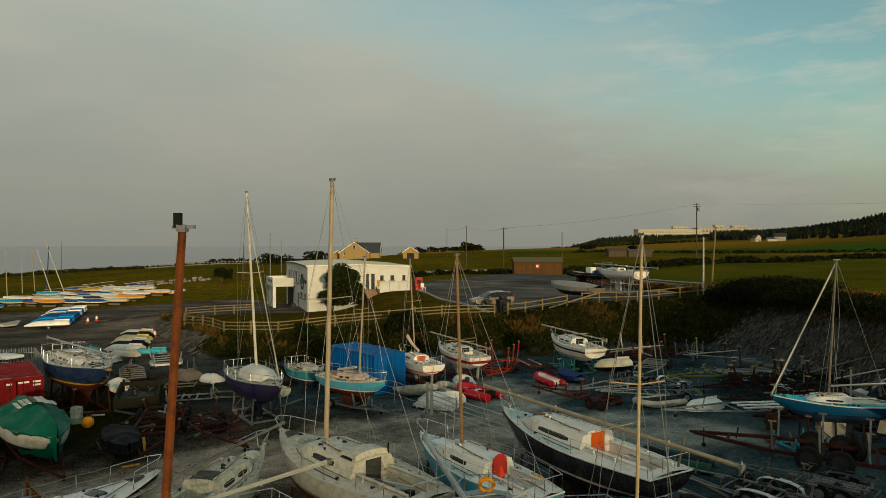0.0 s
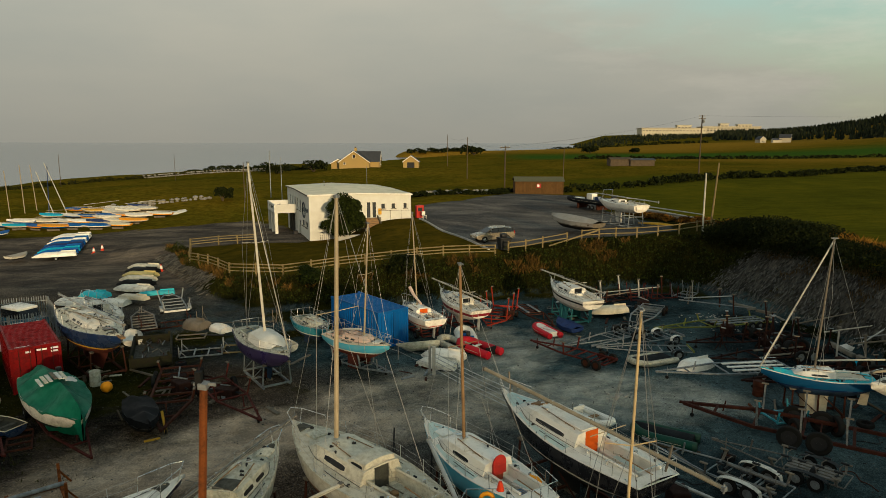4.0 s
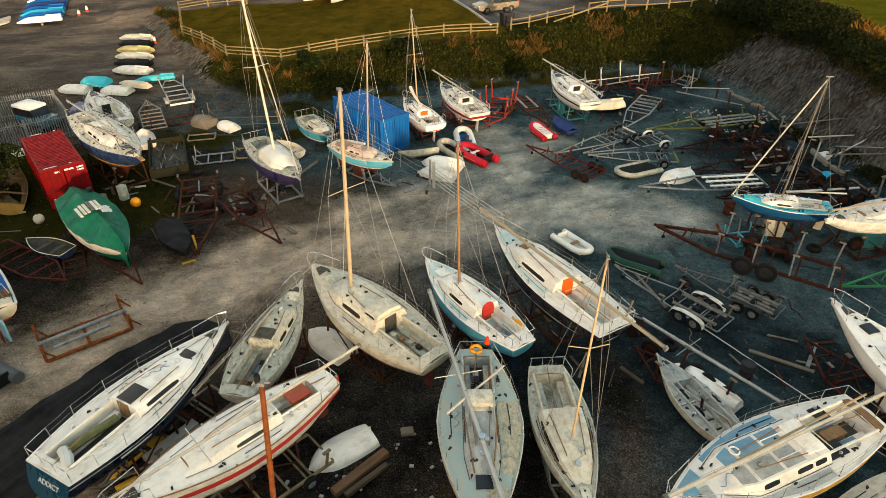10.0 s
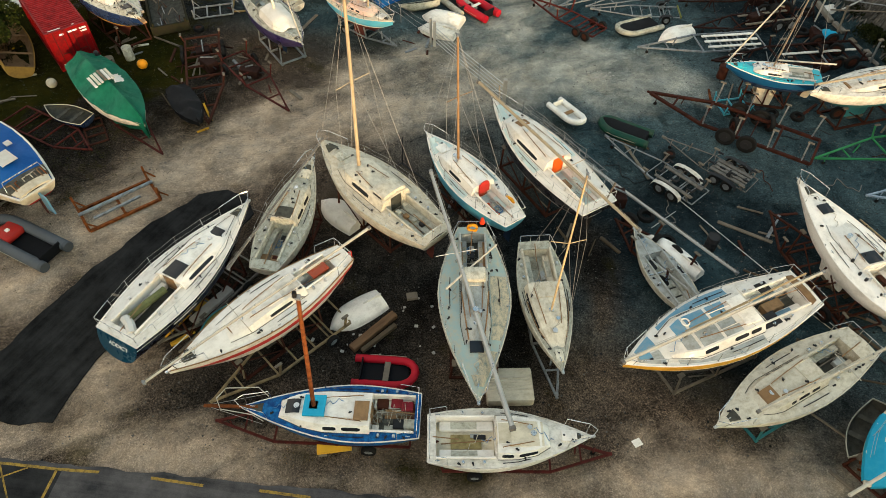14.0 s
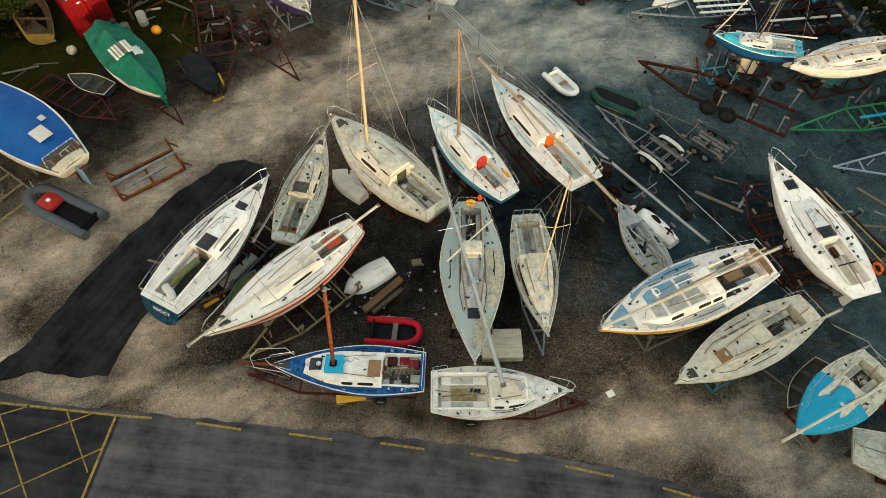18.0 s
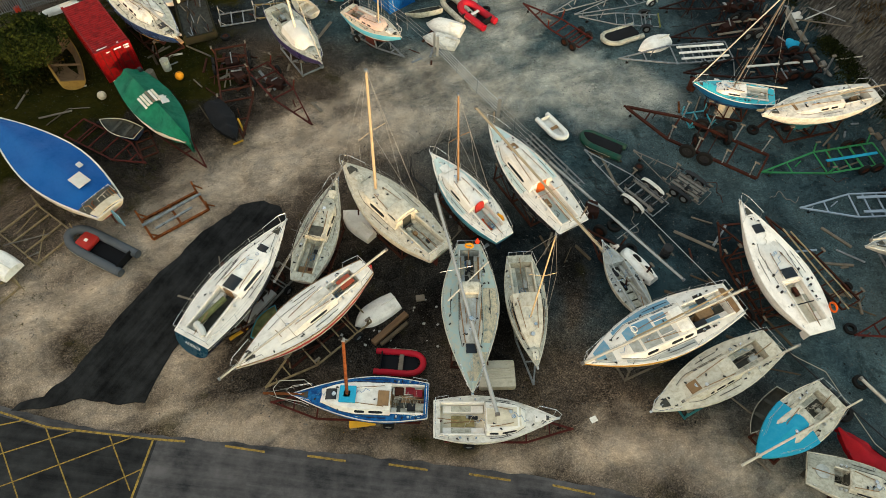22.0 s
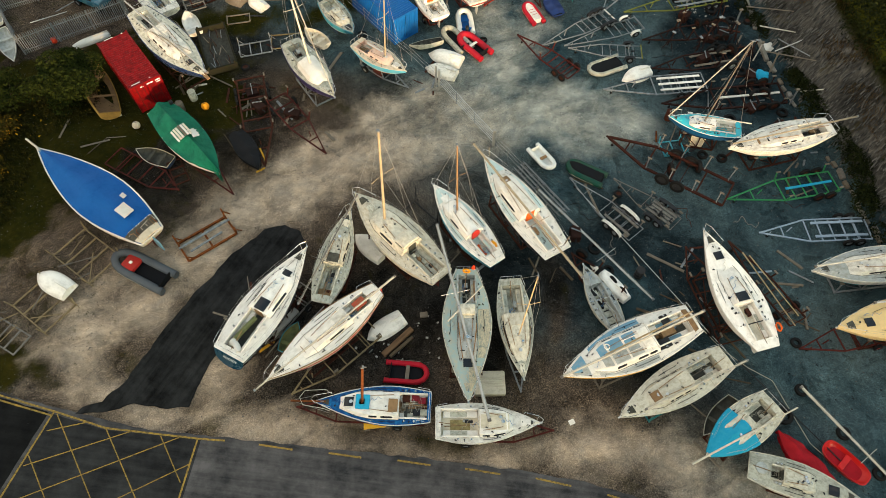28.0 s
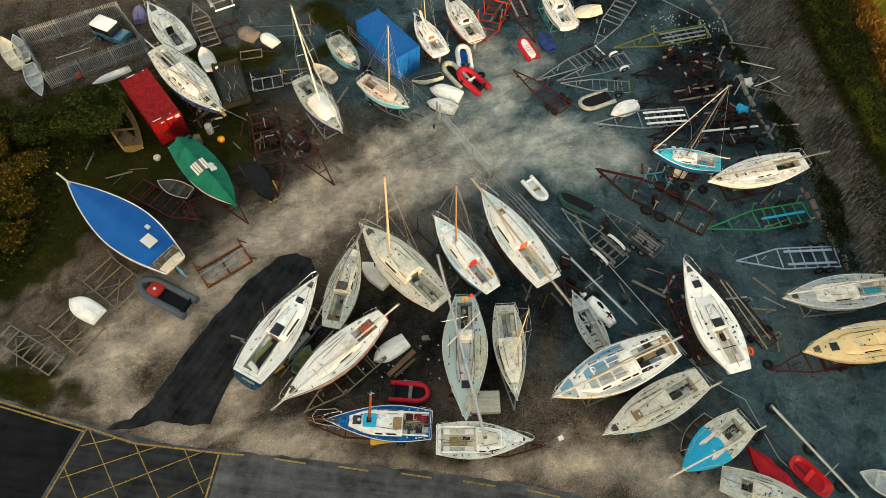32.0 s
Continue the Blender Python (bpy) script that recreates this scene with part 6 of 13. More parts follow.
    if ropes:
        for i in range(3):
            u = random.uniform(0.1, 0.85)
            y0, y1 = random.uniform(-0.6, 0.6) * h.half(u), random.uniform(-0.6, 0.6) * h.half(u + 0.1)
            pts = []
            for j in range(9):
                uu = u + 0.12 * j / 8
                yy = y0 + (y1 - y0) * j / 8 + 0.1 * math.sin(j * 1.9 + i)
                in_cab = cab and cabin[0] < uu < cabin[1] and abs(yy) < cab.base(uu)
                pts.append((h.x(uu), yy, (cab.top(uu, yy) if in_cab else h.deck(uu, yy)) + 0.014))
            part("loose_rope", tubed(pts, 0.012, 4), rope if random.random() < 0.6 else rope_blue, T)
    if prop == "cradle":
        cradle(m, L, B, zd - D, prop_mat or rust)
    elif prop == "trailer":
        trailer("galvanised boat trailer under a yacht", m @ Vector((L * 0.5, 0, 0)), m @ Vector((-L * 0.36, 0, 0)), prop_mat or galv, w=B * 0.55, axles=1, posts=2, post_h=(zd - D) + 0.35, low=0.3)
    return T, h, cab, m


def trailer(label, tip, end, mat, w=1.5, axles=2, posts=0, post_h=0.6, guards=None, rungs=5, split=0.42, low=0.42, rim=None, wheel_r=0.29, rollers=False, lights=None, sq=0.09, at=0.7, bunks=0, bunk_mat=None, post_mat=None, arms=0):
    """A boat trailer: an A-shaped drawbar, side beams, cross members, axles with wheels, and what it carries for props."""
    m, L = between((tip[0], tip[1]), (end[0], end[1]))
    T = thing("boat_trailer", label, "trailer", m, "boat trailers")
    xs = L / 2 - L * split
    for s in (1, -1):
        part("drawbar", beamed((L / 2, s * 0.04, low), (xs, s * w / 2, low), sq, sq), mat, T)
        part("side_beam", beamed((xs + 0.03, s * w / 2, low), (-L / 2, s * w / 2, low), sq, sq), mat, T)
    for i in range(rungs):
        x = xs - (xs + L / 2) * i / (rungs - 1)
        part("cross_member", beamed((x, -w / 2 + 0.02, low + 0.01), (x, w / 2 - 0.02, low + 0.01), sq * 0.8, sq * 0.8), mat, T)
    x = L / 2 - L * split * 0.45
    wx = w * 0.45 * 0.5 + 0.02
    part("cross_member", beamed((x, -wx, low), (x, wx, low), sq * 0.7, sq * 0.7), mat, T)
    part("coupling", box(boxed(L / 2 - 0.05, L / 2 + 0.22, -0.05, 0.05, low - 0.04, low + 0.07), L / 2 - 0.02, L / 2 + 0.08, -0.09, 0.09, low - 0.03, low + 0.03), mat, T)
    part("jockey_leg", tubed([(L / 2 - 0.45, 0.12, low + 0.3), (L / 2 - 0.45, 0.12, 0.12)], 0.028, 6), mat, T)
    part("jockey_wheel", disced((L / 2 - 0.45, 0.12, 0.1), 0.1, 0.06, 10, "y"), rubber, T)
    ax = -L / 2 + (xs + L / 2) * (1 - at)
    for k in range(axles):
        x = ax + (k - (axles - 1) / 2) * (2 * wheel_r + 0.1)
        part("axle", beamed((x, -w / 2 - 0.2, wheel_r), (x, w / 2 + 0.2, wheel_r), 0.06, 0.06), mat, T)
        for s in (1, -1):
            wheel(T, x, s * (w / 2 + 0.2), wheel_r, wheel_r, 0.19, rim)
    if guards:
        for s in (1, -1):
            span = axles * (2 * wheel_r + 0.1) / 2 + 0.12
            rows = []
            for i in range(9):
                a = math.pi * i / 8
                px, pz = ax + span * math.cos(a), wheel_r + (wheel_r + 0.08) * math.sin(a) ** 0.6
                rows.append([(px, s * (w / 2 + 0.08), pz), (px, s * (w / 2 + 0.33), pz), (px, s * (w / 2 + 0.33), pz - 0.02), (px, s * (w / 2 + 0.08), pz - 0.02)])
            part("mudguard", loft(rows, True, True), guards, T)
    for i in range(posts):
        x = xs * 0.9 - (xs * 0.9 + L / 2 * 0.9) * i / max(posts - 1, 1)
        for s in (1, -1):
            lean = 0.18
            part("prop", beamed((x, s * w / 2, low), (x + random.uniform(-0.1, 0.1), s * (w / 2 + lean), low + post_h), 0.08, 0.08), post_mat or mat, T)
            part("pad", beamed((x - 0.16, s * (w / 2 + lean * 0.8), low + post_h), (x + 0.16, s * (w / 2 + lean * 0.8), low + post_h), 0.12, 0.05), timber, T)
    for i in range(bunks):
        y = (i - (bunks - 1) / 2) * w * 0.62 / max(bunks - 1, 1) * (1 if bunks > 1 else 0)
        part("bunk", boxed(-L / 2 + 0.25, xs - 0.4, y - 0.09, y + 0.09, low + 0.06, low + 0.12), bunk_mat or white_clean, T)
    if rollers:
        for i in range(3):
            x = xs - (xs + L / 2) * (i + 0.5) / 3
            part("roller", disced((x, 0, low + 0.1), 0.06, 0.3, 8, "y"), black_plastic, T)
    if lights:
        part("light_board", boxed(-L / 2 - 0.05, -L / 2 + 0.02, -w / 2 - 0.1, w / 2 + 0.1, low - 0.02, low + 0.12), lights, T)
    for k in range(axles):
        for s in (1, -1):
            x = ax + (k - (axles - 1) / 2) * (2 * wheel_r + 0.1)
            part("spring", beamed((x - 0.28, s * w / 2, low - sq * 0.5), (x + 0.28, s * w / 2, low - sq * 0.5 - 0.05), 0.05, 0.05), mat, T)
    for i in range(arms):
        x = xs - (xs + L / 2) * (i + 0.4) / arms
        for s in (1, -1):
            part("support_arm", tubed([(x, s * w * 0.22, low), (x + 0.05, s * w * 0.30, low + 0.3), (x - 0.12, s * w * 0.36, low + 0.48)], 0.022, 5), post_mat or mat, T)
            part("arm_pad", rounded(x - 0.26, x + 0.06, s * w * 0.36 - 0.05, s * w * 0.36 + 0.05, low + 0.47, low + 0.55, 0.02), black_plastic, T)
    part("winch_post", beamed((xs + L * split * 0.45, 0, low), (xs + L * split * 0.42, 0, low + 0.55), 0.06, 0.06), mat, T)
    return T


def inflatable(label, bow, stern, mat, W=1.5, r=0.2, floor_mat=None, z=0.0, seat=None, transom=True, engine=False, tilt=0, name="inflatable_dinghy", cover=None, crown=0.12, lip=0.55):
    m, L = between(bow, stern, z)
    if tilt:
        m = m @ pose(0, 0, 0, tilt, 0, 0)
    T = thing(name, label, "inflatable", m, "inflatable boats")
    y = W / 2 - r
    pts = [(-L / 2, y, r)] + [(-L / 2 + L * 0.62 * i / 4, y, r + 0.01 * i) for i in range(1, 5)]
    k = 8
    x0 = -L / 2 + L * 0.62
    for i in range(1, k):
        a = math.pi * i / k
        pts.append((x0 + (L * 0.38 - r) * math.sin(a) ** 0.85, y * math.cos(a), r + 0.04 + 0.14 * math.sin(a)))
    pts += [(p[0], -p[1], p[2]) for p in pts[4::-1]]
    for side, seg in (("tube", pts),):
        part("tube", tubed(seg, r, 10), mat, T, smooth=True)
    for s in (1, -1):
        part("cone_end", disced((-L / 2 - 0.09, s * y, r), r * 0.98, 0.2, 10, "x", None), mat, T, smooth=True)
    part("floor", boxed(-L / 2 + 0.12, x0 + L * 0.2, -y + r * 0.3, y - r * 0.3, r * 0.35, r * 0.35 + 0.03), floor_mat or hypalon_black, T)
    if cover:
        rows = []
        for i in range(9):
            (px, py, pz), q = pts[i], i / 8
            sag = 0.025 * noise.noise((i * 0.8, L, 2))
            rows.append([(px + 0.06 * (i == 0), py * j / 4, pz + r * (lip + (0.92 - lip) * (1 - abs(j / 4) ** 3)) + crown * (1 - (j / 4) ** 2) * (0.6 + 0.4 * q) + sag * (1 - abs(j / 4))) for j in range(-4, 5)])
        part("cover", loft(rows), cover, T, smooth=True)
        part("stern_apron", loft([[(p[0], p[1], p[2]) for p in rows[0]], [(p[0] - 0.1, p[1], r * 0.5) for p in rows[0]]]), cover, T)
    if transom and not cover:
        part("transom", boxed(-L / 2 + 0.12, -L / 2 + 0.17, -y + r * 0.5, y - r * 0.5, 0.1, r * 2 + 0.1), floor_mat or timber, T)
    if seat:
        for f in (0.42,):
            part("thwart", boxed(-L / 2 + L * f, -L / 2 + L * f + 0.24, -y + r * 0.2, y - r * 0.2, r * 1.55, r * 1.55 + 0.03), seat, T)
    part("grab_line", tubed([(p[0], p[1] * (1 + (r + 0.02) / max(abs(p[1]), 0.3)), p[2] + 0.05) for p in pts[1:6]], 0.012, 4), rope, T)
    if engine:
        outboard(T, -L / 2 - 0.02, 0, r * 2 + 0.15)
    return T


def outboard(T, x, y, z):
    ob = part("outboard_motor", rounded(x - 0.28, x + 0.04, y - 0.13, y + 0.13, z, z + 0.34, 0.05), black_plastic, T, smooth=True)
    part("outboard_leg", box(boxed(x - 0.16, x - 0.04, y - 0.04, y + 0.04, z - 0.7, z + 0.02), x - 0.24, x + 0.02, y - 0.06, y + 0.06, z - 0.72, z - 0.64), black_plastic, ob)


def dinghy(label, bow, stern, B, mat, inner=None, D=0.42, z=0.0, upside=False, ws=0.7, thwarts=2, deck=0.0, deck_mat=None, name="dinghy", roll=0, stripe=None, centre=False, rim=None, full=2.0, pitch=0):
    """A small open boat, right way up or keel up."""
    m, L = between(bow, stern, z)
    if upside:
        m = m @ pose(0, 0, D + 0.02, 180, 0, 0)
    elif roll or pitch:
        m = m @ pose(0, 0, 0, roll, pitch, 0)
    T = thing(name, label, "dinghy", m, "dinghies")
    h = Hull(L, B, D, D, ws, 0.42, 0.12, 0.08, 0.04, 0.15, full)
    base = lambda u: h.zd - h.D
    part("hull", skin(h, base, lambda u: h.sheer(u), 5), mat, T, smooth=True)
    if stripe:
        part("stripe", skin(h, lambda u: h.sheer(u) - 0.1, lambda u: h.sheer(u) - 0.02, 1, 0.006), stripe, T, smooth=True)
    toe_rail(T, h, rim or mat, 0.022)
    if not upside:
        g = Hull(L * 0.97, B * 0.94, D, D - 0.04, ws, 0.42, 0.12, 0.08, 0.04, 0.15, full)
        part("lining", skin(g, lambda u: g.zd - g.D, lambda u: g.sheer(u), 4), inner or mat, T, smooth=True)
        us = [0.3, 0.6, 0.05, 0.8][:thwarts]
        for u in us:
            w = g.wide(u, D * 0.72)
            part("thwart", boxed(h.x(u) - 0.11, h.x(u) + 0.11, -w, w, D * 0.68, D * 0.68 + 0.03), inner or timber, T)
        if deck:
            deck_part(T, h, deck_mat or mat, None, u0=1 - deck)
    else:
        part("skeg", boxed(-L / 2 + 0.05, -L / 2 + L * 0.35, -0.02, 0.02, -0.1, 0.06), mat, T)
    return T


def covered(label, bow, stern, B, D, zd, hull_mat, cover_mat, ridge=0.35, ws=0.6, z=0.0, name="covered_boat", drape=0.0, sag=0.03, stripe=None, roll=0, group="laid-up boats", category="boat", full=1.9, folds=0.0, stern_up=0.45):
    """A boat under a cover that is stretched over a ridge and hangs over the gunwale by drape metres."""
    m, L = between(bow, stern, z)
    if roll:
        m = m @ pose(0, 0, 0, roll, 0, 0)
    T = thing(name, label, category, m, group)
    h = Hull(L, B, zd, D, ws, 0.42, 0.25, full=full, stern_up=stern_up)
    hull_parts(T, h, hull_mat, foul_black, stripe or hull_mat, 0.5)
    rows = []
    n = 10
    for i in range(25):
        u = i / 24
        b = h.half(u) + 0.03
        row = []
        if drape:
            row.append((h.x(u), -h.wide(u, h.sheer(u) - drape) - 0.035 - 0.03 * math.sin(i * 1.7), h.sheer(u) - drape * (1 + 0.25 * noise.noise((i * 0.5, 3, L)))))
        for j in range(n + 1):
            y = -b + 2 * b * j / n
            f = 1 - abs(y / b) ** 1.25
            z1 = h.sheer(u) + 0.02 + ridge * f * (1 - 0.55 * abs(2 * u - 1) ** 2.2) - sag * math.sin(math.pi * f) * (1 + math.sin(i * 0.9))
            z1 += folds * noise.noise((h.x(u) * 1.5, y * 2.2, L))
            row.append((h.x(u, h.sheer(u)), y, z1))
        if drape:
            row.append((h.x(u), h.wide(u, h.sheer(u) - drape) + 0.035 + 0.03 * math.sin(i * 2.1), h.sheer(u) - drape * (1 + 0.25 * noise.noise((i * 0.5, 8, L)))))
        rows.append(row)
    part("cover", loft(rows), cover_mat, T, smooth=True)
    return T, h, m

# ---- the yachts of the front rows ----
# white racing yacht with a dark blue hull and a teal transom
T, h, cab, m = yacht("white-decked racing yacht with dark blue hull and teal transom", (-8.97, 20.41), (-12.72, 13.17), 2.35, 2.85, 1.15, top=midnight, deck=white_clean, mess=0, ws=0.74, um=0.36, rise=0.22, stern_up=0.12, full=1.75, zw=0.1, stripe=foul_blue, trans=-0.12,
                     cabin=(0.37, 0.78, 0.60, 0.30), front=0.75, taper=0.72, windows=((0.12, 0.55),), fbox=(0.3, 0.42), well=(0.05, 0.37, 0.62), door=teak, door_w=0.28, slide=dark_glass, fore=0.73, stan=4, rail=white_clean, transom=navy_teal, bottom=foul_blue, prop_mat=rust, sole=wet_dark)
name_me = bpy.data.curves.new("boat_name", "FONT")
name_me.body, name_me.size, name_me.extrude, name_me.align_x = "ADDICT", 0.27, 0.004, "CENTER"
name_me.materials.append(lettering)
nm = new("boat_name", name_me)
nm.parent = T
nm.matrix_basis = Matrix.Translation((h.x(0, h.sheer(0) - 0.42) - 0.03, -0.1, h.sheer(0) - 0.42)) @ pose(0, 0, 0, 90, 0, -90) @ pose(0, 0, 0, -23, 0, 0)
part("cove_line", skin(h, lambda u: h.sheer(u) - 0.17, lambda u: h.sheer(u) - 0.145, 1, 0.006), white_clean, T, "thin white cove line", True)
part("name_bar", loft([[(h.x(u), -h.wide(u, h.sheer(u) - z) - 0.012, h.sheer(u) - z) for z in (0.34, 0.25)] for u in (0.2, 0.25, 0.3, 0.35)]), white_clean, T, "plain white lettering bar")
part("sail_bag", tubed([(h.x(0.1), 0.35, h.zd - 0.12), (h.x(0.2), 0.2, h.zd - 0.05), (h.x(0.33), 0.05, h.zd - 0.08)], 0.16, 7), moss_green, T, "green mildewed sail bag", True)
part("folded_sail", tubed([(h.x(0.05), -0.45, h.zd + 0.04), (h.x(0.08), -0.1, h.zd + 0.08), (h.x(0.1), 0.35, h.zd + 0.02)], 0.2, 7), tarp_white, T, smooth=True)
for y in (0.1, -0.12):
    part("deck_line", tubed([(h.x(0.9), y * 0.2, h.deck(0.9) + 0.02), (h.x(0.7), y * 4.5, h.deck(0.7, 0.5) + 0.02), (h.x(0.4), y * 7.5, h.deck(0.4, 0.9) + 0.02)], 0.012, 4), black_plastic, T)

# weathered grey sloop with its spar along the port deck
T, h, cab, m = yacht("weathered grey-green sloop with mildewed deck", (-6.45, 23.4), (-7.69, 16.7), 2.2, 2.2, 1.1, top=mossy, deck=mossy_grey, house=mossy, gear=14, mess=6, ws=0.55, um=0.4, rise=0.35, zw=0.45, cabin=(0.38, 0.76, 0.6, 0.42), windows=((0.12, 0.36), (0.45, 0.66)),
                     well=(0.07, 0.38, 0.5), sole=mossy_grey, door=mossy_grey, slide=wet_dark, fore=0.84, fore_mat=mossy, stan=3, bottom=foul_red, stripe=mossy, pushpit=False)
part("cockpit_grating", boxed(h.x(0.075), h.x(0.15), -0.45, 0.45, h.zd - 0.26, h.zd - 0.22), teak, T)
spar("mast", (-5.95, 24.2, 3.05), (-8.95, 16.35, 2.75), 0.055, old_steel, "weathered mast lowered along a yacht's deck")

# large cream sloop with its mast standing
C_BOW, C_STERN = (-6.17, 24.6), (-0.25, 18.45)
T, h, cab, m = yacht("weathered cream sloop with standing gold mast", C_BOW, C_STERN, 2.4, 2.95, 1.35, top=cream_old, deck=cream_old, house=cream_old, gear=14, mess=8, ws=0.55, um=0.44, rise=0.35, full=2.1, cabin=(0.33, 0.74, 0.62, 0.48), windows=((0.28, 0.62),), fbox=(0.3, 0.4), well=(0.05, 0.33, 0.62),
                     sole=wet_dark, fore=0.80, fore_mat=mossy, stan=4, bottom=foul_red, stripe=teak, rail=mossy)
part("doghouse", Cabin(h, 0.34, 0.5, 0.5, 0.66, 0.5, 0.85).shell(), cream_old, T, smooth=True)
Cabin(h, 0.34, 0.5, 0.5, 0.66, 0.5, 0.85).window(T, 0.1, 0.55, 0.55, 0.88, dark_glass)
for y in (-0.35, 0.0, 0.35):
    part("locker_lid", boxed(h.x(0.07), h.x(0.30), y - 0.15, y + 0.15, h.zd - 0.24, h.zd - 0.2), mossy_grey, T)
standing_mast(T, h, 0.64, bearings(C_BOW, C_STERN, (-3.78, 22.17, 11.9)), 0.09, spar_gold, base=h.deck(0.64) + 0.25)
for i in range(4):
    part("fuel_can", rounded(h.x(0.12 + 0.05 * i), h.x(0.15 + 0.05 * i), 0.1 * (i - 2), 0.1 * (i - 2) + 0.22, h.zd - 0.36, h.zd - 0.05, 0.03), (black_plastic, mossy_grey, teak, mossy)[i], T)

# white and teal sloop
D_BOW, D_STERN = (-0.91, 25.7), (3.3, 19.8)
T, h, cab, m = yacht("white sloop with pale teal hull and red washboard", D_BOW, D_STERN, 1.95, 2.35, 1.2, top=sea_blue, deck=white_clean, house=white_clean, grip=deck_teal, ws=0.5, um=0.44, rise=0.4, full=2.0, zw=0.30, cabin=(0.34, 0.76, 0.62, 0.44), windows=((0.3, 0.6),), well=(0.10, 0.34, 0.5), depth=0.42,
                     sole=deck_teal, door=red_board, door_w=0.24, fore=0.80, fore_mat=white_clean, stan=4, bottom=foul_blue, stripe=white, rail=white_clean)
standing_mast(T, h, 0.62, bearings(D_BOW, D_STERN, (0.49, 23.39, 9.32)), 0.065, teak, base=h.deck(0.62) + 0.35)
part("hatch_board", disc(rounded(h.x(0.325), h.x(0.335), -0.3, 0.3, h.zd + 0.0, h.zd + 0.42, 0.004, 1), (h.x(0.33), 0, h.zd + 0.42), 0.3, 0.04, 20, "x"), boot_red, T, "red rounded washboard")
part("life_jacket", tubed([(h.x(0.2), -0.62, h.zd + 0.1), (h.x(0.16), -0.7, h.zd + 0.12), (h.x(0.13), -0.62, h.zd + 0.09)], 0.09, 7), orange_plastic, T, "orange life jacket", True)
part("cushion", rounded(h.x(0.14), h.x(0.27), 0.02, 0.24, h.zd - 0.4, h.zd - 0.32, 0.03), orange_ply, T)

# white yacht with a black hull, its mast lashed on deck
E_BOW, E_STERN = (2.56, 27.95), (7.15, 20.25)
T, h, cab, m = yacht("white-decked yacht with black hull and orange door", E_BOW, E_STERN, 2.45, 2.75, 1.3, top=black_hull, deck=white_clean, house=white_clean, ws=0.72, um=0.42, rise=0.3, zw=0.42, cabin=(0.36, 0.78, 0.62, 0.5), windows=((0.18, 0.62),), well=(0.05, 0.36, 0.58), sole=deck_teal,
                     door=orange_ply, door_w=0.31, fore=0.70, fore_mat=teak, stan=5, grip=deck_teal, bottom=foul_black, stripe=white, rail=white_clean)
spar("mast", (1.75, 28.3, 3.55), (8.3, 18.0, 3.5), 0.085, spar_gold, "gold mast lashed along a yacht's deck")
part("mast_crutch", beamed((h.x(0.97), -0.25, h.sheer(1)), (h.x(0.99), -0.3, 3.5), 0.06, 0.06), timber, T)
part("mast_crutch", beamed((h.x(0.03), -0.6, h.sheer(0)), (h.x(0.03), -0.9, 3.45), 0.06, 0.06), timber, T)

# white yacht with red stripe, bow towards the road
F_BOW, F_STERN = (-10.2, 11.6), (-4.25, 17.55)
T, h, cab, m = yacht("cream-white yacht with red boot stripe and red rudder", F_BOW, F_STERN, 2.4, 2.5, 1.35, top=white, deck=white_clean, house=white_clean, ws=0.45, um=0.46, rise=0.25, full=1.8, zw=0.68, band=0.17, keel_mat=foul_red, cabin=(0.30, 0.72, 0.58, 0.36), front=0.6, taper=0.76, windows=((0.2, 0.5),), well=(0.10, 0.30, 0.5),
                     sole=cream, fore=0.66, fore_mat=teak, slide=white, door=cream, stan=0, bottom=white, stripe=boot_red, rail=teak, keel="fin", prop_mat=rust)
part("hatch_board", slope_slab(h.deck, 0.13, 0.225, 0.3, 0.3, h, 0.04, 0.05), red_board, T, "weathered red-brown hatch board")
spar("mast", (-3.1, 17.8, 3.75), (-10.6, 10.75, 3.3), 0.06, spar_white, "pale mast lowered along a yacht's deck")
part("rudder_blade", boxed(h.x(0) - 0.3, h.x(0) + 0.02, -0.03, 0.03, h.zd - 0.95, h.zd - 0.15), boot_red, T, "red rudder blade")
for u, y in ((0.62, 0.5), (0.5, 0.62), (0.4, -0.55), (0.56, -0.4), (0.33, 0.6)):
    part("deck_fitting", boxed(h.x(u) - 0.1, h.x(u) + 0.1, y - 0.03, y + 0.03, h.deck(u, y), h.deck(u, y) + 0.05), black_plastic, T)

# small blue and white cruiser with a rusty mast
G_BOW, G_STERN = (-7.55, 10.68), (-0.83, 10.46)
T, h, cab, m = yacht("small white cruiser with blistered blue paint and cluttered cockpit", G_BOW, G_STERN, 1.45, 2.3, 0.95, top=royal, deck=royal, house=white_clean, ws=0.78, um=0.36, rise=0.2, full=1.7, zw=0.4, cabin=(0.27, 0.78, 0.72, 0.36), front=0.2, windows=((0.1, 0.3), (0.36, 0.5)), fbox=(0.3, 0.4), well=(0.03, 0.27, 0.72), mess=10,
                     depth=0.4, sole=teak, door=teak, fore=0.70, stan=0, pushpit=True, bottom=foul_red, stripe=white, rail=white_clean, keel="bilge", prop=None)
standing_mast(T, h, 0.585, bearings(G_BOW, G_STERN, (-3.93, 9.8, 9.93)), 0.085, rust_bright, base=h.deck(0.58) + 0.36, stays=False, spread=False)
part("mast_collar", rounded(h.x(0.52), h.x(0.64), -0.42, 0.42, h.deck(0.58) + 0.32, h.deck(0.58) + 0.43, 0.03), tarp_sky, T, "blue canvas mast collar")
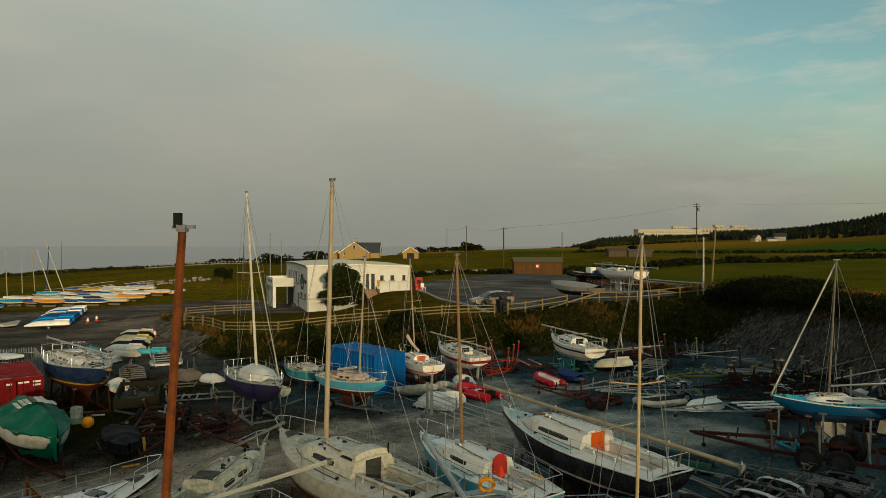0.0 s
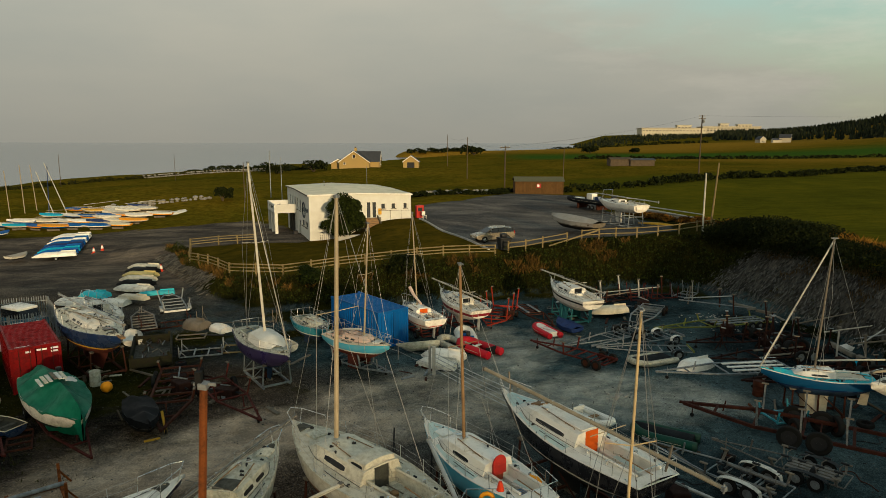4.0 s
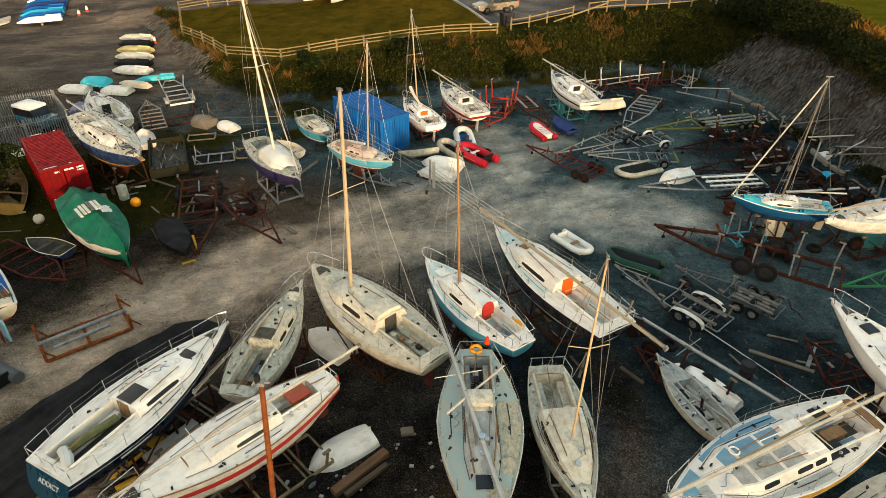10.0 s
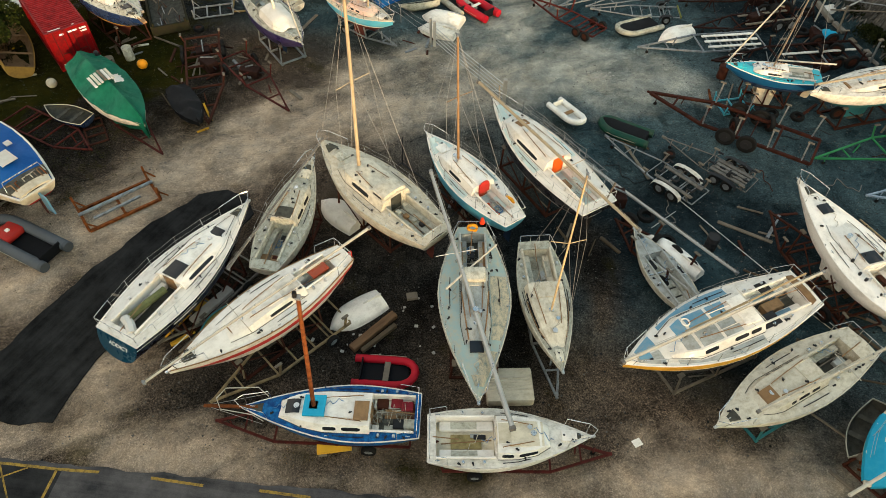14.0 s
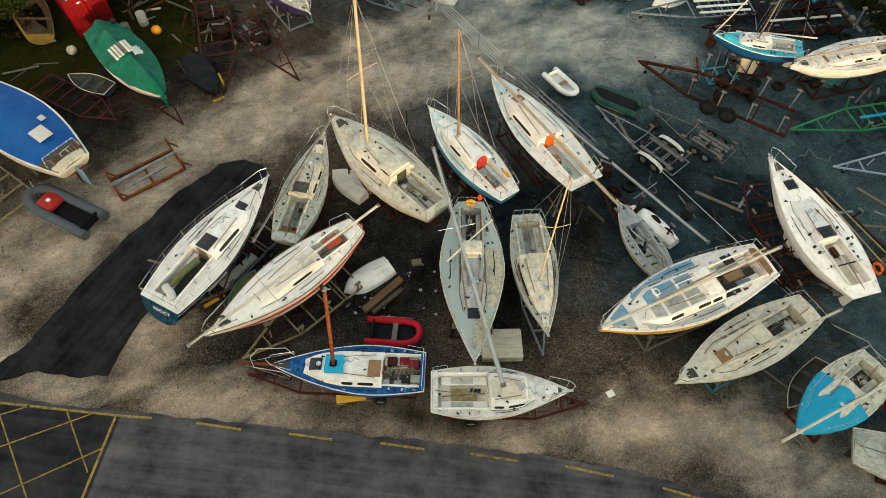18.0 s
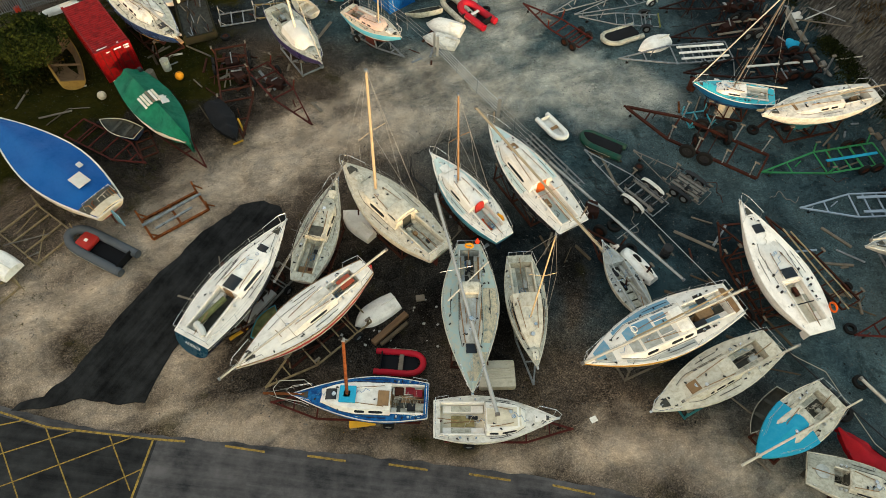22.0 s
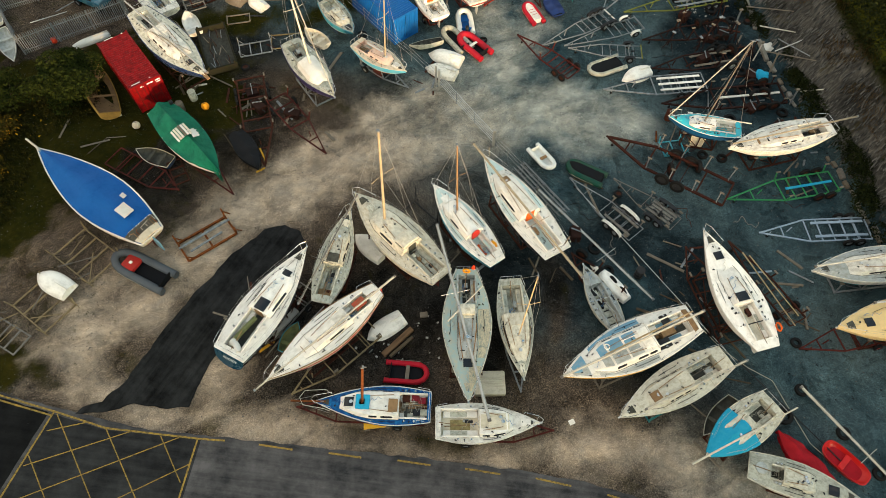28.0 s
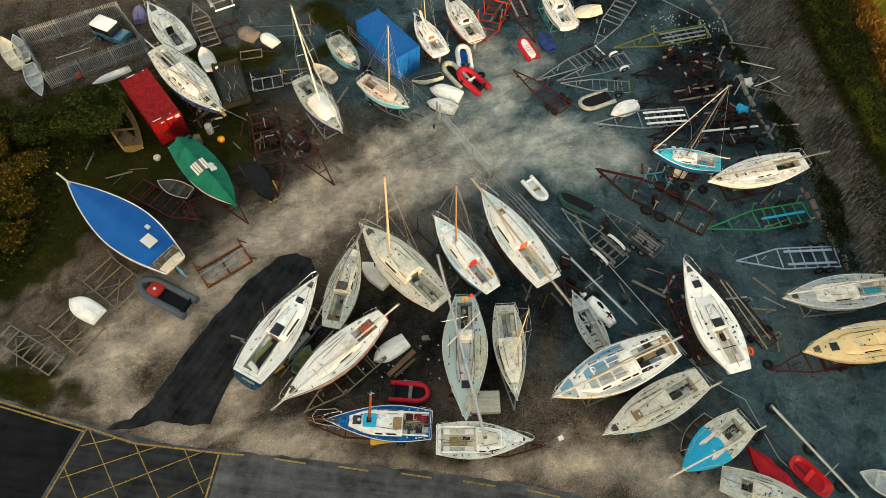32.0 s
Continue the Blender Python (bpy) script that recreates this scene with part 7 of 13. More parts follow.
part("bowsprit", beamed((h.x(0.9), 0, h.sheer(0.95) + 0.06), (h.L / 2 + 1.35, 0.05, h.sheer(1) + 0.1), 0.1, 0.1), rust_bright, T, "rusty bowsprit")
for s in (1, -1):
    part("bow_rail", tubed([(h.x(0.86), s * 0.5, h.sheer(0.86)), (h.x(0.9), s * 0.55, h.sheer(0.9) + 0.6), (h.L / 2 + 0.5, s * 0.42, h.sheer(1) + 0.65), (h.L / 2 + 0.75, 0, h.sheer(1) + 0.65)], 0.02, 5), spar_white, T)
    part("bobstay", tubed([(h.L / 2 + 1.3, 0.03, h.sheer(1) + 0.08), (h.x(0.86), s * 0.62, h.sheer(0.86))], 0.01, 4), wire, T)
part("hood_panel", boxed(h.x(0.28), h.x(0.36), -0.25, 0.5, h.deck(0.3) + 0.38, h.deck(0.3) + 0.42), teak, T, "bare plywood hatch panel")
for i, (u, y, mt) in enumerate(((0.08, -0.4, boot_maroon), (0.12, 0.3, black_plastic), (0.17, -0.1, teak), (0.2, 0.42, wet_dark), (0.06, 0.3, mossy_grey), (0.22, -0.5, rust), (0.14, -0.55, boot_maroon), (0.18, 0.1, wet_dark))):
    part("cockpit_clutter", rounded(h.x(u) - 0.25, h.x(u) + 0.2, y - 0.18, y + 0.2, h.zd - 0.4, h.zd - 0.05 - 0.04 * (i % 4), 0.03, 1), mt, T)
part("tangled_line", tubed([(h.x(0.05 + 0.02 * i), 0.5 * math.sin(i * 2.3), h.zd + 0.02 * math.cos(i * 3.1)) for i in range(11)], 0.012, 4), rope, T)
lamp_at = bearings(G_BOW, G_STERN, (-4.0, 9.8, 0))
part("masthead_lamp", boxed(lamp_at.x - 0.05, lamp_at.x + 0.05, lamp_at.y - 0.05, lamp_at.y + 0.05, 9.94, 10.16), rubber, T)
trailer("rusty red trailer under a small cruiser", (-8.6, 10.7), (-1.2, 10.45), rust_red, w=1.5, axles=1, low=0.32, rungs=4, split=0.3)
wedge = thing("wooden_wedge", "yellow painted timber beside a trailer", "timber", pose(-4.1, 9.68, 0, 0, 0, 5))
part("board", loft([[(-0.65, -0.16, 0.1), (-0.65, 0.16, 0.1), (-0.65, 0.16, 0.36), (-0.65, -0.16, 0.3)], [(0.65, -0.1, 0.1), (0.65, 0.1, 0.1), (0.65, 0.1, 0.26), (0.65, -0.1, 0.22)]], True, True), boot_yellow, wedge)
part("board_end", boxed(0.6, 0.85, -0.12, 0.12, 0.0, 0.12), timber, wedge)
part("rest", boxed(-0.6, -0.3, -0.2, 0.2, 0.0, 0.1), timber, wedge)

# big narrow yacht with a faded blue deck
T, h, cab, m = yacht("old narrow yacht with peeling blue-grey deck", (1.3, 10.45), (1.26, 19.0), 2.4, 3.0, 1.4, top=mossy, deck=deck_blue, house=deck_grey, grip=peel_cream, grip_sides=(1,), gear=26, mess=9, ws=0.42, um=0.44, rise=0.3, full=1.55, cabin=(0.3, 0.72, 0.40, 0.3), windows=((0.15, 0.6),), well=(0.05, 0.28, 0.55), sole=wet_dark, door=mossy_grey, slide=mossy, fore=0.73,
                     stan=5, bottom=foul_black, stripe=navy, rail=mossy, keel="long")
part("life_ring", tubed([(h.x(0.03) + 0.02 * math.cos(a), 0.2 * math.cos(a), h.sheer(0) + 0.3 + 0.19 * math.sin(a)) for a in [2 * math.pi * i / 12 for i in range(12)]], 0.065, 6, True), orange_plastic, T, "orange life ring")
part("danbuoy", disced((h.x(0.02), 0.42, h.sheer(0) + 0.7), 0.13, 0.3, 10, "z", 0.05), cone_red, T)
part("main_hatch_box", rounded(h.x(0.31), h.x(0.39), -0.45, 0.45, h.deck(0.35), h.deck(0.35) + 0.5, 0.05), mossy, T, smooth=True)
part("capstan", disced((h.x(0.56), 0.0, h.deck(0.56) + 0.38), 0.13, 0.25, 10), steel, T)
for s in (1, -1):
    part("handrail", tubed([(h.x(0.45), s * 0.55, h.deck(0.45) + 0.35), (h.x(0.6), s * 0.42, h.deck(0.6) + 0.33), (h.x(0.7), s * 0.3, h.deck(0.7) + 0.12)], 0.03, 5), teak, T)
    part("cockpit_post", beamed((h.x(0.08), s * 0.5, h.zd - 0.2), (h.x(0.24), s * 0.5, h.zd - 0.15), 0.12, 0.1), teak, T)
spar("mast", (2.45, 9.35, 2.75), (-0.62, 21.8, 3.2), 0.095, spar_grey, "long silver mast lying across the decks of yachts")
spar("boom", (0.1, 15.2, 3.0), (2.25, 17.6, 2.95), 0.05, spar_white, "white boom lying across a yacht's deck", furniture=False, category="boom")

# small cream sloop beside it, its mast leaning
T, h, cab, m = yacht("small cream sloop with varnished mast and rounded coachroof", (4.58, 12.0), (4.04, 18.6), 1.95, 2.15, 1.1, top=mossy, deck=mossy_grey, house=cream_old, gear=10, mess=5, ws=0.62, um=0.4, rise=0.25, full=1.8, cabin=(0.38, 0.84, 0.78, 0.36), front=0.5, taper=0.86, windows=((0.12, 0.7),), fbox=(0.2, 0.4), well=(0.07, 0.36, 0.62), sole=mossy_grey, door=mossy,
                     fore=0.9, fore_mat=mossy, stan=0, pulpit=False, bottom=foul_black, stripe=mossy, prop="trailer")
standing_mast(T, h, 0.6, bearings((4.58, 12.0), (4.04, 18.6), (4.5, 14.7, 9.9)), 0.045, varnish, base=h.deck(0.6) + 0.3)
part("coachroof_rim", tubed([(h.x(0.4), s * cab.base(0.4) * 1.03, h.deck(0.4) + 0.05) if False else (h.x(u), 1.02 * cab.base(u) * q, h.deck(u) + 0.02) for q, us in ((1, (0.5, 0.6, 0.7, 0.77)), (-1, (0.77, 0.7, 0.6, 0.5))) for u in us], 0.02, 5), teak, T)

# white cruiser by the road
T, h, cab, m = yacht("white cruiser with cream deck standing beside the road", (5.4, 9.55), (-0.53, 9.5), 1.65, 2.3, 1.05, top=white, deck=white, house=white_clean, ws=0.78, um=0.36, rise=0.22, full=1.75, cabin=(0.42, 0.74, 0.72, 0.34), front=0.2, taper=0.84, windows=((0.08, 0.3), (0.4, 0.75)), fbox=(0.3, 0.38), well=(0.05, 0.41, 0.78),
                     depth=0.36, sole=cream, seats=True, fore=0.86, fore_mat=white_clean, slide=cream, door=cream, stan=0, bottom=foul_red, stripe=white_clean, keel="bilge", prop=None)
part("well_hatch", boxed(h.x(0.14), h.x(0.33), -0.3, 0.25, h.zd - 0.34, h.zd - 0.29), algae_tan, T, "yellow-brown stained cockpit hatch")
part("roof_panel", slope_slab(cab.top, 0.5, 0.7, 0.5, 0.45, h, 0.012, 0.004), cream, T)
trailer("rusty red trailer under a white cruiser", (6.2, 9.5), (0.0, 9.5), rust_red, w=1.4, axles=1, low=0.32, rungs=4, split=0.35)

# open keelboat lying among the spars
T, h, cab, m = yacht("small grey open keelboat full of rope and gear", (9.05, 20.2), (10.85, 15.7), 0.95, 1.75, 0.75, top=mossy, deck=deck_grey, ws=0.6, um=0.4, rise=0.2, cabin=None, well=(0.08, 0.68, 0.5), depth=0.4, sole=wet_dark, fore=0, stan=0, pulpit=False, pushpit=False, bottom=foul_blue, stripe=white, keel=None, prop=None)
for i in range(5):
    part("floor_board", boxed(h.x(0.12 + 0.1 * i), h.x(0.2 + 0.1 * i), -0.35, 0.35, h.zd - 0.36, h.zd - 0.3), mossy_grey, T)
part("thwart_bar", tubed([(h.x(0.45), -0.8, h.zd + 0.05), (h.x(0.47), 0.8, h.zd + 0.05)], 0.04, 6), steel, T)
part("side_tube", tubed([(h.x(0.2), -0.35, h.zd + 0.1), (h.x(0.6), 0.3, h.zd + 0.2), (h.x(0.9), 0.1, h.zd + 0.2)], 0.03, 6), spar_grey, T)

# white and pale blue motor-sailer with a yellow stripe
L_BOW, L_STERN = (6.76, 12.0), (15.05, 15.8)
T, h, cab, m = yacht("white motor-sailer with blue and grey deck panels and yellow stripe", L_BOW, L_STERN, 2.5, 3.05, 1.4, top=boot_yellow, deck=white_clean, house=white_clean, grip=deck_sky, ws=0.62, um=0.45, rise=0.35, full=1.9, zw=0.76, band=0.04, gear=16, mess=10, grip_sides=(-1,), cabin=(0.34, 0.80, 0.66, 0.40), front=0.35, windows=((0.05, 0.17), (0.2, 0.36), (0.55, 0.7)), fbox=(0.35, 0.4), well=(0.06, 0.34, 0.72),
                     sole=wet_dark, door=dark_glass, fore=0.74, fore_mat=deck_sky, stan=5, bottom=foul_black, stripe=white, rail=white_clean, prop_mat=timber)
part("wheelhouse_roof", slope_slab(cab.top, 0.35, 0.43, 0.66, 0.62, h, 0.08), white_clean, T)
for s, mt in ((-1, deck_sky), (1, deck_grey)):
    for u0, u1 in ((0.45, 0.54), (0.555, 0.66), (0.675, 0.73)):
        part("roof_panel", side_strip(cab.top, h, u0, u1, lambda u: 0.07, lambda u: cab.base(u) * 0.72, s, 0.008, 4), mt, T)
    if s > 0:
        part("grip_panel", side_strip(h.deck, h, 0.36, 0.78, lambda u: cab.base(u) + 0.07, lambda u: max(h.half(u) - 0.1, cab.base(u) + 0.1), s), deck_grey, T)
        part("grip_panel", side_strip(h.deck, h, 0.83, 0.94, lambda u: 0.06, lambda u: max(h.half(u) - 0.1, 0.09), s), deck_grey, T)
part("cowl_ring", tubed([(h.x(0.66) + 0.16 * math.cos(a), -0.45 + 0.16 * math.sin(a), cab.top(0.66, 0.45) + 0.03) for a in [2 * math.pi * k / 12 for k in range(12)]], 0.03, 5, True), white_clean, T)
part("solar_panel", boxed(h.x(0.24), h.x(0.33), 0.35, 0.95, h.zd + 0.09, h.zd + 0.12), black_plastic, T)
part("solar_panel", boxed(h.x(0.16), h.x(0.22), -0.95, -0.35, h.zd + 0.09, h.zd + 0.12), black_plastic, T)
part("engine_box", boxed(h.x(0.16), h.x(0.26), -0.1, 0.3, h.zd - 0.4, h.zd + 0.02), teak, T)
part("aft_deck", slope_slab(h.deck, 0.02, 0.055, 0.7, 0.8, h, 0.03, 0.01), teak, T)
spar("mast", (6.5, 11.7, 3.35), (15.3, 15.85, 3.5), 0.075, spar_white, "pale wooden mast lashed along a motor-sailer")
spar("boom", (9.2, 13.1, 3.3), (14.7, 15.9, 3.35), 0.055, varnish, "varnished boom lashed beside a mast", furniture=False, category="boom")

# plain cream-grey sloop
M_BOW, M_STERN = (9.89, 9.85), (16.8, 13.6)
T, h, cab, m = yacht("plain mildewed cream sloop with white toe rail", M_BOW, M_STERN, 1.9, 2.5, 1.15, top=cream_old, deck=cream_old, house=cream_old, gear=16, mess=5, ws=0.6, um=0.42, rise=0.25, cabin=(0.36, 0.76, 0.58, 0.32), front=0.5, windows=((0.15, 0.28), (0.33, 0.5), (0.55, 0.62)), fbox=(0.3, 0.35), well=(0.1, 0.35, 0.55), sole=wet_dark, fore=0.68, fore_mat=teak,
                     stan=0, bottom=foul_teal, stripe=mossy, prop_mat=foul_teal)
spar("mast", (11.2, 10.1, 2.75), (17.6, 13.1, 2.7), 0.055, spar_white, "slim white mast lying along a sloop")

# boat with a sky-blue cover
N_BOW, N_STERN = (14.42, 7.75), (18.95, 10.85)
T, h, cab, m = yacht("cream sloop half under a bright blue cover", N_BOW, N_STERN, 1.9, 2.4, 1.1, top=cream, deck=mossy, house=mossy, ws=0.7, um=0.4, rise=0.2, cabin=(0.36, 0.72, 0.62, 0.34), windows=((0.2, 0.5),), well=(0.08, 0.34, 0.6), sole=wet_dark, door=dark_glass, fore=0.9, fore_mat=mossy, stan=2, pulpit=False, bottom=foul_red, stripe=boot_yellow)
rows = []
for i in range(15):
    u = 0.44 + 0.53 * i / 14
    b = h.half(u) + 0.03
    rows.append([(h.x(u), -b - 0.02, h.sheer(u) - 0.14)] + [(h.x(u), -b + 2 * b * j / 8, h.sheer(u) + 0.04 + 0.48 * (1 - abs(j / 4 - 1) ** 1.2) * (1 - 0.7 * max(0, (i - 6) / 8)) + 0.05 * noise.noise((i * 0.6, j * 0.7, 4))) for j in range(9)] + [(h.x(u), b + 0.02, h.sheer(u) - 0.12)])
part("cover", loft(rows), tarp_sky, T, "bright blue faded cover", True)
spar("pole", (13.25, 7.15, 2.85), (19.85, 10.35, 2.65), 0.06, spar_white, "white pole lying across a covered boat", furniture=False, category="pole")
dinghy("old grey dinghy leaning beside a covered boat", (15.0, 9.0), (17.3, 11.2), 1.2, mossy_grey, wet_dark, 0.55, 0.5, roll=18)

# sleek white yacht
T, h, cab, m = yacht("sleek white racing yacht on a rusty trailer", (16.78, 22.05), (19.1, 13.9), 2.55, 2.9, 1.2, top=white_clean, deck=white_clean, house=white_clean, ws=0.5, um=0.38, rise=0.2, full=1.6, stern_up=0.7, zw=0.4, cabin=(0.36, 0.66, 0.5, 0.2), front=0.9, taper=0.7, windows=(), well=(0.07, 0.35, 0.55), depth=0.32, sole=cream, hatch=True, slide=dark_glass,
                     door=white_clean, fore=0.76, stan=0, pushpit=False, bottom=white_clean, stripe=white_clean, rail=white_clean, prop_mat=rust)
for y in (0.35, -0.35, 0.6, -0.6):
    part("deck_track", tubed([(h.x(0.62), y * 0.8, h.deck(0.62, y) + 0.015), (h.x(0.46), y * 1.4, h.deck(0.46, y) + 0.02)], 0.012, 4), black_plastic, T)
for u, y in ((0.42, 0.75), (0.42, -0.75), (0.34, 0.9), (0.34, -0.9), (0.38, 0.4), (0.38, -0.4), (0.3, 0.85), (0.3, -0.85)):
    part("winch", disced((h.x(u), y, h.deck(u, y) + 0.06), 0.065, 0.13, 8), black_plastic, T)
part("traveller", boxed(h.x(0.2) - 0.03, h.x(0.2) + 0.03, -0.95, 0.95, h.zd + 0.02, h.zd + 0.07), black_plastic, T)
part("life_ring", tubed([(h.x(0.12) + 0.25 * math.cos(a), -1.15, h.sheer(0.1) + 0.25 + 0.25 * math.sin(a)) for a in [2 * math.pi * i / 10 for i in range(10)]], 0.06, 6, True), orange_ply, T)

# turquoise day boat under its A of spars
P_BOW, P_STERN = (16.35, 32.15), (21.5, 31.1)
T, h, cab, m = yacht("turquoise and white day sailer with blue hull", P_BOW, P_STERN, 2.0, 1.95, 0.95, top=day_blue, deck=turquoise, house=white_clean, ws=0.75, um=0.4, rise=0.3, cabin=(0.36, 0.72, 0.6, 0.3), windows=((0.2, 0.6),), well=(0.08, 0.36, 0.55), sole=turquoise, depth=0.35, door=teak, fore=0.84, fore_mat=turquoise, stan=0, pushpit=False, bottom=foul_blue, keel_mat=cream,
                     stripe=navy, rail=white_clean, keel="bilge", prop_mat=rust)
for i in range(4):
    part("fender", tubed([(h.x(0.3 + 0.12 * i), -h.half(0.4) - 0.08, h.zd - 0.15), (h.x(0.36 + 0.12 * i), -h.half(0.42) - 0.1, h.zd - 0.17)], 0.07, 7), white_clean, T, smooth=True)
top = bearings(P_BOW, P_STERN, (19.81, 32.7, 8.91))
standing_mast(T, h, 0.52, top, 0.055, timber, base=h.deck(0.52) + 0.25, stays=True, spread=False)
part("raising_spar", tubed([(h.L / 2 + 0.05, 0, h.sheer(1) + 0.1), top - Vector((0.0, 0.12, 0.2))], 0.04, 7), spar_white, T, "white raising spar")
part("boom", tubed([(h.x(0.5), 0.0, h.zd + 0.8), (-h.L / 2 - 0.3, 0.3, h.zd + 1.15)], 0.045, 6), spar_white, T)

# cream sloop with its mast on deck
T, h, cab, m = yacht("cream-white sloop with wooden mast on deck", (20.0, 29.05), (28.0, 31.35), 2.35, 2.5, 1.2, top=white, deck=white, house=white, ws=0.62, um=0.42, rise=0.25, cabin=(0.34, 0.74, 0.6, 0.36), front=0.45, windows=((0.15, 0.3), (0.36, 0.52)), well=(0.07, 0.33, 0.55), sole=wet_dark, door=teak, fore=0.7, fore_mat=teak, stan=0, bottom=foul_teal, stripe=white)
spar("mast", (19.8, 28.8, 3.2), (29.6, 31.6, 3.15), 0.06, spar_gold, "varnished mast lying along a sloop")

# pale yachts at the right-hand fence
T, h, cab, m = yacht("white sloop with grey-blue deck and turquoise cockpit", (23.45, 19.4), (31.6, 20.55), 2.0, 2.6, 1.15, top=white, deck=deck_grey, house=white, ws=0.66, um=0.42, rise=0.25, cabin=(0.36, 0.72, 0.56, 0.32), windows=((0.2, 0.6),), well=(0.07, 0.35, 0.6), sole=turquoise, door=orange_ply, fore=0.66, fore_mat=white, stan=0, bottom=foul_blue, stripe=turquoise, prop_mat=galv)
spar("mast", (23.2, 19.3, 2.9), (31.9, 20.9, 2.85), 0.06, spar_white, "white mast lying along a sloop")
T, h, cab, m = yacht("cream-yellow sloop with broad clean deck", (23.65, 15.35), (32.3, 16.85), 2.3, 2.75, 1.2, top=butter, deck=butter, house=butter, ws=0.62, um=0.42, rise=0.25, full=2.1, cabin=(0.34, 0.70, 0.56, 0.32), windows=((0.2, 0.6),), well=(0.07, 0.33, 0.6), sole=butter, fore=0.76, stan=2, bottom=foul_black, stripe=butter, prop_mat=rust)
spar("mast", (26.1, 16.8, 2.95), (32.3, 17.6, 2.9), 0.065, spar_grey, "silver mast lying along a sloop")
T, h, cab, m = yacht("small grey-green day boat with a round hatch", (22.6, 5.6), (16.9, 7.45), 1.5, 2.0, 0.9, top=mossy, deck=mossy_grey, house=mossy, ws=0.75, um=0.4, rise=0.2, cabin=(0.3, 0.6, 0.6, 0.25), windows=((0.2, 0.6),), well=(0.2, 0.3, 0.4), sole=wet_dark, fore=0.75, stan=0, pulpit=False, pushpit=False, bottom=foul_black, stripe=mossy, keel="bilge")
part("round_hatch", disced((h.x(0.11), 0, h.deck(0.11) + 0.02), 0.32, 0.06, 18), deck_grey, T)

# ---- boats of the back rows ----
T, h, m = covered("wooden gaff boat under a taut blue tarpaulin", (-28.7, 28.2), (-19.1, 21.25), 3.5, 1.5, 2.25, cream, tarp_blue, 0.38, ws=0.5, drape=0.0, stripe=boot_red, sag=0.05, full=1.75)
toe_rail(T, h, tarp_white, 0.06)
part("bowsprit", tubed([(h.x(0.93), 0, h.sheer(0.97) + 0.1), (h.L / 2 + 1.05, 0, h.sheer(1) + 0.22)], 0.075, 7), spar_white, T)
part("patch", boxed(h.x(0.18), h.x(0.27), -0.55, 0.25, h.sheer(0.2) + 0.44, h.sheer(0.2) + 0.47), tarp_white, T, "white sailcloth patch")
part("patch", boxed(h.x(0.3), h.x(0.335), -1.05, -0.75, h.sheer(0.2) + 0.3, h.sheer(0.2) + 0.33), tarp_white, T)
for i in range(9):
    y0 = -0.85 + 1.7 * ((i * 5) % 9) / 9
    part("stern_gear", tubed([(h.x(0.035) + 0.25 * noise.noise((i, 1, 2)), y0, h.sheer(0.05) + 0.16), (h.x(0.07) + 0.3 * noise.noise((i, 5, 2)), y0 + 0.3 * noise.noise((i, 3, 8)), h.sheer(0.05) + 0.34), (h.x(0.085) + 0.5 * noise.noise((i, 8, 4)), y0 + 1.3 * noise.noise((i * 1.7, 6, 2)), h.sheer(0.05) + 0.25)], 0.028, 5), (rust_orange, rope, teak, wet_dark, timber)[i % 5], T)
part("stern_well", slope_slab(h.deck, 0.045, 0.105, 1.0, 1.15, h, 0.02, 0.10), wet_dark, T)
part("stern_deck", slope_slab(h.deck, 0.0, 0.05, h.half(0) * 0.9, h.half(0.05) * 0.9, h, 0.03, 0.06), cream, T)
part("stern_frame", tubed([(h.x(0.06), -1.0, h.sheer(0.05)), (h.x(0.08), -0.9, h.sheer(0.05) + 0.6), (h.x(0.08), 0.9, h.sheer(0.05) + 0.6), (h.x(0.06), 1.0, h.sheer(0.05))], 0.03, 5), steel, T)
part("tiller_rope", tubed([(h.x(0.02 + 0.01 * i), 0.4 * math.sin(i * 2), h.sheer(0) + 0.2) for i in range(8)], 0.03, 5), rope, T)
part("rudder", boxed(-h.L / 2 - 0.5, -h.L / 2 + 0.15, -0.04, 0.04, h.zd - 1.3, h.zd - 0.2), deck_sky, T)
keel_part(T, h, "long", foul_red)
cradle(m, 11.5, 3.5, 0.75, timber, label="timber props under a covered wooden boat")

T, h, m = covered("cabin boat under a torn green tarpaulin", (-15.9, 26.75), (-21.6, 32.9), 2.7, 1.15, 1.55, white, tarp_green, 0.85, ws=0.7, drape=1.0, sag=0.12, folds=0.16, full=2.0)
for i in range(6):
    y = -0.78 + 0.2 * i
    part("roof_board", loft([[(h.x(0.42 + 0.03 * noise.noise((i, 3, 1))) + q * 1.15, y + e, h.zd + 1.0 - 0.30 * abs(y + 0.1) ** 1.3 + 0.03 * (i % 2) + b) for e, b in ((0, 0), (0.15, 0), (0.15, 0.04), (0, 0.04))] for q in (0, 1)], True, True), (tarp_white, mossy, tarp_white, timber)[i % 4], T, "weathered board showing through torn cover")
rows = []
for i in range(9):
    rows.append([(h.x(0.55) - 0.35 + 0.11 * i + 0.05 * noise.noise((i, j, 2)), 0.22 + 0.08 * j + 0.16 * noise.noise((i * 0.7, 4, 1)), h.zd + 1.06 - 0.30 * (0.3 + 0.08 * j) ** 1.3 + 0.07 * noise.noise((i * 0.9, j * 1.1, 6))) for j in range(7)])
part("torn_lining", loft(rows), tarp_white, T, "crumpled white lining in a torn cover", True)
outboard(T, -h.L / 2 + 0.4, 0.9, h.zd - 0.1)
trailer("rusty trailer under a covered boat", (-15.3, 26.1), (-21.4, 32.6), rust_red, w=1.6, axles=1, low=0.35, rungs=4)

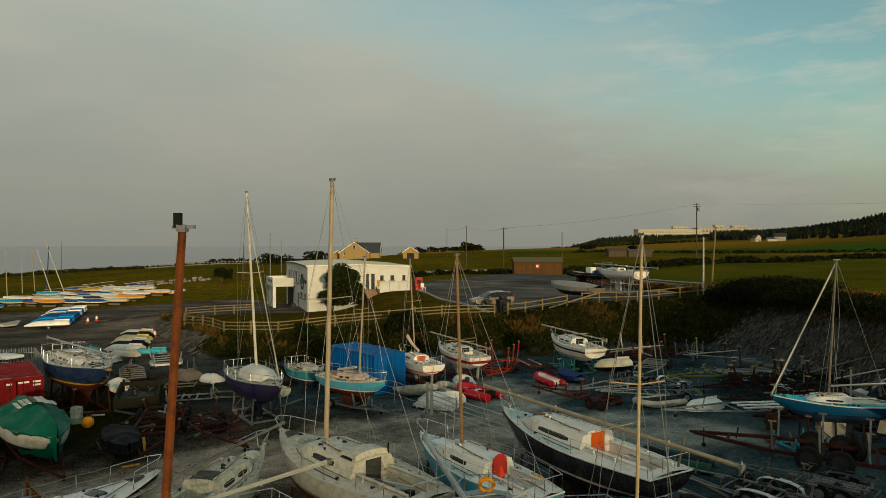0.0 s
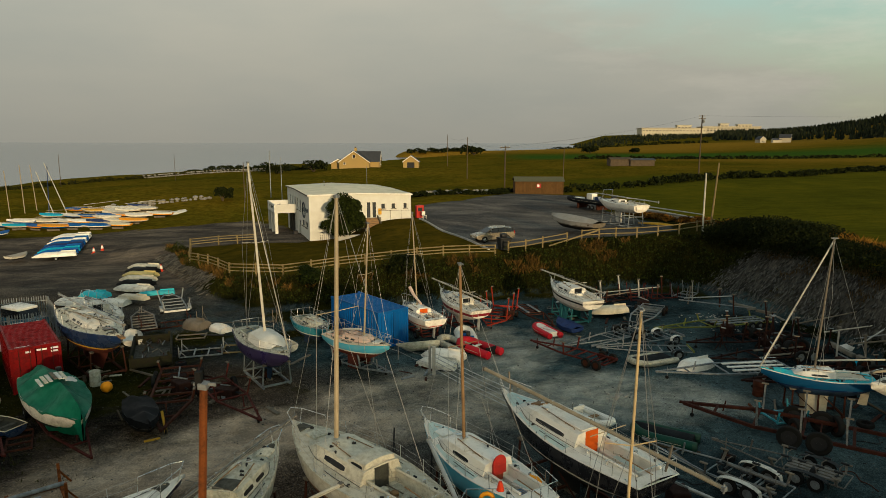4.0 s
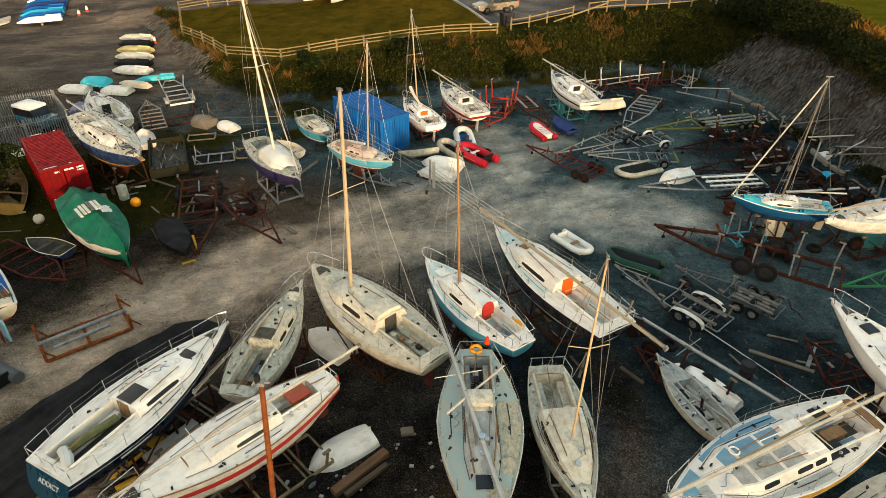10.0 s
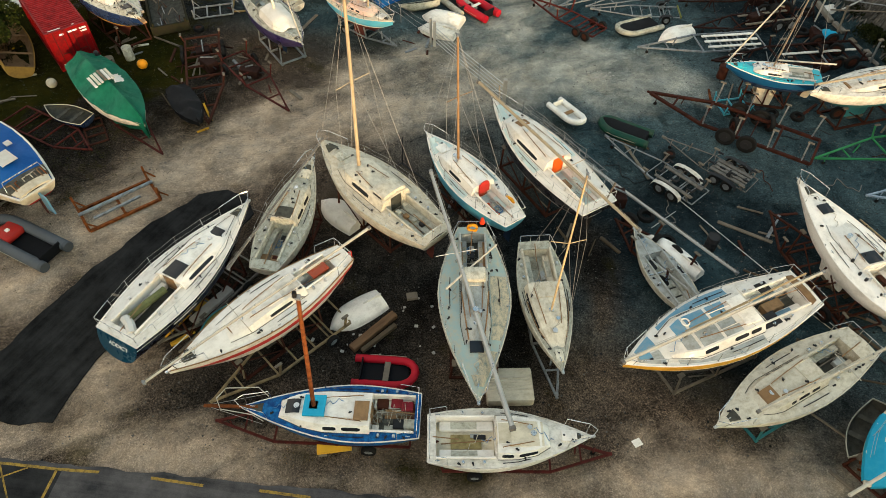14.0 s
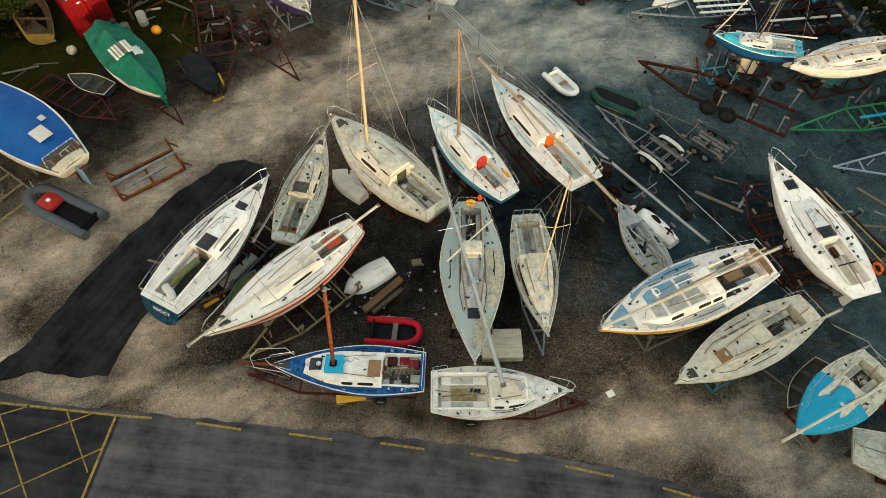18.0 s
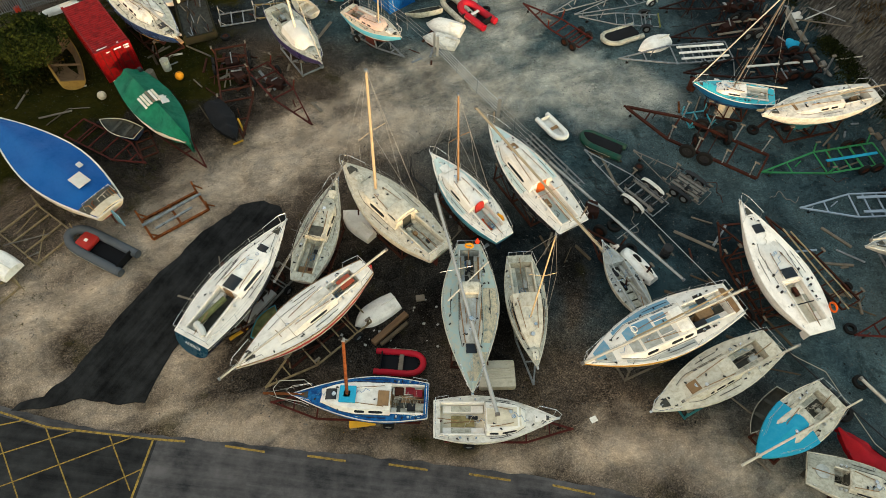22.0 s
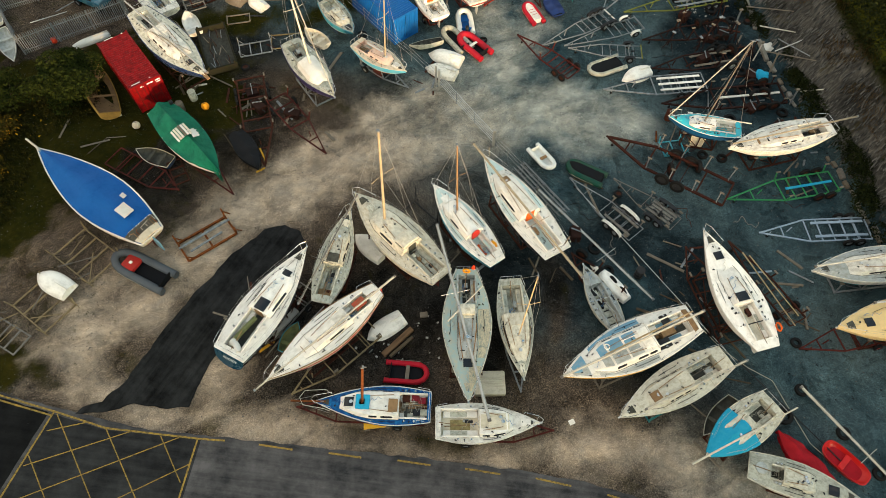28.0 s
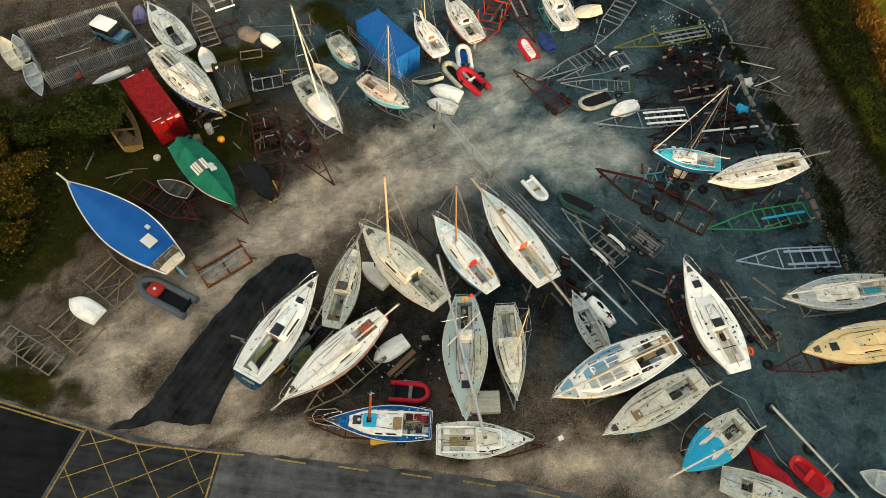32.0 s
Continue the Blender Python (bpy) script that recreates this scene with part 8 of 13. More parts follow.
W_BOW, W_STERN = (-18.0, 34.7), (-25.0, 42.0)
T, h, cab, m = yacht("large cream-decked yacht with dark blue hull, cluttered deck", W_BOW, W_STERN, 2.75, 3.0, 1.45, top=navy, deck=mossy, house=white, ws=0.6, um=0.45, rise=0.4, cabin=(0.32, 0.72, 0.6, 0.4), windows=((0.2, 0.35), (0.42, 0.55), (0.6, 0.66)), well=(0.06, 0.31, 0.6), sole=wet_dark, door=dark_glass, fore=0.8, stan=4, bottom=foul_red, stripe=boot_yellow, zw=0.42, keel="long", gear=30, mess=6)
spar("mast", (-17.5, 34.2, 3.85), (-25.6, 42.0, 3.7), 0.07, spar_grey, "weathered mast lashed along a yacht's deck")
part("anchor_roller", boxed(h.L / 2 - 0.3, h.L / 2 + 0.45, -0.12, 0.12, h.sheer(1) - 0.02, h.sheer(1) + 0.08), teak, T)
for i in range(6):
    part("deck_pole", tubed([(h.x(0.25 + 0.05 * i), -0.9 + 0.3 * i, h.zd + 0.5), (h.x(0.75 + 0.03 * i), 0.5 - 0.25 * i, h.zd + 0.62)], 0.022, 5), rope if i % 2 else timber, T)
T, h, cab, m = yacht("white cabin boat with an open dark hatch", (-27.75, 48.9), (-23.1, 43.1), 1.7, 2.6, 1.1, top=white, deck=white, house=white, ws=0.8, um=0.4, rise=0.25, cabin=(0.4, 0.76, 0.66, 0.34), windows=((0.2, 0.6),), well=(0.08, 0.4, 0.7), sole=wet_dark, door=dark_glass, fore=0.84, stan=2, bottom=foul_blue, stripe=white, keel="bilge")

X_BOW, X_STERN = (-8.4, 33.4), (-12.5, 39.35)
T, h, cab, m = yacht("grey-decked sloop with purple hull and white cabin cover", X_BOW, X_STERN, 2.2, 2.5, 1.15, top=purple, deck=mossy_grey, house=mossy_grey, zw=0.25, ws=0.66, um=0.42, rise=0.25, cabin=(0.34, 0.74, 0.6, 0.36), windows=((0.2, 0.6),), well=(0.08, 0.33, 0.6), sole=wet_dark, door=mossy, fore=0.86, fore_mat=mossy_grey, stan=3, bottom=foul_blue, stripe=purple, prop_mat=galv)
rows = []
for i in range(11):
    u = 0.4 + 0.36 * i / 10
    w = cab.base(u) * 1.12
    rows.append([(h.x(u), -w, h.deck(u, w) + 0.05)] + [(h.x(u), w * y, cab.top(u, w * y * 0.8) + 0.06 + 0.22 * (1 - abs(y)) + 0.05 * noise.noise((i, y * 3, 2))) for y in (-0.8, -0.4, 0, 0.4, 0.8)] + [(h.x(u), w, h.deck(u, w) + 0.05)])
part("cabin_cover", loft(rows), tarp_white, T, "white canvas cabin cover", True)
standing_mast(T, h, 0.5, bearings(X_BOW, X_STERN, (-10.8, 35.73, 12.6)), 0.08, spar_white, base=h.deck(0.5) + 0.3, spread=True)
part("forestay_roll", tubed([(h.L / 2 - 0.15, 0.05, h.sheer(1) + 0.3), bearings(X_BOW, X_STERN, (-10.75, 35.7, 11.5))], 0.035, 6, False, 0.02), spar_white, T)

T, h, cab, m = yacht("small blue and grey weekender with cream cabin", (-7.73, 41.25), (-10.4, 45.3), 1.35, 2.0, 0.95, top=teal_paint, deck=mossy_grey, house=mossy, ws=0.75, um=0.4, rise=0.2, cabin=(0.36, 0.78, 0.62, 0.3), windows=((0.15, 0.6),), well=(0.08, 0.36, 0.6), depth=0.35, sole=mossy_grey, fore=0.84, stan=2, bottom=foul_blue, stripe=white, keel="bilge", prop=None)
Z_BOW, Z_STERN = (-3.25, 36.6), (-7.35, 39.9)
T, h, cab, m = yacht("small sloop with turquoise hull and faded pink deck", Z_BOW, Z_STERN, 1.75, 2.0, 0.95, top=sea_blue, deck=cream, house=pink_deck, ws=0.66, um=0.42, rise=0.3, cabin=(0.34, 0.72, 0.6, 0.32), windows=((0.12, 0.3), (0.38, 0.55)), well=(0.07, 0.34, 0.55), depth=0.35, sole=teak, door=boot_yellow, fore=0.82, fore_mat=white, stan=2, bottom=foul_red, stripe=white, rail=cream, keel="bilge", prop="trailer")
standing_mast(T, h, 0.6, bearings(Z_BOW, Z_STERN, (-4.58, 38.14, 8.97)), 0.06, spar_gold, base=h.deck(0.6) + 0.25)
part("furled_sail", tubed([(h.x(0.2), 0.25, h.zd + 0.35), (h.x(0.55), 0.0, h.zd + 0.75)], 0.08, 6), tarp_white, T, smooth=True)
A_BOW, A_STERN = (-3.1, 48.1), (-0.6, 43.2)
T, h, cab, m = yacht("small white trailer sailer with orange door", A_BOW, A_STERN, 1.6, 2.1, 0.95, top=white_clean, deck=white_clean, house=white_clean, ws=0.78, um=0.4, rise=0.25, cabin=(0.36, 0.76, 0.64, 0.32), windows=((0.2, 0.6),), well=(0.07, 0.35, 0.6), depth=0.35, sole=white, door=orange_ply, fore=0.84, stan=0, bottom=white_clean, stripe=boot_red, prop="trailer", prop_mat=rust_red)
standing_mast(T, h, 0.56, bearings(A_BOW, A_STERN, (-2.39, 47.03, 8.62)), 0.055, spar_gold, base=h.deck(0.56) + 0.25)
part("furled_sail", tubed([(h.x(0.75), 0.1, h.zd + 1.5), (h.x(0.6), 0.15, h.zd + 1.1), (h.x(0.4), 0.1, h.zd + 0.7)], 0.13, 7, False, 0.08), pink_deck, T, "furled faded pink sail", True)
T, h, cab, m = yacht("white bilge keeler with a maroon stripe", (-0.3, 51.0), (2.6, 44.8), 1.85, 2.3, 1.05, top=white, deck=white, house=white, ws=0.72, um=0.42, rise=0.3, zw=0.60, band=0.20, cabin=(0.34, 0.76, 0.62, 0.34), windows=((0.15, 0.32), (0.4, 0.55)), well=(0.07, 0.33, 0.6), sole=wet_dark, door=dark_glass, fore=0.8, stan=3, bottom=white, stripe=boot_maroon, prop_mat=rust_red)
spar("mast", (-1.0, 52.0, 2.7), (3.2, 44.2, 2.6), 0.06, spar_white, "white mast lying along a bilge keeler")
T, h, cab, m = yacht("white family sloop with black windows and mast on deck", (8.9, 53.0), (10.9, 46.2), 2.2, 2.4, 1.15, top=white_clean, deck=white, house=white_clean, ws=0.72, um=0.42, rise=0.3, zw=0.45, cabin=(0.34, 0.76, 0.64, 0.4), windows=((0.12, 0.32), (0.4, 0.6)), well=(0.07, 0.33, 0.6), sole=deck_teal, door=dark_glass, fore=0.8, stan=3, bottom=white, stripe=white_clean, keel="bilge", keel_mat=foul_teal, prop_mat=foul_teal)
part("sheer_stripe", skin(h, lambda u: h.sheer(u) - 0.30, lambda u: h.sheer(u) - 0.17, 1, 0.006), black_plastic, T, "black sheer stripe", True)
spar("mast", (8.2, 54.0, 3.05), (11.6, 46.0, 2.9), 0.06, spar_white, "white mast lying along a family sloop")

# ---- trailers ----
trailer("empty dark red trailer with tandem wheels", (6.0, 42.4), (10.2, 38.1), rust_red, w=1.5, axles=2, posts=1, post_h=0.8, rungs=5, split=0.5, wheel_r=0.32, at=0.72, rim=rust)
trailer("galvanised trailer with tandem wheels and light board", (8.0, 41.4), (13.9, 45.1), galv, w=1.4, axles=2, rungs=6, split=0.55, at=0.75, lights=white_clean, wheel_r=0.34, guards=black_plastic, arms=4, sq=0.07)
trailer("galvanised trailer with white mudguards", (9.9, 41.4), (16.3, 44.2), galv, w=1.5, axles=1, guards=white_clean, rungs=5, split=0.6, lights=galv, rollers=True, sq=0.06, arms=2)
trailer("galvanised dinghy trailer with green end board", (10.2, 41.05), (16.0, 40.7), galv, w=1.35, axles=1, guards=black_plastic, rungs=6, split=0.45, lights=steel_olive, sq=0.06, arms=2)
trailer("long galvanised trailer with white bunks", (12.6, 36.5), (20.6, 37.5), galv, w=1.95, axles=2, rungs=7, split=0.48, bunks=3, wheel_r=0.3, at=0.55)
trailer("massive rusty brown trailer with large tyres and props", (12.2, 31.45), (20.1, 26.35), surface("dark_brown_rust", (0.055, 0.016, 0.010), 0.85, dirt=(0.012, 0.007, 0.005), amount=0.6, scale=2.5, fine=30, bump=0.4), w=2.3, axles=2, posts=4, post_h=1.35, rungs=4, split=0.36, wheel_r=0.54, sq=0.15, low=0.6, at=0.35, rim=black_plastic, post_mat=galv)
trailer("yellow-green trailer loaded with bare poles", (15.4, 45.6), (24.3, 48.0), steel_olive, w=1.7, axles=2, rungs=6, split=0.45, posts=2, post_h=0.5, bunks=3, bunk_mat=galv)
trailer("rusty red trailer with upright frame", (16.5, 42.2), (24.0, 43.95), rust_dark, w=1.6, axles=2, rungs=5, split=0.45, posts=2, post_h=1.4, wheel_r=0.36, rim=rust)
trailer("rusty flat trailer with planks and large wheels", (16.8, 38.9), (23.8, 40.5), rust_dark, w=1.7, axles=2, rungs=5, split=0.4, wheel_r=0.42, rim=galv, bunks=2, bunk_mat=timber)
trailer("long rusty trailer carrying a white plank", (17.0, 35.1), (26.6, 36.4), rust_dark, w=2.1, axles=2, rungs=6, split=0.42, wheel_r=0.46, bunks=1, bunk_mat=white, sq=0.12, posts=2, post_h=0.7, rim=rust)
trailer("galvanised roller trailer with tandem wheels", (9.1, 27.6), (13.1, 23.0), galv, w=1.5, axles=2, guards=white, rungs=6, split=0.52, rollers=True, posts=2, post_h=0.45, wheel_r=0.33, at=0.5, bunks=2, bunk_mat=old_steel, sq=0.055, post_mat=old_steel, arms=3)
trailer("small galvanised trailer with black mudguards", (12.3, 27.6), (16.0, 23.9), old_steel, w=1.35, axles=2, guards=black_plastic, rungs=8, split=0.5, rollers=True, wheel_r=0.31, at=0.5, bunks=4, bunk_mat=old_steel, sq=0.045, posts=2, post_h=0.35, arms=4)
trailer("green painted trailer with loose boards", (20.2, 26.1), (28.2, 27.8), steel_green, w=1.8, axles=2, rungs=6, split=0.48, wheel_r=0.4, posts=2, post_h=0.8, rim=rust, bunks=1, bunk_mat=tarp_sky)
trailer("blue-grey painted boat trailer with empty frame", (21.9, 23.3), (29.4, 23.8), steel_blue, w=1.75, axles=2, rungs=6, split=0.42, wheel_r=0.36, bunks=2, bunk_mat=steel_blue)
trailer("rusty trailer stacked with old ironwork", (13.4, 45.6), (17.4, 52.3), galv, w=1.8, axles=2, rungs=6, split=0.5, wheel_r=0.34, rim=rust)
trailer("big dark rusty trailer with bent lights", (-13.3, 28.6), (-15.75, 37.1), rust, w=2.1, axles=2, rungs=6, split=0.38, wheel_r=0.36, sq=0.12, posts=2, post_h=0.6, rim=rust)
trailer("small rusty red trailer with upright plates", (-9.05, 29.8), (-13.35, 35.1), rust_red, w=1.6, axles=1, rungs=4, split=0.5, posts=2, post_h=0.9, wheel_r=0.34, rim=rust)
trailer("flat rusty red frame on the weedy ground", (-19.3, 26.4), (-24.6, 29.3), rust_red, w=1.7, axles=1, rungs=5, split=0.3, low=0.25, wheel_r=0.22, rim=rust)
trailer("dark steel trailer stored beside a yacht", (19.5, 22.4), (22.6, 16.6), rust, w=1.3, axles=1, rungs=5, split=0.5, posts=2, post_h=0.6, rim=rust)
trailer("rusty red trailer under a cream sloop", (22.4, 14.8), (28.0, 16.1), rust_red, w=1.5, axles=1, rungs=4, split=0.45, rim=boot_red)
trailer("rusty trailer standing under a white yacht", (16.4, 21.9), (18.2, 15.2), rust, w=1.9, axles=2, rungs=5, split=0.3, wheel_r=0.36, posts=2, post_h=0.9, rim=rust)
trailer("long tan-stained steel trailer beside a red-striped yacht", (-9.05, 11.6), (-4.6, 15.9), frame_tan, w=1.7, axles=1, rungs=5, split=0.4, posts=2, post_h=0.9, low=0.35)
trailer("dull steel trailer beside a blue-hulled yacht", (-11.9, 14.3), (-9.0, 18.6), old_steel, w=1.5, axles=1, rungs=5, split=0.3, low=0.35, posts=1)
trailer("rusty trailer with large wheels behind a yacht", (8.6, 21.3), (10.9, 17.8), rust, w=1.5, axles=2, rungs=4, split=0.4, wheel_r=0.42, posts=2, post_h=1.0, rim=rust)
trailer("orange-red trailer with ladder and boards", (3.2, 46.2), (5.0, 51.5), surface("orange_red_trailer_paint", (0.26, 0.026, 0.012), 0.7, dirt=(0.05, 0.012, 0.008), amount=0.6, scale=3), w=1.9, axles=1, rungs=5, split=0.3, posts=3, post_h=1.7, lights=boot_red, rim=rust)
trailer("dark launching trailer with a ladder on it", (8.0, 46.2), (6.3, 52.2), rust, w=1.5, axles=1, rungs=7, split=0.5, bunks=2, bunk_mat=galv)
trailer("galvanised road trailer with light boards", (-24.8, 56.6), (-21.2, 50.0), galv, w=1.7, axles=1, guards=galv, rungs=5, split=0.4, posts=2, post_h=0.9, lights=white_clean)
trailer("old galvanised frame trailer on the yard", (-24.3, 50.5), (-21.5, 45.0), old_steel, w=1.6, axles=1, rungs=6, split=0.35)


def steel_frame(label, m, l, w, mat, rungs=3, posts=0, post_h=0.8, low=0.08, sq=0.08):
    """A loose cradle frame lying on the ground."""
    T = thing("cradle_frame", label, "cradle", m, "boat cradles")
    for s in (1, -1):
        part("side_beam", beamed((-l / 2, s * w / 2, low), (l / 2, s * w / 2, low + 0.03), sq, sq), mat, T)
    for i in range(rungs):
        x = -l / 2 + l * i / (rungs - 1)
        part("cross_beam", beamed((x, -w / 2, low + sq), (x, w / 2, low + sq), sq, sq), mat, T)
    for i in range(posts):
        x = -l / 2 + l * i / max(posts - 1, 1)
        for s in (1, -1):
            p = part("post", beamed((x, s * w / 2, low), (x, s * (w / 2 + 0.12), low + post_h), sq * 0.8, sq * 0.8), mat, T)
            part("foot_brace", beamed((x + 0.4, s * w / 2, low + 0.05), (x, s * (w / 2 + 0.08), low + post_h * 0.7), sq * 0.5, sq * 0.5), mat, p)
    return T


steel_frame("bright rusty cradle with peeling orange beams", pose(-16.4, 22.4, 0, 0, 0, 38), 3.6, 1.7, rust_orange, 3, 2, 0.9, sq=0.13)
part("pipe", tubed([(-1.9, 0.25, 0.35), (1.9, 0.3, 0.4)], 0.09, 8), galv, bpy.data.objects["cradle_frame"], "painted steel pipe")
steel_frame("bare tan-stained cradle frame on gravel", pose(-24.2, 20.9, 0, 0, 0, -35), 3.6, 2.6, frame_tan, 4, 2, 1.0, sq=0.085)
steel_frame("stained steel cradle frame holding a white tender", pose(-25.9, 17.2, 0, 0, 0, -35), 3.2, 2.4, frame_tan, 4, 2, 0.9, sq=0.085)
steel_frame("galvanised ladder-like frame at the verge", pose(-28.6, 15.6, 0, 0, 0, -28), 5.0, 1.4, old_steel, 7, 0, sq=0.09)
steel_frame("galvanised frame leaning by the big yacht", pose(-21.0, 47.2, 0, 0, 0, 30), 3.4, 1.6, rust, 5, 2, 0.8)
steel_frame("upright black cradle frame beside a sloop", pose(-1.3, 23.4, 0, 0, 0, -45), 4.6, 1.9, black_plastic, 3, 3, 1.75, sq=0.06)
steel_frame("dark steel cradle lying by the back sloop", pose(-13.0, 41.8, 0, 0, 0, 8), 3.4, 1.6, fence_wood, 3, 0)
steel_frame("turquoise steel frame under the day sailer", pose(17.0, 30.9, 0, 0, 0, 10), 1.6, 1.3, teal_paint, 3, 2, 0.6)
steel_frame("light timber frame standing on the weedy bank foot", pose(-15.6, 47.4, 0, 0, 0, 5), 5.5, 1.4, timber, 2, 2, 1.3, sq=0.05)

# pile of thin galvanised tubes beside the black-hulled yacht
pile = thing("pipe_stack", "stack of thin galvanised gate tubes on gravel", "pipes", pose(6.9, 26.9, 0, 0, 0, 125))
for i in range(12):
    part("pipe", tubed([(-2.6 + 0.2 * random.random(), -0.55 + 0.1 * i, 0.12 + 0.1 * (i % 3)), (2.5 + 0.2 * random.random(), -0.5 + 0.1 * i, 0.14 + 0.1 * (i % 3))], 0.025, 5), galv, pile)
for x in (-2.2, -1.0, 0.3, 1.4, 2.2):
    part("crosspiece", beamed((x, -0.6, 0.06), (x, 0.65, 0.4), 0.05, 0.05), galv, pile)
spar("mast", (6.5, 26.7, 0.5), (13.4, 17.9, 0.75), 0.085, spar_grey, "long silver mast lying on trestles over gravel")
spar("mast", (21.6, 12.3, 0.5), (26.2, 5.7, 0.45), 0.085, spar_white, "long white mast lying on old tyres")
spar("mast", (9.4, 27.0, 0.25), (17.6, 14.6, 0.3), 0.03, spar_grey, "thin spar lying on the ground", furniture=False)
spar("mast", (18.2, 14.0, 0.3), (23.0, 7.8, 0.25), 0.045, black_plastic, "black spar lying on the ground", furniture=False)
spar("mast", (20.0, 21.5, 0.75), (22.2, 16.2, 0.7), 0.05, varnish, "varnished spar laid on a trailer", furniture=False)
spar("mast", (20.4, 21.3, 0.75), (22.6, 16.9, 0.7), 0.045, varnish, "slim varnished spar laid on a trailer", furniture=False)

# the wide wire gate across the yard
gate = thing("yard_gate", "long galvanised tubular gate between timber posts", "gate", pose(0, 0, 0))
g0, g1 = Vector((-0.66, 37.0, 0)), Vector((3.5, 31.0, 0))
for p, w in ((g0, 0.2), (g1, 0.22), (g0 + Vector((-0.25, 0.35, 0)), 0.16)):
    part("gate_post", boxed(p.x - w / 2, p.x + w / 2, p.y - w / 2, p.y + w / 2, 0, 1.75), concrete, gate)
for z in (0.25, 0.5, 0.75, 1.0, 1.25):
    part("rail", tubed([(g0.x, g0.y, z + 0.12), (g0.x + (g1.x - g0.x) * 0.5, g0.y + (g1.y - g0.y) * 0.5, z + 0.06), (g1.x, g1.y, z + 0.12)], 0.026, 5), spar_grey, gate)
for f in (0.0, 0.33, 0.66, 1.0):
    p = g0 + (g1 - g0) * f
    part("upright", beamed((p.x, p.y, 0.15), (p.x, p.y, 1.45), 0.05, 0.05), galv, gate)
for i, (a, b) in enumerate((((3.5, 31.0), (7.5, 25.6)), ((-0.9, 37.4), (-9.2, 46.9)))):
    fw = thing("wire_fence", "slack wire fence on thin steel posts", "fence", pose(0, 0, 0))
    for f in (0.25, 0.5, 0.75, 1.0):
        part("post", tubed([(a[0] + (b[0] - a[0]) * f, a[1] + (b[1] - a[1]) * f, 0), (a[0] + (b[0] - a[0]) * f, a[1] + (b[1] - a[1]) * f, 1.3)], 0.03, 6), galv, fw)
    for z in (0.5, 0.9, 1.25):
        part("wire", tubed([(a[0] + (b[0] - a[0]) * f, a[1] + (b[1] - a[1]) * f, z + 0.05 * math.cos(f * 25)) for f in [k / 8 for k in range(9)]], 0.012, 4), wire, fw)

# ---- inflatables and small craft ----
inflatable("red inflatable dinghy with bare transom", (-0.95, 12.85), (-3.5, 13.05), hypalon_red, 1.5, 0.17, hypalon_black, seat=timber)
inflatable("red inflatable with white seats on gravel", (1.0, 42.6), (3.1, 40.3), hypalon_red, 1.75, 0.27, hypalon_black, seat=white_clean)
inflatable("pale grey inflatable beside a red one", (-0.3, 43.4), (1.5, 41.0), mossy_grey, 1.6, 0.22, hypalon_black)
inflatable("grey inflatable with blue cover", (1.3, 45.7), (1.6, 43.0), hypalon_white, 1.5, 0.22, tarp_blue, seat=tarp_blue, engine=True)
T = inflatable("red rubber boat with a white slatted floor cover", (6.75, 46.6), (7.75, 44.4), hypalon_red, 1.35, 0.22, hypalon_red, cover=tarp_white, crown=0.0, lip=0.75)
for i in range(5):
    part("slat", boxed(-0.8 + 0.3 * i, -0.76 + 0.3 * i, -0.26, 0.26, 0.39 + 0.012 * i, 0.435 + 0.012 * i), hypalon_red, T)
covered("round-ended dinghy under a tight navy cover", (8.55, 47.4), (9.55, 45.0), 1.35, 0.5, 0.5, tarp_navy, tarp_navy, 0.22, ws=0.75, name="covered_dinghy", drape=0.3, folds=0.05, category="dinghy", group="dinghies", full=2.6)
dinghy("cream upturned dinghy on trestles", (11.5, 49.9), (14.6, 50.7), 1.5, cream, D=0.5, z=0.35, upside=True)
inflatable("grey-white inflatable with a sagging black cover", (11.4, 38.45), (14.2, 39.8), mossy_grey, 1.75, 0.19, hypalon_black, cover=hypalon_black, crown=0.0, lip=0.3)
dinghy("white dinghy keel up beside inflatable", (14.1, 37.8), (16.5, 39.0), 1.5, white_clean, D=0.5, upside=True)
inflatable("small white inflatable propped on scaffold tubes", (7.75, 28.2), (6.45, 30.2), hypalon_white, 1.2, 0.17, hypalon_white, seat=teak, z=0.55)
inflatable("dark green inflatable with a taut black cover on gravel", (8.8, 29.15), (11.35, 27.75), surface("dark_green_inflatable_fabric", (0.006, 0.055, 0.038), 0.5, bump=0.05), 1.55, 0.24, hypalon_black, cover=hypalon_black, crown=0.05, lip=0.55)
T = inflatable("large grey inflatable with red cover in it", (-22.3, 20.9), (-18.3, 18.9), hypalon_grey, 1.95, 0.27, hypalon_black)
part("red_cover", rounded(0.2, 1.25, -0.55, 0.5, 0.2, 0.55, 0.12), boot_red, T, "crumpled red cover", True)
part("white_bottle", rounded(0.6, 0.8, -0.1, 0.1, 0.52, 0.62, 0.03), white_clean, T)
dinghy("white tender keel up between yachts", (-6.3, 22.95), (-4.2, 21.0), 1.45, white_clean, D=0.55, z=0.0, upside=True, ws=0.8, full=2.4)
dinghy("white pram dinghy keel up with plug hole", (-4.95, 15.15), (-2.75, 16.75), 1.35, white_clean, D=0.45, upside=True, ws=0.85, full=3.2)
tub = thing("plastic_pontoon", "cream moulded plastic box pontoon on gravel", "pontoon", pose(2.7, 12.3, 0, 0, 0, 2))
part("body", rounded(-0.95, 0.95, -0.75, 0.75, 0.0, 0.55, 0.1), cream, tub, smooth=True)
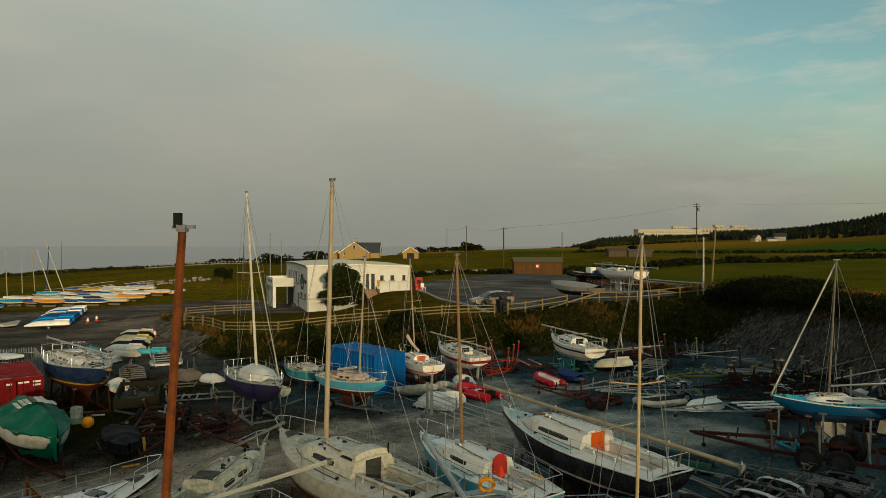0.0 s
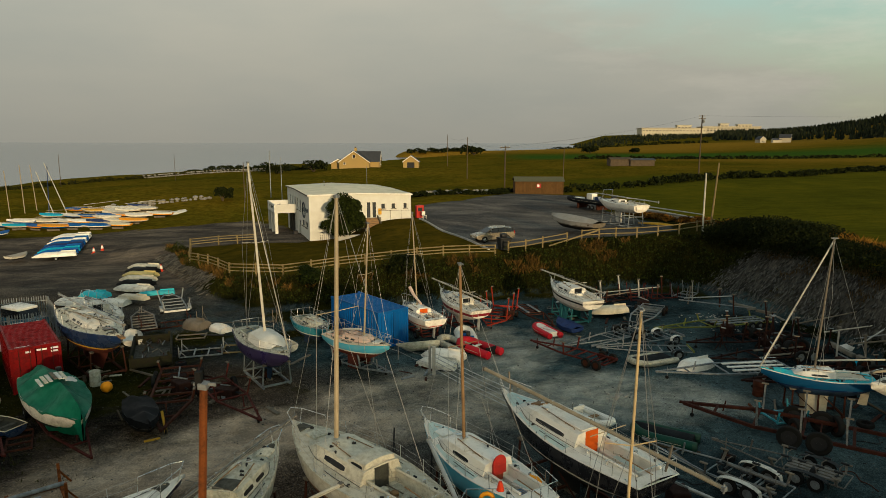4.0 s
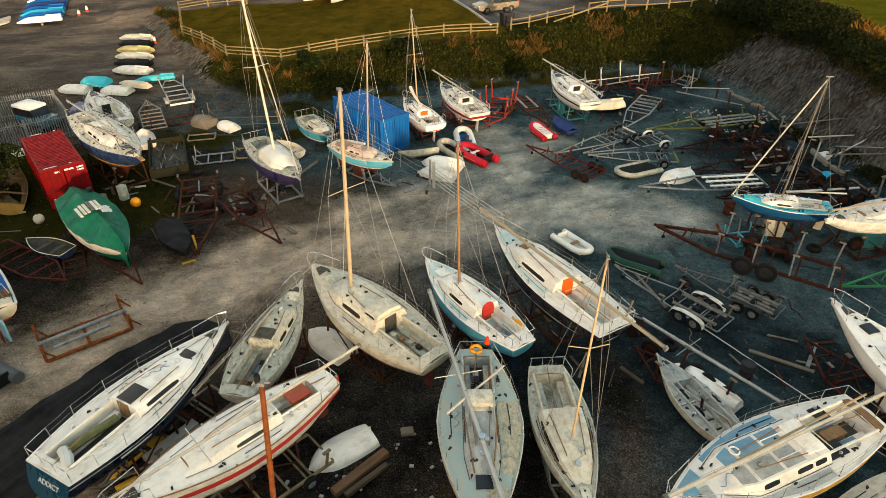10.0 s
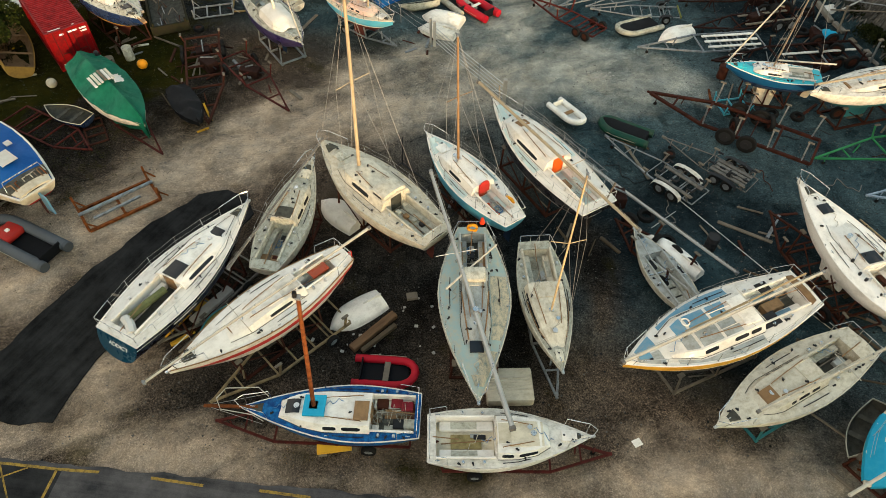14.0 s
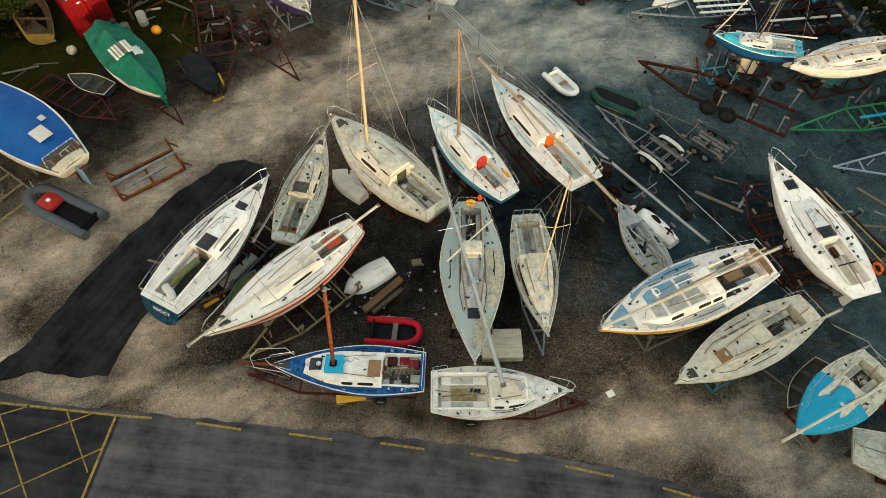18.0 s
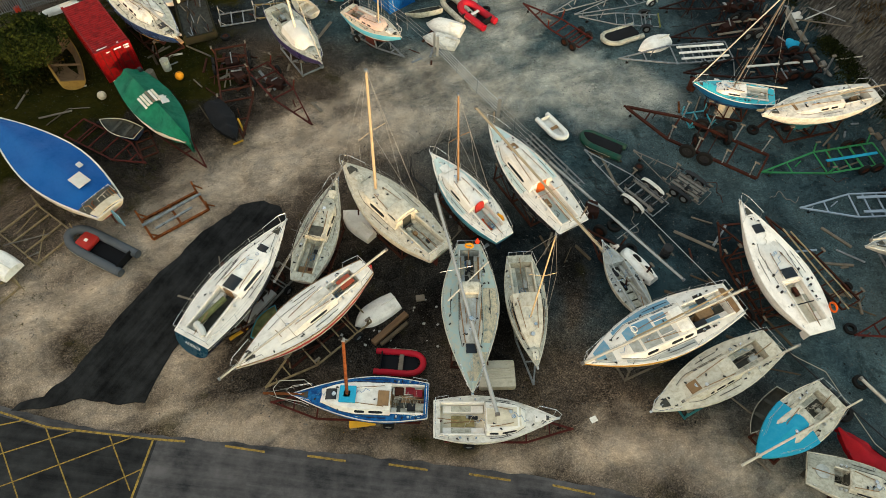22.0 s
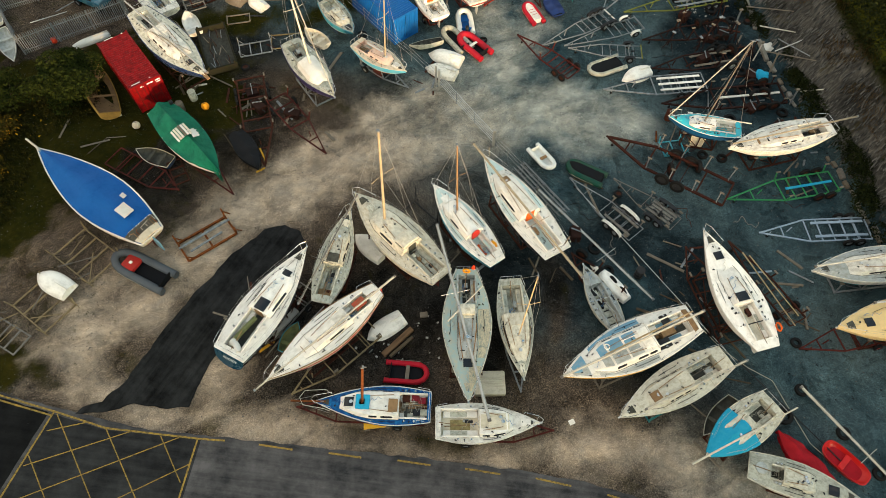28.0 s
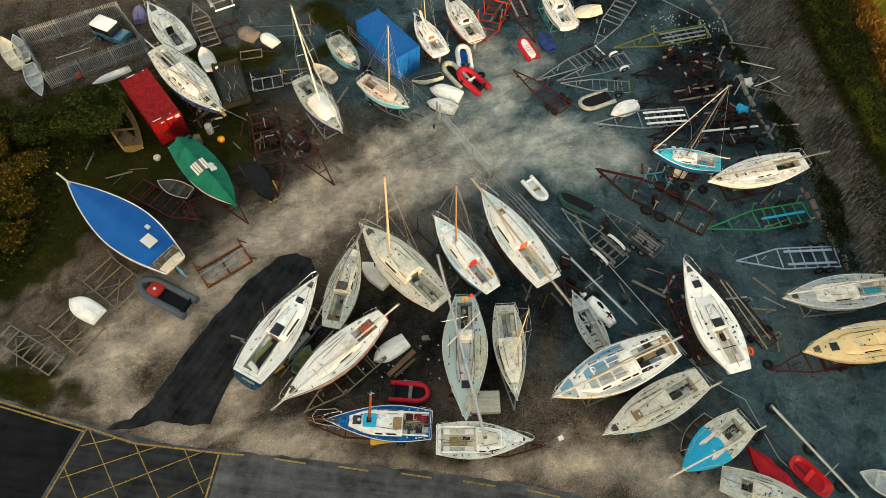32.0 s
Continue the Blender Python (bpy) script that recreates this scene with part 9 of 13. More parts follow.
for i in range(5):
    part("rib", rounded(-0.9, 0.9, -0.3 + 0.13 * i, -0.23 + 0.13 * i, 0.54, 0.58, 0.015, 1), cream, tub)
dinghy("white hull lying keel up by an open keelboat", (9.75, 20.7), (11.85, 18.0), 1.15, white_clean, D=0.45, z=0.25, upside=True, ws=0.6)
red_plastic = surface("bright_red_plastic", (0.55, 0.010, 0.008), 0.4, dirt=(0.22, 0.012, 0.012), amount=0.35, scale=2.5)
tub = thing("plastic_tub", "bright red plastic tub boat with rounded ends", "dinghy", pose(23.05, 7.85, 0, 0, 0, -48), "dinghies")
rows = []
for k, z in ((0.72, 0.06), (0.86, 0.0), (0.97, 0.22), (1.04, 0.44), (1.08, 0.46), (1.02, 0.47), (0.92, 0.30), (0.80, 0.20)):
    rows.append([(k * 1.32 * math.copysign(abs(math.cos(a)) ** 0.55, math.cos(a)), k * 0.62 * math.copysign(abs(math.sin(a)) ** 0.62, math.sin(a)), z) for a in [2 * math.pi * q / 28 for q in range(28)]])
part("shell", loft(rows, True), red_plastic, tub, smooth=True)
part("floor_panel", loft([rows[-1], [(p[0] * 0.4, p[1] * 0.4, 0.19) for p in rows[-1]]], True, True), tarp_red, tub, smooth=True)
part("seat", rounded(-0.2, 0.12, -0.5, 0.5, 0.30, 0.36, 0.02), red_plastic, tub)
covered("small boat wrapped in a crumpled red cover", (19.2, 9.45), (21.6, 6.2), 1.4, 0.7, 0.95, black_hull, tarp_red, 0.3, ws=0.6, name="covered_dinghy", drape=0.35, folds=0.2, category="dinghy", group="dinghies")
dinghy("white dinghy with grey lining on a trolley", (25.9, 8.0), (28.6, 6.8), 1.5, white_clean, deck_grey, D=0.55, z=0.35, thwarts=2)
dinghy("white tender lying over a galvanised frame", (-26.8, 19.3), (-24.2, 17.9), 1.5, white_clean, D=0.5, z=0.55, upside=True, ws=0.85, full=2.6)
dinghy("small white dinghy on the weedy yard", (-22.4, 44.7), (-21.0, 42.1), 1.35, white_clean, white_clean, D=0.45, thwarts=1, ws=0.85, full=2.6)
T = dinghy("cream dinghy with pale yellow floor", (-12.0, 42.8), (-10.0, 40.9), 1.35, white, cream, D=0.5, thwarts=2)
dinghy("white bathtub-shaped hull keel up by gate", (-1.6, 40.6), (1.2, 39.5), 1.5, white_clean, D=0.6, upside=True, ws=0.85, full=3.0)
dinghy("white hull shell lying keel up by gate", (-1.8, 38.95), (0.75, 37.9), 1.4, white, D=0.5, upside=True, ws=0.8, full=2.6, z=0.1)
dinghy("grey broken dinghy by the blue container", (-3.1, 40.6), (-0.4, 41.5), 1.3, mossy_grey, wet_dark, D=0.5, roll=25, z=0.15)
dinghy("round white tender keel up in weeds", (-17.5, 47.0), (-15.8, 45.6), 1.2, white_clean, D=0.45, upside=True, ws=0.9, full=3)
dinghy("grey-brown moulded tank hull in weeds", (-19.7, 47.4), (-17.7, 46.4), 1.5, surface("grey_brown_moulding", (0.17, 0.14, 0.11), 0.7, dirt=(0.05, 0.045, 0.03), amount=0.5), D=0.7, upside=True, ws=0.9, full=3)
dinghy("small green dinghy under a yacht", (-9.35, 16.1), (-10.0, 14.1), 1.15, teal_paint, moss_green, D=0.45, thwarts=1)
T = dinghy("yellow sunburnt plywood boat under a bush", (-29.9, 39.3), (-25.8, 32.7), 2.2, surface("flaking_yellow_plywood", (0.42, 0.24, 0.06), 0.7, dirt=(0.12, 0.08, 0.04), amount=0.5, scale=2), teak, D=0.95, z=0.0, roll=22, thwarts=3)
dinghy("cream dinghy with black spar inside", (-40.5, 45.2), (-37.7, 41.6), 1.5, cream, cream, D=0.5, z=0.3)
dinghy("white sailing dinghy ashore with grey lining", (-39.6, 45.6), (-37.5, 42.6), 1.2, white_clean, deck_grey, D=0.4, z=0.3)
dinghy("white pointed dinghy beside the palisade fence", (-34.7, 38.3), (-37.2, 42.1), 1.35, white_clean, deck_grey, D=0.42, z=0.2, full=1.7)
dinghy("white racing dinghy by the yard edge", (-41.5, 36.2), (-39.6, 33.0), 1.4, white_clean, deck_grey, D=0.42, z=0.2, full=1.7)
dinghy("turquoise dinghy at the yard edge", (-41.8, 41.0), (-39.4, 38.2), 1.4, turquoise, turquoise, D=0.42, z=0.2)
dinghy("dark wooden rowing boat with cream gunwale", (-22.9, 29.7), (-20.1, 28.6), 1.35, navy, wet_dark, D=0.5, thwarts=2, ws=0.8, rim=cream)
dinghy("cream-green skiff hull lying in weeds", (-31.4, 40.3), (-28.4, 42.3), 0.75, tarp_white, D=0.35, upside=True)
T, _, _ = covered("black covered boat on a yellow trolley", (-13.4, 27.7), (-15.7, 31.1), 1.5, 0.75, 0.95, black_hull, hypalon_black, 0.2, ws=0.7, name="covered_dinghy", category="dinghy", group="dinghies", drape=0.3, folds=0.14)
part("trolley_bar", beamed((0.9, 0.85, 0.0), (0.2, 0.85, 0.85), 0.12, 0.06), boot_yellow, T)
part("trolley_foot", boxed(1.3, 1.42, -0.2, 0.5, -0.25, 0.05), boot_yellow, T)
for loc, mt, a in (((-31.9, 53.6), white_clean, 15), ((-28.2, 53.4), white_clean, -10)):
    dinghy("white dinghy keel up behind the yard fence", (loc[0] - 1.4, loc[1] + 0.3), (loc[0] + 1.5, loc[1] - 0.2), 1.45, mt, D=0.5, z=0.1, upside=True, ws=0.85, full=2.8)
dinghy("turquoise dinghy keel up on a trolley", (-31.6, 54.6), (-28.9, 54.2), 1.5, turquoise, D=0.55, z=0.5, upside=True, ws=0.85, full=2.8)
dinghy("purple-grey dinghy standing by the palisade", (-29.6, 50.6), (-29.0, 48.2), 1.2, surface("purple_grey_gelcoat", (0.2, 0.17, 0.3), 0.5), D=0.6, upside=True, ws=0.8)
# upturned sailing dinghies in a row by the bank
for i, (y, mt) in enumerate(((68.4, cream_old), (66.3, hypalon_black), (64.3, surface("pale_yellow_gelcoat", (0.52, 0.42, 0.17), 0.45, amount=0.3)), (62.2, cream_old), (60.2, hypalon_black), (58.2, white))):
    x = -32.0 + 0.72 * i
    dinghy("upturned sailing dinghy in a row by the bank", (x - 2.2, y + 0.4), (x + 1.6, y - 0.3), 1.5, mt, D=0.5, z=0.25, upside=True, ws=0.75)
    rk = thing("trestle", "dark timber trestle under an upturned dinghy", "trestle", pose(x, y, 0, 0, 0, -6), "dinghy trestles")
    for s in (-1, 1):
        part("bearer", beamed((s * 0.9, -0.6, 0.2), (s * 0.9, 0.6, 0.2), 0.1, 0.14), timber, rk)
        part("foot", boxed(s * 0.9 - 0.1, s * 0.9 + 0.1, -0.5, 0.5, 0, 0.13), timber, rk)
dinghy("blue-striped sailboard hull by the bank", (-27.3, 55.4), (-24.0, 56.4), 0.9, turquoise, D=0.3, z=0.4, upside=True)
dinghy("pale yellow kayak by a trailer", (-28.2, 54.6), (-25.1, 53.4), 0.9, cream, D=0.35, z=0.5, upside=True)

# ---- loose things on the yard ----


def ball(name, label, p, r, mat, squash=1.0):
    bm = bmesh.new()
    bmesh.ops.create_icosphere(bm, subdivisions=3, radius=r)
    for v in bm.verts:
        v.co.z *= squash
    T = thing(name, label, "buoy", pose(p[0], p[1], 0))
    ob = part("float", bm, mat, T, smooth=True)
    ob.location.z = r * squash
    part("eye", tubed([(0.06 * math.cos(a), 0, 2 * r * squash + 0.04 + 0.06 * math.sin(a)) for a in [k * math.pi / 4 for k in range(8)]], 0.018, 5, True), black_plastic, T)
    return T


ball("mooring_buoy", "round orange mooring buoy on weedy gravel", (-18.75, 34.2), 0.31, orange_plastic)
ball("mooring_buoy", "faded cream float beside red container", (-23.6, 32.2), 0.3, cream)
ball("mooring_buoy", "small red float in the fenced pen", (-32.6, 41.2), 0.28, cone_red)


def old_tyre(x, y, r=0.42, z=0.0):
    T = thing("old_tyre", "worn black tyre lying on gravel", "tyre", pose(x, y, z), "old tyres")
    key = ("lying_tyre", r)

    def make():
        bm = bmesh.new()
        w = r * 0.5
        prof = [(r * 0.55, -w / 2), (r * 0.93, -w / 2), (r, -w * 0.28), (r, w * 0.28), (r * 0.93, w / 2), (r * 0.55, w / 2)]
        n = 16
        rings = [[bm.verts.new((p * math.cos(2 * math.pi * j / n), p * math.sin(2 * math.pi * j / n), q + w / 2)) for p, q in prof] for j in range(n)]
        for j in range(n):
            a, b = rings[j], rings[(j + 1) % n]
            for i in range(len(prof)):
                bm.faces.new((a[i], a[(i + 1) % len(prof)], b[(i + 1) % len(prof)], b[i]))
        bmesh.ops.recalc_face_normals(bm, faces=bm.faces[:])
        return mesh_of("tread", bm, rubber, True)

    again("tread", shared(key, make), T)
    return T


for x, y, r in ((20.3, 10.6, 0.55), (21.8, 12.2, 0.4), (23.6, 9.6, 0.42), (25.0, 7.3, 0.4), (10.2, 22.0, 0.45), (9.6, 20.6, 0.45), (10.9, 20.3, 0.42), (22.3, 15.3, 0.35), (23.0, 46.3, 0.5), (24.5, 45.0, 0.5), (23.5, 36.9, 0.5), (25.6, 37.2, 0.5), (22.0, 33.8, 0.5), (25.3, 41.5, 0.5), (19.2, 30.3, 0.4), (20.6, 30.0, 0.4), (3.0, 42.2, 0.35), (-7.2, 42.6, 0.4), (24.0, 47.5, 0.5), (22.6, 41.8, 0.48), (24.0, 39.0, 0.5), (26.3, 34.6, 0.45)):
    old_tyre(x, y, r)


def plank(x, y, a, l, w, t, mat, label, z=0.0, tilt=0.0, name="timber_baulk"):
    T = thing(name, label, "timber", pose(x, y, z, 0, tilt, a))
    part("plank", rounded(-l / 2, l / 2, -w / 2, w / 2, 0, t, min(0.02, t * 0.3), 1), mat, T)
    return T


plank(-3.0, 15.0, 46, 2.5, 0.36, 0.26, bark_brown, "heavy weathered timber baulk on gravel")
plank(-2.75, 14.68, 44, 1.9, 0.2, 0.2, pole_wood, "grey timber baulk beside a heavier one")
plank(-1.4, 16.9, 10, 0.5, 0.35, 0.18, timber, "short timber block on gravel")
plank(7.57, 10.1, 25, 0.36, 0.3, 0.012, white_clean, "sheet of white paper on gravel", name="paper_sheet")
plank(1.6, 9.0, 3, 1.6, 0.18, 0.3, timber, "timber chock under a trailer")
for i in range(46):
    zone = random.choice(((24.5, 44, 3.0, 8), (14, 54, 9, 5), (21, 33, 5, 3), (-14, 41, 6, 4), (-12, 34, 4, 3), (13, 25, 4, 4), (20, 18, 4, 5), (3, 50, 6, 3)))
    x, y = zone[0] + random.uniform(-1, 1) * zone[2], zone[1] + random.uniform(-1, 1) * zone[3]
    if x > 31 - 0.16 * y + 0 or y > 57:
        continue
    mt = random.choice((timber, timber, galv, rust, timber, rust_bright, steel_blue, pole_wood, black_plastic))
    plank(x, y, random.uniform(0, 180), random.uniform(0.6, 3.0), random.uniform(0.06, 0.25), random.uniform(0.04, 0.14), mt, "discarded length of timber or metal on gravel", z=random.uniform(0, 0.02))

# old masts and baulks stored along the foot of the slate bank
kerb_pale = surface("pale_weathered_kerb", (0.20, 0.185, 0.155), 0.9, dirt=(0.05, 0.045, 0.03), amount=0.55, scale=2)
row = [(23.9, 57.4), (25.0, 54.0), (26.1, 50.0), (26.5, 46.4), (26.3, 42.6), (26.9, 38.2), (28.0, 33.4), (28.7, 29.8), (29.6, 26.0), (30.2, 22.4)]
for (ax, ay), (bx, by) in zip(row, row[1:]):
    bk = thing("kerb_row", "row of broken concrete kerb blocks and logs along the slate bank", "kerb", pose(0, 0, 0), "kerb rows")
    run = Vector((bx - ax, by - ay, 0))
    at, turn_ = 0.0, math.degrees(math.atan2(run.y, run.x))
    while at < run.length - 0.3:
        l = min(random.uniform(0.35, 1.1) * (2.4 if ay > 40 else 1), run.length - at - 0.05)
        c = Vector((ax, ay, 0)) + run.normalized() * (at + l / 2)
        w, t = random.uniform(0.10, 0.19), random.uniform(0.16, 0.34)
        if random.random() < 0.8:
            ob = part("block", rounded(-l / 2, l / 2, -w, w, 0, t, 0.035, 1), kerb_pale if ay > 40 and random.random() < 0.7 else random.choice((kerb_old, kerb_old, log_grey, timber)), bk)
            ob.matrix_basis = pose(c.x + random.uniform(-0.14, 0.14), c.y, 0.02, random.uniform(-7, 7), random.uniform(-4, 4), turn_ + random.uniform(-9, 9))
        at += l + random.uniform(0.03, 0.25)
for x, y, hgt in ((23.2, 53.2, 1.6), (21.8, 55.6, 1.7), (19.6, 57.0, 1.8), (17.6, 57.2, 1.5), (15.8, 57.0, 1.9), (13.9, 56.0, 1.6), (22.8, 49.6, 1.9), (25.4, 40.4, 2.0), (26.4, 39.0, 1.8), (24.6, 44.2, 2.1), (27.2, 35.6, 1.7), (20.9, 54.2, 1.5), (18.6, 55.3, 1.4)):
    ps = thing("steel_post", random.choice(("upright galvanised prop among stored gear", "upright rusty prop among stored gear")), "post", pose(x, y, 0, random.uniform(-8, 8), random.uniform(-8, 8), random.uniform(0, 90)), "loose props")
    part("shaft", beamed((0, 0, 0), (0, 0, hgt), 0.1, 0.1), random.choice((galv, rust, concrete, timber)), ps)
    part("head", boxed(-0.14, 0.14, -0.1, 0.1, hgt - 0.02, hgt + 0.06), timber, ps)
for i, (a, b) in enumerate((((12.5, 55.8), (19.5, 57.4)), ((14.0, 54.6), (18.0, 55.8)), ((19.5, 52.6), (23.6, 49.0)), ((20.6, 54.4), (23.8, 52.4)), ((26.5, 43.8), (29.3, 41.3)), ((26.2, 40.6), (29.8, 38.0)), ((27.6, 42.6), (28.5, 38.6)), ((27.0, 40.8), (29.6, 40.9)), ((27.8, 36.2), (30.2, 35.5)), ((26.0, 46.4), (28.8, 43.9)))):
    spar("pole", (a[0], a[1], 0.5 + 0.15 * (i % 3)), (b[0], b[1], 0.8 + 0.12 * (i % 4) + (1.2 if a[0] > 25.9 and b[0] > 28 else 0)), 0.055, (spar_white, timber, galv, spar_grey)[i % 4], "weathered pole among stored gear by the bank", furniture=False, category="pole")
for i in range(5):
    x, y = 12.5 + 2.3 * i, 55.2 + 0.5 * i
    steel_frame("tangled steel cradle stored by the bank", pose(x, y, 0, 0, 0, random.uniform(0, 90)), 2.4, 1.3, random.choice((rust, galv, rust_red)), 3, 2, 1.1)
for x, y in ((25.6, 38.6), (27.0, 41.8)):
    heap = thing("crumpled_sheet", "crumpled white and blue plastic sheet", "rubbish", pose(x, y, 0.1))
    bm = bmesh.new()
    bmesh.ops.create_icosphere(bm, subdivisions=3, radius=0.55)
    for v in bm.verts:
        v.co *= 1 + 0.45 * noise.noise(v.co * 3 + Vector((x, y, 0)))
        v.co.z = max(v.co.z * 0.5, -0.08)
    part("sheet", bm, random.choice((tarp_white, tarp_sky)), heap)
# drums, crates and coils
for x, y, mt, lab in ((12.9, 20.0, black_plastic, "black plastic drum standing among spars"), (-19.9, 35.2, mossy_grey, "grey-green drum beside a trailer"), (-20.6, 34.0, timber, "weathered wooden crate behind a covered boat"), (17.2, 33.9, rust, "rusty drum under the day sailer")):
    dr = thing("drum", lab, "drum", pose(x, y, 0))
    bm = bmesh.new()
    prof = [(0.0, 0.0), (0.29, 0.0), (0.3, 0.05), (0.29, 0.3), (0.305, 0.32), (0.29, 0.34), (0.29, 0.6), (0.305, 0.62), (0.29, 0.64), (0.3, 0.86), (0.27, 0.88), (0.26, 0.85), (0.0, 0.85)]
    rings = [[bm.verts.new((p * math.cos(2 * math.pi * j / 16), p * math.sin(2 * math.pi * j / 16), q)) for j in range(16)] for p, q in prof]
    for a, b in zip(rings, rings[1:]):
        for j in range(16):
            bm.faces.new((a[j], a[(j + 1) % 16], b[(j + 1) % 16], b[j]))
    bmesh.ops.remove_doubles(bm, verts=bm.verts[:], dist=0.001)
    bmesh.ops.recalc_face_normals(bm, faces=bm.faces[:])
    part("shell", bm, mt, dr, smooth=True)

# old wheels, engine blocks and rubble among the stored gear at the back
rg = random.Random(21)
for x, y, r, lie in ((22.6, 40.9, 0.48, False), (23.6, 41.2, 0.48, False), (21.4, 44.3, 0.42, False), (22.4, 44.8, 0.42, True), (24.2, 36.2, 0.45, False), (25.2, 36.4, 0.45, False), (25.9, 45.0, 0.36, True), (16.4, 28.6, 0.5, False), (18.5, 28.9, 0.5, False), (14.0, 51.8, 0.36, False), (12.6, 52.6, 0.36, True), (20.2, 47.6, 0.38, True), (-16.4, 38.6, 0.36, True), (-10.4, 36.2, 0.34, False), (9.2, 21.4, 0.44, False), (10.2, 20.0, 0.44, False), (15.0, 24.6, 0.32, False), (12.4, 26.6, 0.30, True), (22.8, 30.0, 0.42, False), (24.4, 32.8, 0.4, True)):
    T = thing("old_tyre", "worn black tyre lying among stored trailers" if lie else "worn black wheel standing among stored trailers", "tyre", pose(x, y, 0, 0, 0, rg.uniform(0, 180)), "old tyres")
    wheel(T, 0, 0, 0.1 if lie else r, r, 0.24, rust, lie=lie)
for x, y in ((22.0, 42.6), (23.3, 43.0), (21.0, 40.0), (24.6, 38.4), (23.8, 34.9), (20.4, 45.2), (-14.6, 34.2), (-15.4, 35.8), (-11.9, 33.6), (16.8, 53.4), (5.0, 49.4), (8.9, 23.0), (25.4, 33.0)):
    T = thing("scrap_machinery", "dark rusted lump of machinery on gravel", "scrap", pose(x, y, 0, 0, 0, rg.uniform(0, 180)))
    a, b, c = rg.uniform(0.3, 0.6), rg.uniform(0.25, 0.45), rg.uniform(0.35, 0.8)
    part("casing", rounded(-a, a, -b, b, 0, c, 0.06), rust_dark, T)
    part("shaft", tubed([(-a - 0.3, 0, c * 0.6), (a + 0.4, 0.1, c * 0.65)], 0.05, 6), black_plastic, T)
    part("flange", disced((a + 0.05, 0, c * 0.6), b * 0.7, 0.1, 10, "x"), rust, T)
    part("bracket", beamed((0, -b, c), (0.1, b, c + 0.3), 0.07, 0.07), galv, T)
rb = bmesh.new()
for i in range(150):
    cx, cy, sd = ((20.4, 50.0, 1.1), (22.0, 47.0, 1.3), (25.2, 49.4, 0.9), (9.6, 33.8, 0.5), (-2.4, 15.0, 1.5))[i % 5]
    x, y, s = cx + rg.gauss(0, sd), cy + rg.gauss(0, sd * 0.6), rg.uniform(0.03, 0.085)
    box(rb, -s, s, -s * 0.7, s * 0.7, 0, s * 0.8, pose(x, y, 0.0, 0, 0, rg.uniform(0, 180)))
tagged(new("rubble", mesh_of("rubble", rb, concrete)), "scattered pale lumps of broken concrete", "rubble", kind="stuff")

plank(-10.75, 16.2, 62, 1.15, 0.6, 0.03, boot_yellow, "yellow painted plywood sheet leaning between yachts", z=0.3, tilt=30, name="plywood_sheet")
plank(-11.6, 15.3, 58, 1.5, 0.16, 0.08, boot_yellow, "yellow timber baulk on the gravel between yachts")
# rusted props and dark gear heaped over the old trailers
for x, y, tall, lean in ((19.2, 43.4, 1.7, 9), (20.2, 44.6, 1.9, -6), (21.4, 42.0, 2.2, 5), (22.6, 43.6, 2.0, -9), (23.4, 45.4, 2.4, 7), (20.8, 41.2, 1.6, -4), (24.2, 42.4, 2.1, 10), (24.9, 40.6, 1.8, -7), (22.0, 39.2, 1.7, 6), (18.4, 41.8, 1.5, -8)):
    T = thing("boat_stand", "blackened steel boat stand among old trailers", "stand", pose(x, y, 0, lean, -lean * 0.6, x * 57), "boat stands")
    part("post", tubed([(0, 0, 0.2), (0, 0, tall)], 0.05, 6), rust_dark, T)
    part("head", boxed(-0.16, 0.16, -0.1, 0.1, tall, tall + 0.05), timber if lean > 0 else galv, T)
    for a in (0, 2.1, 4.2):
        part("leg", tubed([(0, 0, tall * 0.55), (0.5 * math.cos(a), 0.5 * math.sin(a), 0.02)], 0.03, 5), rust_dark, T)

# an alloy ladder lies between two front yachts

ld = thing("ladder", "grey alloy ladder laid beside a yacht", "ladder", pose(-8.0, 16.6, 0.5, 0, 0, 52))
for y in (-0.2, 0.2):
    part("stile", beamed((-1.5, y, 0), (1.5, y, 0.1), 0.05, 0.08), spar_grey, ld)
for i in range(9):
    part("rung", beamed((-1.3 + 0.32 * i, -0.2, 0.01 + 0.011 * i), (-1.3 + 0.32 * i, 0.2, 0.01 + 0.011 * i), 0.06, 0.03), spar_grey, ld)
for x in (-1.2, 1.2):
    part("rest", boxed(x - 0.1, x + 0.1, -0.25, 0.25, -0.5, -0.045 + 0.03 * x), timber, ld)

# an open timber box, pallets and bits of frame in the dark corner behind the containers
bx = thing("timber_box", "dark open timber box full of scrap", "box", pose(-18.95, 40.4, 0, 0, 0, -68))
for sgn in (-1, 1):
    part("side_board", boxed(-2.5, 2.5, sgn * 1.15 - 0.06, sgn * 1.15 + 0.06, 0.1, 0.75), tarred, bx)
    part("end_board", boxed(sgn * 2.5 - 0.06, sgn * 2.5 + 0.06, -1.09, 1.09, 0.1, 0.7), tarred, bx)
    for e in (-1, 1):
        part("corner_post", boxed(sgn * 2.4 - 0.09, sgn * 2.4 + 0.09, e * 1.02 - 0.07, e * 1.02 + 0.07, 0, 0.9), tarred, bx)
part("floor_panel", boxed(-2.44, 2.44, -1.09, 1.09, 0.1, 0.16), wet_dark, bx)
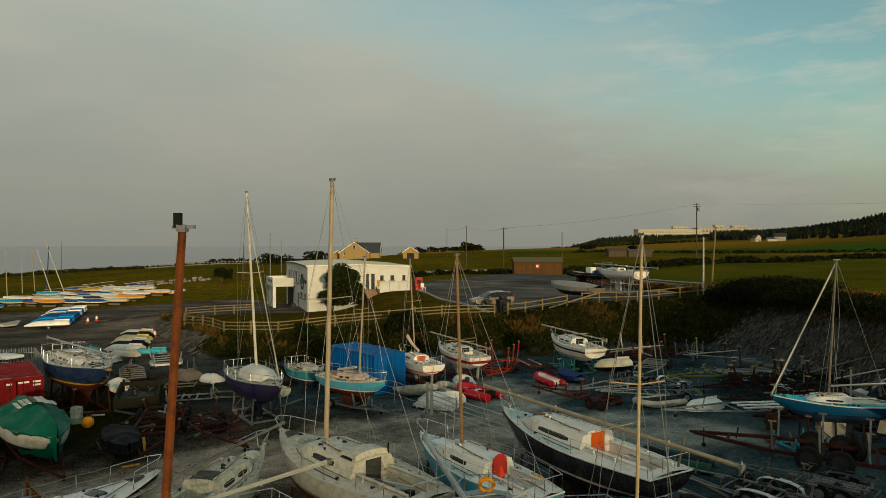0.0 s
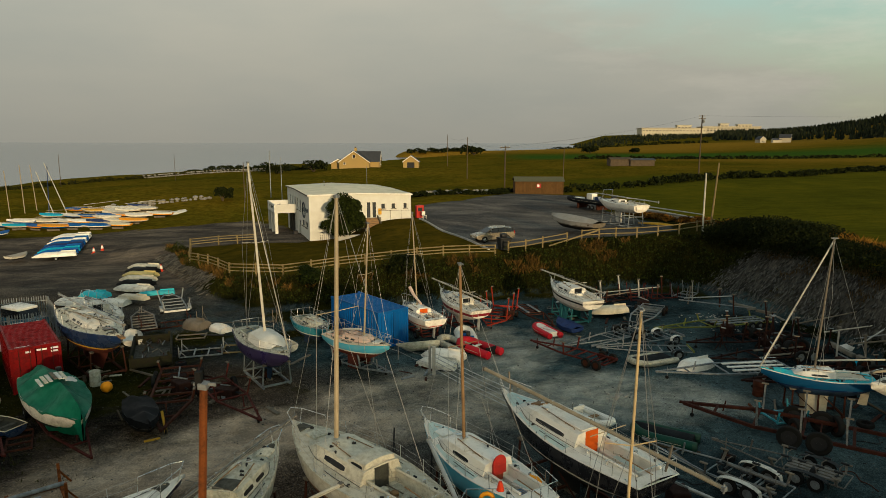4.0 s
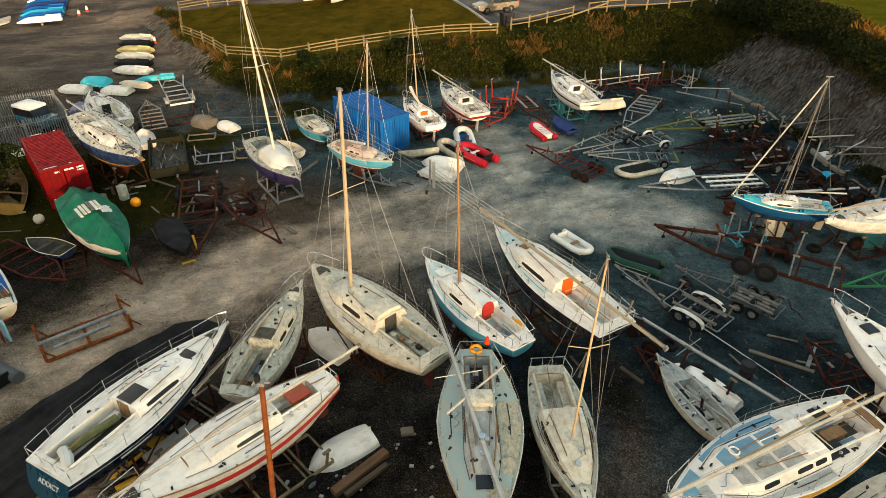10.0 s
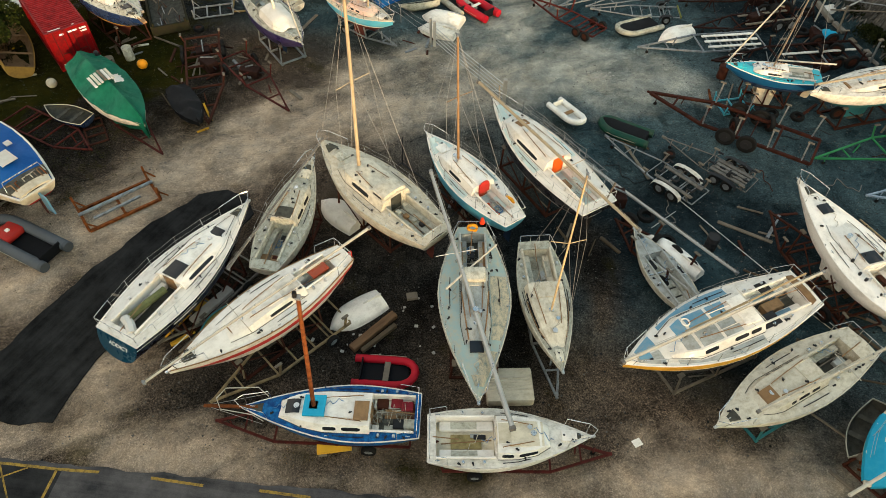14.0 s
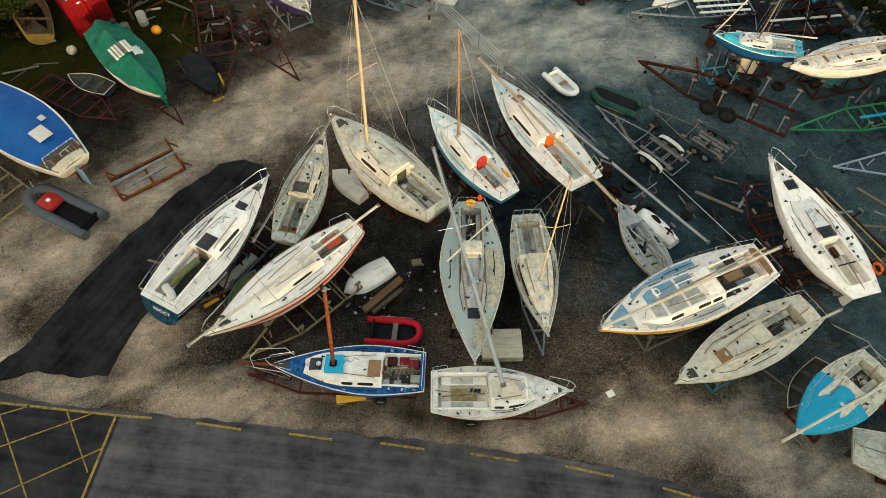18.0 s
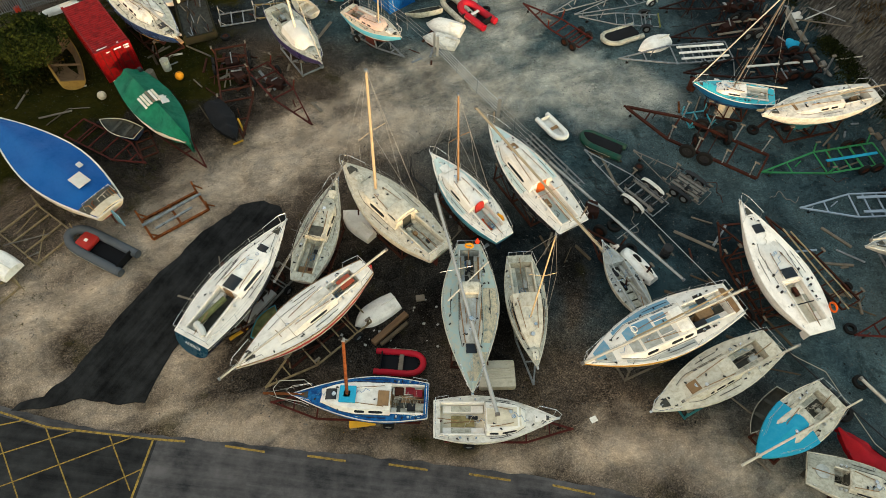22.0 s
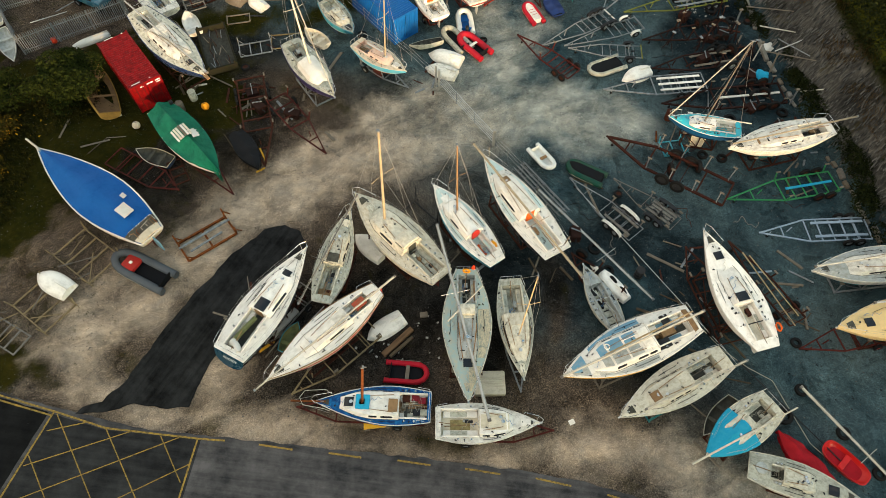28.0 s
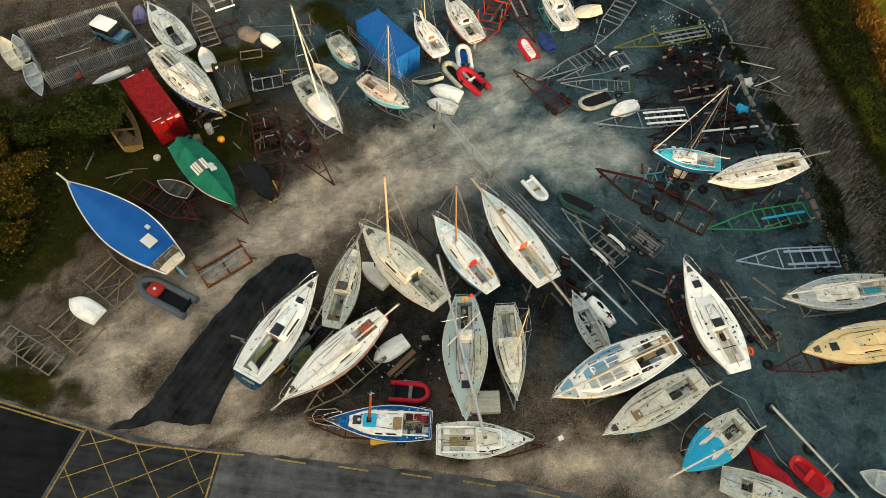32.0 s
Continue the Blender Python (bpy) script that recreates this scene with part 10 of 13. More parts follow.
for i in range(26):
    x, y, a = rg.uniform(-2, 2), rg.uniform(-0.75, 0.75), rg.uniform(-0.7, 0.7)
    part("scrap_length", beamed((x - 0.6 * math.cos(a), y - 0.25 * math.sin(a), 0.22 + 0.012 * i), (x + 0.5 * math.cos(a), y + 0.25 * math.sin(a), 0.26 + 0.014 * i), 0.06, 0.05), (timber, rust, galv, pole_wood, black_plastic)[i % 5], bx)
steel_frame("galvanised launching frame in the yard corner", pose(-15.9, 40.8, 0, 0, 0, 15), 2.6, 1.4, galv, 4, 2, 0.7)
steel_frame("pale timber frame lying in weeds", pose(-17.9, 44.3, 0, 0, 0, 12), 1.9, 1.0, timber, 2, 0)
steel_frame("low rusty cradle beside red trailers", pose(-19.6, 28.0, 0, 0, 0, -60), 2.2, 1.0, rust, 4, 0)
# loose lengths heaped over the old trailers and round the front boats
for cx, cy, spread, k, mats in ((-15.1, 35.2, 1.3, 12, (timber, rust, pole_wood, rust)), (-12.6, 33.8, 0.9, 6, (timber, rust, pole_wood)), (-20.2, 36.4, 1.2, 9, (timber, pole_wood, galv, mossy)), (-26.5, 31.4, 1.6, 5, (mossy, timber, pole_wood)), (24.3, 43.5, 1.6, 14, (rust, timber, black_plastic, galv)), (23.6, 38.2, 1.5, 12, (rust, timber, black_plastic, pole_wood)), (24.0, 34.5, 1.8, 10, (rust, black_plastic, timber)), (14.6, 19.4, 1.4, 10, (timber, rust, pole_wood)), (19.4, 17.0, 1.0, 8, (timber, rust, pole_wood)), (22.4, 18.2, 1.0, 7, (timber, pole_wood, rust)), (17.4, 15.3, 1.2, 6, (timber, pole_wood)), (13.6, 52.0, 2.6, 12, (rust, galv, timber, black_plastic)), (-1.2, 37.4, 1.2, 9, (timber, rust, galv)), (16.0, 9.4, 0.8, 5, (timber, rust_bright, pole_wood)), (-12.0, 18.0, 1.4, 6, (timber, pole_wood, rust)), (1.8, 22.2, 1.2, 7, (rust, timber, galv)), (6.6, 21.0, 1.0, 6, (pole_wood, rust, timber)), (25.6, 29.0, 1.6, 8, (timber, galv, pole_wood))):
    for i in range(k):
        x, y = cx + rg.gauss(0, spread), cy + rg.gauss(0, spread)
        plank(x, y, rg.gauss(30 + 7 * cx, 35), rg.uniform(0.4, 2.2), rg.uniform(0.05, 0.2), rg.uniform(0.04, 0.12), rg.choice(mats), "discarded length of timber or metal on gravel", z=rg.uniform(0, 0.02))
# old hoses and cables snaking over the yard
for k, (x, y, a, l) in enumerate(((13.5, 24.0, 0.4, 3.2), (16.8, 25.2, 2.2, 2.6), (11.4, 22.2, 1.1, 2.8), (20.6, 28.6, 0.2, 3.0), (22.4, 34.2, 1.4, 2.6), (24.6, 26.2, 2.6, 2.2), (21.2, 24.4, 3.0, 1.8), (18.4, 41.0, 0.6, 3.0), (12.2, 43.0, 1.9, 2.4), (15.2, 49.0, 0.3, 3.2), (23.4, 31.2, 0.9, 2.4), (9.8, 25.0, 2.5, 2.6), (-14.2, 32.2, 1.2, 2.6), (-11.2, 36.8, 0.5, 2.4), (20.8, 19.4, 1.8, 2.6))):
    hz_ = thing("water_hose", "dirty dark hose lying across the gravel", "hose", pose(x, y, 0, 0, 0, math.degrees(a)), "water hoses")
    part("pipe", tubed([(l * (q / 14 - 0.5), 0.32 * math.sin(q * 0.55 + k) + 0.15 * math.sin(q * 1.3 + 2 * k), 0.03) for q in range(15)], 0.022, 5), (black_plastic, rust, old_steel, black_plastic)[k % 4], hz_)
# rope trailing over the gravel from the motor-sailer
rp = thing("mooring_rope", "pale rope trailing over the gravel", "rope", pose(0, 0, 0))
part("strand", tubed([(16.2, 16.6, 0.03), (17.6, 14.7, 0.03), (18.9, 13.6, 0.03), (20.2, 12.8, 0.03), (20.8, 11.0, 0.03), (21.5, 9.0, 0.03), (22.3, 8.1, 0.03)], 0.022, 5), rope, rp)

plank(-10.2, 16.1, 55, 2.2, 0.42, 0.22, concrete, "grey concrete beam between two yachts", z=0.3)
plank(-10.5, 15.0, 58, 2.6, 0.1, 0.08, timber, "long timber prop between two yachts")
plank(-11.2, 14.6, 40, 1.1, 0.16, 0.14, boot_yellow, "faded yellow timber block by a trailer")
plank(-16.3, 22.0, 41, 2.4, 0.14, 0.12, galv, "galvanised bar lying in a rusty cradle", z=0.3)
# bits of scaffold across the frames at the verge
for x, y, a, l, z in ((-24.6, 20.4, 20, 2.6, 0.35), (-23.6, 20.0, -80, 2.2, 0.36), (-25.0, 21.6, 70, 1.8, 0.37), (-23.9, 19.3, 35, 0.9, 0.36), (-26.3, 17.9, 80, 2.2, 0.34), (-25.4, 16.4, 10, 2.0, 0.36), (-28.4, 16.0, 30, 2.4, 0.3), (-29.4, 15.4, -70, 2.2, 0.31), (-27.6, 15.0, 60, 1.8, 0.3), (-28.9, 16.6, 5, 1.6, 0.31)):
    plank(x, y, a, l, 0.06, 0.06, rg.choice((frame_tan, timber, old_steel)), "loose scaffold length lying over a frame", z=z - 0.12)

# ---- containers ----


def container(label, near_mid, far_mid, mat, ends, l=6.06, w=2.44, tall=2.59, bars=True):
    """A shipping container with ribbed sides and roof, corner posts and a door end. x points to the door."""
    m, _ = between(near_mid, far_mid)
    T = thing("shipping_container", label, "container", m)

    def ribbed(n, length, place, deep=0.045):
        bm = bmesh.new()
        top, low = [], []
        for i in range(n):
            s = length * i / n
            q = length / n
            for f, d in ((0.0, 0), (0.3, 0), (0.5, deep), (0.8, deep)):
                a, b = place(s + f * q, d)
                low.append(bm.verts.new(a))
                top.append(bm.verts.new(b))
        a, b = place(length, 0)
        low.append(bm.verts.new(a))
        top.append(bm.verts.new(b))
        for i in range(len(low) - 1):
            bm.faces.new((low[i], low[i + 1], top[i + 1], top[i]))
        return bm

    for s in (1, -1):
        part("side_wall", ribbed(20, l - 0.2, lambda t, d, s=s: ((-l / 2 + 0.1 + t, s * (w / 2 - 0.06 + d), 0.2), (-l / 2 + 0.1 + t, s * (w / 2 - 0.06 + d), tall - 0.08))), mat, T)
    part("roof", ribbed(26, l - 0.12, lambda t, d: ((-l / 2 + 0.06 + t, -w / 2 + 0.04, tall - 0.05 + d * 0.7), (-l / 2 + 0.06 + t, w / 2 - 0.04, tall - 0.05 + d * 0.7))), mat, T)
    part("back_wall", ribbed(8, w - 0.16, lambda t, d: ((-l / 2 + 0.05 - d, -w / 2 + 0.08 + t, 0.2), (-l / 2 + 0.05 - d, -w / 2 + 0.08 + t, tall - 0.1))), mat, T)
    for x in (-l / 2 + 0.06, l / 2 - 0.06):
        for y in (-w / 2 + 0.06, w / 2 - 0.06):
            p = part("corner_post", boxed(x - 0.07, x + 0.07, y - 0.07, y + 0.07, 0.04, tall), mat, T)
            part("corner_casting", rounded(x - 0.09, x + 0.09, y - 0.085, y + 0.085, tall - 0.12, tall + 0.012, 0.015, 1), mat, p)
    for y in (-w / 2 + 0.05, w / 2 - 0.05):
        part("top_rail", boxed(-l / 2, l / 2, y - 0.05, y + 0.05, tall - 0.11, tall - 0.005), mat, T)
        part("bottom_rail", boxed(-l / 2, l / 2, y - 0.05, y + 0.05, 0.06, 0.22), mat, T)
    part("door_header", boxed(l / 2 - 0.1, l / 2, -w / 2, w / 2, tall - 0.14, tall + 0.004), mat, T)
    part("door_sill", boxed(l / 2 - 0.1, l / 2, -w / 2, w / 2, 0.06, 0.22), mat, T)
    for s in (1, -1):
        d = part("door", rounded(l / 2 - 0.07, l / 2 - 0.02, min(s * 0.02, s * 1.13), max(s * 0.02, s * 1.13), 0.23, tall - 0.15, 0.015, 1), mat, T)
        if bars:
            for f in (0.28, 0.8):
                part("lock_bar", tubed([(l / 2 + 0.015, s * f, 0.14), (l / 2 + 0.015, s * f, tall - 0.08)], 0.02, 6), ends, d)
            part("handle", boxed(l / 2 + 0.02, l / 2 + 0.04, min(s * 0.28, s * 0.72), max(s * 0.28, s * 0.72), 1.1, 1.15), ends, d)
        else:
            for k in range(4):
                y = s * (0.16 + 0.26 * k)
                part("rib", boxed(l / 2 - 0.03, l / 2 + 0.012, y - 0.04, y + 0.04, 0.3, tall - 0.22), mat, d)
    part("floor", boxed(-l / 2 + 0.1, l / 2 - 0.1, -w / 2 + 0.1, w / 2 - 0.1, 0.1, 0.2), timber, T)
    return T


RED = container("faded red shipping container with ribbed roof", (-22.66, 34.48), (-26.3, 39.1), container_red, rust_red)
for y, wd, z in ((0.3, 0.5, 2.28), (0.95, 0.45, 2.28), (0.9, 0.35, 2.1), (-0.35, 0.25, 2.25)):
    part("painted_mark", boxed(3.012, 3.018, y - wd / 2, y + wd / 2, z, z + 0.1), lettering, RED)
for y, wd in ((-0.6, 0.7), (0.5, 0.12)):
    part("painted_mark", boxed(2.75, 2.83, y - wd / 2, y + wd / 2, 2.592, 2.597), lettering, RED)
    part("painted_mark", boxed(-2.95, -2.87, y - wd / 2 + 0.3, y + wd / 2 + 0.3, 2.592, 2.597), lettering, RED)
container("blue shipping container with ribbed walls", (-3.55, 42.4), (-7.25, 46.8), container_blue, container_blue, bars=False)

# ---- palisade pen ----
pale_me = None


def palisade(label, pts):
    T = thing("palisade_fence", label, "fence", pose(0, 0, 0))
    global pale_me
    if pale_me is None:
        bm = bmesh.new()
        prof = [(-0.035, 0.0), (-0.012, 0.014), (0.012, 0.014), (0.035, 0.0)]
        lo = [bm.verts.new((x, y, 0.08)) for x, y in prof]
        hi = [bm.verts.new((x, y, 1.85)) for x, y in prof]
        tip = [bm.verts.new((-0.012, 0.01, 2.0)), bm.verts.new((0.012, 0.01, 2.0))]
        for i in range(3):
            bm.faces.new((lo[i], lo[i + 1], hi[i + 1], hi[i]))
        bm.faces.new((hi[0], hi[1], tip[0]))
        bm.faces.new((hi[1], hi[2], tip[1], tip[0]))
        bm.faces.new((hi[2], hi[3], tip[1]))
        pale_me = mesh_of("pale", bm, galv)
    for (ax, ay), (bx, by) in zip(pts, pts[1:]):
        L = math.hypot(bx - ax, by - ay)
        a = math.atan2(by - ay, bx - ax)
        n = int(L / 0.155)
        for i in range(n):
            f = (i + 0.5) / n
            again("pale", pale_me, T, (ax + (bx - ax) * f, ay + (by - ay) * f, 0), (0, random.uniform(-0.015, 0.015), a))
        for z in (0.4, 1.6):
            part("rail", beamed((ax, ay + 0.03, z), (bx, by + 0.03, z), 0.05, 0.05), galv, T)
        k = max(1, int(L / 2.7))
        for i in range(k + 1):
            f = i / k
            part("post", boxed(ax + (bx - ax) * f - 0.05, ax + (bx - ax) * f + 0.05, ay + (by - ay) * f + 0.04, ay + (by - ay) * f + 0.14, 0, 1.9), galv, T)
    return T


palisade("tall galvanised palisade fence in front of a pen", [(-34.6, 39.7), (-27.4, 44.35)])
palisade("galvanised palisade fence behind the pen", [(-38.1, 44.9), (-30.7, 48.8)])
palisade("galvanised palisade fence closing the pen's side", [(-34.75, 39.9), (-38.2, 44.75)])
palisade("galvanised palisade fence at the pen's far side", [(-27.3, 44.5), (-30.6, 48.7)])
for i, (a, b) in enumerate((((-33.5, 44.6), (-31.2, 46.8)), ((-35.2, 43.2), (-32.4, 44.4)), ((-33.2, 42.6), (-30.4, 44.3)))):
    spar("pole", (*a, 0.3), (*b, 0.5), 0.04, (galv, spar_grey, rust)[i], "loose pole lying in the fenced pen", furniture=False, category="pole")


def off_roader(m):
    T = thing("off_road_car", "small blue off-road car with white hard top", "car", m)
    part("body", rounded(-1.6, 1.7, -0.75, 0.75, 0.45, 1.05, 0.08), surface("dark_teal_car_paint", (0.02, 0.10, 0.15), 0.3, amount=0.25, coat=0.4), T, smooth=True)
    part("bonnet", rounded(0.75, 1.68, -0.68, 0.68, 1.0, 1.12, 0.05), MATS["dark_teal_car_paint"], T, smooth=True)
    part("hard_top", rounded(-1.55, 0.5, -0.74, 0.74, 1.62, 1.84, 0.09), white_clean, T, smooth=True)
    part("glass", loft([[(-1.5, -0.7, 1.04), (-1.5, 0.7, 1.04), (-1.5, 0.7, 1.65), (-1.5, -0.7, 1.65)], [(0.75, -0.7, 1.04), (0.75, 0.7, 1.04), (0.45, 0.68, 1.65), (0.45, -0.68, 1.65)]], True, True), dark_glass, T)
    part("bumper", rounded(1.65, 1.82, -0.75, 0.75, 0.45, 0.62, 0.03), black_plastic, T)
    for x in (-1.0, 1.1):
        for s in (1, -1):
            wheel(T, x, s * 0.72, 0.34, 0.34, 0.22)
    return T


off_roader(pose(-30.7, 46.0, 0, 0, 0, -25))

# ---- upper terrace ----


def Z(x, y):
    return height(x, y)


def timber_fence(label, pts, tall=1.15, gap=2.4, rails_z=(0.45, 0.75, 1.05)):
    T = thing("timber_fence", label, "fence", pose(0, 0, 0), "timber fences")
    for (ax, ay), (bx, by) in zip(pts, pts[1:]):
        L = math.hypot(bx - ax, by - ay)
        k = max(1, round(L / gap))
        for i in range(k + 1):
            if i == k and (bx, by) != pts[-1]:
                continue
            x, y = ax + (bx - ax) * i / k, ay + (by - ay) * i / k
            z = Z(x, y)
            part("post", boxed(x - 0.07, x + 0.07, y - 0.07, y + 0.07, z - 0.2, z + tall + random.uniform(-0.05, 0.06)), fence_wood, T)
        for i in range(k):
            x0, y0, x1, y1 = ax + (bx - ax) * i / k, ay + (by - ay) * i / k, ax + (bx - ax) * (i + 1) / k, ay + (by - ay) * (i + 1) / k
            for r in rails_z:
                part("rail", beamed((x0, y0 - 0.09, Z(x0, y0) + r + random.uniform(-0.02, 0.02)), (x1, y1 - 0.09, Z(x1, y1) + r + random.uniform(-0.02, 0.02)), 0.04, 0.10), fence_wood, T)
    return T


timber_fence("pale post and rail fence along the terrace", [(-29.8, 75.4), (-26.3, 66), (-19.5, 57.8), (-14.3, 56.4), (-7.3, 58.9), (-2.6, 60.5), (4.9, 61.6)])
timber_fence("pale post and rail fence beside the apron", [(-30.0, 75.8), (-27.4, 78), (-23.2, 79.2)])
timber_fence("broken timber fence along the car park edge", [(6.3, 63.0), (9.9, 64.6), (12.5, 65.4)], rails_z=(0.55, 1.0))
timber_fence("grey timber fence with hanging gate rails", [(14.2, 66.4), (18.1, 67.8), (24.6, 67.4), (29.5, 70.5)], rails_z=(0.55, 1.05))
fallen = thing("fallen_rail", "fallen pale fence rail leaning on the fence", "rail", pose(0, 0, 0))
part("rail", beamed((10.5, 64.2, Z(10.5, 64.2) + 0.2), (15.8, 66.0, Z(15.8, 66) + 1.2), 0.05, 0.14), fence_wood, fallen)
kerb = thing("terrace_kerb", "pale concrete kerb between lawn and car park", "kerb", pose(0, 0, 0), kind="structure")
for i in range(12):
    x0, y0, x1, y1 = -3.2 + 7.7 * i / 12, 84.4 - 19.8 * i / 12, -3.2 + 7.7 * (i + 1) / 12, 84.4 - 19.8 * (i + 1) / 12
    part("kerb_stone", beamed((x0, y0, Z(x0, y0) + 0.06), (x1, y1 + 0.03, Z(x1, y1) + 0.06), 0.22, 0.2), concrete, kerb)


def estate_car(m):
    T = thing("estate_car", "silver-gold estate car parked on the upper terrace", "car", m)
    paint = surface("silver_gold_car_paint", (0.34, 0.28, 0.20), 0.28, metal=0.4, dirt=(0.2, 0.18, 0.15), amount=0.15, bump=0, coat=0.6)
    rows = []
    prof = [(-2.3, 0.55, 0.9), (-2.28, 0.35, 1.02), (-1.9, 0.3, 1.08), (-1.0, 0.28, 1.05), (0.0, 0.28, 1.02), (1.0, 0.28, 1.0), (1.5, 0.3, 0.95), (2.0, 0.32, 0.86), (2.25, 0.4, 0.76), (2.33, 0.52, 0.66)]
    for x, z0, z1 in prof:
        hw = 0.88 - 0.10 * max(0, abs(x) - 1.7) ** 2
        zm = (z0 + z1) / 2
        rows.append([(x, -hw * 0.92, z0), (x, -hw, zm - 0.05), (x, -hw * 0.98, z1 - 0.08), (x, -hw * 0.86, z1), (x, 0, z1 + 0.03), (x, hw * 0.86, z1), (x, hw * 0.98, z1 - 0.08), (x, hw, zm - 0.05), (x, hw * 0.92, z0)])
    body = part("body", loft(rows, True, True), paint, T, smooth=True)
    rows = []
    for x, z1, wf in ((-2.2, 1.02, 0.8), (-2.0, 1.42, 0.72), (-1.2, 1.5, 0.7), (-0.2, 1.51, 0.69), (0.35, 1.46, 0.68), (1.15, 1.0, 0.76)):
        rows.append([(x, -0.84 if z1 < 1.1 else -wf, 0.98 if z1 < 1.1 else z1 - 0.02), (x, -wf * 0.9, z1), (x, 0, z1 + 0.02), (x, wf * 0.9, z1), (x, 0.84 if z1 < 1.1 else wf, 0.98 if z1 < 1.1 else z1 - 0.02)])
    part("roof", loft(rows), paint, T, smooth=True)
    for s in (1, -1):
        for x0, x1, a, b in ((-2.0, -1.35, 0.12, 0.0), (-1.28, -0.35, 0, 0), (-0.28, 0.75, 0.0, 0.62)):
            bm = bmesh.new()
            q = [(x0 - a, s * 0.845, 1.0), (x1 + (0.2 if b else 0), s * 0.845, 1.0), (x1 - b, s * 0.705, 1.43), (x0 + a * 0.4, s * 0.715, 1.43)]
            vs = [bm.verts.new(p) for p in q]
            f = bm.faces.new(vs)
            ex = bmesh.ops.extrude_face_region(bm, geom=[f])
            bmesh.ops.translate(bm, verts=[v for v in ex["geom"] if isinstance(v, bmesh.types.BMVert)], vec=(0, s * 0.012, 0))
            bmesh.ops.recalc_face_normals(bm, faces=bm.faces[:])
            part("side_window", bm, dark_glass, T)
        part("roof_rail", tubed([(-1.9, s * 0.62, 1.5), (-1.0, s * 0.62, 1.56), (0.1, s * 0.62, 1.54)], 0.02, 5), steel, T)
        part("headlight", rounded(2.05, 2.29, s * 0.62 - 0.16, s * 0.62 + 0.16, 0.66, 0.8, 0.04), steel, T)
        part("tail_light", rounded(-2.33, -2.2, s * 0.75 - 0.09, s * 0.75 + 0.09, 0.78, 1.1, 0.03), boot_red, T)
        part("wing_mirror", rounded(0.72, 0.88, s * 0.98 - 0.1, s * 0.98 + 0.08, 0.98, 1.12, 0.03), paint, T)
        for x in (-1.38, 1.4):
            wheel(T, x, s * 0.8, 0.33, 0.33, 0.2, steel)
    for nm, q in (("windscreen", [(0.42, -0.62, 1.45), (0.42, 0.62, 1.45), (1.2, 0.72, 1.02), (1.2, -0.72, 1.02)]), ("rear_window", [(-2.06, -0.64, 1.4), (-2.06, 0.64, 1.4), (-2.25, 0.72, 1.05), (-2.25, -0.72, 1.05)])):
        bm = bmesh.new()
        o = Vector((0.02 if q[0][0] > 0 else -0.02, 0, 0.012))
        vs = [bm.verts.new(Vector(v) + o) for v in q]
        ws = [bm.verts.new(Vector(v) + o * 0.2) for v in q]
        bm.faces.new(vs)
        for i in range(4):
            bm.faces.new((vs[i], vs[(i + 1) % 4], ws[(i + 1) % 4], ws[i]))
        bmesh.ops.recalc_face_normals(bm, faces=bm.faces[:])
        part(nm, bm, dark_glass, T)
    part("number_plate", boxed(2.33, 2.345, -0.26, 0.26, 0.5, 0.6), lettering, T)
    return T


estate_car(pose(5.2, 69.3, Z(5.2, 69.3) + 0.0, 0, 0, 205))
wb = thing("wheelie_bin", "black wheeled bin under a dark cover", "bin", pose(6.0, 64.6, Z(6, 64.6), 0, 0, 20))
part("bin_body", loft([[(-0.45, -0.4, 0.05), (0.45, -0.4, 0.05), (0.45, 0.4, 0.05), (-0.45, 0.4, 0.05)], [(-0.6, -0.5, 1.15), (0.6, -0.5, 1.15), (0.6, 0.5, 1.15), (-0.6, 0.5, 1.15)]], True, True), black_plastic, wb)
part("lid", rounded(-0.63, 0.63, -0.54, 0.54, 1.15, 1.3, 0.05), black_plastic, wb, smooth=True)
part("bag", rounded(-0.4, 0.3, -0.35, 0.35, 1.28, 1.7, 0.15), black_plastic, wb, smooth=True)

# boats beside the car park
m0 = Z(21.3, 96)
K_BOW, K_STERN = (19.5, 82.0), (22.5, 73.6)
kz = Z(21, 77.8)
T, h, cab, m = yacht("white yacht on a tall steel stand beside the car park", K_BOW, K_STERN, kz + 2.65, 2.6, 1.05, top=white_clean, deck=white_clean, ws=0.8, um=0.36, stern_up=0.2, cabin=(0.42, 0.7, 0.5, 0.26), windows=((0.2, 0.6),), well=(0.0, 0.40, 0.7), sole=wet_dark, stan=0, bottom=white_clean, stripe=white, keel=None, prop=None, pulpit=False)
part("keel_fin", loft([[(-0.6, -0.05, kz + 0.3), (-0.6, 0.05, kz + 0.3), (0.3, 0.05, kz + 0.3), (0.3, -0.05, kz + 0.3)], [(-0.5, -0.09, kz + 1.75), (-0.5, 0.09, kz + 1.75), (0.7, 0.09, kz + 1.75), (0.7, -0.09, kz + 1.75)]], True, True), white, T)
cr = thing("boat_stand", "tall galvanised frame stand under a white yacht", "cradle", between(K_BOW, K_STERN, kz)[0], "boat cradles")
for x in (-3.4, -1.7, 0.2, 2.0):
    for sgn in (-1, 1):
        part("upright", beamed((x, sgn * 1.05, 0), (x, sgn * 0.85, 1.95), 0.08, 0.08), galv, cr)
    part("cross_beam", beamed((x, -1.05, 0.12), (x, 1.05, 0.12), 0.09, 0.09), galv, cr)
    part("cross_beam", beamed((x, -0.95, 1.25), (x, 0.95, 1.25), 0.07, 0.07), galv, cr)
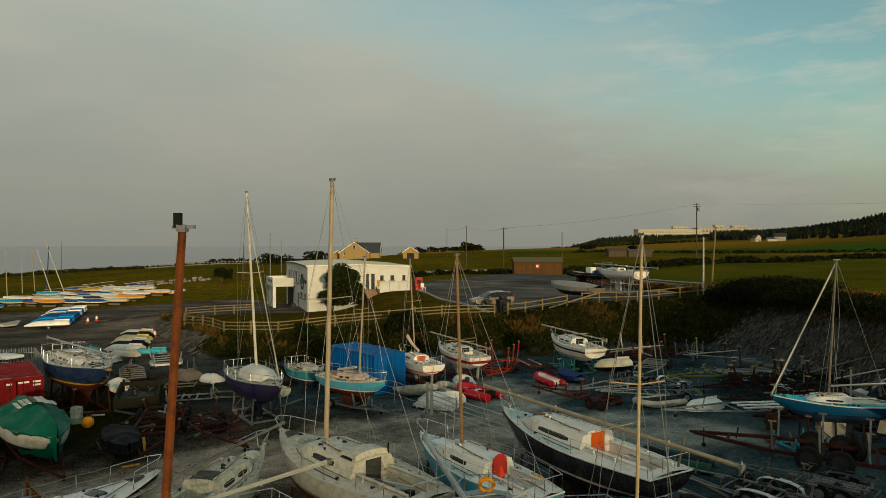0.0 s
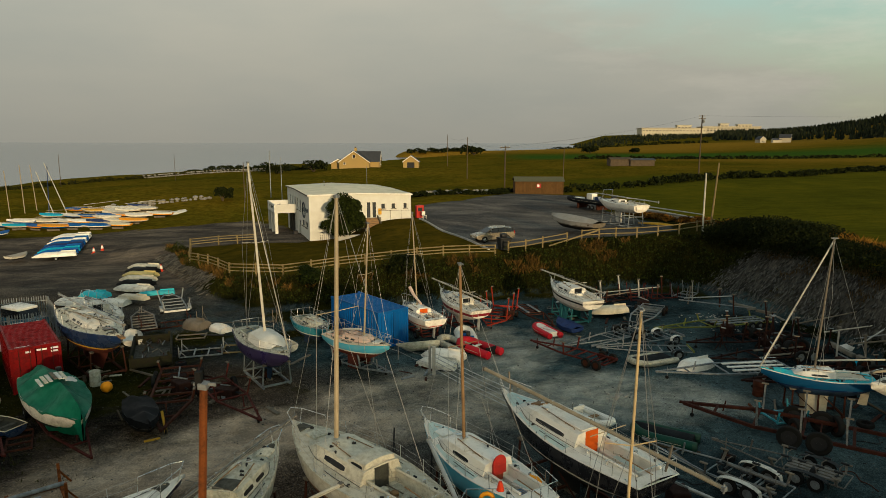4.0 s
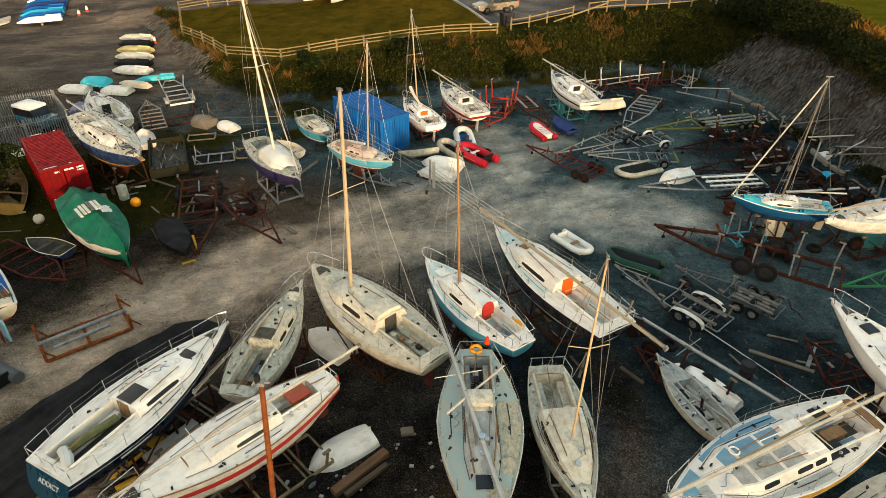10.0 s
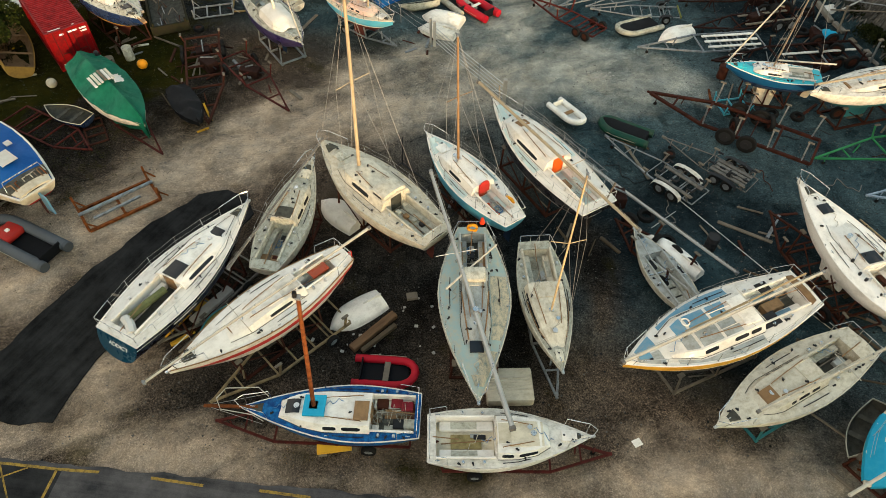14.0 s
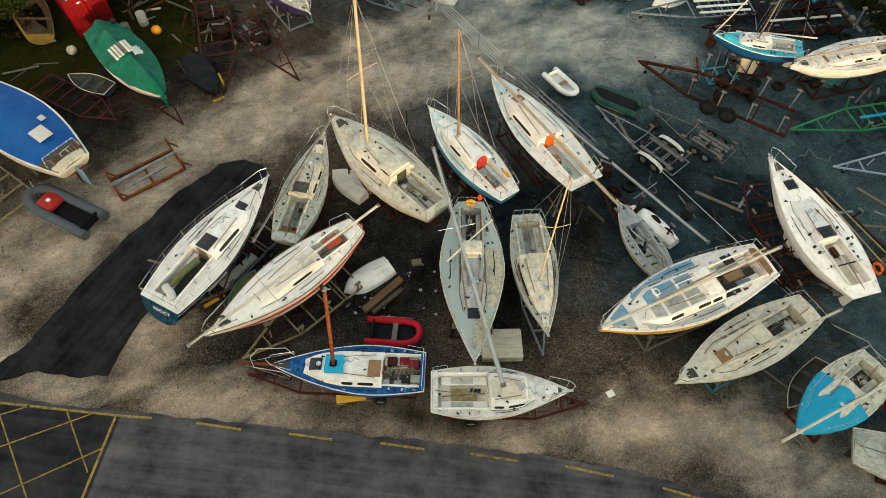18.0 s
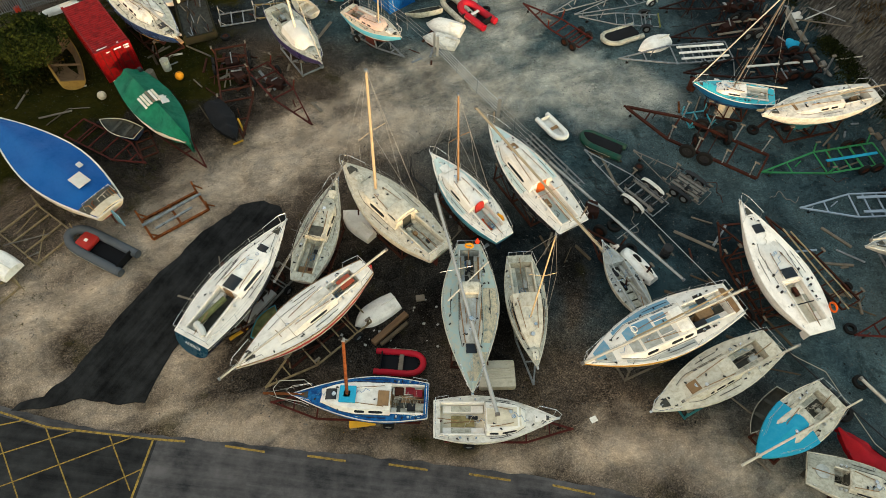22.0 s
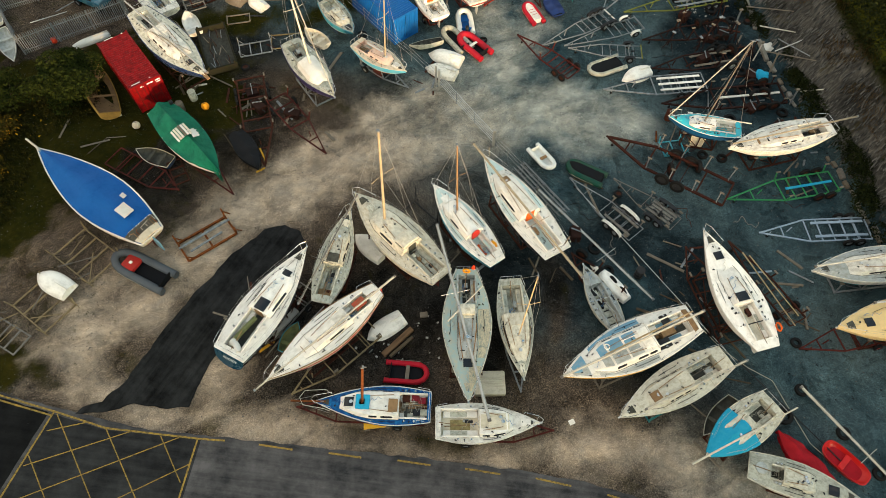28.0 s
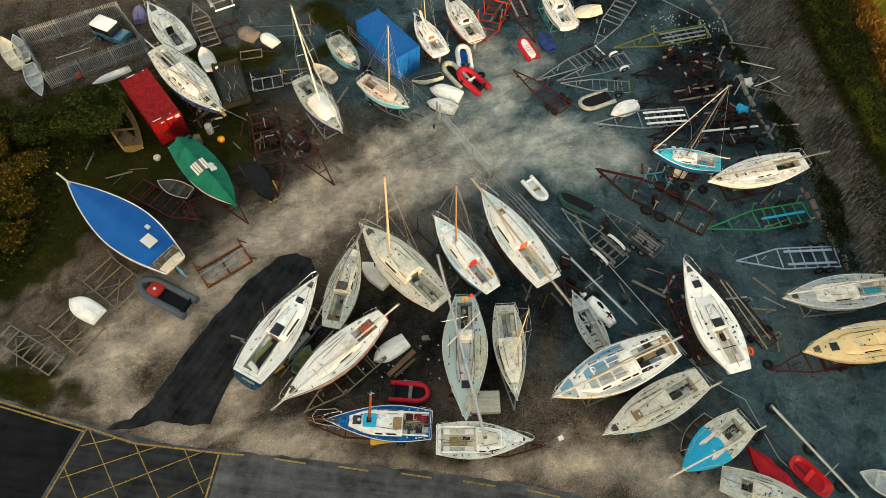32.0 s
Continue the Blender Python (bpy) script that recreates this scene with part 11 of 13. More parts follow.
for sgn in (-1, 1):
    for z in (0.08, 1.1):
        part("side_beam", beamed((-3.5, sgn * 1.04, z), (2.1, sgn * 1.04, z), 0.08, 0.08), galv, cr)
    part("brace", beamed((-3.4, sgn * 1.05, 0.15), (-1.7, sgn * 0.95, 1.2), 0.05, 0.05), galv, cr)
spar("mast", (19.4, 83.4, kz + 3.35), (24.0, 72.6, kz + 3.15), 0.07, spar_grey, "silver mast lashed along a yacht")
part("mast_crutch", beamed((h.x(0.1), 0.3, h.zd - 0.1), (h.x(0.1), 0.4, h.zd + 0.55), 0.06, 0.06), timber, T)
part("mast_crutch", beamed((h.x(0.9), 0, h.sheer(0.9) - 0.1), (h.x(0.9), -0.1, h.zd + 0.6), 0.06, 0.06), timber, T)
m1 = Z(20.9, 97)
T = inflatable("long dark rigid inflatable with steel arch on trailer", (18.6, 97.0), (23.2, 88.8), hypalon_black, 2.5, 0.34, hypalon_grey, z=m1 + 0.7, name="rigid_inflatable")
part("console", rounded(-1.0, 0.2, -0.5, 0.5, 0.3, 1.5, 0.1), white_clean, T, smooth=True)
part("arch", tubed([(-3.4, -0.9, 0.6), (-3.6, -0.85, 2.2), (-3.6, 0.85, 2.2), (-3.4, 0.9, 0.6)], 0.05, 6), steel, T)
part("engine_cover", rounded(-5.1, -4.5, -0.35, 0.35, 0.4, 1.4, 0.15), black_plastic, T, smooth=True)
part("cabin_seat", rounded(-2.4, -1.4, -0.4, 0.4, 0.3, 1.1, 0.1), tarp_navy, T, smooth=True)
part("bow_locker", rounded(1.6, 3.2, -0.6, 0.6, 0.3, 0.75, 0.12), white_clean, T, smooth=True)
for sgn in (-1, 1):
    for x in (-1.6, -0.8):
        wheel(T, x, sgn * 0.95, -0.4, 0.3, 0.18, galv)
for x in (-2.5, 1.5):
    part("trailer_bunk", boxed(x - 0.1, x + 0.1, -1.0, 1.0, -0.7, 0.1), rust, T)
covered("grey-covered boat with a brown stern by the fence", (12.7, 76.2), (16.6, 69.0), 2.5, 1.0, 1.45, timber, tarp_grey, 0.5, z=Z(15, 72), drape=0.4, ws=0.75)
dinghy("small white dinghy by the shed", (22.8, 103), (24.6, 101.6), 1.3, white_clean, D=0.5, z=Z(23.7, 102), upside=True)
for i, (a, b) in enumerate((((26.5, 91.0), (31.0, 77.0)), ((27.0, 90.0), (30.2, 78.0)), ((25.6, 88.0), (29.6, 76.5)), ((28.0, 88.5), (31.6, 79.0)))):
    zz = Z(29, 83)
    spar("mast", (*a, zz + 0.55 + 0.12 * i), (*b, zz + 0.55 + 0.12 * i), 0.08, (spar_grey, spar_white, galv, spar_grey)[i], "long mast stacked beside the car park", furniture=False)
plat = thing("timber_pontoon", "long grey slatted pontoon section on the grass", "pontoon", pose(28.3, 83.5, Z(28.3, 83.5), 0, 0, 107))
for i in range(14):
    part("slat", boxed(-6 + 0.86 * i, -5.3 + 0.86 * i, -0.8, 0.8, 0.36, 0.42), timber, plat)
for s in (1, -1):
    part("bearer", boxed(-6, 6, s * 0.6 - 0.08, s * 0.6 + 0.08, 0, 0.355), timber, plat)
yk = thing("yellow_kayak", "upturned yellow kayak beside the stored masts", "kayak", pose(24.9, 75.5, Z(24.9, 75.5), 0, 0, 150))
part("hull", loft([[(x, w * math.cos(a), 0.02 + 0.3 * (1 - abs(x) / 3) * math.sin(a)) for a in [math.pi * k / 6 for k in range(7)]] for x, w in ((-2.2, 0.02), (-1.5, 0.22), (-0.5, 0.33), (0.6, 0.33), (1.6, 0.2), (2.2, 0.02))]), boot_yellow, yk, smooth=True)

# timber shed
sh = thing("timber_shed", "brown boarded shed with felt roof", "shed", pose(0, 0, 0))
sx0, sx1, sy0, sy1 = 13.0, 21.8, 118.5, 122.0
sz = Z(17.4, 118.5)
shed_wood = surface("brown_shed_boards", (0.10, 0.052, 0.018), 0.85, dirt=(0.04, 0.022, 0.01), amount=0.45, scale=2)
part("wall", boxed(sx0, sx1, sy0, sy1, sz - 0.3, sz + 2.3), shed_wood, sh)
for i in range(28):
    x = sx0 + (sx1 - sx0) * (i + 0.5) / 28
    part("board", boxed(x - 0.145, x + 0.145, sy0 - 0.025, sy0 - 0.002, sz - 0.05, sz + 2.28), shed_wood, sh)
part("roof", loft([[(sx0 - 0.2, sy0 - 0.3, sz + 2.3), (sx0 - 0.2, (sy0 + sy1) / 2, sz + 3.1), (sx0 - 0.2, sy1 + 0.3, sz + 2.3)], [(sx1 + 0.2, sy0 - 0.3, sz + 2.3), (sx1 + 0.2, (sy0 + sy1) / 2, sz + 3.1), (sx1 + 0.2, sy1 + 0.3, sz + 2.3)]]), surface("mossy_roof_felt", (0.10, 0.10, 0.06), 0.9, amount=0.4), sh)
for x in (sx0, sx1):
    bm = bmesh.new()
    bm.faces.new([bm.verts.new(p) for p in ((x, sy0, sz + 2.29), (x, sy1, sz + 2.29), (x, (sy0 + sy1) / 2, sz + 3.0))])
    part("gable", bm, shed_wood, sh)
part("sign", boxed(16.9, 17.7, sy0 - 0.05, sy0 - 0.03, sz + 1.1, sz + 1.9), boot_red, sh, "red and white notice")
part("sign_panel", boxed(17.0, 17.4, sy0 - 0.06, sy0 - 0.052, sz + 1.3, sz + 1.75), lettering, sh)

# ---- club building ----
cz0, cz1 = 1.0, 7.0
CB = thing("club_house", "white rendered flat-roofed club house", "building", pose(-16.9, 81.0, 0, 0, 0, 21.8))
LX, LY = 13.46, 17.4
felt = surface("pale_roof_felt", (0.70, 0.62, 0.46), 0.85, dirt=(0.3, 0.25, 0.18), amount=0.3, scale=0.6)


def wall_with_openings(name, length, z0, z1, thick, holes, place, mat, parent):
    """A wall with real openings: the wall is cut into boxes round them. place turns (s, depth, z) into the building's axes."""
    bm = bmesh.new()
    cuts = sorted(set([0, length] + [v for hh in holes for v in (hh[0], hh[1])]))
    for a, b in zip(cuts, cuts[1:]):
        mid = (a + b) / 2
        spans = sorted((hh[2], hh[3]) for hh in holes if hh[0] <= mid <= hh[1])
        z = z0
        for lo, hi in spans + [(z1, z1)]:
            if lo > z + 1e-4:
                p = [place(s, d, q) for q in (z, lo) for s, d in ((a, 0), (b, 0), (b, thick), (a, thick))]
                vs = [bm.verts.new(v) for v in p]
                for f in ((3, 2, 1, 0), (4, 5, 6, 7), (0, 1, 5, 4), (1, 2, 6, 5), (2, 3, 7, 6), (3, 0, 4, 7)):
                    bm.faces.new([vs[i] for i in f])
            z = max(z, hi)
    bmesh.ops.remove_doubles(bm, verts=bm.verts[:], dist=0.001)
    bmesh.ops.recalc_face_normals(bm, faces=bm.faces[:])
    return part(name, bm, mat, parent)


pane_dark = surface("unlit_window_pane", (0.030, 0.034, 0.038), 0.5, dirt=(0.09, 0.09, 0.085), amount=0.4, bump=0)
sign_grey = surface("blue_grey_sign_paint", (0.05, 0.065, 0.08), 0.7, amount=0.2, bump=0)
front_holes = [(7.4, 8.0, 3.95, 6.0), (8.15, 8.75, 3.95, 6.0), (9.35, 9.95, 5.05, 5.75), (10.75, 11.35, 5.05, 5.75), (12.4 - 0.0, 12.95, 5.05, 5.75)]
left_holes = [(5.9 + 2.1 * i, 7.1 + 2.1 * i, 4.5, 6.1) for i in range(5)] + [(0.9, 2.7, 2.75, 3.5), (3.4, 5.2, 2.75, 3.5), (6.2, 7.4, 0.9, 3.2)]
front = wall_with_openings("front_wall", LX, cz0, cz1, 0.3, front_holes, lambda s, d, z: (s, d, z), render_white, CB)
left = wall_with_openings("end_wall", LY, cz0 - 0.6, cz1 + 0.15, 0.3, left_holes, lambda s, d, z: (-0.002 + d, 0.304 + s, z), render_white, CB)
part("back_wall", boxed(0.3, LX, LY, LY + 0.3, cz0, cz1), render_white, CB)
part("end_wall", boxed(LX - 0.3, LX, 0.304, LY - 0.004, cz0, cz1), render_white, CB)
part("floor", boxed(0.32, LX - 0.32, 0.32, LY - 0.02, 3.6, 3.75), concrete, CB)
for a, b, z0, z1 in front_holes:
    win = part("window" if z0 > 4.5 else "door", boxed(a, b, 0.12, 0.15, z0, z1), pane_dark, front)
    part("frame", box(box(boxed(a, a + 0.06, 0.08, 0.18, z0, z1), b - 0.06, b, 0.08, 0.18, z0, z1), a + 0.061, b - 0.061, 0.08, 0.18, z1 - 0.06, z1), white_clean, win)
    if z0 > 4.5:
        part("sill", boxed(a - 0.08, b + 0.08, -0.1, 0.12, z0 - 0.09, z0 - 0.005), timber, win)
for a, b, z0, z1 in left_holes:
    win = part("window", boxed(0.12, 0.15, 0.304 + a, 0.304 + b, z0, z1), pane_dark, left)
    part("frame", box(box(boxed(0.06, 0.17, 0.304 + a, 0.364 + a, z0, z1), 0.06, 0.17, 0.244 + b, 0.304 + b, z0, z1), 0.06, 0.17, 0.365 + a, 0.243 + b, z1 - 0.07, z1), white_clean, win)
    part("sill", boxed(-0.1, 0.1, 0.224 + a, 0.384 + b, z0 - 0.1, z0 - 0.005), timber, win)
part("roof", loft([[(-0.25, -0.25, cz1 + 0.1), (LX * 0.5, -0.25, cz1 + 0.22), (LX + 0.15, -0.25, cz1 - 0.1)], [(-0.25, LY * 0.55, cz1 + 0.3), (LX * 0.5, LY * 0.55, cz1 + 0.65), (LX + 0.15, LY * 0.55, cz1 + 0.1)], [(-0.25, LY + 0.5, cz1 + 0.2), (LX * 0.5, LY + 0.5, cz1 + 0.45), (LX + 0.15, LY + 0.5, cz1)]]), felt, CB, "pale felt roof")
for a, b in (((-0.25, -0.25, cz1 + 0.03), (LX * 0.5, -0.25, cz1 + 0.14)), ((LX * 0.5, -0.25, cz1 + 0.14), (LX + 0.15, -0.25, cz1 - 0.17)), ((-0.25, -0.2, cz1 + 0.02), (-0.25, LY * 0.55, cz1 + 0.22)), ((-0.25, LY * 0.55, cz1 + 0.22), (-0.25, LY + 0.5, cz1 + 0.12))):
    part("fascia", beamed(a, b, 0.06, 0.16), timber if a[0] < 0 and b[0] < 0 else white_clean, CB)
part("flue", tubed([(4, 10, cz1 + 0.3), (4, 10, cz1 + 1.2)], 0.06, 6), steel, CB)
# badge and plain bars on the end wall
part("badge", tubed([(-0.05, 3.6 + 0.95 * math.cos(a), 4.9 + 0.95 * math.sin(a)) for a in [2 * math.pi * i / 20 for i in range(20)]], 0.10, 5, True), sign_grey, left, "round blue-grey badge ring")
part("badge_mark", loft([[(-0.05, 3.6 - 0.45, 4.6), (-0.05, 3.6 + 0.4, 4.7), (-0.008, 3.6 + 0.4, 4.7), (-0.008, 3.6 - 0.45, 4.6)], [(-0.05, 3.6 - 0.1, 5.35), (-0.05, 3.6 + 0.15, 5.3), (-0.008, 3.6 + 0.15, 5.3), (-0.008, 3.6 - 0.1, 5.35)]], True, True), sign_grey, left)
for y, z, q in ((1.6, 4.95, 0.32), (0.9, 5.05, 0.26), (2.2, 5.1, 0.2)):
    part("sign_bar", boxed(-0.04, -0.006, y - q, y + q, z - 0.24, z + 0.2), sign_grey, left)
# porch on columns with a balcony
part("balcony", boxed(-3.0, -0.01, 10.0, 17.2, 3.9, 4.15), render_white, CB)
for nm, bx in (("balcony_wall", (-3.0, -2.85, 10.0, 17.2, 4.155, 5.1)), ("balcony_wall", (-2.845, -0.01, 10.0, 10.15, 4.155, 5.1)), ("balcony_wall", (-2.845, -0.01, 17.05, 17.2, 4.155, 5.1))):
    part(nm, boxed(*bx), render_white, CB)
for y in (10.05, 13.5, 16.9):
    part("column", boxed(-2.95, -2.55, y, y + 0.4, cz0 - 0.7, 3.895), render_white, CB)
part("garage_door", boxed(-0.06, -0.008, 11.2, 16.0, cz0 - 0.3, 3.6), black_plastic, CB)
for y in (10.8, 12.4, 14.0):
    part("hull_letter_bar", boxed(-3.02, -3.004, y, y + 1.0, 4.45, 4.8), navy_teal, CB)
part("bin", rounded(-1.0, -0.4, 6.5, 7.1, cz0 - 0.3, cz0 + 0.8, 0.05), black_plastic, CB)
part("balcony_gear", tubed([(-2.0 + 0.3 * math.sin(i * 2.2), 10.6 + 0.5 * i, 4.6 + 0.4 * math.cos(i * 3)) for i in range(7)], 0.06, 5), navy, CB)
# steps, landing and rails up to the door
zg = 2.2
for i in range(9):
    f = i / 8
    part("step", boxed(7.1, 8.7, -3.2 + 0.34 * i, -2.84 + 0.34 * i, zg - 0.3, zg + 0.19 * (i + 1)), teak, CB)
part("landing", boxed(6.3, 9.3, -0.15, -0.01, zg, 3.94), timber, CB)
for s in (7.0, 8.8):
    part("string_board", beamed((s, -3.25, zg + 0.3), (s, -0.16, zg + 1.95), 0.08, 0.3), timber, CB)
rl = part("railing", tubed([(1.0, -1.6, 2.5), (3.0, -2.4, 2.9), (6.9, -3.2, 3.0)], 0.03, 5), black_plastic, CB)
for i in range(26):
    f = i / 25
    x = 1.0 + 5.9 * f
    y = -1.6 - 1.6 * f
    part("baluster", tubed([(x, y, 1.5 + 0.6 * f), (x, y, 2.5 + 0.5 * min(1, f * 1.5))], 0.014, 4), black_plastic, rl)
part("path_edge", boxed(2.5, 7.0, -3.8, -3.4, 1.7, 2.35), concrete, CB)
part("hand_rail", tubed([(8.9, -0.6, 4.9), (13.4, -0.6, 4.8)], 0.025, 5), timber, CB)
for i in range(4):
    part("rail_post", tubed([(9.0 + 1.45 * i, -0.6, 3.6), (9.0 + 1.45 * i, -0.6, 4.88)], 0.025, 5), timber, CB)
part("yellow_notice", boxed(8.95, 9.4, -0.03, -0.005, 4.3, 5.1), boot_yellow, CB)
kiosk = thing("fuel_pump", "red pump cabinet beside the club house", "cabinet", pose(-3.3, 86.6, Z(-3.3, 86.6), 0, 0, 20))
part("cabinet", rounded(-0.5, 0.5, -0.35, 0.35, 0, 1.7, 0.05), boot_red, kiosk)
part("panel", boxed(-0.3, 0.3, -0.37, -0.352, 0.9, 1.4), black_plastic, kiosk)
part("hose", tubed([(0.52, -0.1, 1.3), (0.7, -0.2, 0.7), (0.55, -0.1, 0.3)], 0.03, 5), black_plastic, kiosk)
chair = thing("garden_chair", "white plastic garden chair beside the cabinet", "chair", pose(-2.6, 85.4, Z(-2.6, 85.4), 0, 0, 30))
part("seat", boxed(-0.25, 0.25, -0.25, 0.25, 0.42, 0.46), white_clean, chair)
part("backrest", boxed(-0.25, 0.25, 0.22, 0.26, 0.47, 0.95), white_clean, chair)
for x in (-0.22, 0.22):
    for y in (-0.22, 0.22):
        part("leg", beamed((x, y, 0), (x, y, 0.42), 0.04, 0.04), white_clean, chair)

# ---- dinghy park ----
rng = random.Random(5)
for i, mt in enumerate((white_clean, tarp_blue, tarp_sky, tarp_blue, tarp_navy, tarp_blue, white_clean, tarp_blue, white_clean, white)):
    x, y = -47.4 - 0.56 * i, 73.4 + 1.42 * i
    z = Z(x + 2.1, y)
    dinghy("covered racing dinghy in the dinghy park rack", (x, y), (x + 4.2, y + 1.8), 1.3, mt, D=0.5, z=z + 0.45, upside=True, ws=0.75)
    tr = thing("launching_trolley", "small launching trolley under a dinghy", "trolley", pose(x + 2.1, y + 0.9, z, 0, 0, 23), "launching trolleys")
    part("bar", beamed((-2.0, 0, 0.36), (2.1, 0, 0.36), 0.06, 0.06), galv, tr)
    part("cradle_bar", beamed((0.2, -0.6, 0.4), (0.2, 0.6, 0.4), 0.06, 0.06), galv, tr)
    for s in (1, -1):
        wheel(tr, 0.2, s * 0.55, 0.2, 0.2, 0.1)
for x, y, mt, lab in ((-48.7, 72.9, tarp_grey, "small cream covered tender with side wheels"), (-60.4, 87.6, tarp_blue, "round dinghy under a blue cover")):
    covered(lab, (x + 0.4, y + 1.2), (x - 0.3, y - 1.2), 1.4, 0.5, 0.6, white, mt, 0.15, z=Z(x, y) + 0.2, name="covered_dinghy", drape=0.1, category="dinghy", group="dinghies", ws=0.85, full=2.6)
covers = (white_clean, tarp_sky, orange_plastic, tarp_blue, white, cream, white_clean, tarp_navy, boot_yellow, white_clean, tarp_blue, white)
for i in range(26):
    r = i // 7
    x = -66.5 + 2.9 * (i % 7) + rng.uniform(-0.5, 0.5) + 1.2 * r
    y = 95.5 + 5.2 * r + rng.uniform(-0.8, 0.8)
    if r == 3 and i % 7 > 4:
        continue
    a = rng.uniform(-0.3, 0.5)
    dx, dy = 2.1 * math.cos(a), 2.1 * math.sin(a)
    mt = covers[rng.randrange(len(covers))]
    T, h, m = covered("racing dinghy under a cover in the dinghy park", (x - dx, y - dy), (x + dx, y + dy), 1.55, 0.5, 0.75, rng.choice((white, white_clean, cream, orange_plastic, tarp_blue)), mt, 0.22, z=Z(x, y), name="racing_dinghy", drape=0.12, category="dinghy", group="dinghies")
    part("boom", tubed([(-1.9, 0.2 * rng.uniform(-1, 1), 1.05), (1.0, 0, 1.1)], 0.035, 5), spar_white if rng.random() < 0.6 else spar_gold, T)
    part("trolley_axle", beamed((0, -0.7, 0.2), (0, 0.7, 0.2), 0.06, 0.06), galv, T)
    part("rest", boxed(-0.8, 0.9, -0.1, 0.1, 0.0, 0.3), timber, T)
for x, y, hgt, lx, mt in ((-71.5, 106.5, 7.6, -0.3, spar_gold), (-71.6, 110.5, 8.2, -0.2, spar_gold), (-72.0, 114.5, 8.0, -0.5, spar_gold), (-63.8, 106.2, 7.8, -2.6, spar_white), (-65.3, 112.0, 8.6, -3.2, spar_white), (-76.0, 106.0, 6.5, 0.6, spar_white)):
    z = Z(x, y)
    spar("mast", (x, y, z), (x + lx, y, z + hgt), 0.075, mt, "slim dinghy mast standing in the dinghy park", furniture=False)
for i in range(10):
    x, y = rng.uniform(-68, -54), rng.uniform(100, 116)
    z = Z(x, y)
    spar("mast", (x, y, z + 1.2), (x + rng.uniform(4, 6), y + rng.uniform(-2.5, 2.5), z + rng.uniform(0.9, 1.9)), 0.04, rng.choice((spar_gold, spar_white)), "dinghy mast lying across covered dinghies", furniture=False)
for x, y, a, mt in ((-54.5, 104.5, 20, white), (-52.5, 106.5, 10, tarp_grey), (-56.5, 112.5, 15, white_clean), (-53.6, 113.8, -10, tarp_navy), (-55.2, 108.5, 5, cream)):
    z = Z(x, y)
    dx, dy = 2.1 * math.cos(radians(a)), 2.1 * math.sin(radians(a))
    covered("sailing dinghy on a trolley by the stone wall", (x - dx, y - dy), (x + dx, y + dy), 1.5, 0.5, 0.85, white_clean, mt, 0.15, z=z, name="racing_dinghy", drape=0.1, category="dinghy", group="dinghies")
dinghy("white rowing boat keel up on the grass", (-46.6, 106.5), (-44.4, 111.5), 1.3, white, D=0.45, z=Z(-45.5, 109), upside=True)


def cone(x, y, k=0):
    z = Z(x, y)
    T = thing("traffic_cone", "red and white traffic cone on asphalt", "cone", pose(x, y, z), "traffic cones")
    part("base", rounded(-0.24, 0.24, -0.24, 0.24, 0, 0.05, 0.02, 1), cone_red, T)
    part("body", disced((0, 0, 0.4), 0.18, 0.72, 12, "z", 0.045), cone_red, T, smooth=True)
    part("band", disced((0, 0, 0.45), 0.165, 0.34, 12, "z", 0.095), white_clean, T, smooth=True)


cone(-42.3, 77.3)
cone(-42.1, 78.9)
cone(-30.2, 68.0)

# ---- poles and lines ----


def pole(x, y, top, r=0.14, mat=None, arms=0, label="brown timber service pole in the grass", extra=False, lean=0.0):
    z = Z(x, y)
    T = thing("utility_pole", label, "pole", pose(x, y, z), "utility poles")
    part("shaft", tubed([(0, 0, -0.3), (lean, 0, top - z)], r, 8, False, r * 0.75), mat or pole_wood, T, smooth=True)
    for i in range(arms):
        part("crossarm", beamed((-0.9 + lean, 0, top - z - 0.25 - 0.6 * i), (0.9 + lean, 0, top - z - 0.25 - 0.6 * i), 0.1, 0.12), pole_wood, T)
        for u in (-0.8, 0, 0.8):
            part("insulator", disced((u + lean, 0, top - z - 0.12 - 0.6 * i), 0.05, 0.16, 8), white_clean, T)
    if extra:
        part("transformer", disced((0.35, -0.15, top - z - 1.6), 0.3, 0.9, 12), galv, T, smooth=True)
        part("bracket", beamed((0, 0, top - z - 1.4), (0.4, -0.15, top - z - 1.4), 0.08, 0.08), galv, T)
    return T


pole(27.4, 68.3, 10.5, 0.11, spar_white, label="pale grey pole by the boat fence")
pole(28.3, 68.6, 11.6, 0.12, fence_wood, label="leaning pale timber pole by the boat fence", lean=0.5)
pole(66.0, 169.0, 20.5, 0.2, None, 2, "tall timber power pole with transformer", True)
pole(11.3, 121.0, 12.9, 0.14, None, 1, "timber power pole by the field wall")
pole(27.5, 150.0, 12.6, 0.11)
pole(1.5, 246.0, 16.2, 0.11)
pole(6.3, 175.0, 14.8, 0.11)
pole(-36.2, 118.0, 9.9, 0.09)
pole(-33.0, 124.0, 11.9, 0.1, galv, label="slim grey mast behind the club house")
pole(-30.4, 122.0, 10.6, 0.07, galv, label="thin grey pole behind the club house")
pole(-74, 180, 10.2, 0.07, label="lone dark pole near the shore")
pole(-97.0, 165.0, 10.5, 0.07, label="lone dark pole near the shore")
pole(-68.4, 112, 9.4, 0.09, navy, label="dark blue leaning mast in the dinghy park", lean=0.4)
pole(-14.0, 118.5, 9.2, 0.05, galv, label="thin flag pole behind the club house")
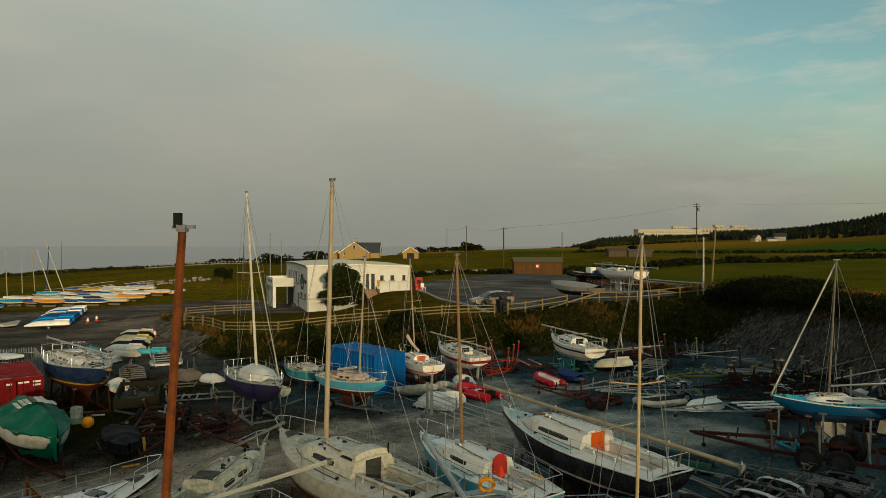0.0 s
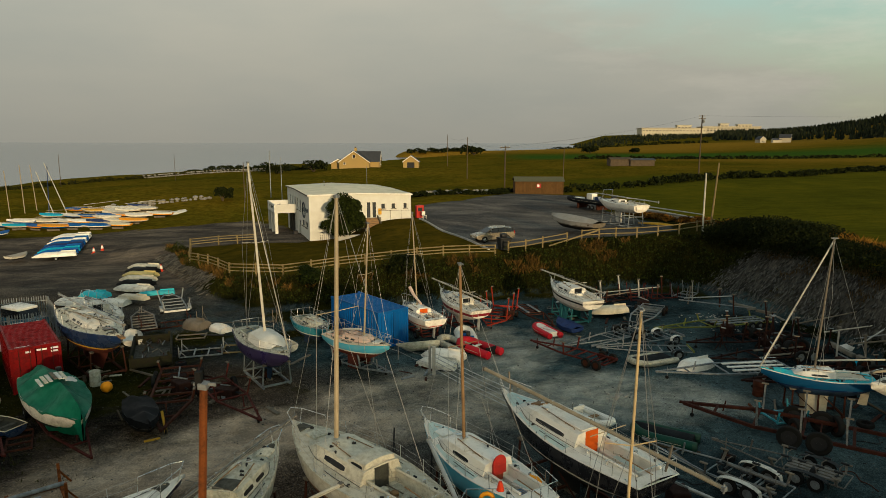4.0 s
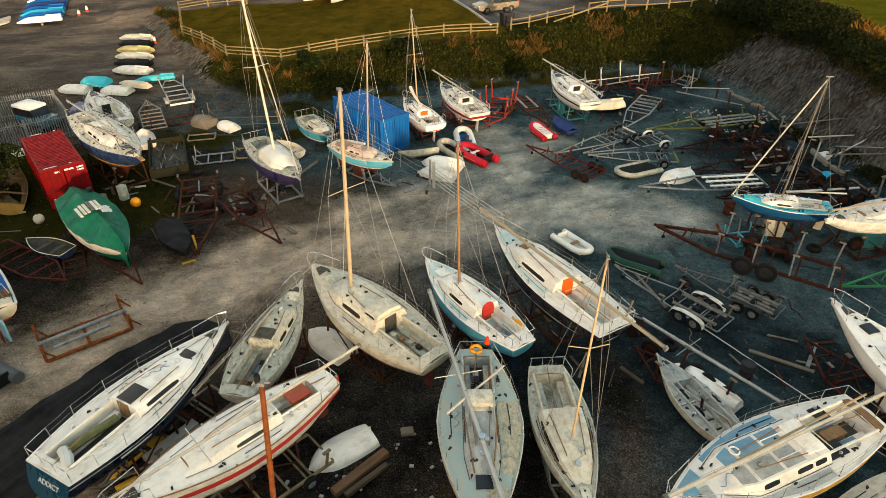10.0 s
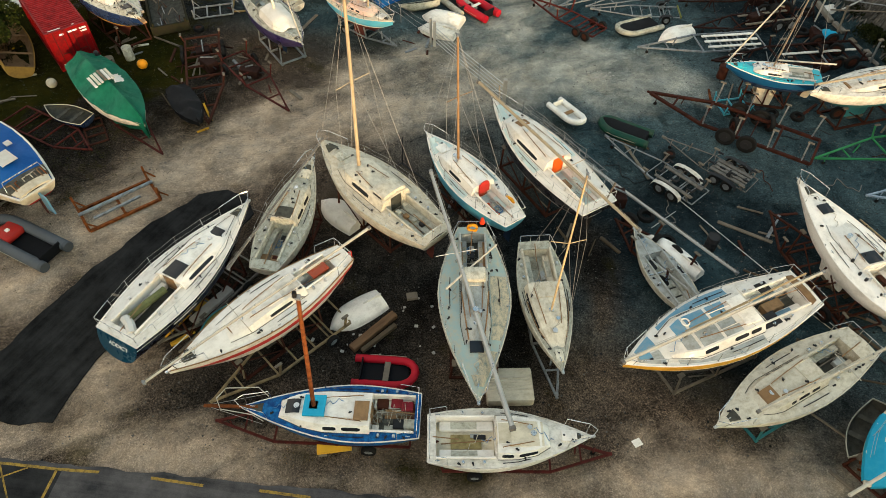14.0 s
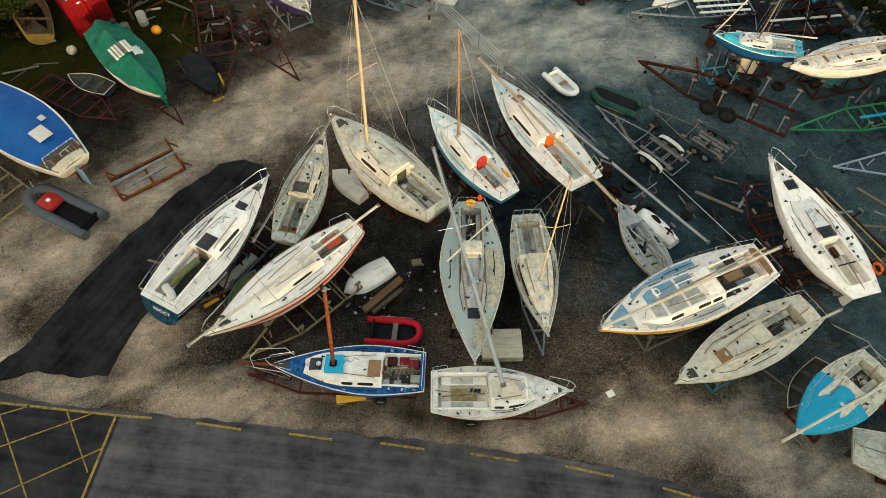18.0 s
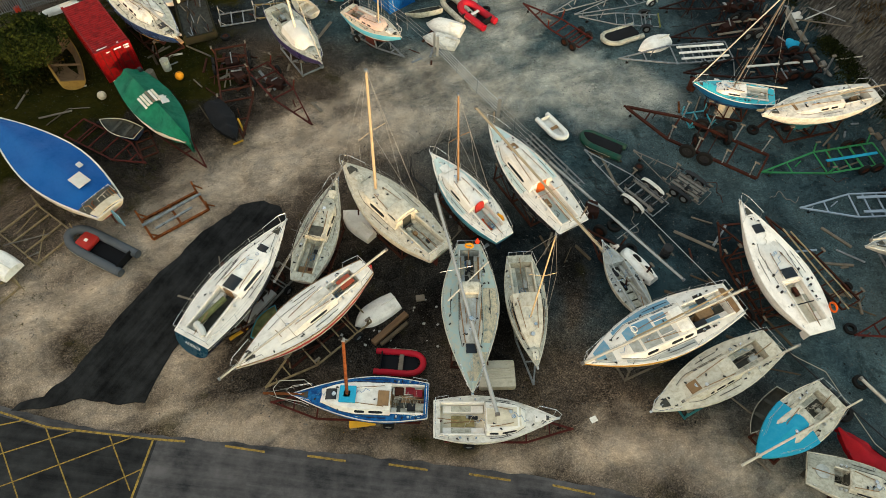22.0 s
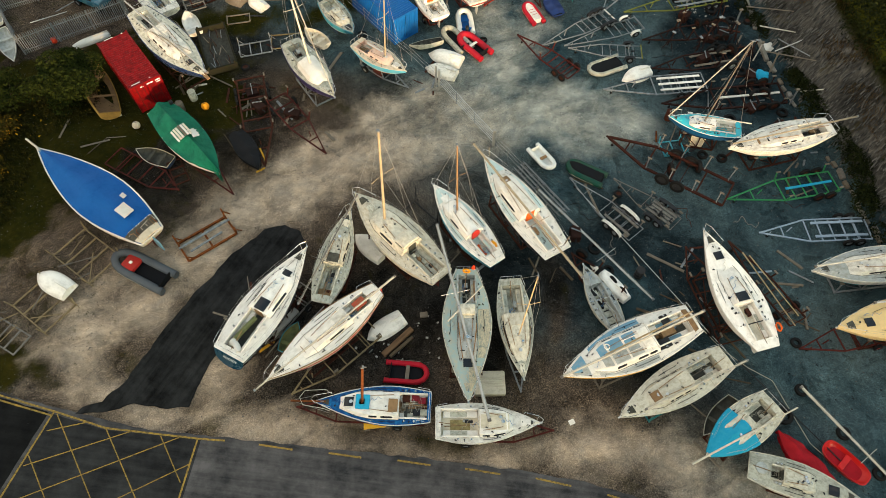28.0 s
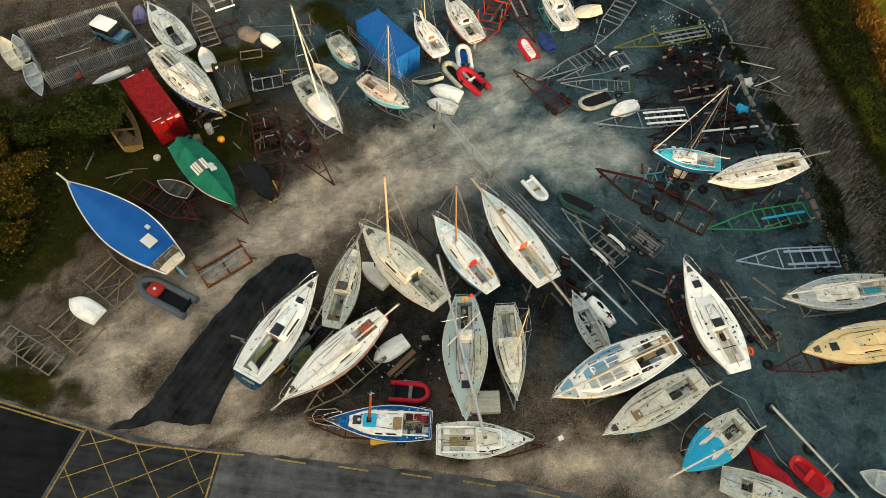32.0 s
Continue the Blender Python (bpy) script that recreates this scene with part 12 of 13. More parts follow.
for a, b, sag in (((11.3, 121, 12.8), (66, 169, 20.3), 0.8), ((66, 169, 20.3), (190, 120, 22), 1.5), ((11.3, 121, 12.8), (6.3, 175, 14.7), 0.9), ((6.3, 175, 14.7), (1.5, 246, 16.1), 1.2)):
    ln = thing("overhead_wire", "thin black overhead wire between poles", "wire", pose(0, 0, 0), "overhead wires")
    part("wire", tubed([(a[0] + (b[0] - a[0]) * f, a[1] + (b[1] - a[1]) * f, a[2] + (b[2] - a[2]) * f - 4 * sag * f * (1 - f)) for f in [i / 8 for i in range(9)]], 0.014, 4), black_plastic, ln)

# ---- houses and far buildings ----
plaster = surface("cream_house_plaster", (0.36, 0.24, 0.085), 0.85, dirt=(0.27, 0.20, 0.10), amount=0.25, scale=0.5)
slate_roof = surface("dark_slate_roof", (0.045, 0.048, 0.055), 0.6, dirt=(0.09, 0.09, 0.09), amount=0.3, scale=1)


def gabled(label, x, y, w, l, eaves, ridge, mat, roof_mat, turn=0, windows=(), doors=(), chimney=False, name="house", base=None):
    """A house whose gable end faces -y before it is turned. Openings: x from, x to, z from, z to on the gable."""
    z = Z(x, y) - 0.3 if base is None else base
    T = thing(name, label, "house" if name == "house" else "building", pose(x, y, z, 0, 0, turn))
    rows = [[(-w / 2, v, 0), (-w / 2, v, eaves), (0, v, ridge), (w / 2, v, eaves), (w / 2, v, 0)] for v in (0, l)]
    part("wall", loft(rows, True, True), mat, T)
    for s in (1, -1):
        d = (ridge - eaves) / (w / 2)
        part("roof_slope", loft([[(s * (w / 2 + 0.35), v, eaves - 0.35 * d + 0.06), (0, v, ridge + 0.06), (0, v, ridge + 0.2), (s * (w / 2 + 0.35), v, eaves - 0.35 * d + 0.2)] for v in (-0.25, l + 0.25)], True, True), roof_mat, T)
        part("bargeboard", beamed((s * (w / 2 + 0.35), -0.28, eaves - 0.35 * d + 0.08), (0, -0.28, ridge + 0.1), 0.05, 0.22), white_clean, T)
    for a, b, c, e in windows:
        wn_ = part("window", boxed(a, b, -0.06, -0.02, c, e), dark_glass, T)
        part("frame", box(boxed(a - 0.08, a, -0.07, -0.005, c - 0.08, e + 0.08), b, b + 0.08, -0.07, -0.005, c - 0.08, e + 0.08), white_clean, wn_)
        part("sill", boxed(a - 0.1, b + 0.1, -0.14, -0.005, c - 0.14, c - 0.082), white_clean, wn_)
    for a, b, c, e in doors:
        part("door", boxed(a, b, -0.07, -0.01, c, e), black_plastic, T)
    if chimney:
        ch = part("chimney", boxed(-0.4, 0.4, l * 0.5 - 0.4, l * 0.5 + 0.4, ridge - 0.4, ridge + 1.1), mat, T)
        part("chimney_pot", disced((0, l * 0.5, ridge + 1.3), 0.15, 0.4, 8), pole_wood, ch)
    return T


gabled("cream gabled house with dark slate roof", -29.0, 212, 9.6, 9, 2.3, 5.6, plaster, slate_roof, 0, ((-0.4, 0.4, 3.6, 4.5), (-3.4, -2.8, 1.5, 2.1)), (), True)
gabled("cream side wing with dark slate roof", -21.2, 219.5, 6.0, 9.5, 2.4, 5.4, plaster, slate_roof, 90, ((-1.0, 0.2, 1.2, 2.4),), (), False)
gabled("low dark-roofed lean-to of the cream house", -34.6, 215, 4.6, 6, 2.0, 3.2, plaster, slate_roof, 0)
gabled("cream gabled garage with dark door", -10.7, 214, 5.0, 7, 2.3, 4.1, plaster, slate_roof, 0, (), ((-1.2, 1.2, 0.3, 2.1),), False)
gabled("low red field hut with open dark bays", 63, 222, 5, 7, 2.2, 2.7, pole_wood, pole_wood, 90, (), ((-2, -0.3, 0.3, 1.9),), base=Z(63, 222) - 0.2)
gabled("low brown field shelter beside the hut", 70.5, 221, 4.5, 8, 2.0, 2.4, pole_wood, slate_roof, 90, (), ((-1.8, 1.6, 0.3, 1.8),), base=Z(70, 221) - 0.2)
far_white = surface("sunlit_white_walls", (0.44, 0.39, 0.29), 0.8, amount=0.2, scale=0.05)
for x, y, w, l, e, r, t in ((330, 625, 8, 10, 5, 8.2, 60), (322, 628, 6, 8, 2.8, 4.4, 80), (301, 620, 7, 6, 3.6, 6.4, 20)):
    gabled("distant white house below the wooded hill", x, y, w, l, e, r, far_white, slate_roof, t, ((-1.2, 0, 1.2, 2.4),), ((0.8, 1.8, 0.2, 2.2),))


def long_block(label, x0, x1, y, z0, z1, deep, mat, strips):
    T = thing("long_building", label, "building", pose(0, 0, 0))
    part("wall", boxed(x0, x1, y, y + deep, z0 - 8, z1), mat, T)
    part("roof", boxed(x0 - 1, x1 + 1, y - 1, y + deep + 1, z1 + 0.01, z1 + 1.2), far_white, T)
    k = int((x1 - x0) / 6)
    for i in range(k):
        a = x0 + (x1 - x0) * (i + 0.2) / k
        for s in strips:
            part("window", boxed(a, a + (x1 - x0) / k * 0.6, y - 0.15, y - 0.02, s, s + 1.3), dark_glass, T)
    return T


long_block("long pale hillside building with flat roofs", 355, 470, 1180, 30, 37, 30, far_white, (32.2,))
long_block("long pale upper block of the hillside building", 470, 575, 1195, 31, 40, 30, far_white, (33, 36))
long_block("low roof block on the hillside building", 420, 445, 1185, 36, 42, 10, far_white, (38.5,))
long_block("tall roof block on the hillside building", 503, 518, 1200, 39, 45.5, 10, far_white, (41.5,))
long_block("grey roof block on the hillside building", 535, 560, 1200, 39, 44, 10, far_white, (41.3,))

# ---- stone walls ----


def stone_wall(label, pts, tall=0.9, width=0.6, seed=1):
    r = random.Random(seed)
    T = thing("stone_wall", label, "wall", pose(0, 0, 0), kind="structure")
    ms = []
    for k in range(5):
        bm = bmesh.new()
        bmesh.ops.create_icosphere(bm, subdivisions=1, radius=0.5)
        for v in bm.verts:
            v.co *= r.uniform(0.75, 1.15)
            v.co.z *= 0.6
        ms.append(mesh_of("stone", bm, stone))
    for (ax, ay), (bx, by) in zip(pts, pts[1:]):
        L = math.hypot(bx - ax, by - ay)
        n = max(2, int(L / 0.75))
        for i in range(n):
            x, y = ax + (bx - ax) * (i + r.random() * 0.5) / n, ay + (by - ay) * (i + r.random() * 0.5) / n
            z = Z(x, y)
            for q in (0.2, 0.65):
                if q > 0.5 and r.random() < 0.3:
                    continue
                s = r.uniform(0.7, 1.15)
                again("stone", ms[r.randrange(5)], T, (x, y, z + q * tall), (0, r.uniform(-0.3, 0.3), r.uniform(0, 3)), (s, s, s * 0.9))
    return T


stone_wall("tumbled dry stone wall behind the dinghy park", [(-60, 117), (-50, 119), (-43, 121)], 0.9, seed=2)
stone_wall("low dry stone wall behind the car park", [(-5, 117), (2, 117.5), (9, 117)], 0.9, seed=3)
stone_wall("long dry stone wall near the shore", [(-92, 200), (-76, 228), (-62, 244)], 1.3, seed=4)

# ---- plants ----


def foliage(name, dark, light, flower=None, share=0.0):
    m = bpy.data.materials.new(name)
    m.use_nodes = True
    n, l = m.node_tree.nodes, m.node_tree.links
    b = n["Principled BSDF"]
    g, r = n.new("ShaderNodeNewGeometry"), n.new("ShaderNodeValToRGB")
    r.color_ramp.elements[0].color, r.color_ramp.elements[1].color = (*dark, 1), (*light, 1)
    if flower:
        e = r.color_ramp.elements.new(1 - share)
        e.color = (*light, 1)
        e = r.color_ramp.elements.new(min(0.999, 1.002 - share))
        e.color = (*flower, 1)
        r.color_ramp.elements[-1].color = (*flower, 1)
    l.new(g.outputs["Random Per Island"], r.inputs["Fac"])
    l.new(r.outputs["Color"], b.inputs["Base Color"])
    b.inputs["Roughness"].default_value = 0.75
    b.inputs["Specular IOR Level"].default_value = 0.05
    return m


leaf_green = foliage("bush_leaves", (0.004, 0.008, 0.002), (0.021, 0.030, 0.006))
leaf_dark = foliage("dark_hedge_leaves", (0.004, 0.007, 0.002), (0.019, 0.023, 0.005))
grass_rough = foliage("rough_bank_grass", (0.006, 0.008, 0.002), (0.036, 0.034, 0.007))
grass_tawny = foliage("dry_tawny_grass", (0.040, 0.021, 0.005), (0.19, 0.086, 0.015))
scrub_leaf = foliage("flowering_scrub", (0.006, 0.008, 0.002), (0.048, 0.038, 0.007), (0.36, 0.20, 0.012), 0.03)
pine = foliage("conifer_wood", (0.006, 0.009, 0.005), (0.024, 0.028, 0.012))
nrg = np.random.default_rng(11)


def raw(name, verts, faces, mat, label, category, kind="stuff", parent=None):
    me = bpy.data.meshes.new(name)
    me.from_pydata(verts.tolist(), [], faces.tolist())
    me.materials.append(mat)
    ob = new(name, me)
    if parent is not None:
        ob.parent = parent
        return ob
    return tagged(ob, label, category, kind=kind)


def leaf_mesh(pts, size, stretch=1.0, up=0.0):
    """A quad leaf of its own turn at each point."""
    n = len(pts)
    a = nrg.normal(size=(n, 3))
    a[:, 2] = a[:, 2] * stretch + up
    a /= np.linalg.norm(a, axis=1)[:, None]
    b = np.cross(a, nrg.normal(size=(n, 3)))
    b /= np.linalg.norm(b, axis=1)[:, None]
    s = (size * nrg.uniform(0.6, 1.4, n))[:, None]
    v = np.stack([pts - a * s, pts + b * s * 0.45, pts + a * s, pts - b * s * 0.45], 1).reshape(-1, 3)
    f = np.arange(4 * n).reshape(-1, 4)
    return v, f


def blob_points(n, lumps):
    """Points near the skins of some lumps (x, y, z, radii)."""
    out = []
    vol = np.array([l[3] * l[4] + 0.2 for l in lumps])
    for (x, y, z, rx, ry, rz), k in zip(lumps, (n * vol / vol.sum()).astype(int) + 1):
        d = nrg.normal(size=(k, 3))
        d /= np.linalg.norm(d, axis=1)[:, None]
        d[:, 2] = np.where(d[:, 2] < -0.35, -d[:, 2], d[:, 2])
        r = nrg.uniform(0.55, 1.05, k)[:, None] ** 0.6
        out.append(np.array([x, y, z]) + d * r * [rx, ry, rz])
    return np.concatenate(out)


def bush(name, label, x, y, w, tall, mat, leaves, size=0.16, lumps=9, category="bush", z=None, low=0.25):
    z = Z(x, y) if z is None else z
    T = thing(name, label, category, pose(x, y, z))
    ls = [(0, 0, tall * 0.5, w * 0.36, w * 0.36, tall * 0.42)]
    for i in range(lumps):
        a, r = nrg.uniform(0, 6.28), w * nrg.uniform(0.2, 0.42)
        h = nrg.uniform(low, 0.74) * tall
        q = w * nrg.uniform(0.13, 0.25)
        ls.append((r * math.cos(a), r * math.sin(a), h, q, q, q * 0.9))
    v, f = leaf_mesh(blob_points(leaves, ls), size)
    v[:, 2] = np.maximum(v[:, 2], 0.0)
    raw("crown", v, f, mat, "", "", parent=T)
    bm = bmesh.new()
    for i in range(6):
        a = i * 1.05
        tube(bm, [(0.05 * math.cos(a), 0.05 * math.sin(a), 0), (w * 0.1 * math.cos(a), w * 0.1 * math.sin(a), tall * 0.35), (w * 0.26 * math.cos(a + 0.3), w * 0.26 * math.sin(a + 0.3), tall * 0.7)], 0.05 * w / 3 + 0.02, 5, False, 0.015)
    part("stem", bm, pole_wood, T)
    return T


leaf_mid = foliage("fresh_bush_leaves", (0.003, 0.006, 0.0015), (0.032, 0.042, 0.007))
bush("round_tree", "dense dark evergreen beside the club house", -12.6, 80.6, 5.3, 6.2, leaf_mid, 18000, 0.15, 26, "tree", z=1.7, low=0.10)
scrub_gold = foliage("gorse_and_bramble", (0.008, 0.009, 0.002), (0.085, 0.060, 0.009), (0.38, 0.18, 0.012), 0.09)
bush("garden_bush", "dense green bush beside the red container", -28.95, 35.3, 5.5, 3.3, leaf_mid, 17000, 0.10, 18)
for x, y, w, tall, gold in ((-34.0, 34.6, 4.2, 2.2, 0), (-36.8, 32.6, 4.6, 2.0, 1), (-33.4, 31.3, 3.2, 1.5, 1), (-35.4, 28.8, 4.2, 1.7, 1), (-32.8, 27.4, 2.6, 1.1, 1), (-38.0, 35.2, 4.0, 2.0, 0), (-32.6, 24.3, 2.8, 1.1, 1), (-35.0, 23.9, 3.8, 1.5, 1), (-38.2, 26.8, 4.6, 1.8, 0), (-34.2, 20.8, 3.0, 1.1, 1), (-39.6, 30.2, 4.4, 2.1, 1), (-41.5, 33.5, 4.6, 2.2, 0)):
    bush("scrub_bush", "golden gorse and bramble bush on rough ground" if gold else "dark green bramble bush on rough ground", x, y, w, tall, scrub_gold if gold else leaf_mid, int(900 * w), 0.10, 10, z=0)
bush("garden_bush", "round dark bush by the stone wall", -40.4, 118.5, 4.2, 2.8, leaf_dark, 1600, 0.22, 8)
bush("garden_bush", "dark shrub on the grassy bank", -3.2, 57.2, 3.6, 2.6, leaf_dark, 2600, 0.16, 8)
bush("garden_bush", "dark shrub on the grassy bank", -11.5, 55.3, 2.6, 1.6, leaf_green, 1500, 0.15, 7)
bush("garden_bush", "purple-leaved shrub beside the palisade", -26.2, 46.4, 1.8, 1.5, foliage("purple_leaves", (0.03, 0.015, 0.03), (0.11, 0.05, 0.10)), 1200, 0.09, 6)
bush("garden_bush", "low hedge clump beside the cream house", -42, 211, 9, 2.6, leaf_dark, 900, 0.4, 9)
bush("garden_bush", "low hedge clump behind the cream house", -54, 214, 12, 2.2, leaf_dark, 900, 0.4, 9)
bush("garden_bush", "dark clump on the headland field", 20, 430, 14, 5, leaf_dark, 700, 0.9, 8)
bush("garden_bush", "dark clump on the far field", 105, 470, 12, 4, leaf_dark, 600, 0.9, 8)
bush("garden_bush", "dark clump on the far field", 140, 480, 9, 3.5, leaf_dark, 500, 0.9, 8)


def on_land(x, y):
    return lay(x, y)


def tufts(name, label, x, y, mat, blades, tall, spread=0.16, width=0.03, category="grass"):
    """Grass: several bent blades at every place."""
    z, _ = on_land(x, y)
    n = len(x) * blades
    bx, by, bz = np.repeat(x, blades), np.repeat(y, blades), np.repeat(z, blades)
    h = np.repeat(tall * nrg.uniform(0.5, 1.3, len(x)), blades) * nrg.uniform(0.6, 1.15, n)
    a = nrg.uniform(0, 6.28, n)
    r = spread * nrg.uniform(0, 1, n)
    lean = nrg.uniform(0.15, 0.6, n) * h
    cx, cy = bx + r * np.cos(a), by + r * np.sin(a)
    px, py = -np.sin(a) * width, np.cos(a) * width
    base = np.stack([cx, cy, bz - 0.04], 1)
    side = np.stack([px, py, 0 * px], 1)
    mid = base + np.stack([np.cos(a) * lean * 0.4, np.sin(a) * lean * 0.4, h * 0.62], 1)
    tip = base + np.stack([np.cos(a) * lean, np.sin(a) * lean, h], 1)
    v = np.stack([base - side, base + side, mid + side * 0.7, tip, mid - side * 0.7], 1).reshape(-1, 3)
    return raw(name, v, np.arange(5 * n).reshape(-1, 5), mat, label, category)


# the bank between yard and terrace, and the top of the slate bank
bx, by = nrg.uniform(-33, 36, 60000), nrg.uniform(16, 78, 60000)
_, bw = on_land(bx, by)
rocky = ((bx > 23) & (by < 59) & (bw < 0.9)) | ((bx < -20.5) & (by > 50) & (bw < 0.75))
shape = ripple(bx, by, 5.5, 7)
keep = (bw > 0.06) & (bw < 0.97) & ~rocky
dry = (shape + 0.5 * ripple(bx, by, 1.9, 2) > 0.30) & (bx < 20) & (bw > 0.5)
lump = 0.25 + 0.75 * np.clip(0.5 + 0.9 * ripple(bx, by, 2.4, 3), 0, 1)
tufts("bank_grass", "rough green grass and brambles on the bank", bx[keep & ~dry][:5000], by[keep & ~dry][:5000], grass_rough, 9, 0.42, 0.3, 0.016)
tufts("dry_grass", "dry tawny grass on the bank", bx[keep & dry][:3500], by[keep & dry][:3500], foliage("dry_bank_stalks", (0.030, 0.021, 0.006), (0.150, 0.082, 0.020)), 11, 0.62, 0.26, 0.010)
leafy = keep & ~dry
over = on_land(bx[leafy], by[leafy])[0] + nrg.uniform(0.05, 1.15, leafy.sum()) ** 0.8 * lump[leafy]
cloud = np.repeat(np.stack([bx[leafy], by[leafy], over], 1), 3, 0)
cloud[:, :2] += nrg.normal(0, 0.22, (len(cloud), 2))
cloud[:, 2] += nrg.uniform(-0.12, 0.12, len(cloud))
v, f = leaf_mesh(cloud[:90000], 0.10)
raw("bramble_leaves", v, f, foliage("bramble_leaf", (0.005, 0.009, 0.002), (0.050, 0.062, 0.010)), "low brambles and leaves on the bank", "bramble")
# hedge along the top of the slate bank and the round mound behind it
hedge = []
for i in range(150):
    s = i / 149
    x, y = np.interp(s, [0, 0.2, 0.45, 0.75, 1], [29.5, 32.5, 33.8, 34.6, 36]), np.interp(s, [0, 0.2, 0.45, 0.75, 1], [65.5, 62, 55, 38, 12])
    q = 0.8 + 0.6 * nrg.random() + (0.8 if 0.1 < s < 0.4 else 0)
    x += nrg.uniform(-3.3, 0.1)
    hedge.append((x, y, Z(x, y) + q * 0.1, q * 1.5, q * 1.5, q * 0.8))
v, f = leaf_mesh(blob_points(64000, hedge), 0.11)
raw("bank_hedge", v, f, leaf_dark, "dark overgrown hedge along the slate bank", "hedge")
hx, hy = np.repeat(np.linspace(0, 1, 900), 3), None
ex = np.interp(hx, [0, 0.25, 0.6, 1], [33.5, 36.2, 37.2, 39.5]) + nrg.uniform(-0.9, 0.9, 2700)
ex -= 1.3
ey = np.interp(hx, [0, 0.25, 0.6, 1], [70, 58, 36, 10]) + nrg.uniform(-0.5, 0.5, 2700)
tufts("field_edge_grass", "tall tawny grass along the field edge", ex, ey, foliage("sunburnt_grass", (0.10, 0.045, 0.008), (0.30, 0.15, 0.025)), 6, 0.9, 0.35, 0.03)
# field hedges and the rough strip along the wall
strips = (("field_hedge", "long dark hedge between the fields", [(23, 128), (50, 142), (75, 155), (120, 178), (200, 205)], 1.2, 9000, leaf_dark, 0.35), ("field_hedge", "far hedge line across the fields", [(60, 300), (160, 330), (320, 360)], 1.4, 3500, leaf_dark, 0.6), ("field_hedge", "hedge behind the cream house", [(-140, 205), (-110, 252), (-70, 258), (-44, 240)], 1.3, 4500, leaf_dark, 0.5), ("field_hedge", "rough growth along the terrace edge", [(22.5, 104), (25, 92), (27.5, 80), (32, 72)], 0.6, 5000, grass_tawny, 0.22), ("field_hedge", "rough growth behind the car park", [(-6, 116), (4, 115), (10, 116.5), (12, 123), (24, 124)], 0.7, 4500, leaf_dark, 0.25), ("field_hedge", "dark scrub on the rocky headland", [(-30, 640), (-5, 628), (20, 625), (40, 640), (10, 680)], 2.6, 2500, leaf_dark, 1.2), ("field_hedge", "gappy far hedge beyond the golden field", [(40, 760), (120, 800), (230, 780), (280, 700)], 3.0, 2500, leaf_dark, 1.0), ("field_hedge", "rough growth along the shore bank", [(-112, 135), (-100, 172), (-92, 205), (-76, 232), (-58, 246)], 0.8, 6000, grass_rough, 0.25))
for nm, lab, line, q, n, mat, size in strips:
    ls = []
    for (ax, ay), (cx, cy) in zip(line, line[1:]):
        k = int(math.hypot(cx - ax, cy - ay) / (q * 1.3)) + 1
        for i in range(k):
            t = (i + nrg.random()) / k
            x, y = ax + (cx - ax) * t + nrg.normal() * q * 0.6, ay + (cy - ay) * t + nrg.normal() * q * 0.6
            g = q * nrg.uniform(0.6, 1.3)
            ls.append((x, y, Z(x, y) + g * 0.3, g * 1.3, g, g * 0.8))
    v, f = leaf_mesh(blob_points(n, ls), size)
    raw(nm, v, f, mat, lab, "hedge")
# flowering scrub on the rough ground beside the blue-covered boat
sx_, sy_ = nrg.uniform(-50, -26, 16000), nrg.uniform(16, 37, 16000)
inscrub = inside(sx_, sy_, [(-60, 19), (-38, 18), (-32.5, 19.5), (-30, 24.5), (-30.5, 31), (-27, 33.5), (-27, 36.5), (-38, 37), (-60, 36)])
px_, py_ = sx_[inscrub], sy_[inscrub]
hump = 0.5 + 0.5 * ripple(px_, py_, 3.0, 3)
v, f = leaf_mesh(np.stack([px_, py_, nrg.uniform(0.02, 1, len(px_)) ** 0.7 * (0.25 + 0.75 * hump)], 1), 0.11)
raw("flowering_scrub", v, f, scrub_leaf, "low scrub with yellow flowers on rough ground", "scrub")
tufts("yard_weeds", "tufts of grass in the neglected yard corner", px_[:2500], py_[:2500], grass_rough, 5, 0.5, 0.25, 0.03)
zones = ((-22, 34, 8, 5, 1000), (-16, 44.5, 8, 4, 900), (-10, 50.5, 7, 2, 600), (-30, 14, 5, 1.6, 450), (-25, 18.5, 3.5, 3.5, 380), (-28, 15.8, 3, 2, 300), (-24, 22, 2.5, 2, 200), (-24, 28, 5, 4, 500), (-20, 27, 5, 4, 160), (27.5, 40, 1.2, 14, 260), (14, 57, 8, 1.5, 300), (-32, 38.5, 5, 2, 500))
wx = np.concatenate([nrg.normal(zx, rx * 0.55, k) for zx, zy, rx, ry, k in zones])
wy = np.concatenate([nrg.normal(zy, ry * 0.55, k) for zx, zy, rx, ry, k in zones])
ok = wy > 8.75
tufts("weeds", "sparse weeds growing through the gravel", wx[ok], wy[ok], foliage("yard_weed", (0.010, 0.013, 0.003), (0.055, 0.052, 0.010)), 6, 0.12, 0.16, 0.016)
mx, my = nrg.normal(-3.0, 2.4, 900), 9.55 + nrg.normal(0, 0.35, 900)
ok = (my > 8.9) & (mx < 1.2)
tufts("verge_moss", "low green weeds along the road verge", mx[ok], my[ok], scrub_gold, 6, 0.07, 0.09, 0.014)
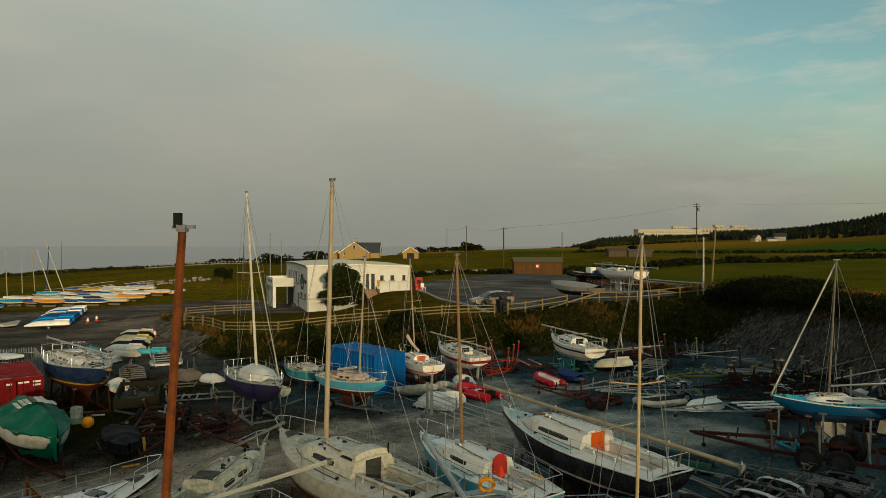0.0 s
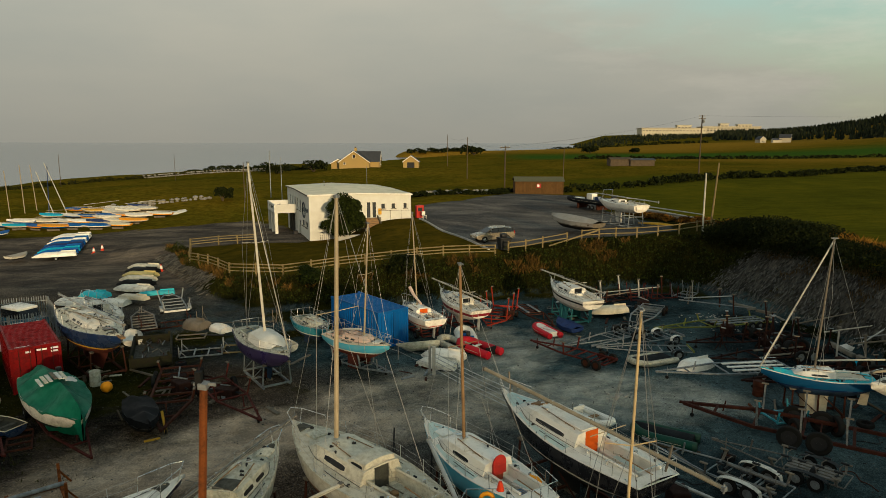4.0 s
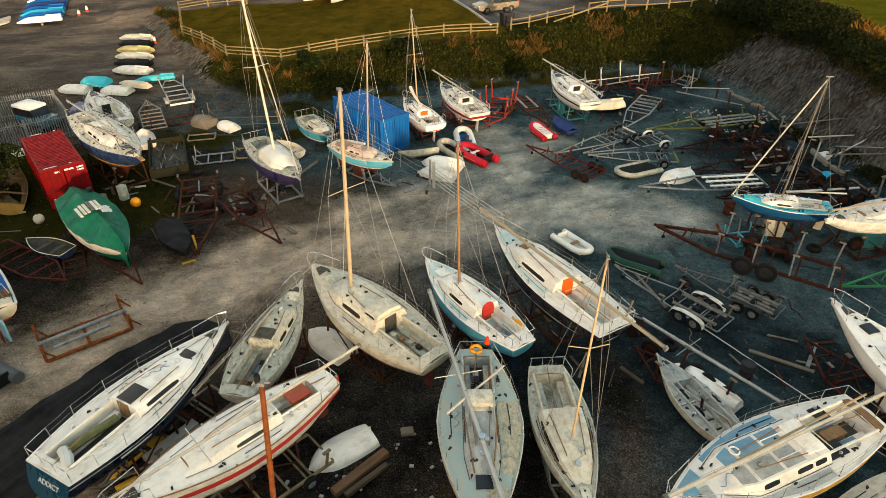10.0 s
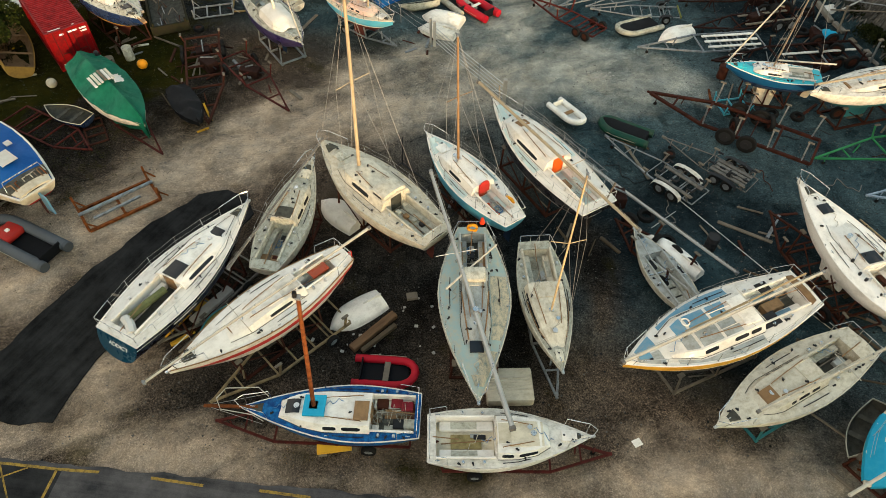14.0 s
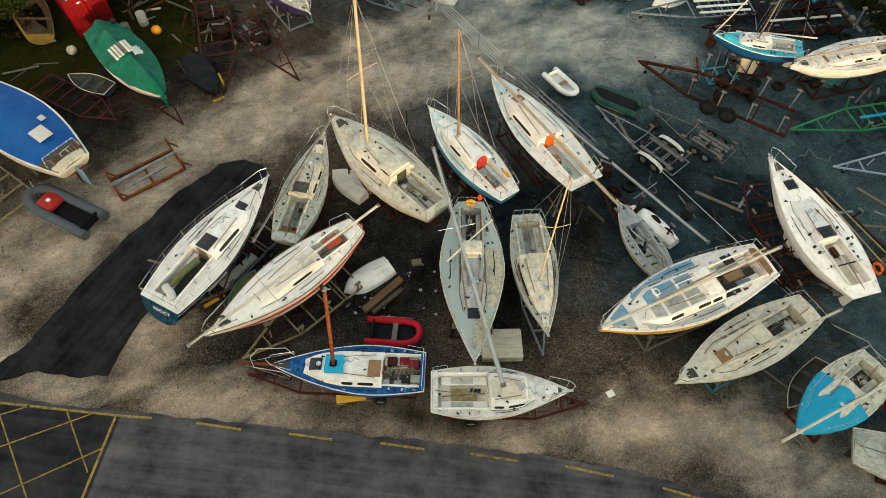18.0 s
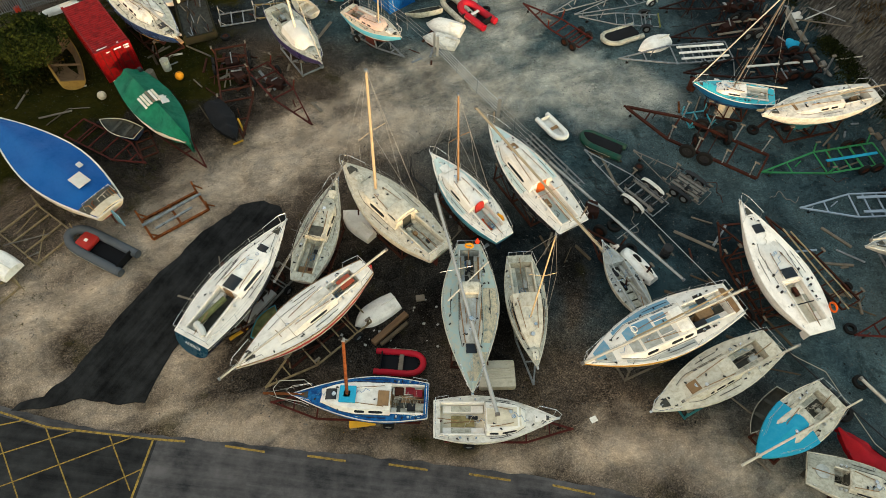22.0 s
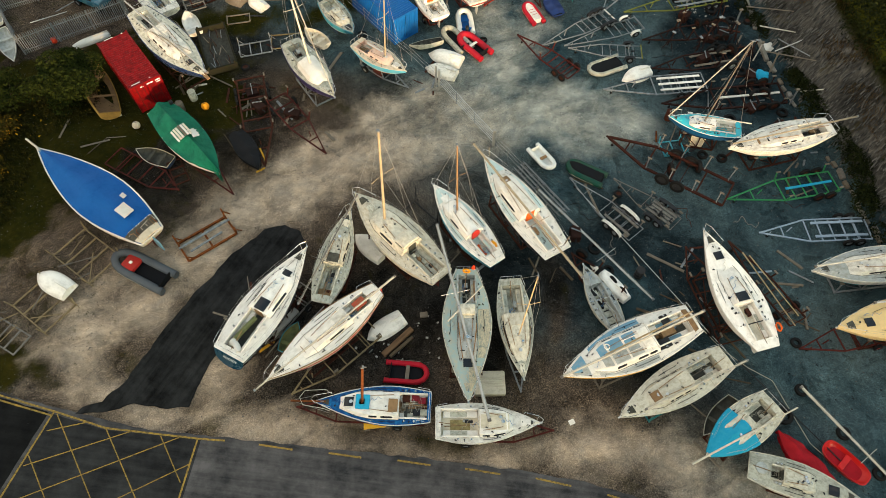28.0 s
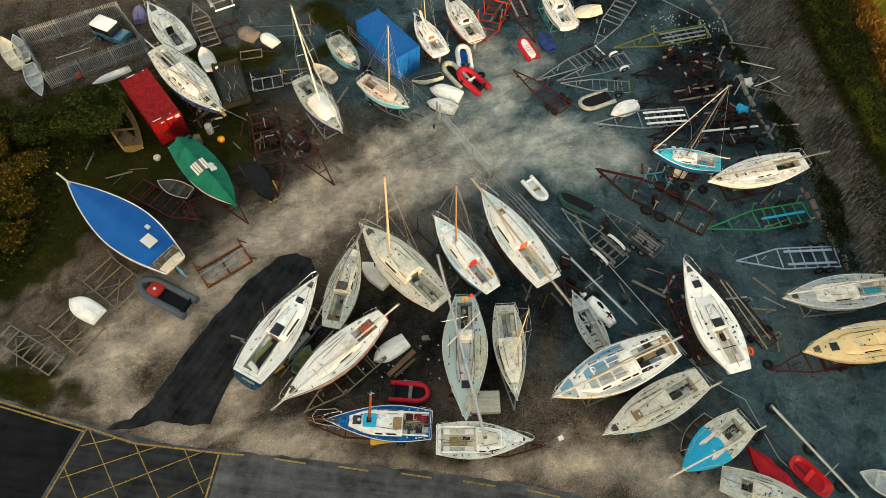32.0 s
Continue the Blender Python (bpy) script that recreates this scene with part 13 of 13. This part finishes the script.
# loose stones on the gravel
gx_, gy_ = nrg.uniform(-36, 31, 46000), nrg.uniform(9, 58, 46000)
_, gw = on_land(gx_, gy_)
rd = line_distance(gx_, gy_, [(-20.2, 10.5), (-17, 15.5), (-13, 21), (-10.5, 22.3)])
ok = (gw < 0.02) & (rd > 3.4) & (gy_ > 9.6)
gx_, gy_ = gx_[ok], gy_[ok]
n = len(gx_)
s = 0.012 + 0.040 * nrg.random(n) ** 6
oct_ = np.array([(1, 0, 0), (0, 1, 0), (-1, 0, 0), (0, -1, 0), (0, 0, 0.8), (0, 0, -0.6)])
v = np.stack([gx_, gy_, s * 0.3], 1)[:, None] + oct_[None] * s[:, None, None] * nrg.uniform(0.6, 1.4, (n, 6, 1))
fi = np.array([(0, 1, 4), (1, 2, 4), (2, 3, 4), (3, 0, 4)])
raw("loose_stones", v.reshape(-1, 3), (np.arange(n)[:, None, None] * 6 + fi[None]).reshape(-1, 3), foliage("gravel_stones", (0.02, 0.02, 0.02), (0.13, 0.122, 0.11)), "loose grey stones on the gravel yard", "gravel")
dx_, dy_ = nrg.uniform(25, 33, 9000), nrg.uniform(18, 58, 9000)
_, dw = on_land(dx_, dy_)
ok = (dw > 0.5) & (dw < 0.98) & (ripple(dx_, dy_, 4.0, 9) > 0.0)
tufts("face_grass", "dry brown grass on the upper slate bank", dx_[ok][:1800], dy_[ok][:1800], foliage("withered_grass", (0.03, 0.018, 0.006), (0.12, 0.075, 0.028)), 5, 0.32, 0.3, 0.018)
# slabs of slate on the cut face
fx, fy = np.concatenate([nrg.uniform(24, 33, 9000), nrg.uniform(-33, -21, 5000)]), np.concatenate([nrg.uniform(14, 60, 9000), nrg.uniform(54, 74, 5000)])
_, fw = on_land(fx, fy)
ok = (fw > 0.08) & (fw < 0.85)
fx, fy = fx[ok], fy[ok]
fz = on_land(fx, fy)[0]
n = len(fx)
box8 = np.array([(-1, -1, -1), (1, -1, -1), (1, 1, -1), (-1, 1, -1), (-1, -1, 1), (1, -1, 1), (1, 1, 1), (-1, 1, 1)], float)
dim = np.stack([nrg.uniform(0.014, 0.05, n), nrg.uniform(0.08, 0.42, n), nrg.uniform(0.010, 0.035, n)], 1)
yaw = nrg.normal(-0.9, 0.2, n)
loc = box8[None] * dim[:, None] * nrg.uniform(0.7, 1.2, (n, 8, 1))
rot = np.stack([loc[..., 0] * np.cos(yaw)[:, None] - loc[..., 1] * np.sin(yaw)[:, None], loc[..., 0] * np.sin(yaw)[:, None] + loc[..., 1] * np.cos(yaw)[:, None], loc[..., 2] + 0.38 * loc[..., 1]], -1)
v = np.stack([fx, fy, fz + 0.04], 1)[:, None] + rot
fb = np.array([(4, 5, 6, 7), (0, 1, 5, 4), (1, 2, 6, 5), (2, 3, 7, 6), (3, 0, 4, 7)])
raw("slate_slabs", v.reshape(-1, 3), (np.arange(n)[:, None, None] * 8 + fb[None]).reshape(-1, 4), foliage("slate_pieces", (0.020, 0.020, 0.019), (0.130, 0.122, 0.108)), "loose slate slabs on the cut bank", "slate")
# dark brambles at the foot of the slate bank
foot_bush = [(x + nrg.normal() * 0.5, y + nrg.normal() * 0.9, Z(x, y) + 0.15, r, r * 1.3, r * 0.55) for x, y, r in ((27.9, 38.6, 0.7), (28.0, 37.4, 0.8), (28.5, 35.9, 0.9), (28.8, 34.6, 0.6), (30.0, 29.6, 1.0), (30.3, 28.2, 0.9), (30.3, 26.7, 0.8), (30.6, 25.2, 0.7), (26.9, 43.6, 0.6), (26.5, 46.0, 0.6)) for k in range(3)]
v, f = leaf_mesh(blob_points(9000, foot_bush), 0.10)
raw("foot_brambles", v, f, leaf_dark, "dark brambles at the foot of the slate bank", "bramble")
# conifer wood on the hill and dark trees below the long building
tx, ty = nrg.uniform(250, 900, 9000), nrg.uniform(520, 1150, 9000)
hz = on_land(tx, ty)[0]
ok = (hz > 15) & (tx / ty > 0.41) & (tx / ty < 0.95)
tx, ty, hz = tx[ok][:3400], ty[ok][:3400], hz[ok][:3400]
lx_ = nrg.uniform(170, 640, 1500)
tx = np.concatenate([tx, lx_])
ty = np.concatenate([ty, 800 + 0.55 * lx_ + nrg.uniform(-70, 60, 1500)])
hz = np.concatenate([hz, on_land(tx[-1500:], ty[-1500:])[0]])
n = len(tx)
tall = nrg.uniform(6.5, 10, n)
tall[-1500:] *= 0.55
rings, vs, fs = 5, [], []
ang = np.arange(rings) * 2 * np.pi / rings
parts_ = []
for lo, hi, wd in ((0.0, 0.55, 0.30), (0.3, 0.8, 0.22), (0.6, 1.0, 0.13)):
    ring = np.stack([tx[:, None] + (tall * wd)[:, None] * np.cos(ang) * nrg.uniform(0.7, 1.3, (n, rings)), ty[:, None] + (tall * wd)[:, None] * np.sin(ang) * nrg.uniform(0.7, 1.3, (n, rings)), np.repeat((hz + tall * lo)[:, None], rings, 1)], -1)
    tip = np.stack([tx, ty, hz + tall * hi], 1)[:, None]
    parts_.append(np.concatenate([ring, tip], 1))
v = np.concatenate(parts_, 1)
tri = np.array([(k * 6 + j, k * 6 + (j + 1) % 5, k * 6 + 5) for k in range(3) for j in range(5)])
raw("hill_wood", v.reshape(-1, 3), (np.arange(n)[:, None, None] * 18 + tri[None]).reshape(-1, 3), pine, "dark conifer wood on the distant hill", "wood")
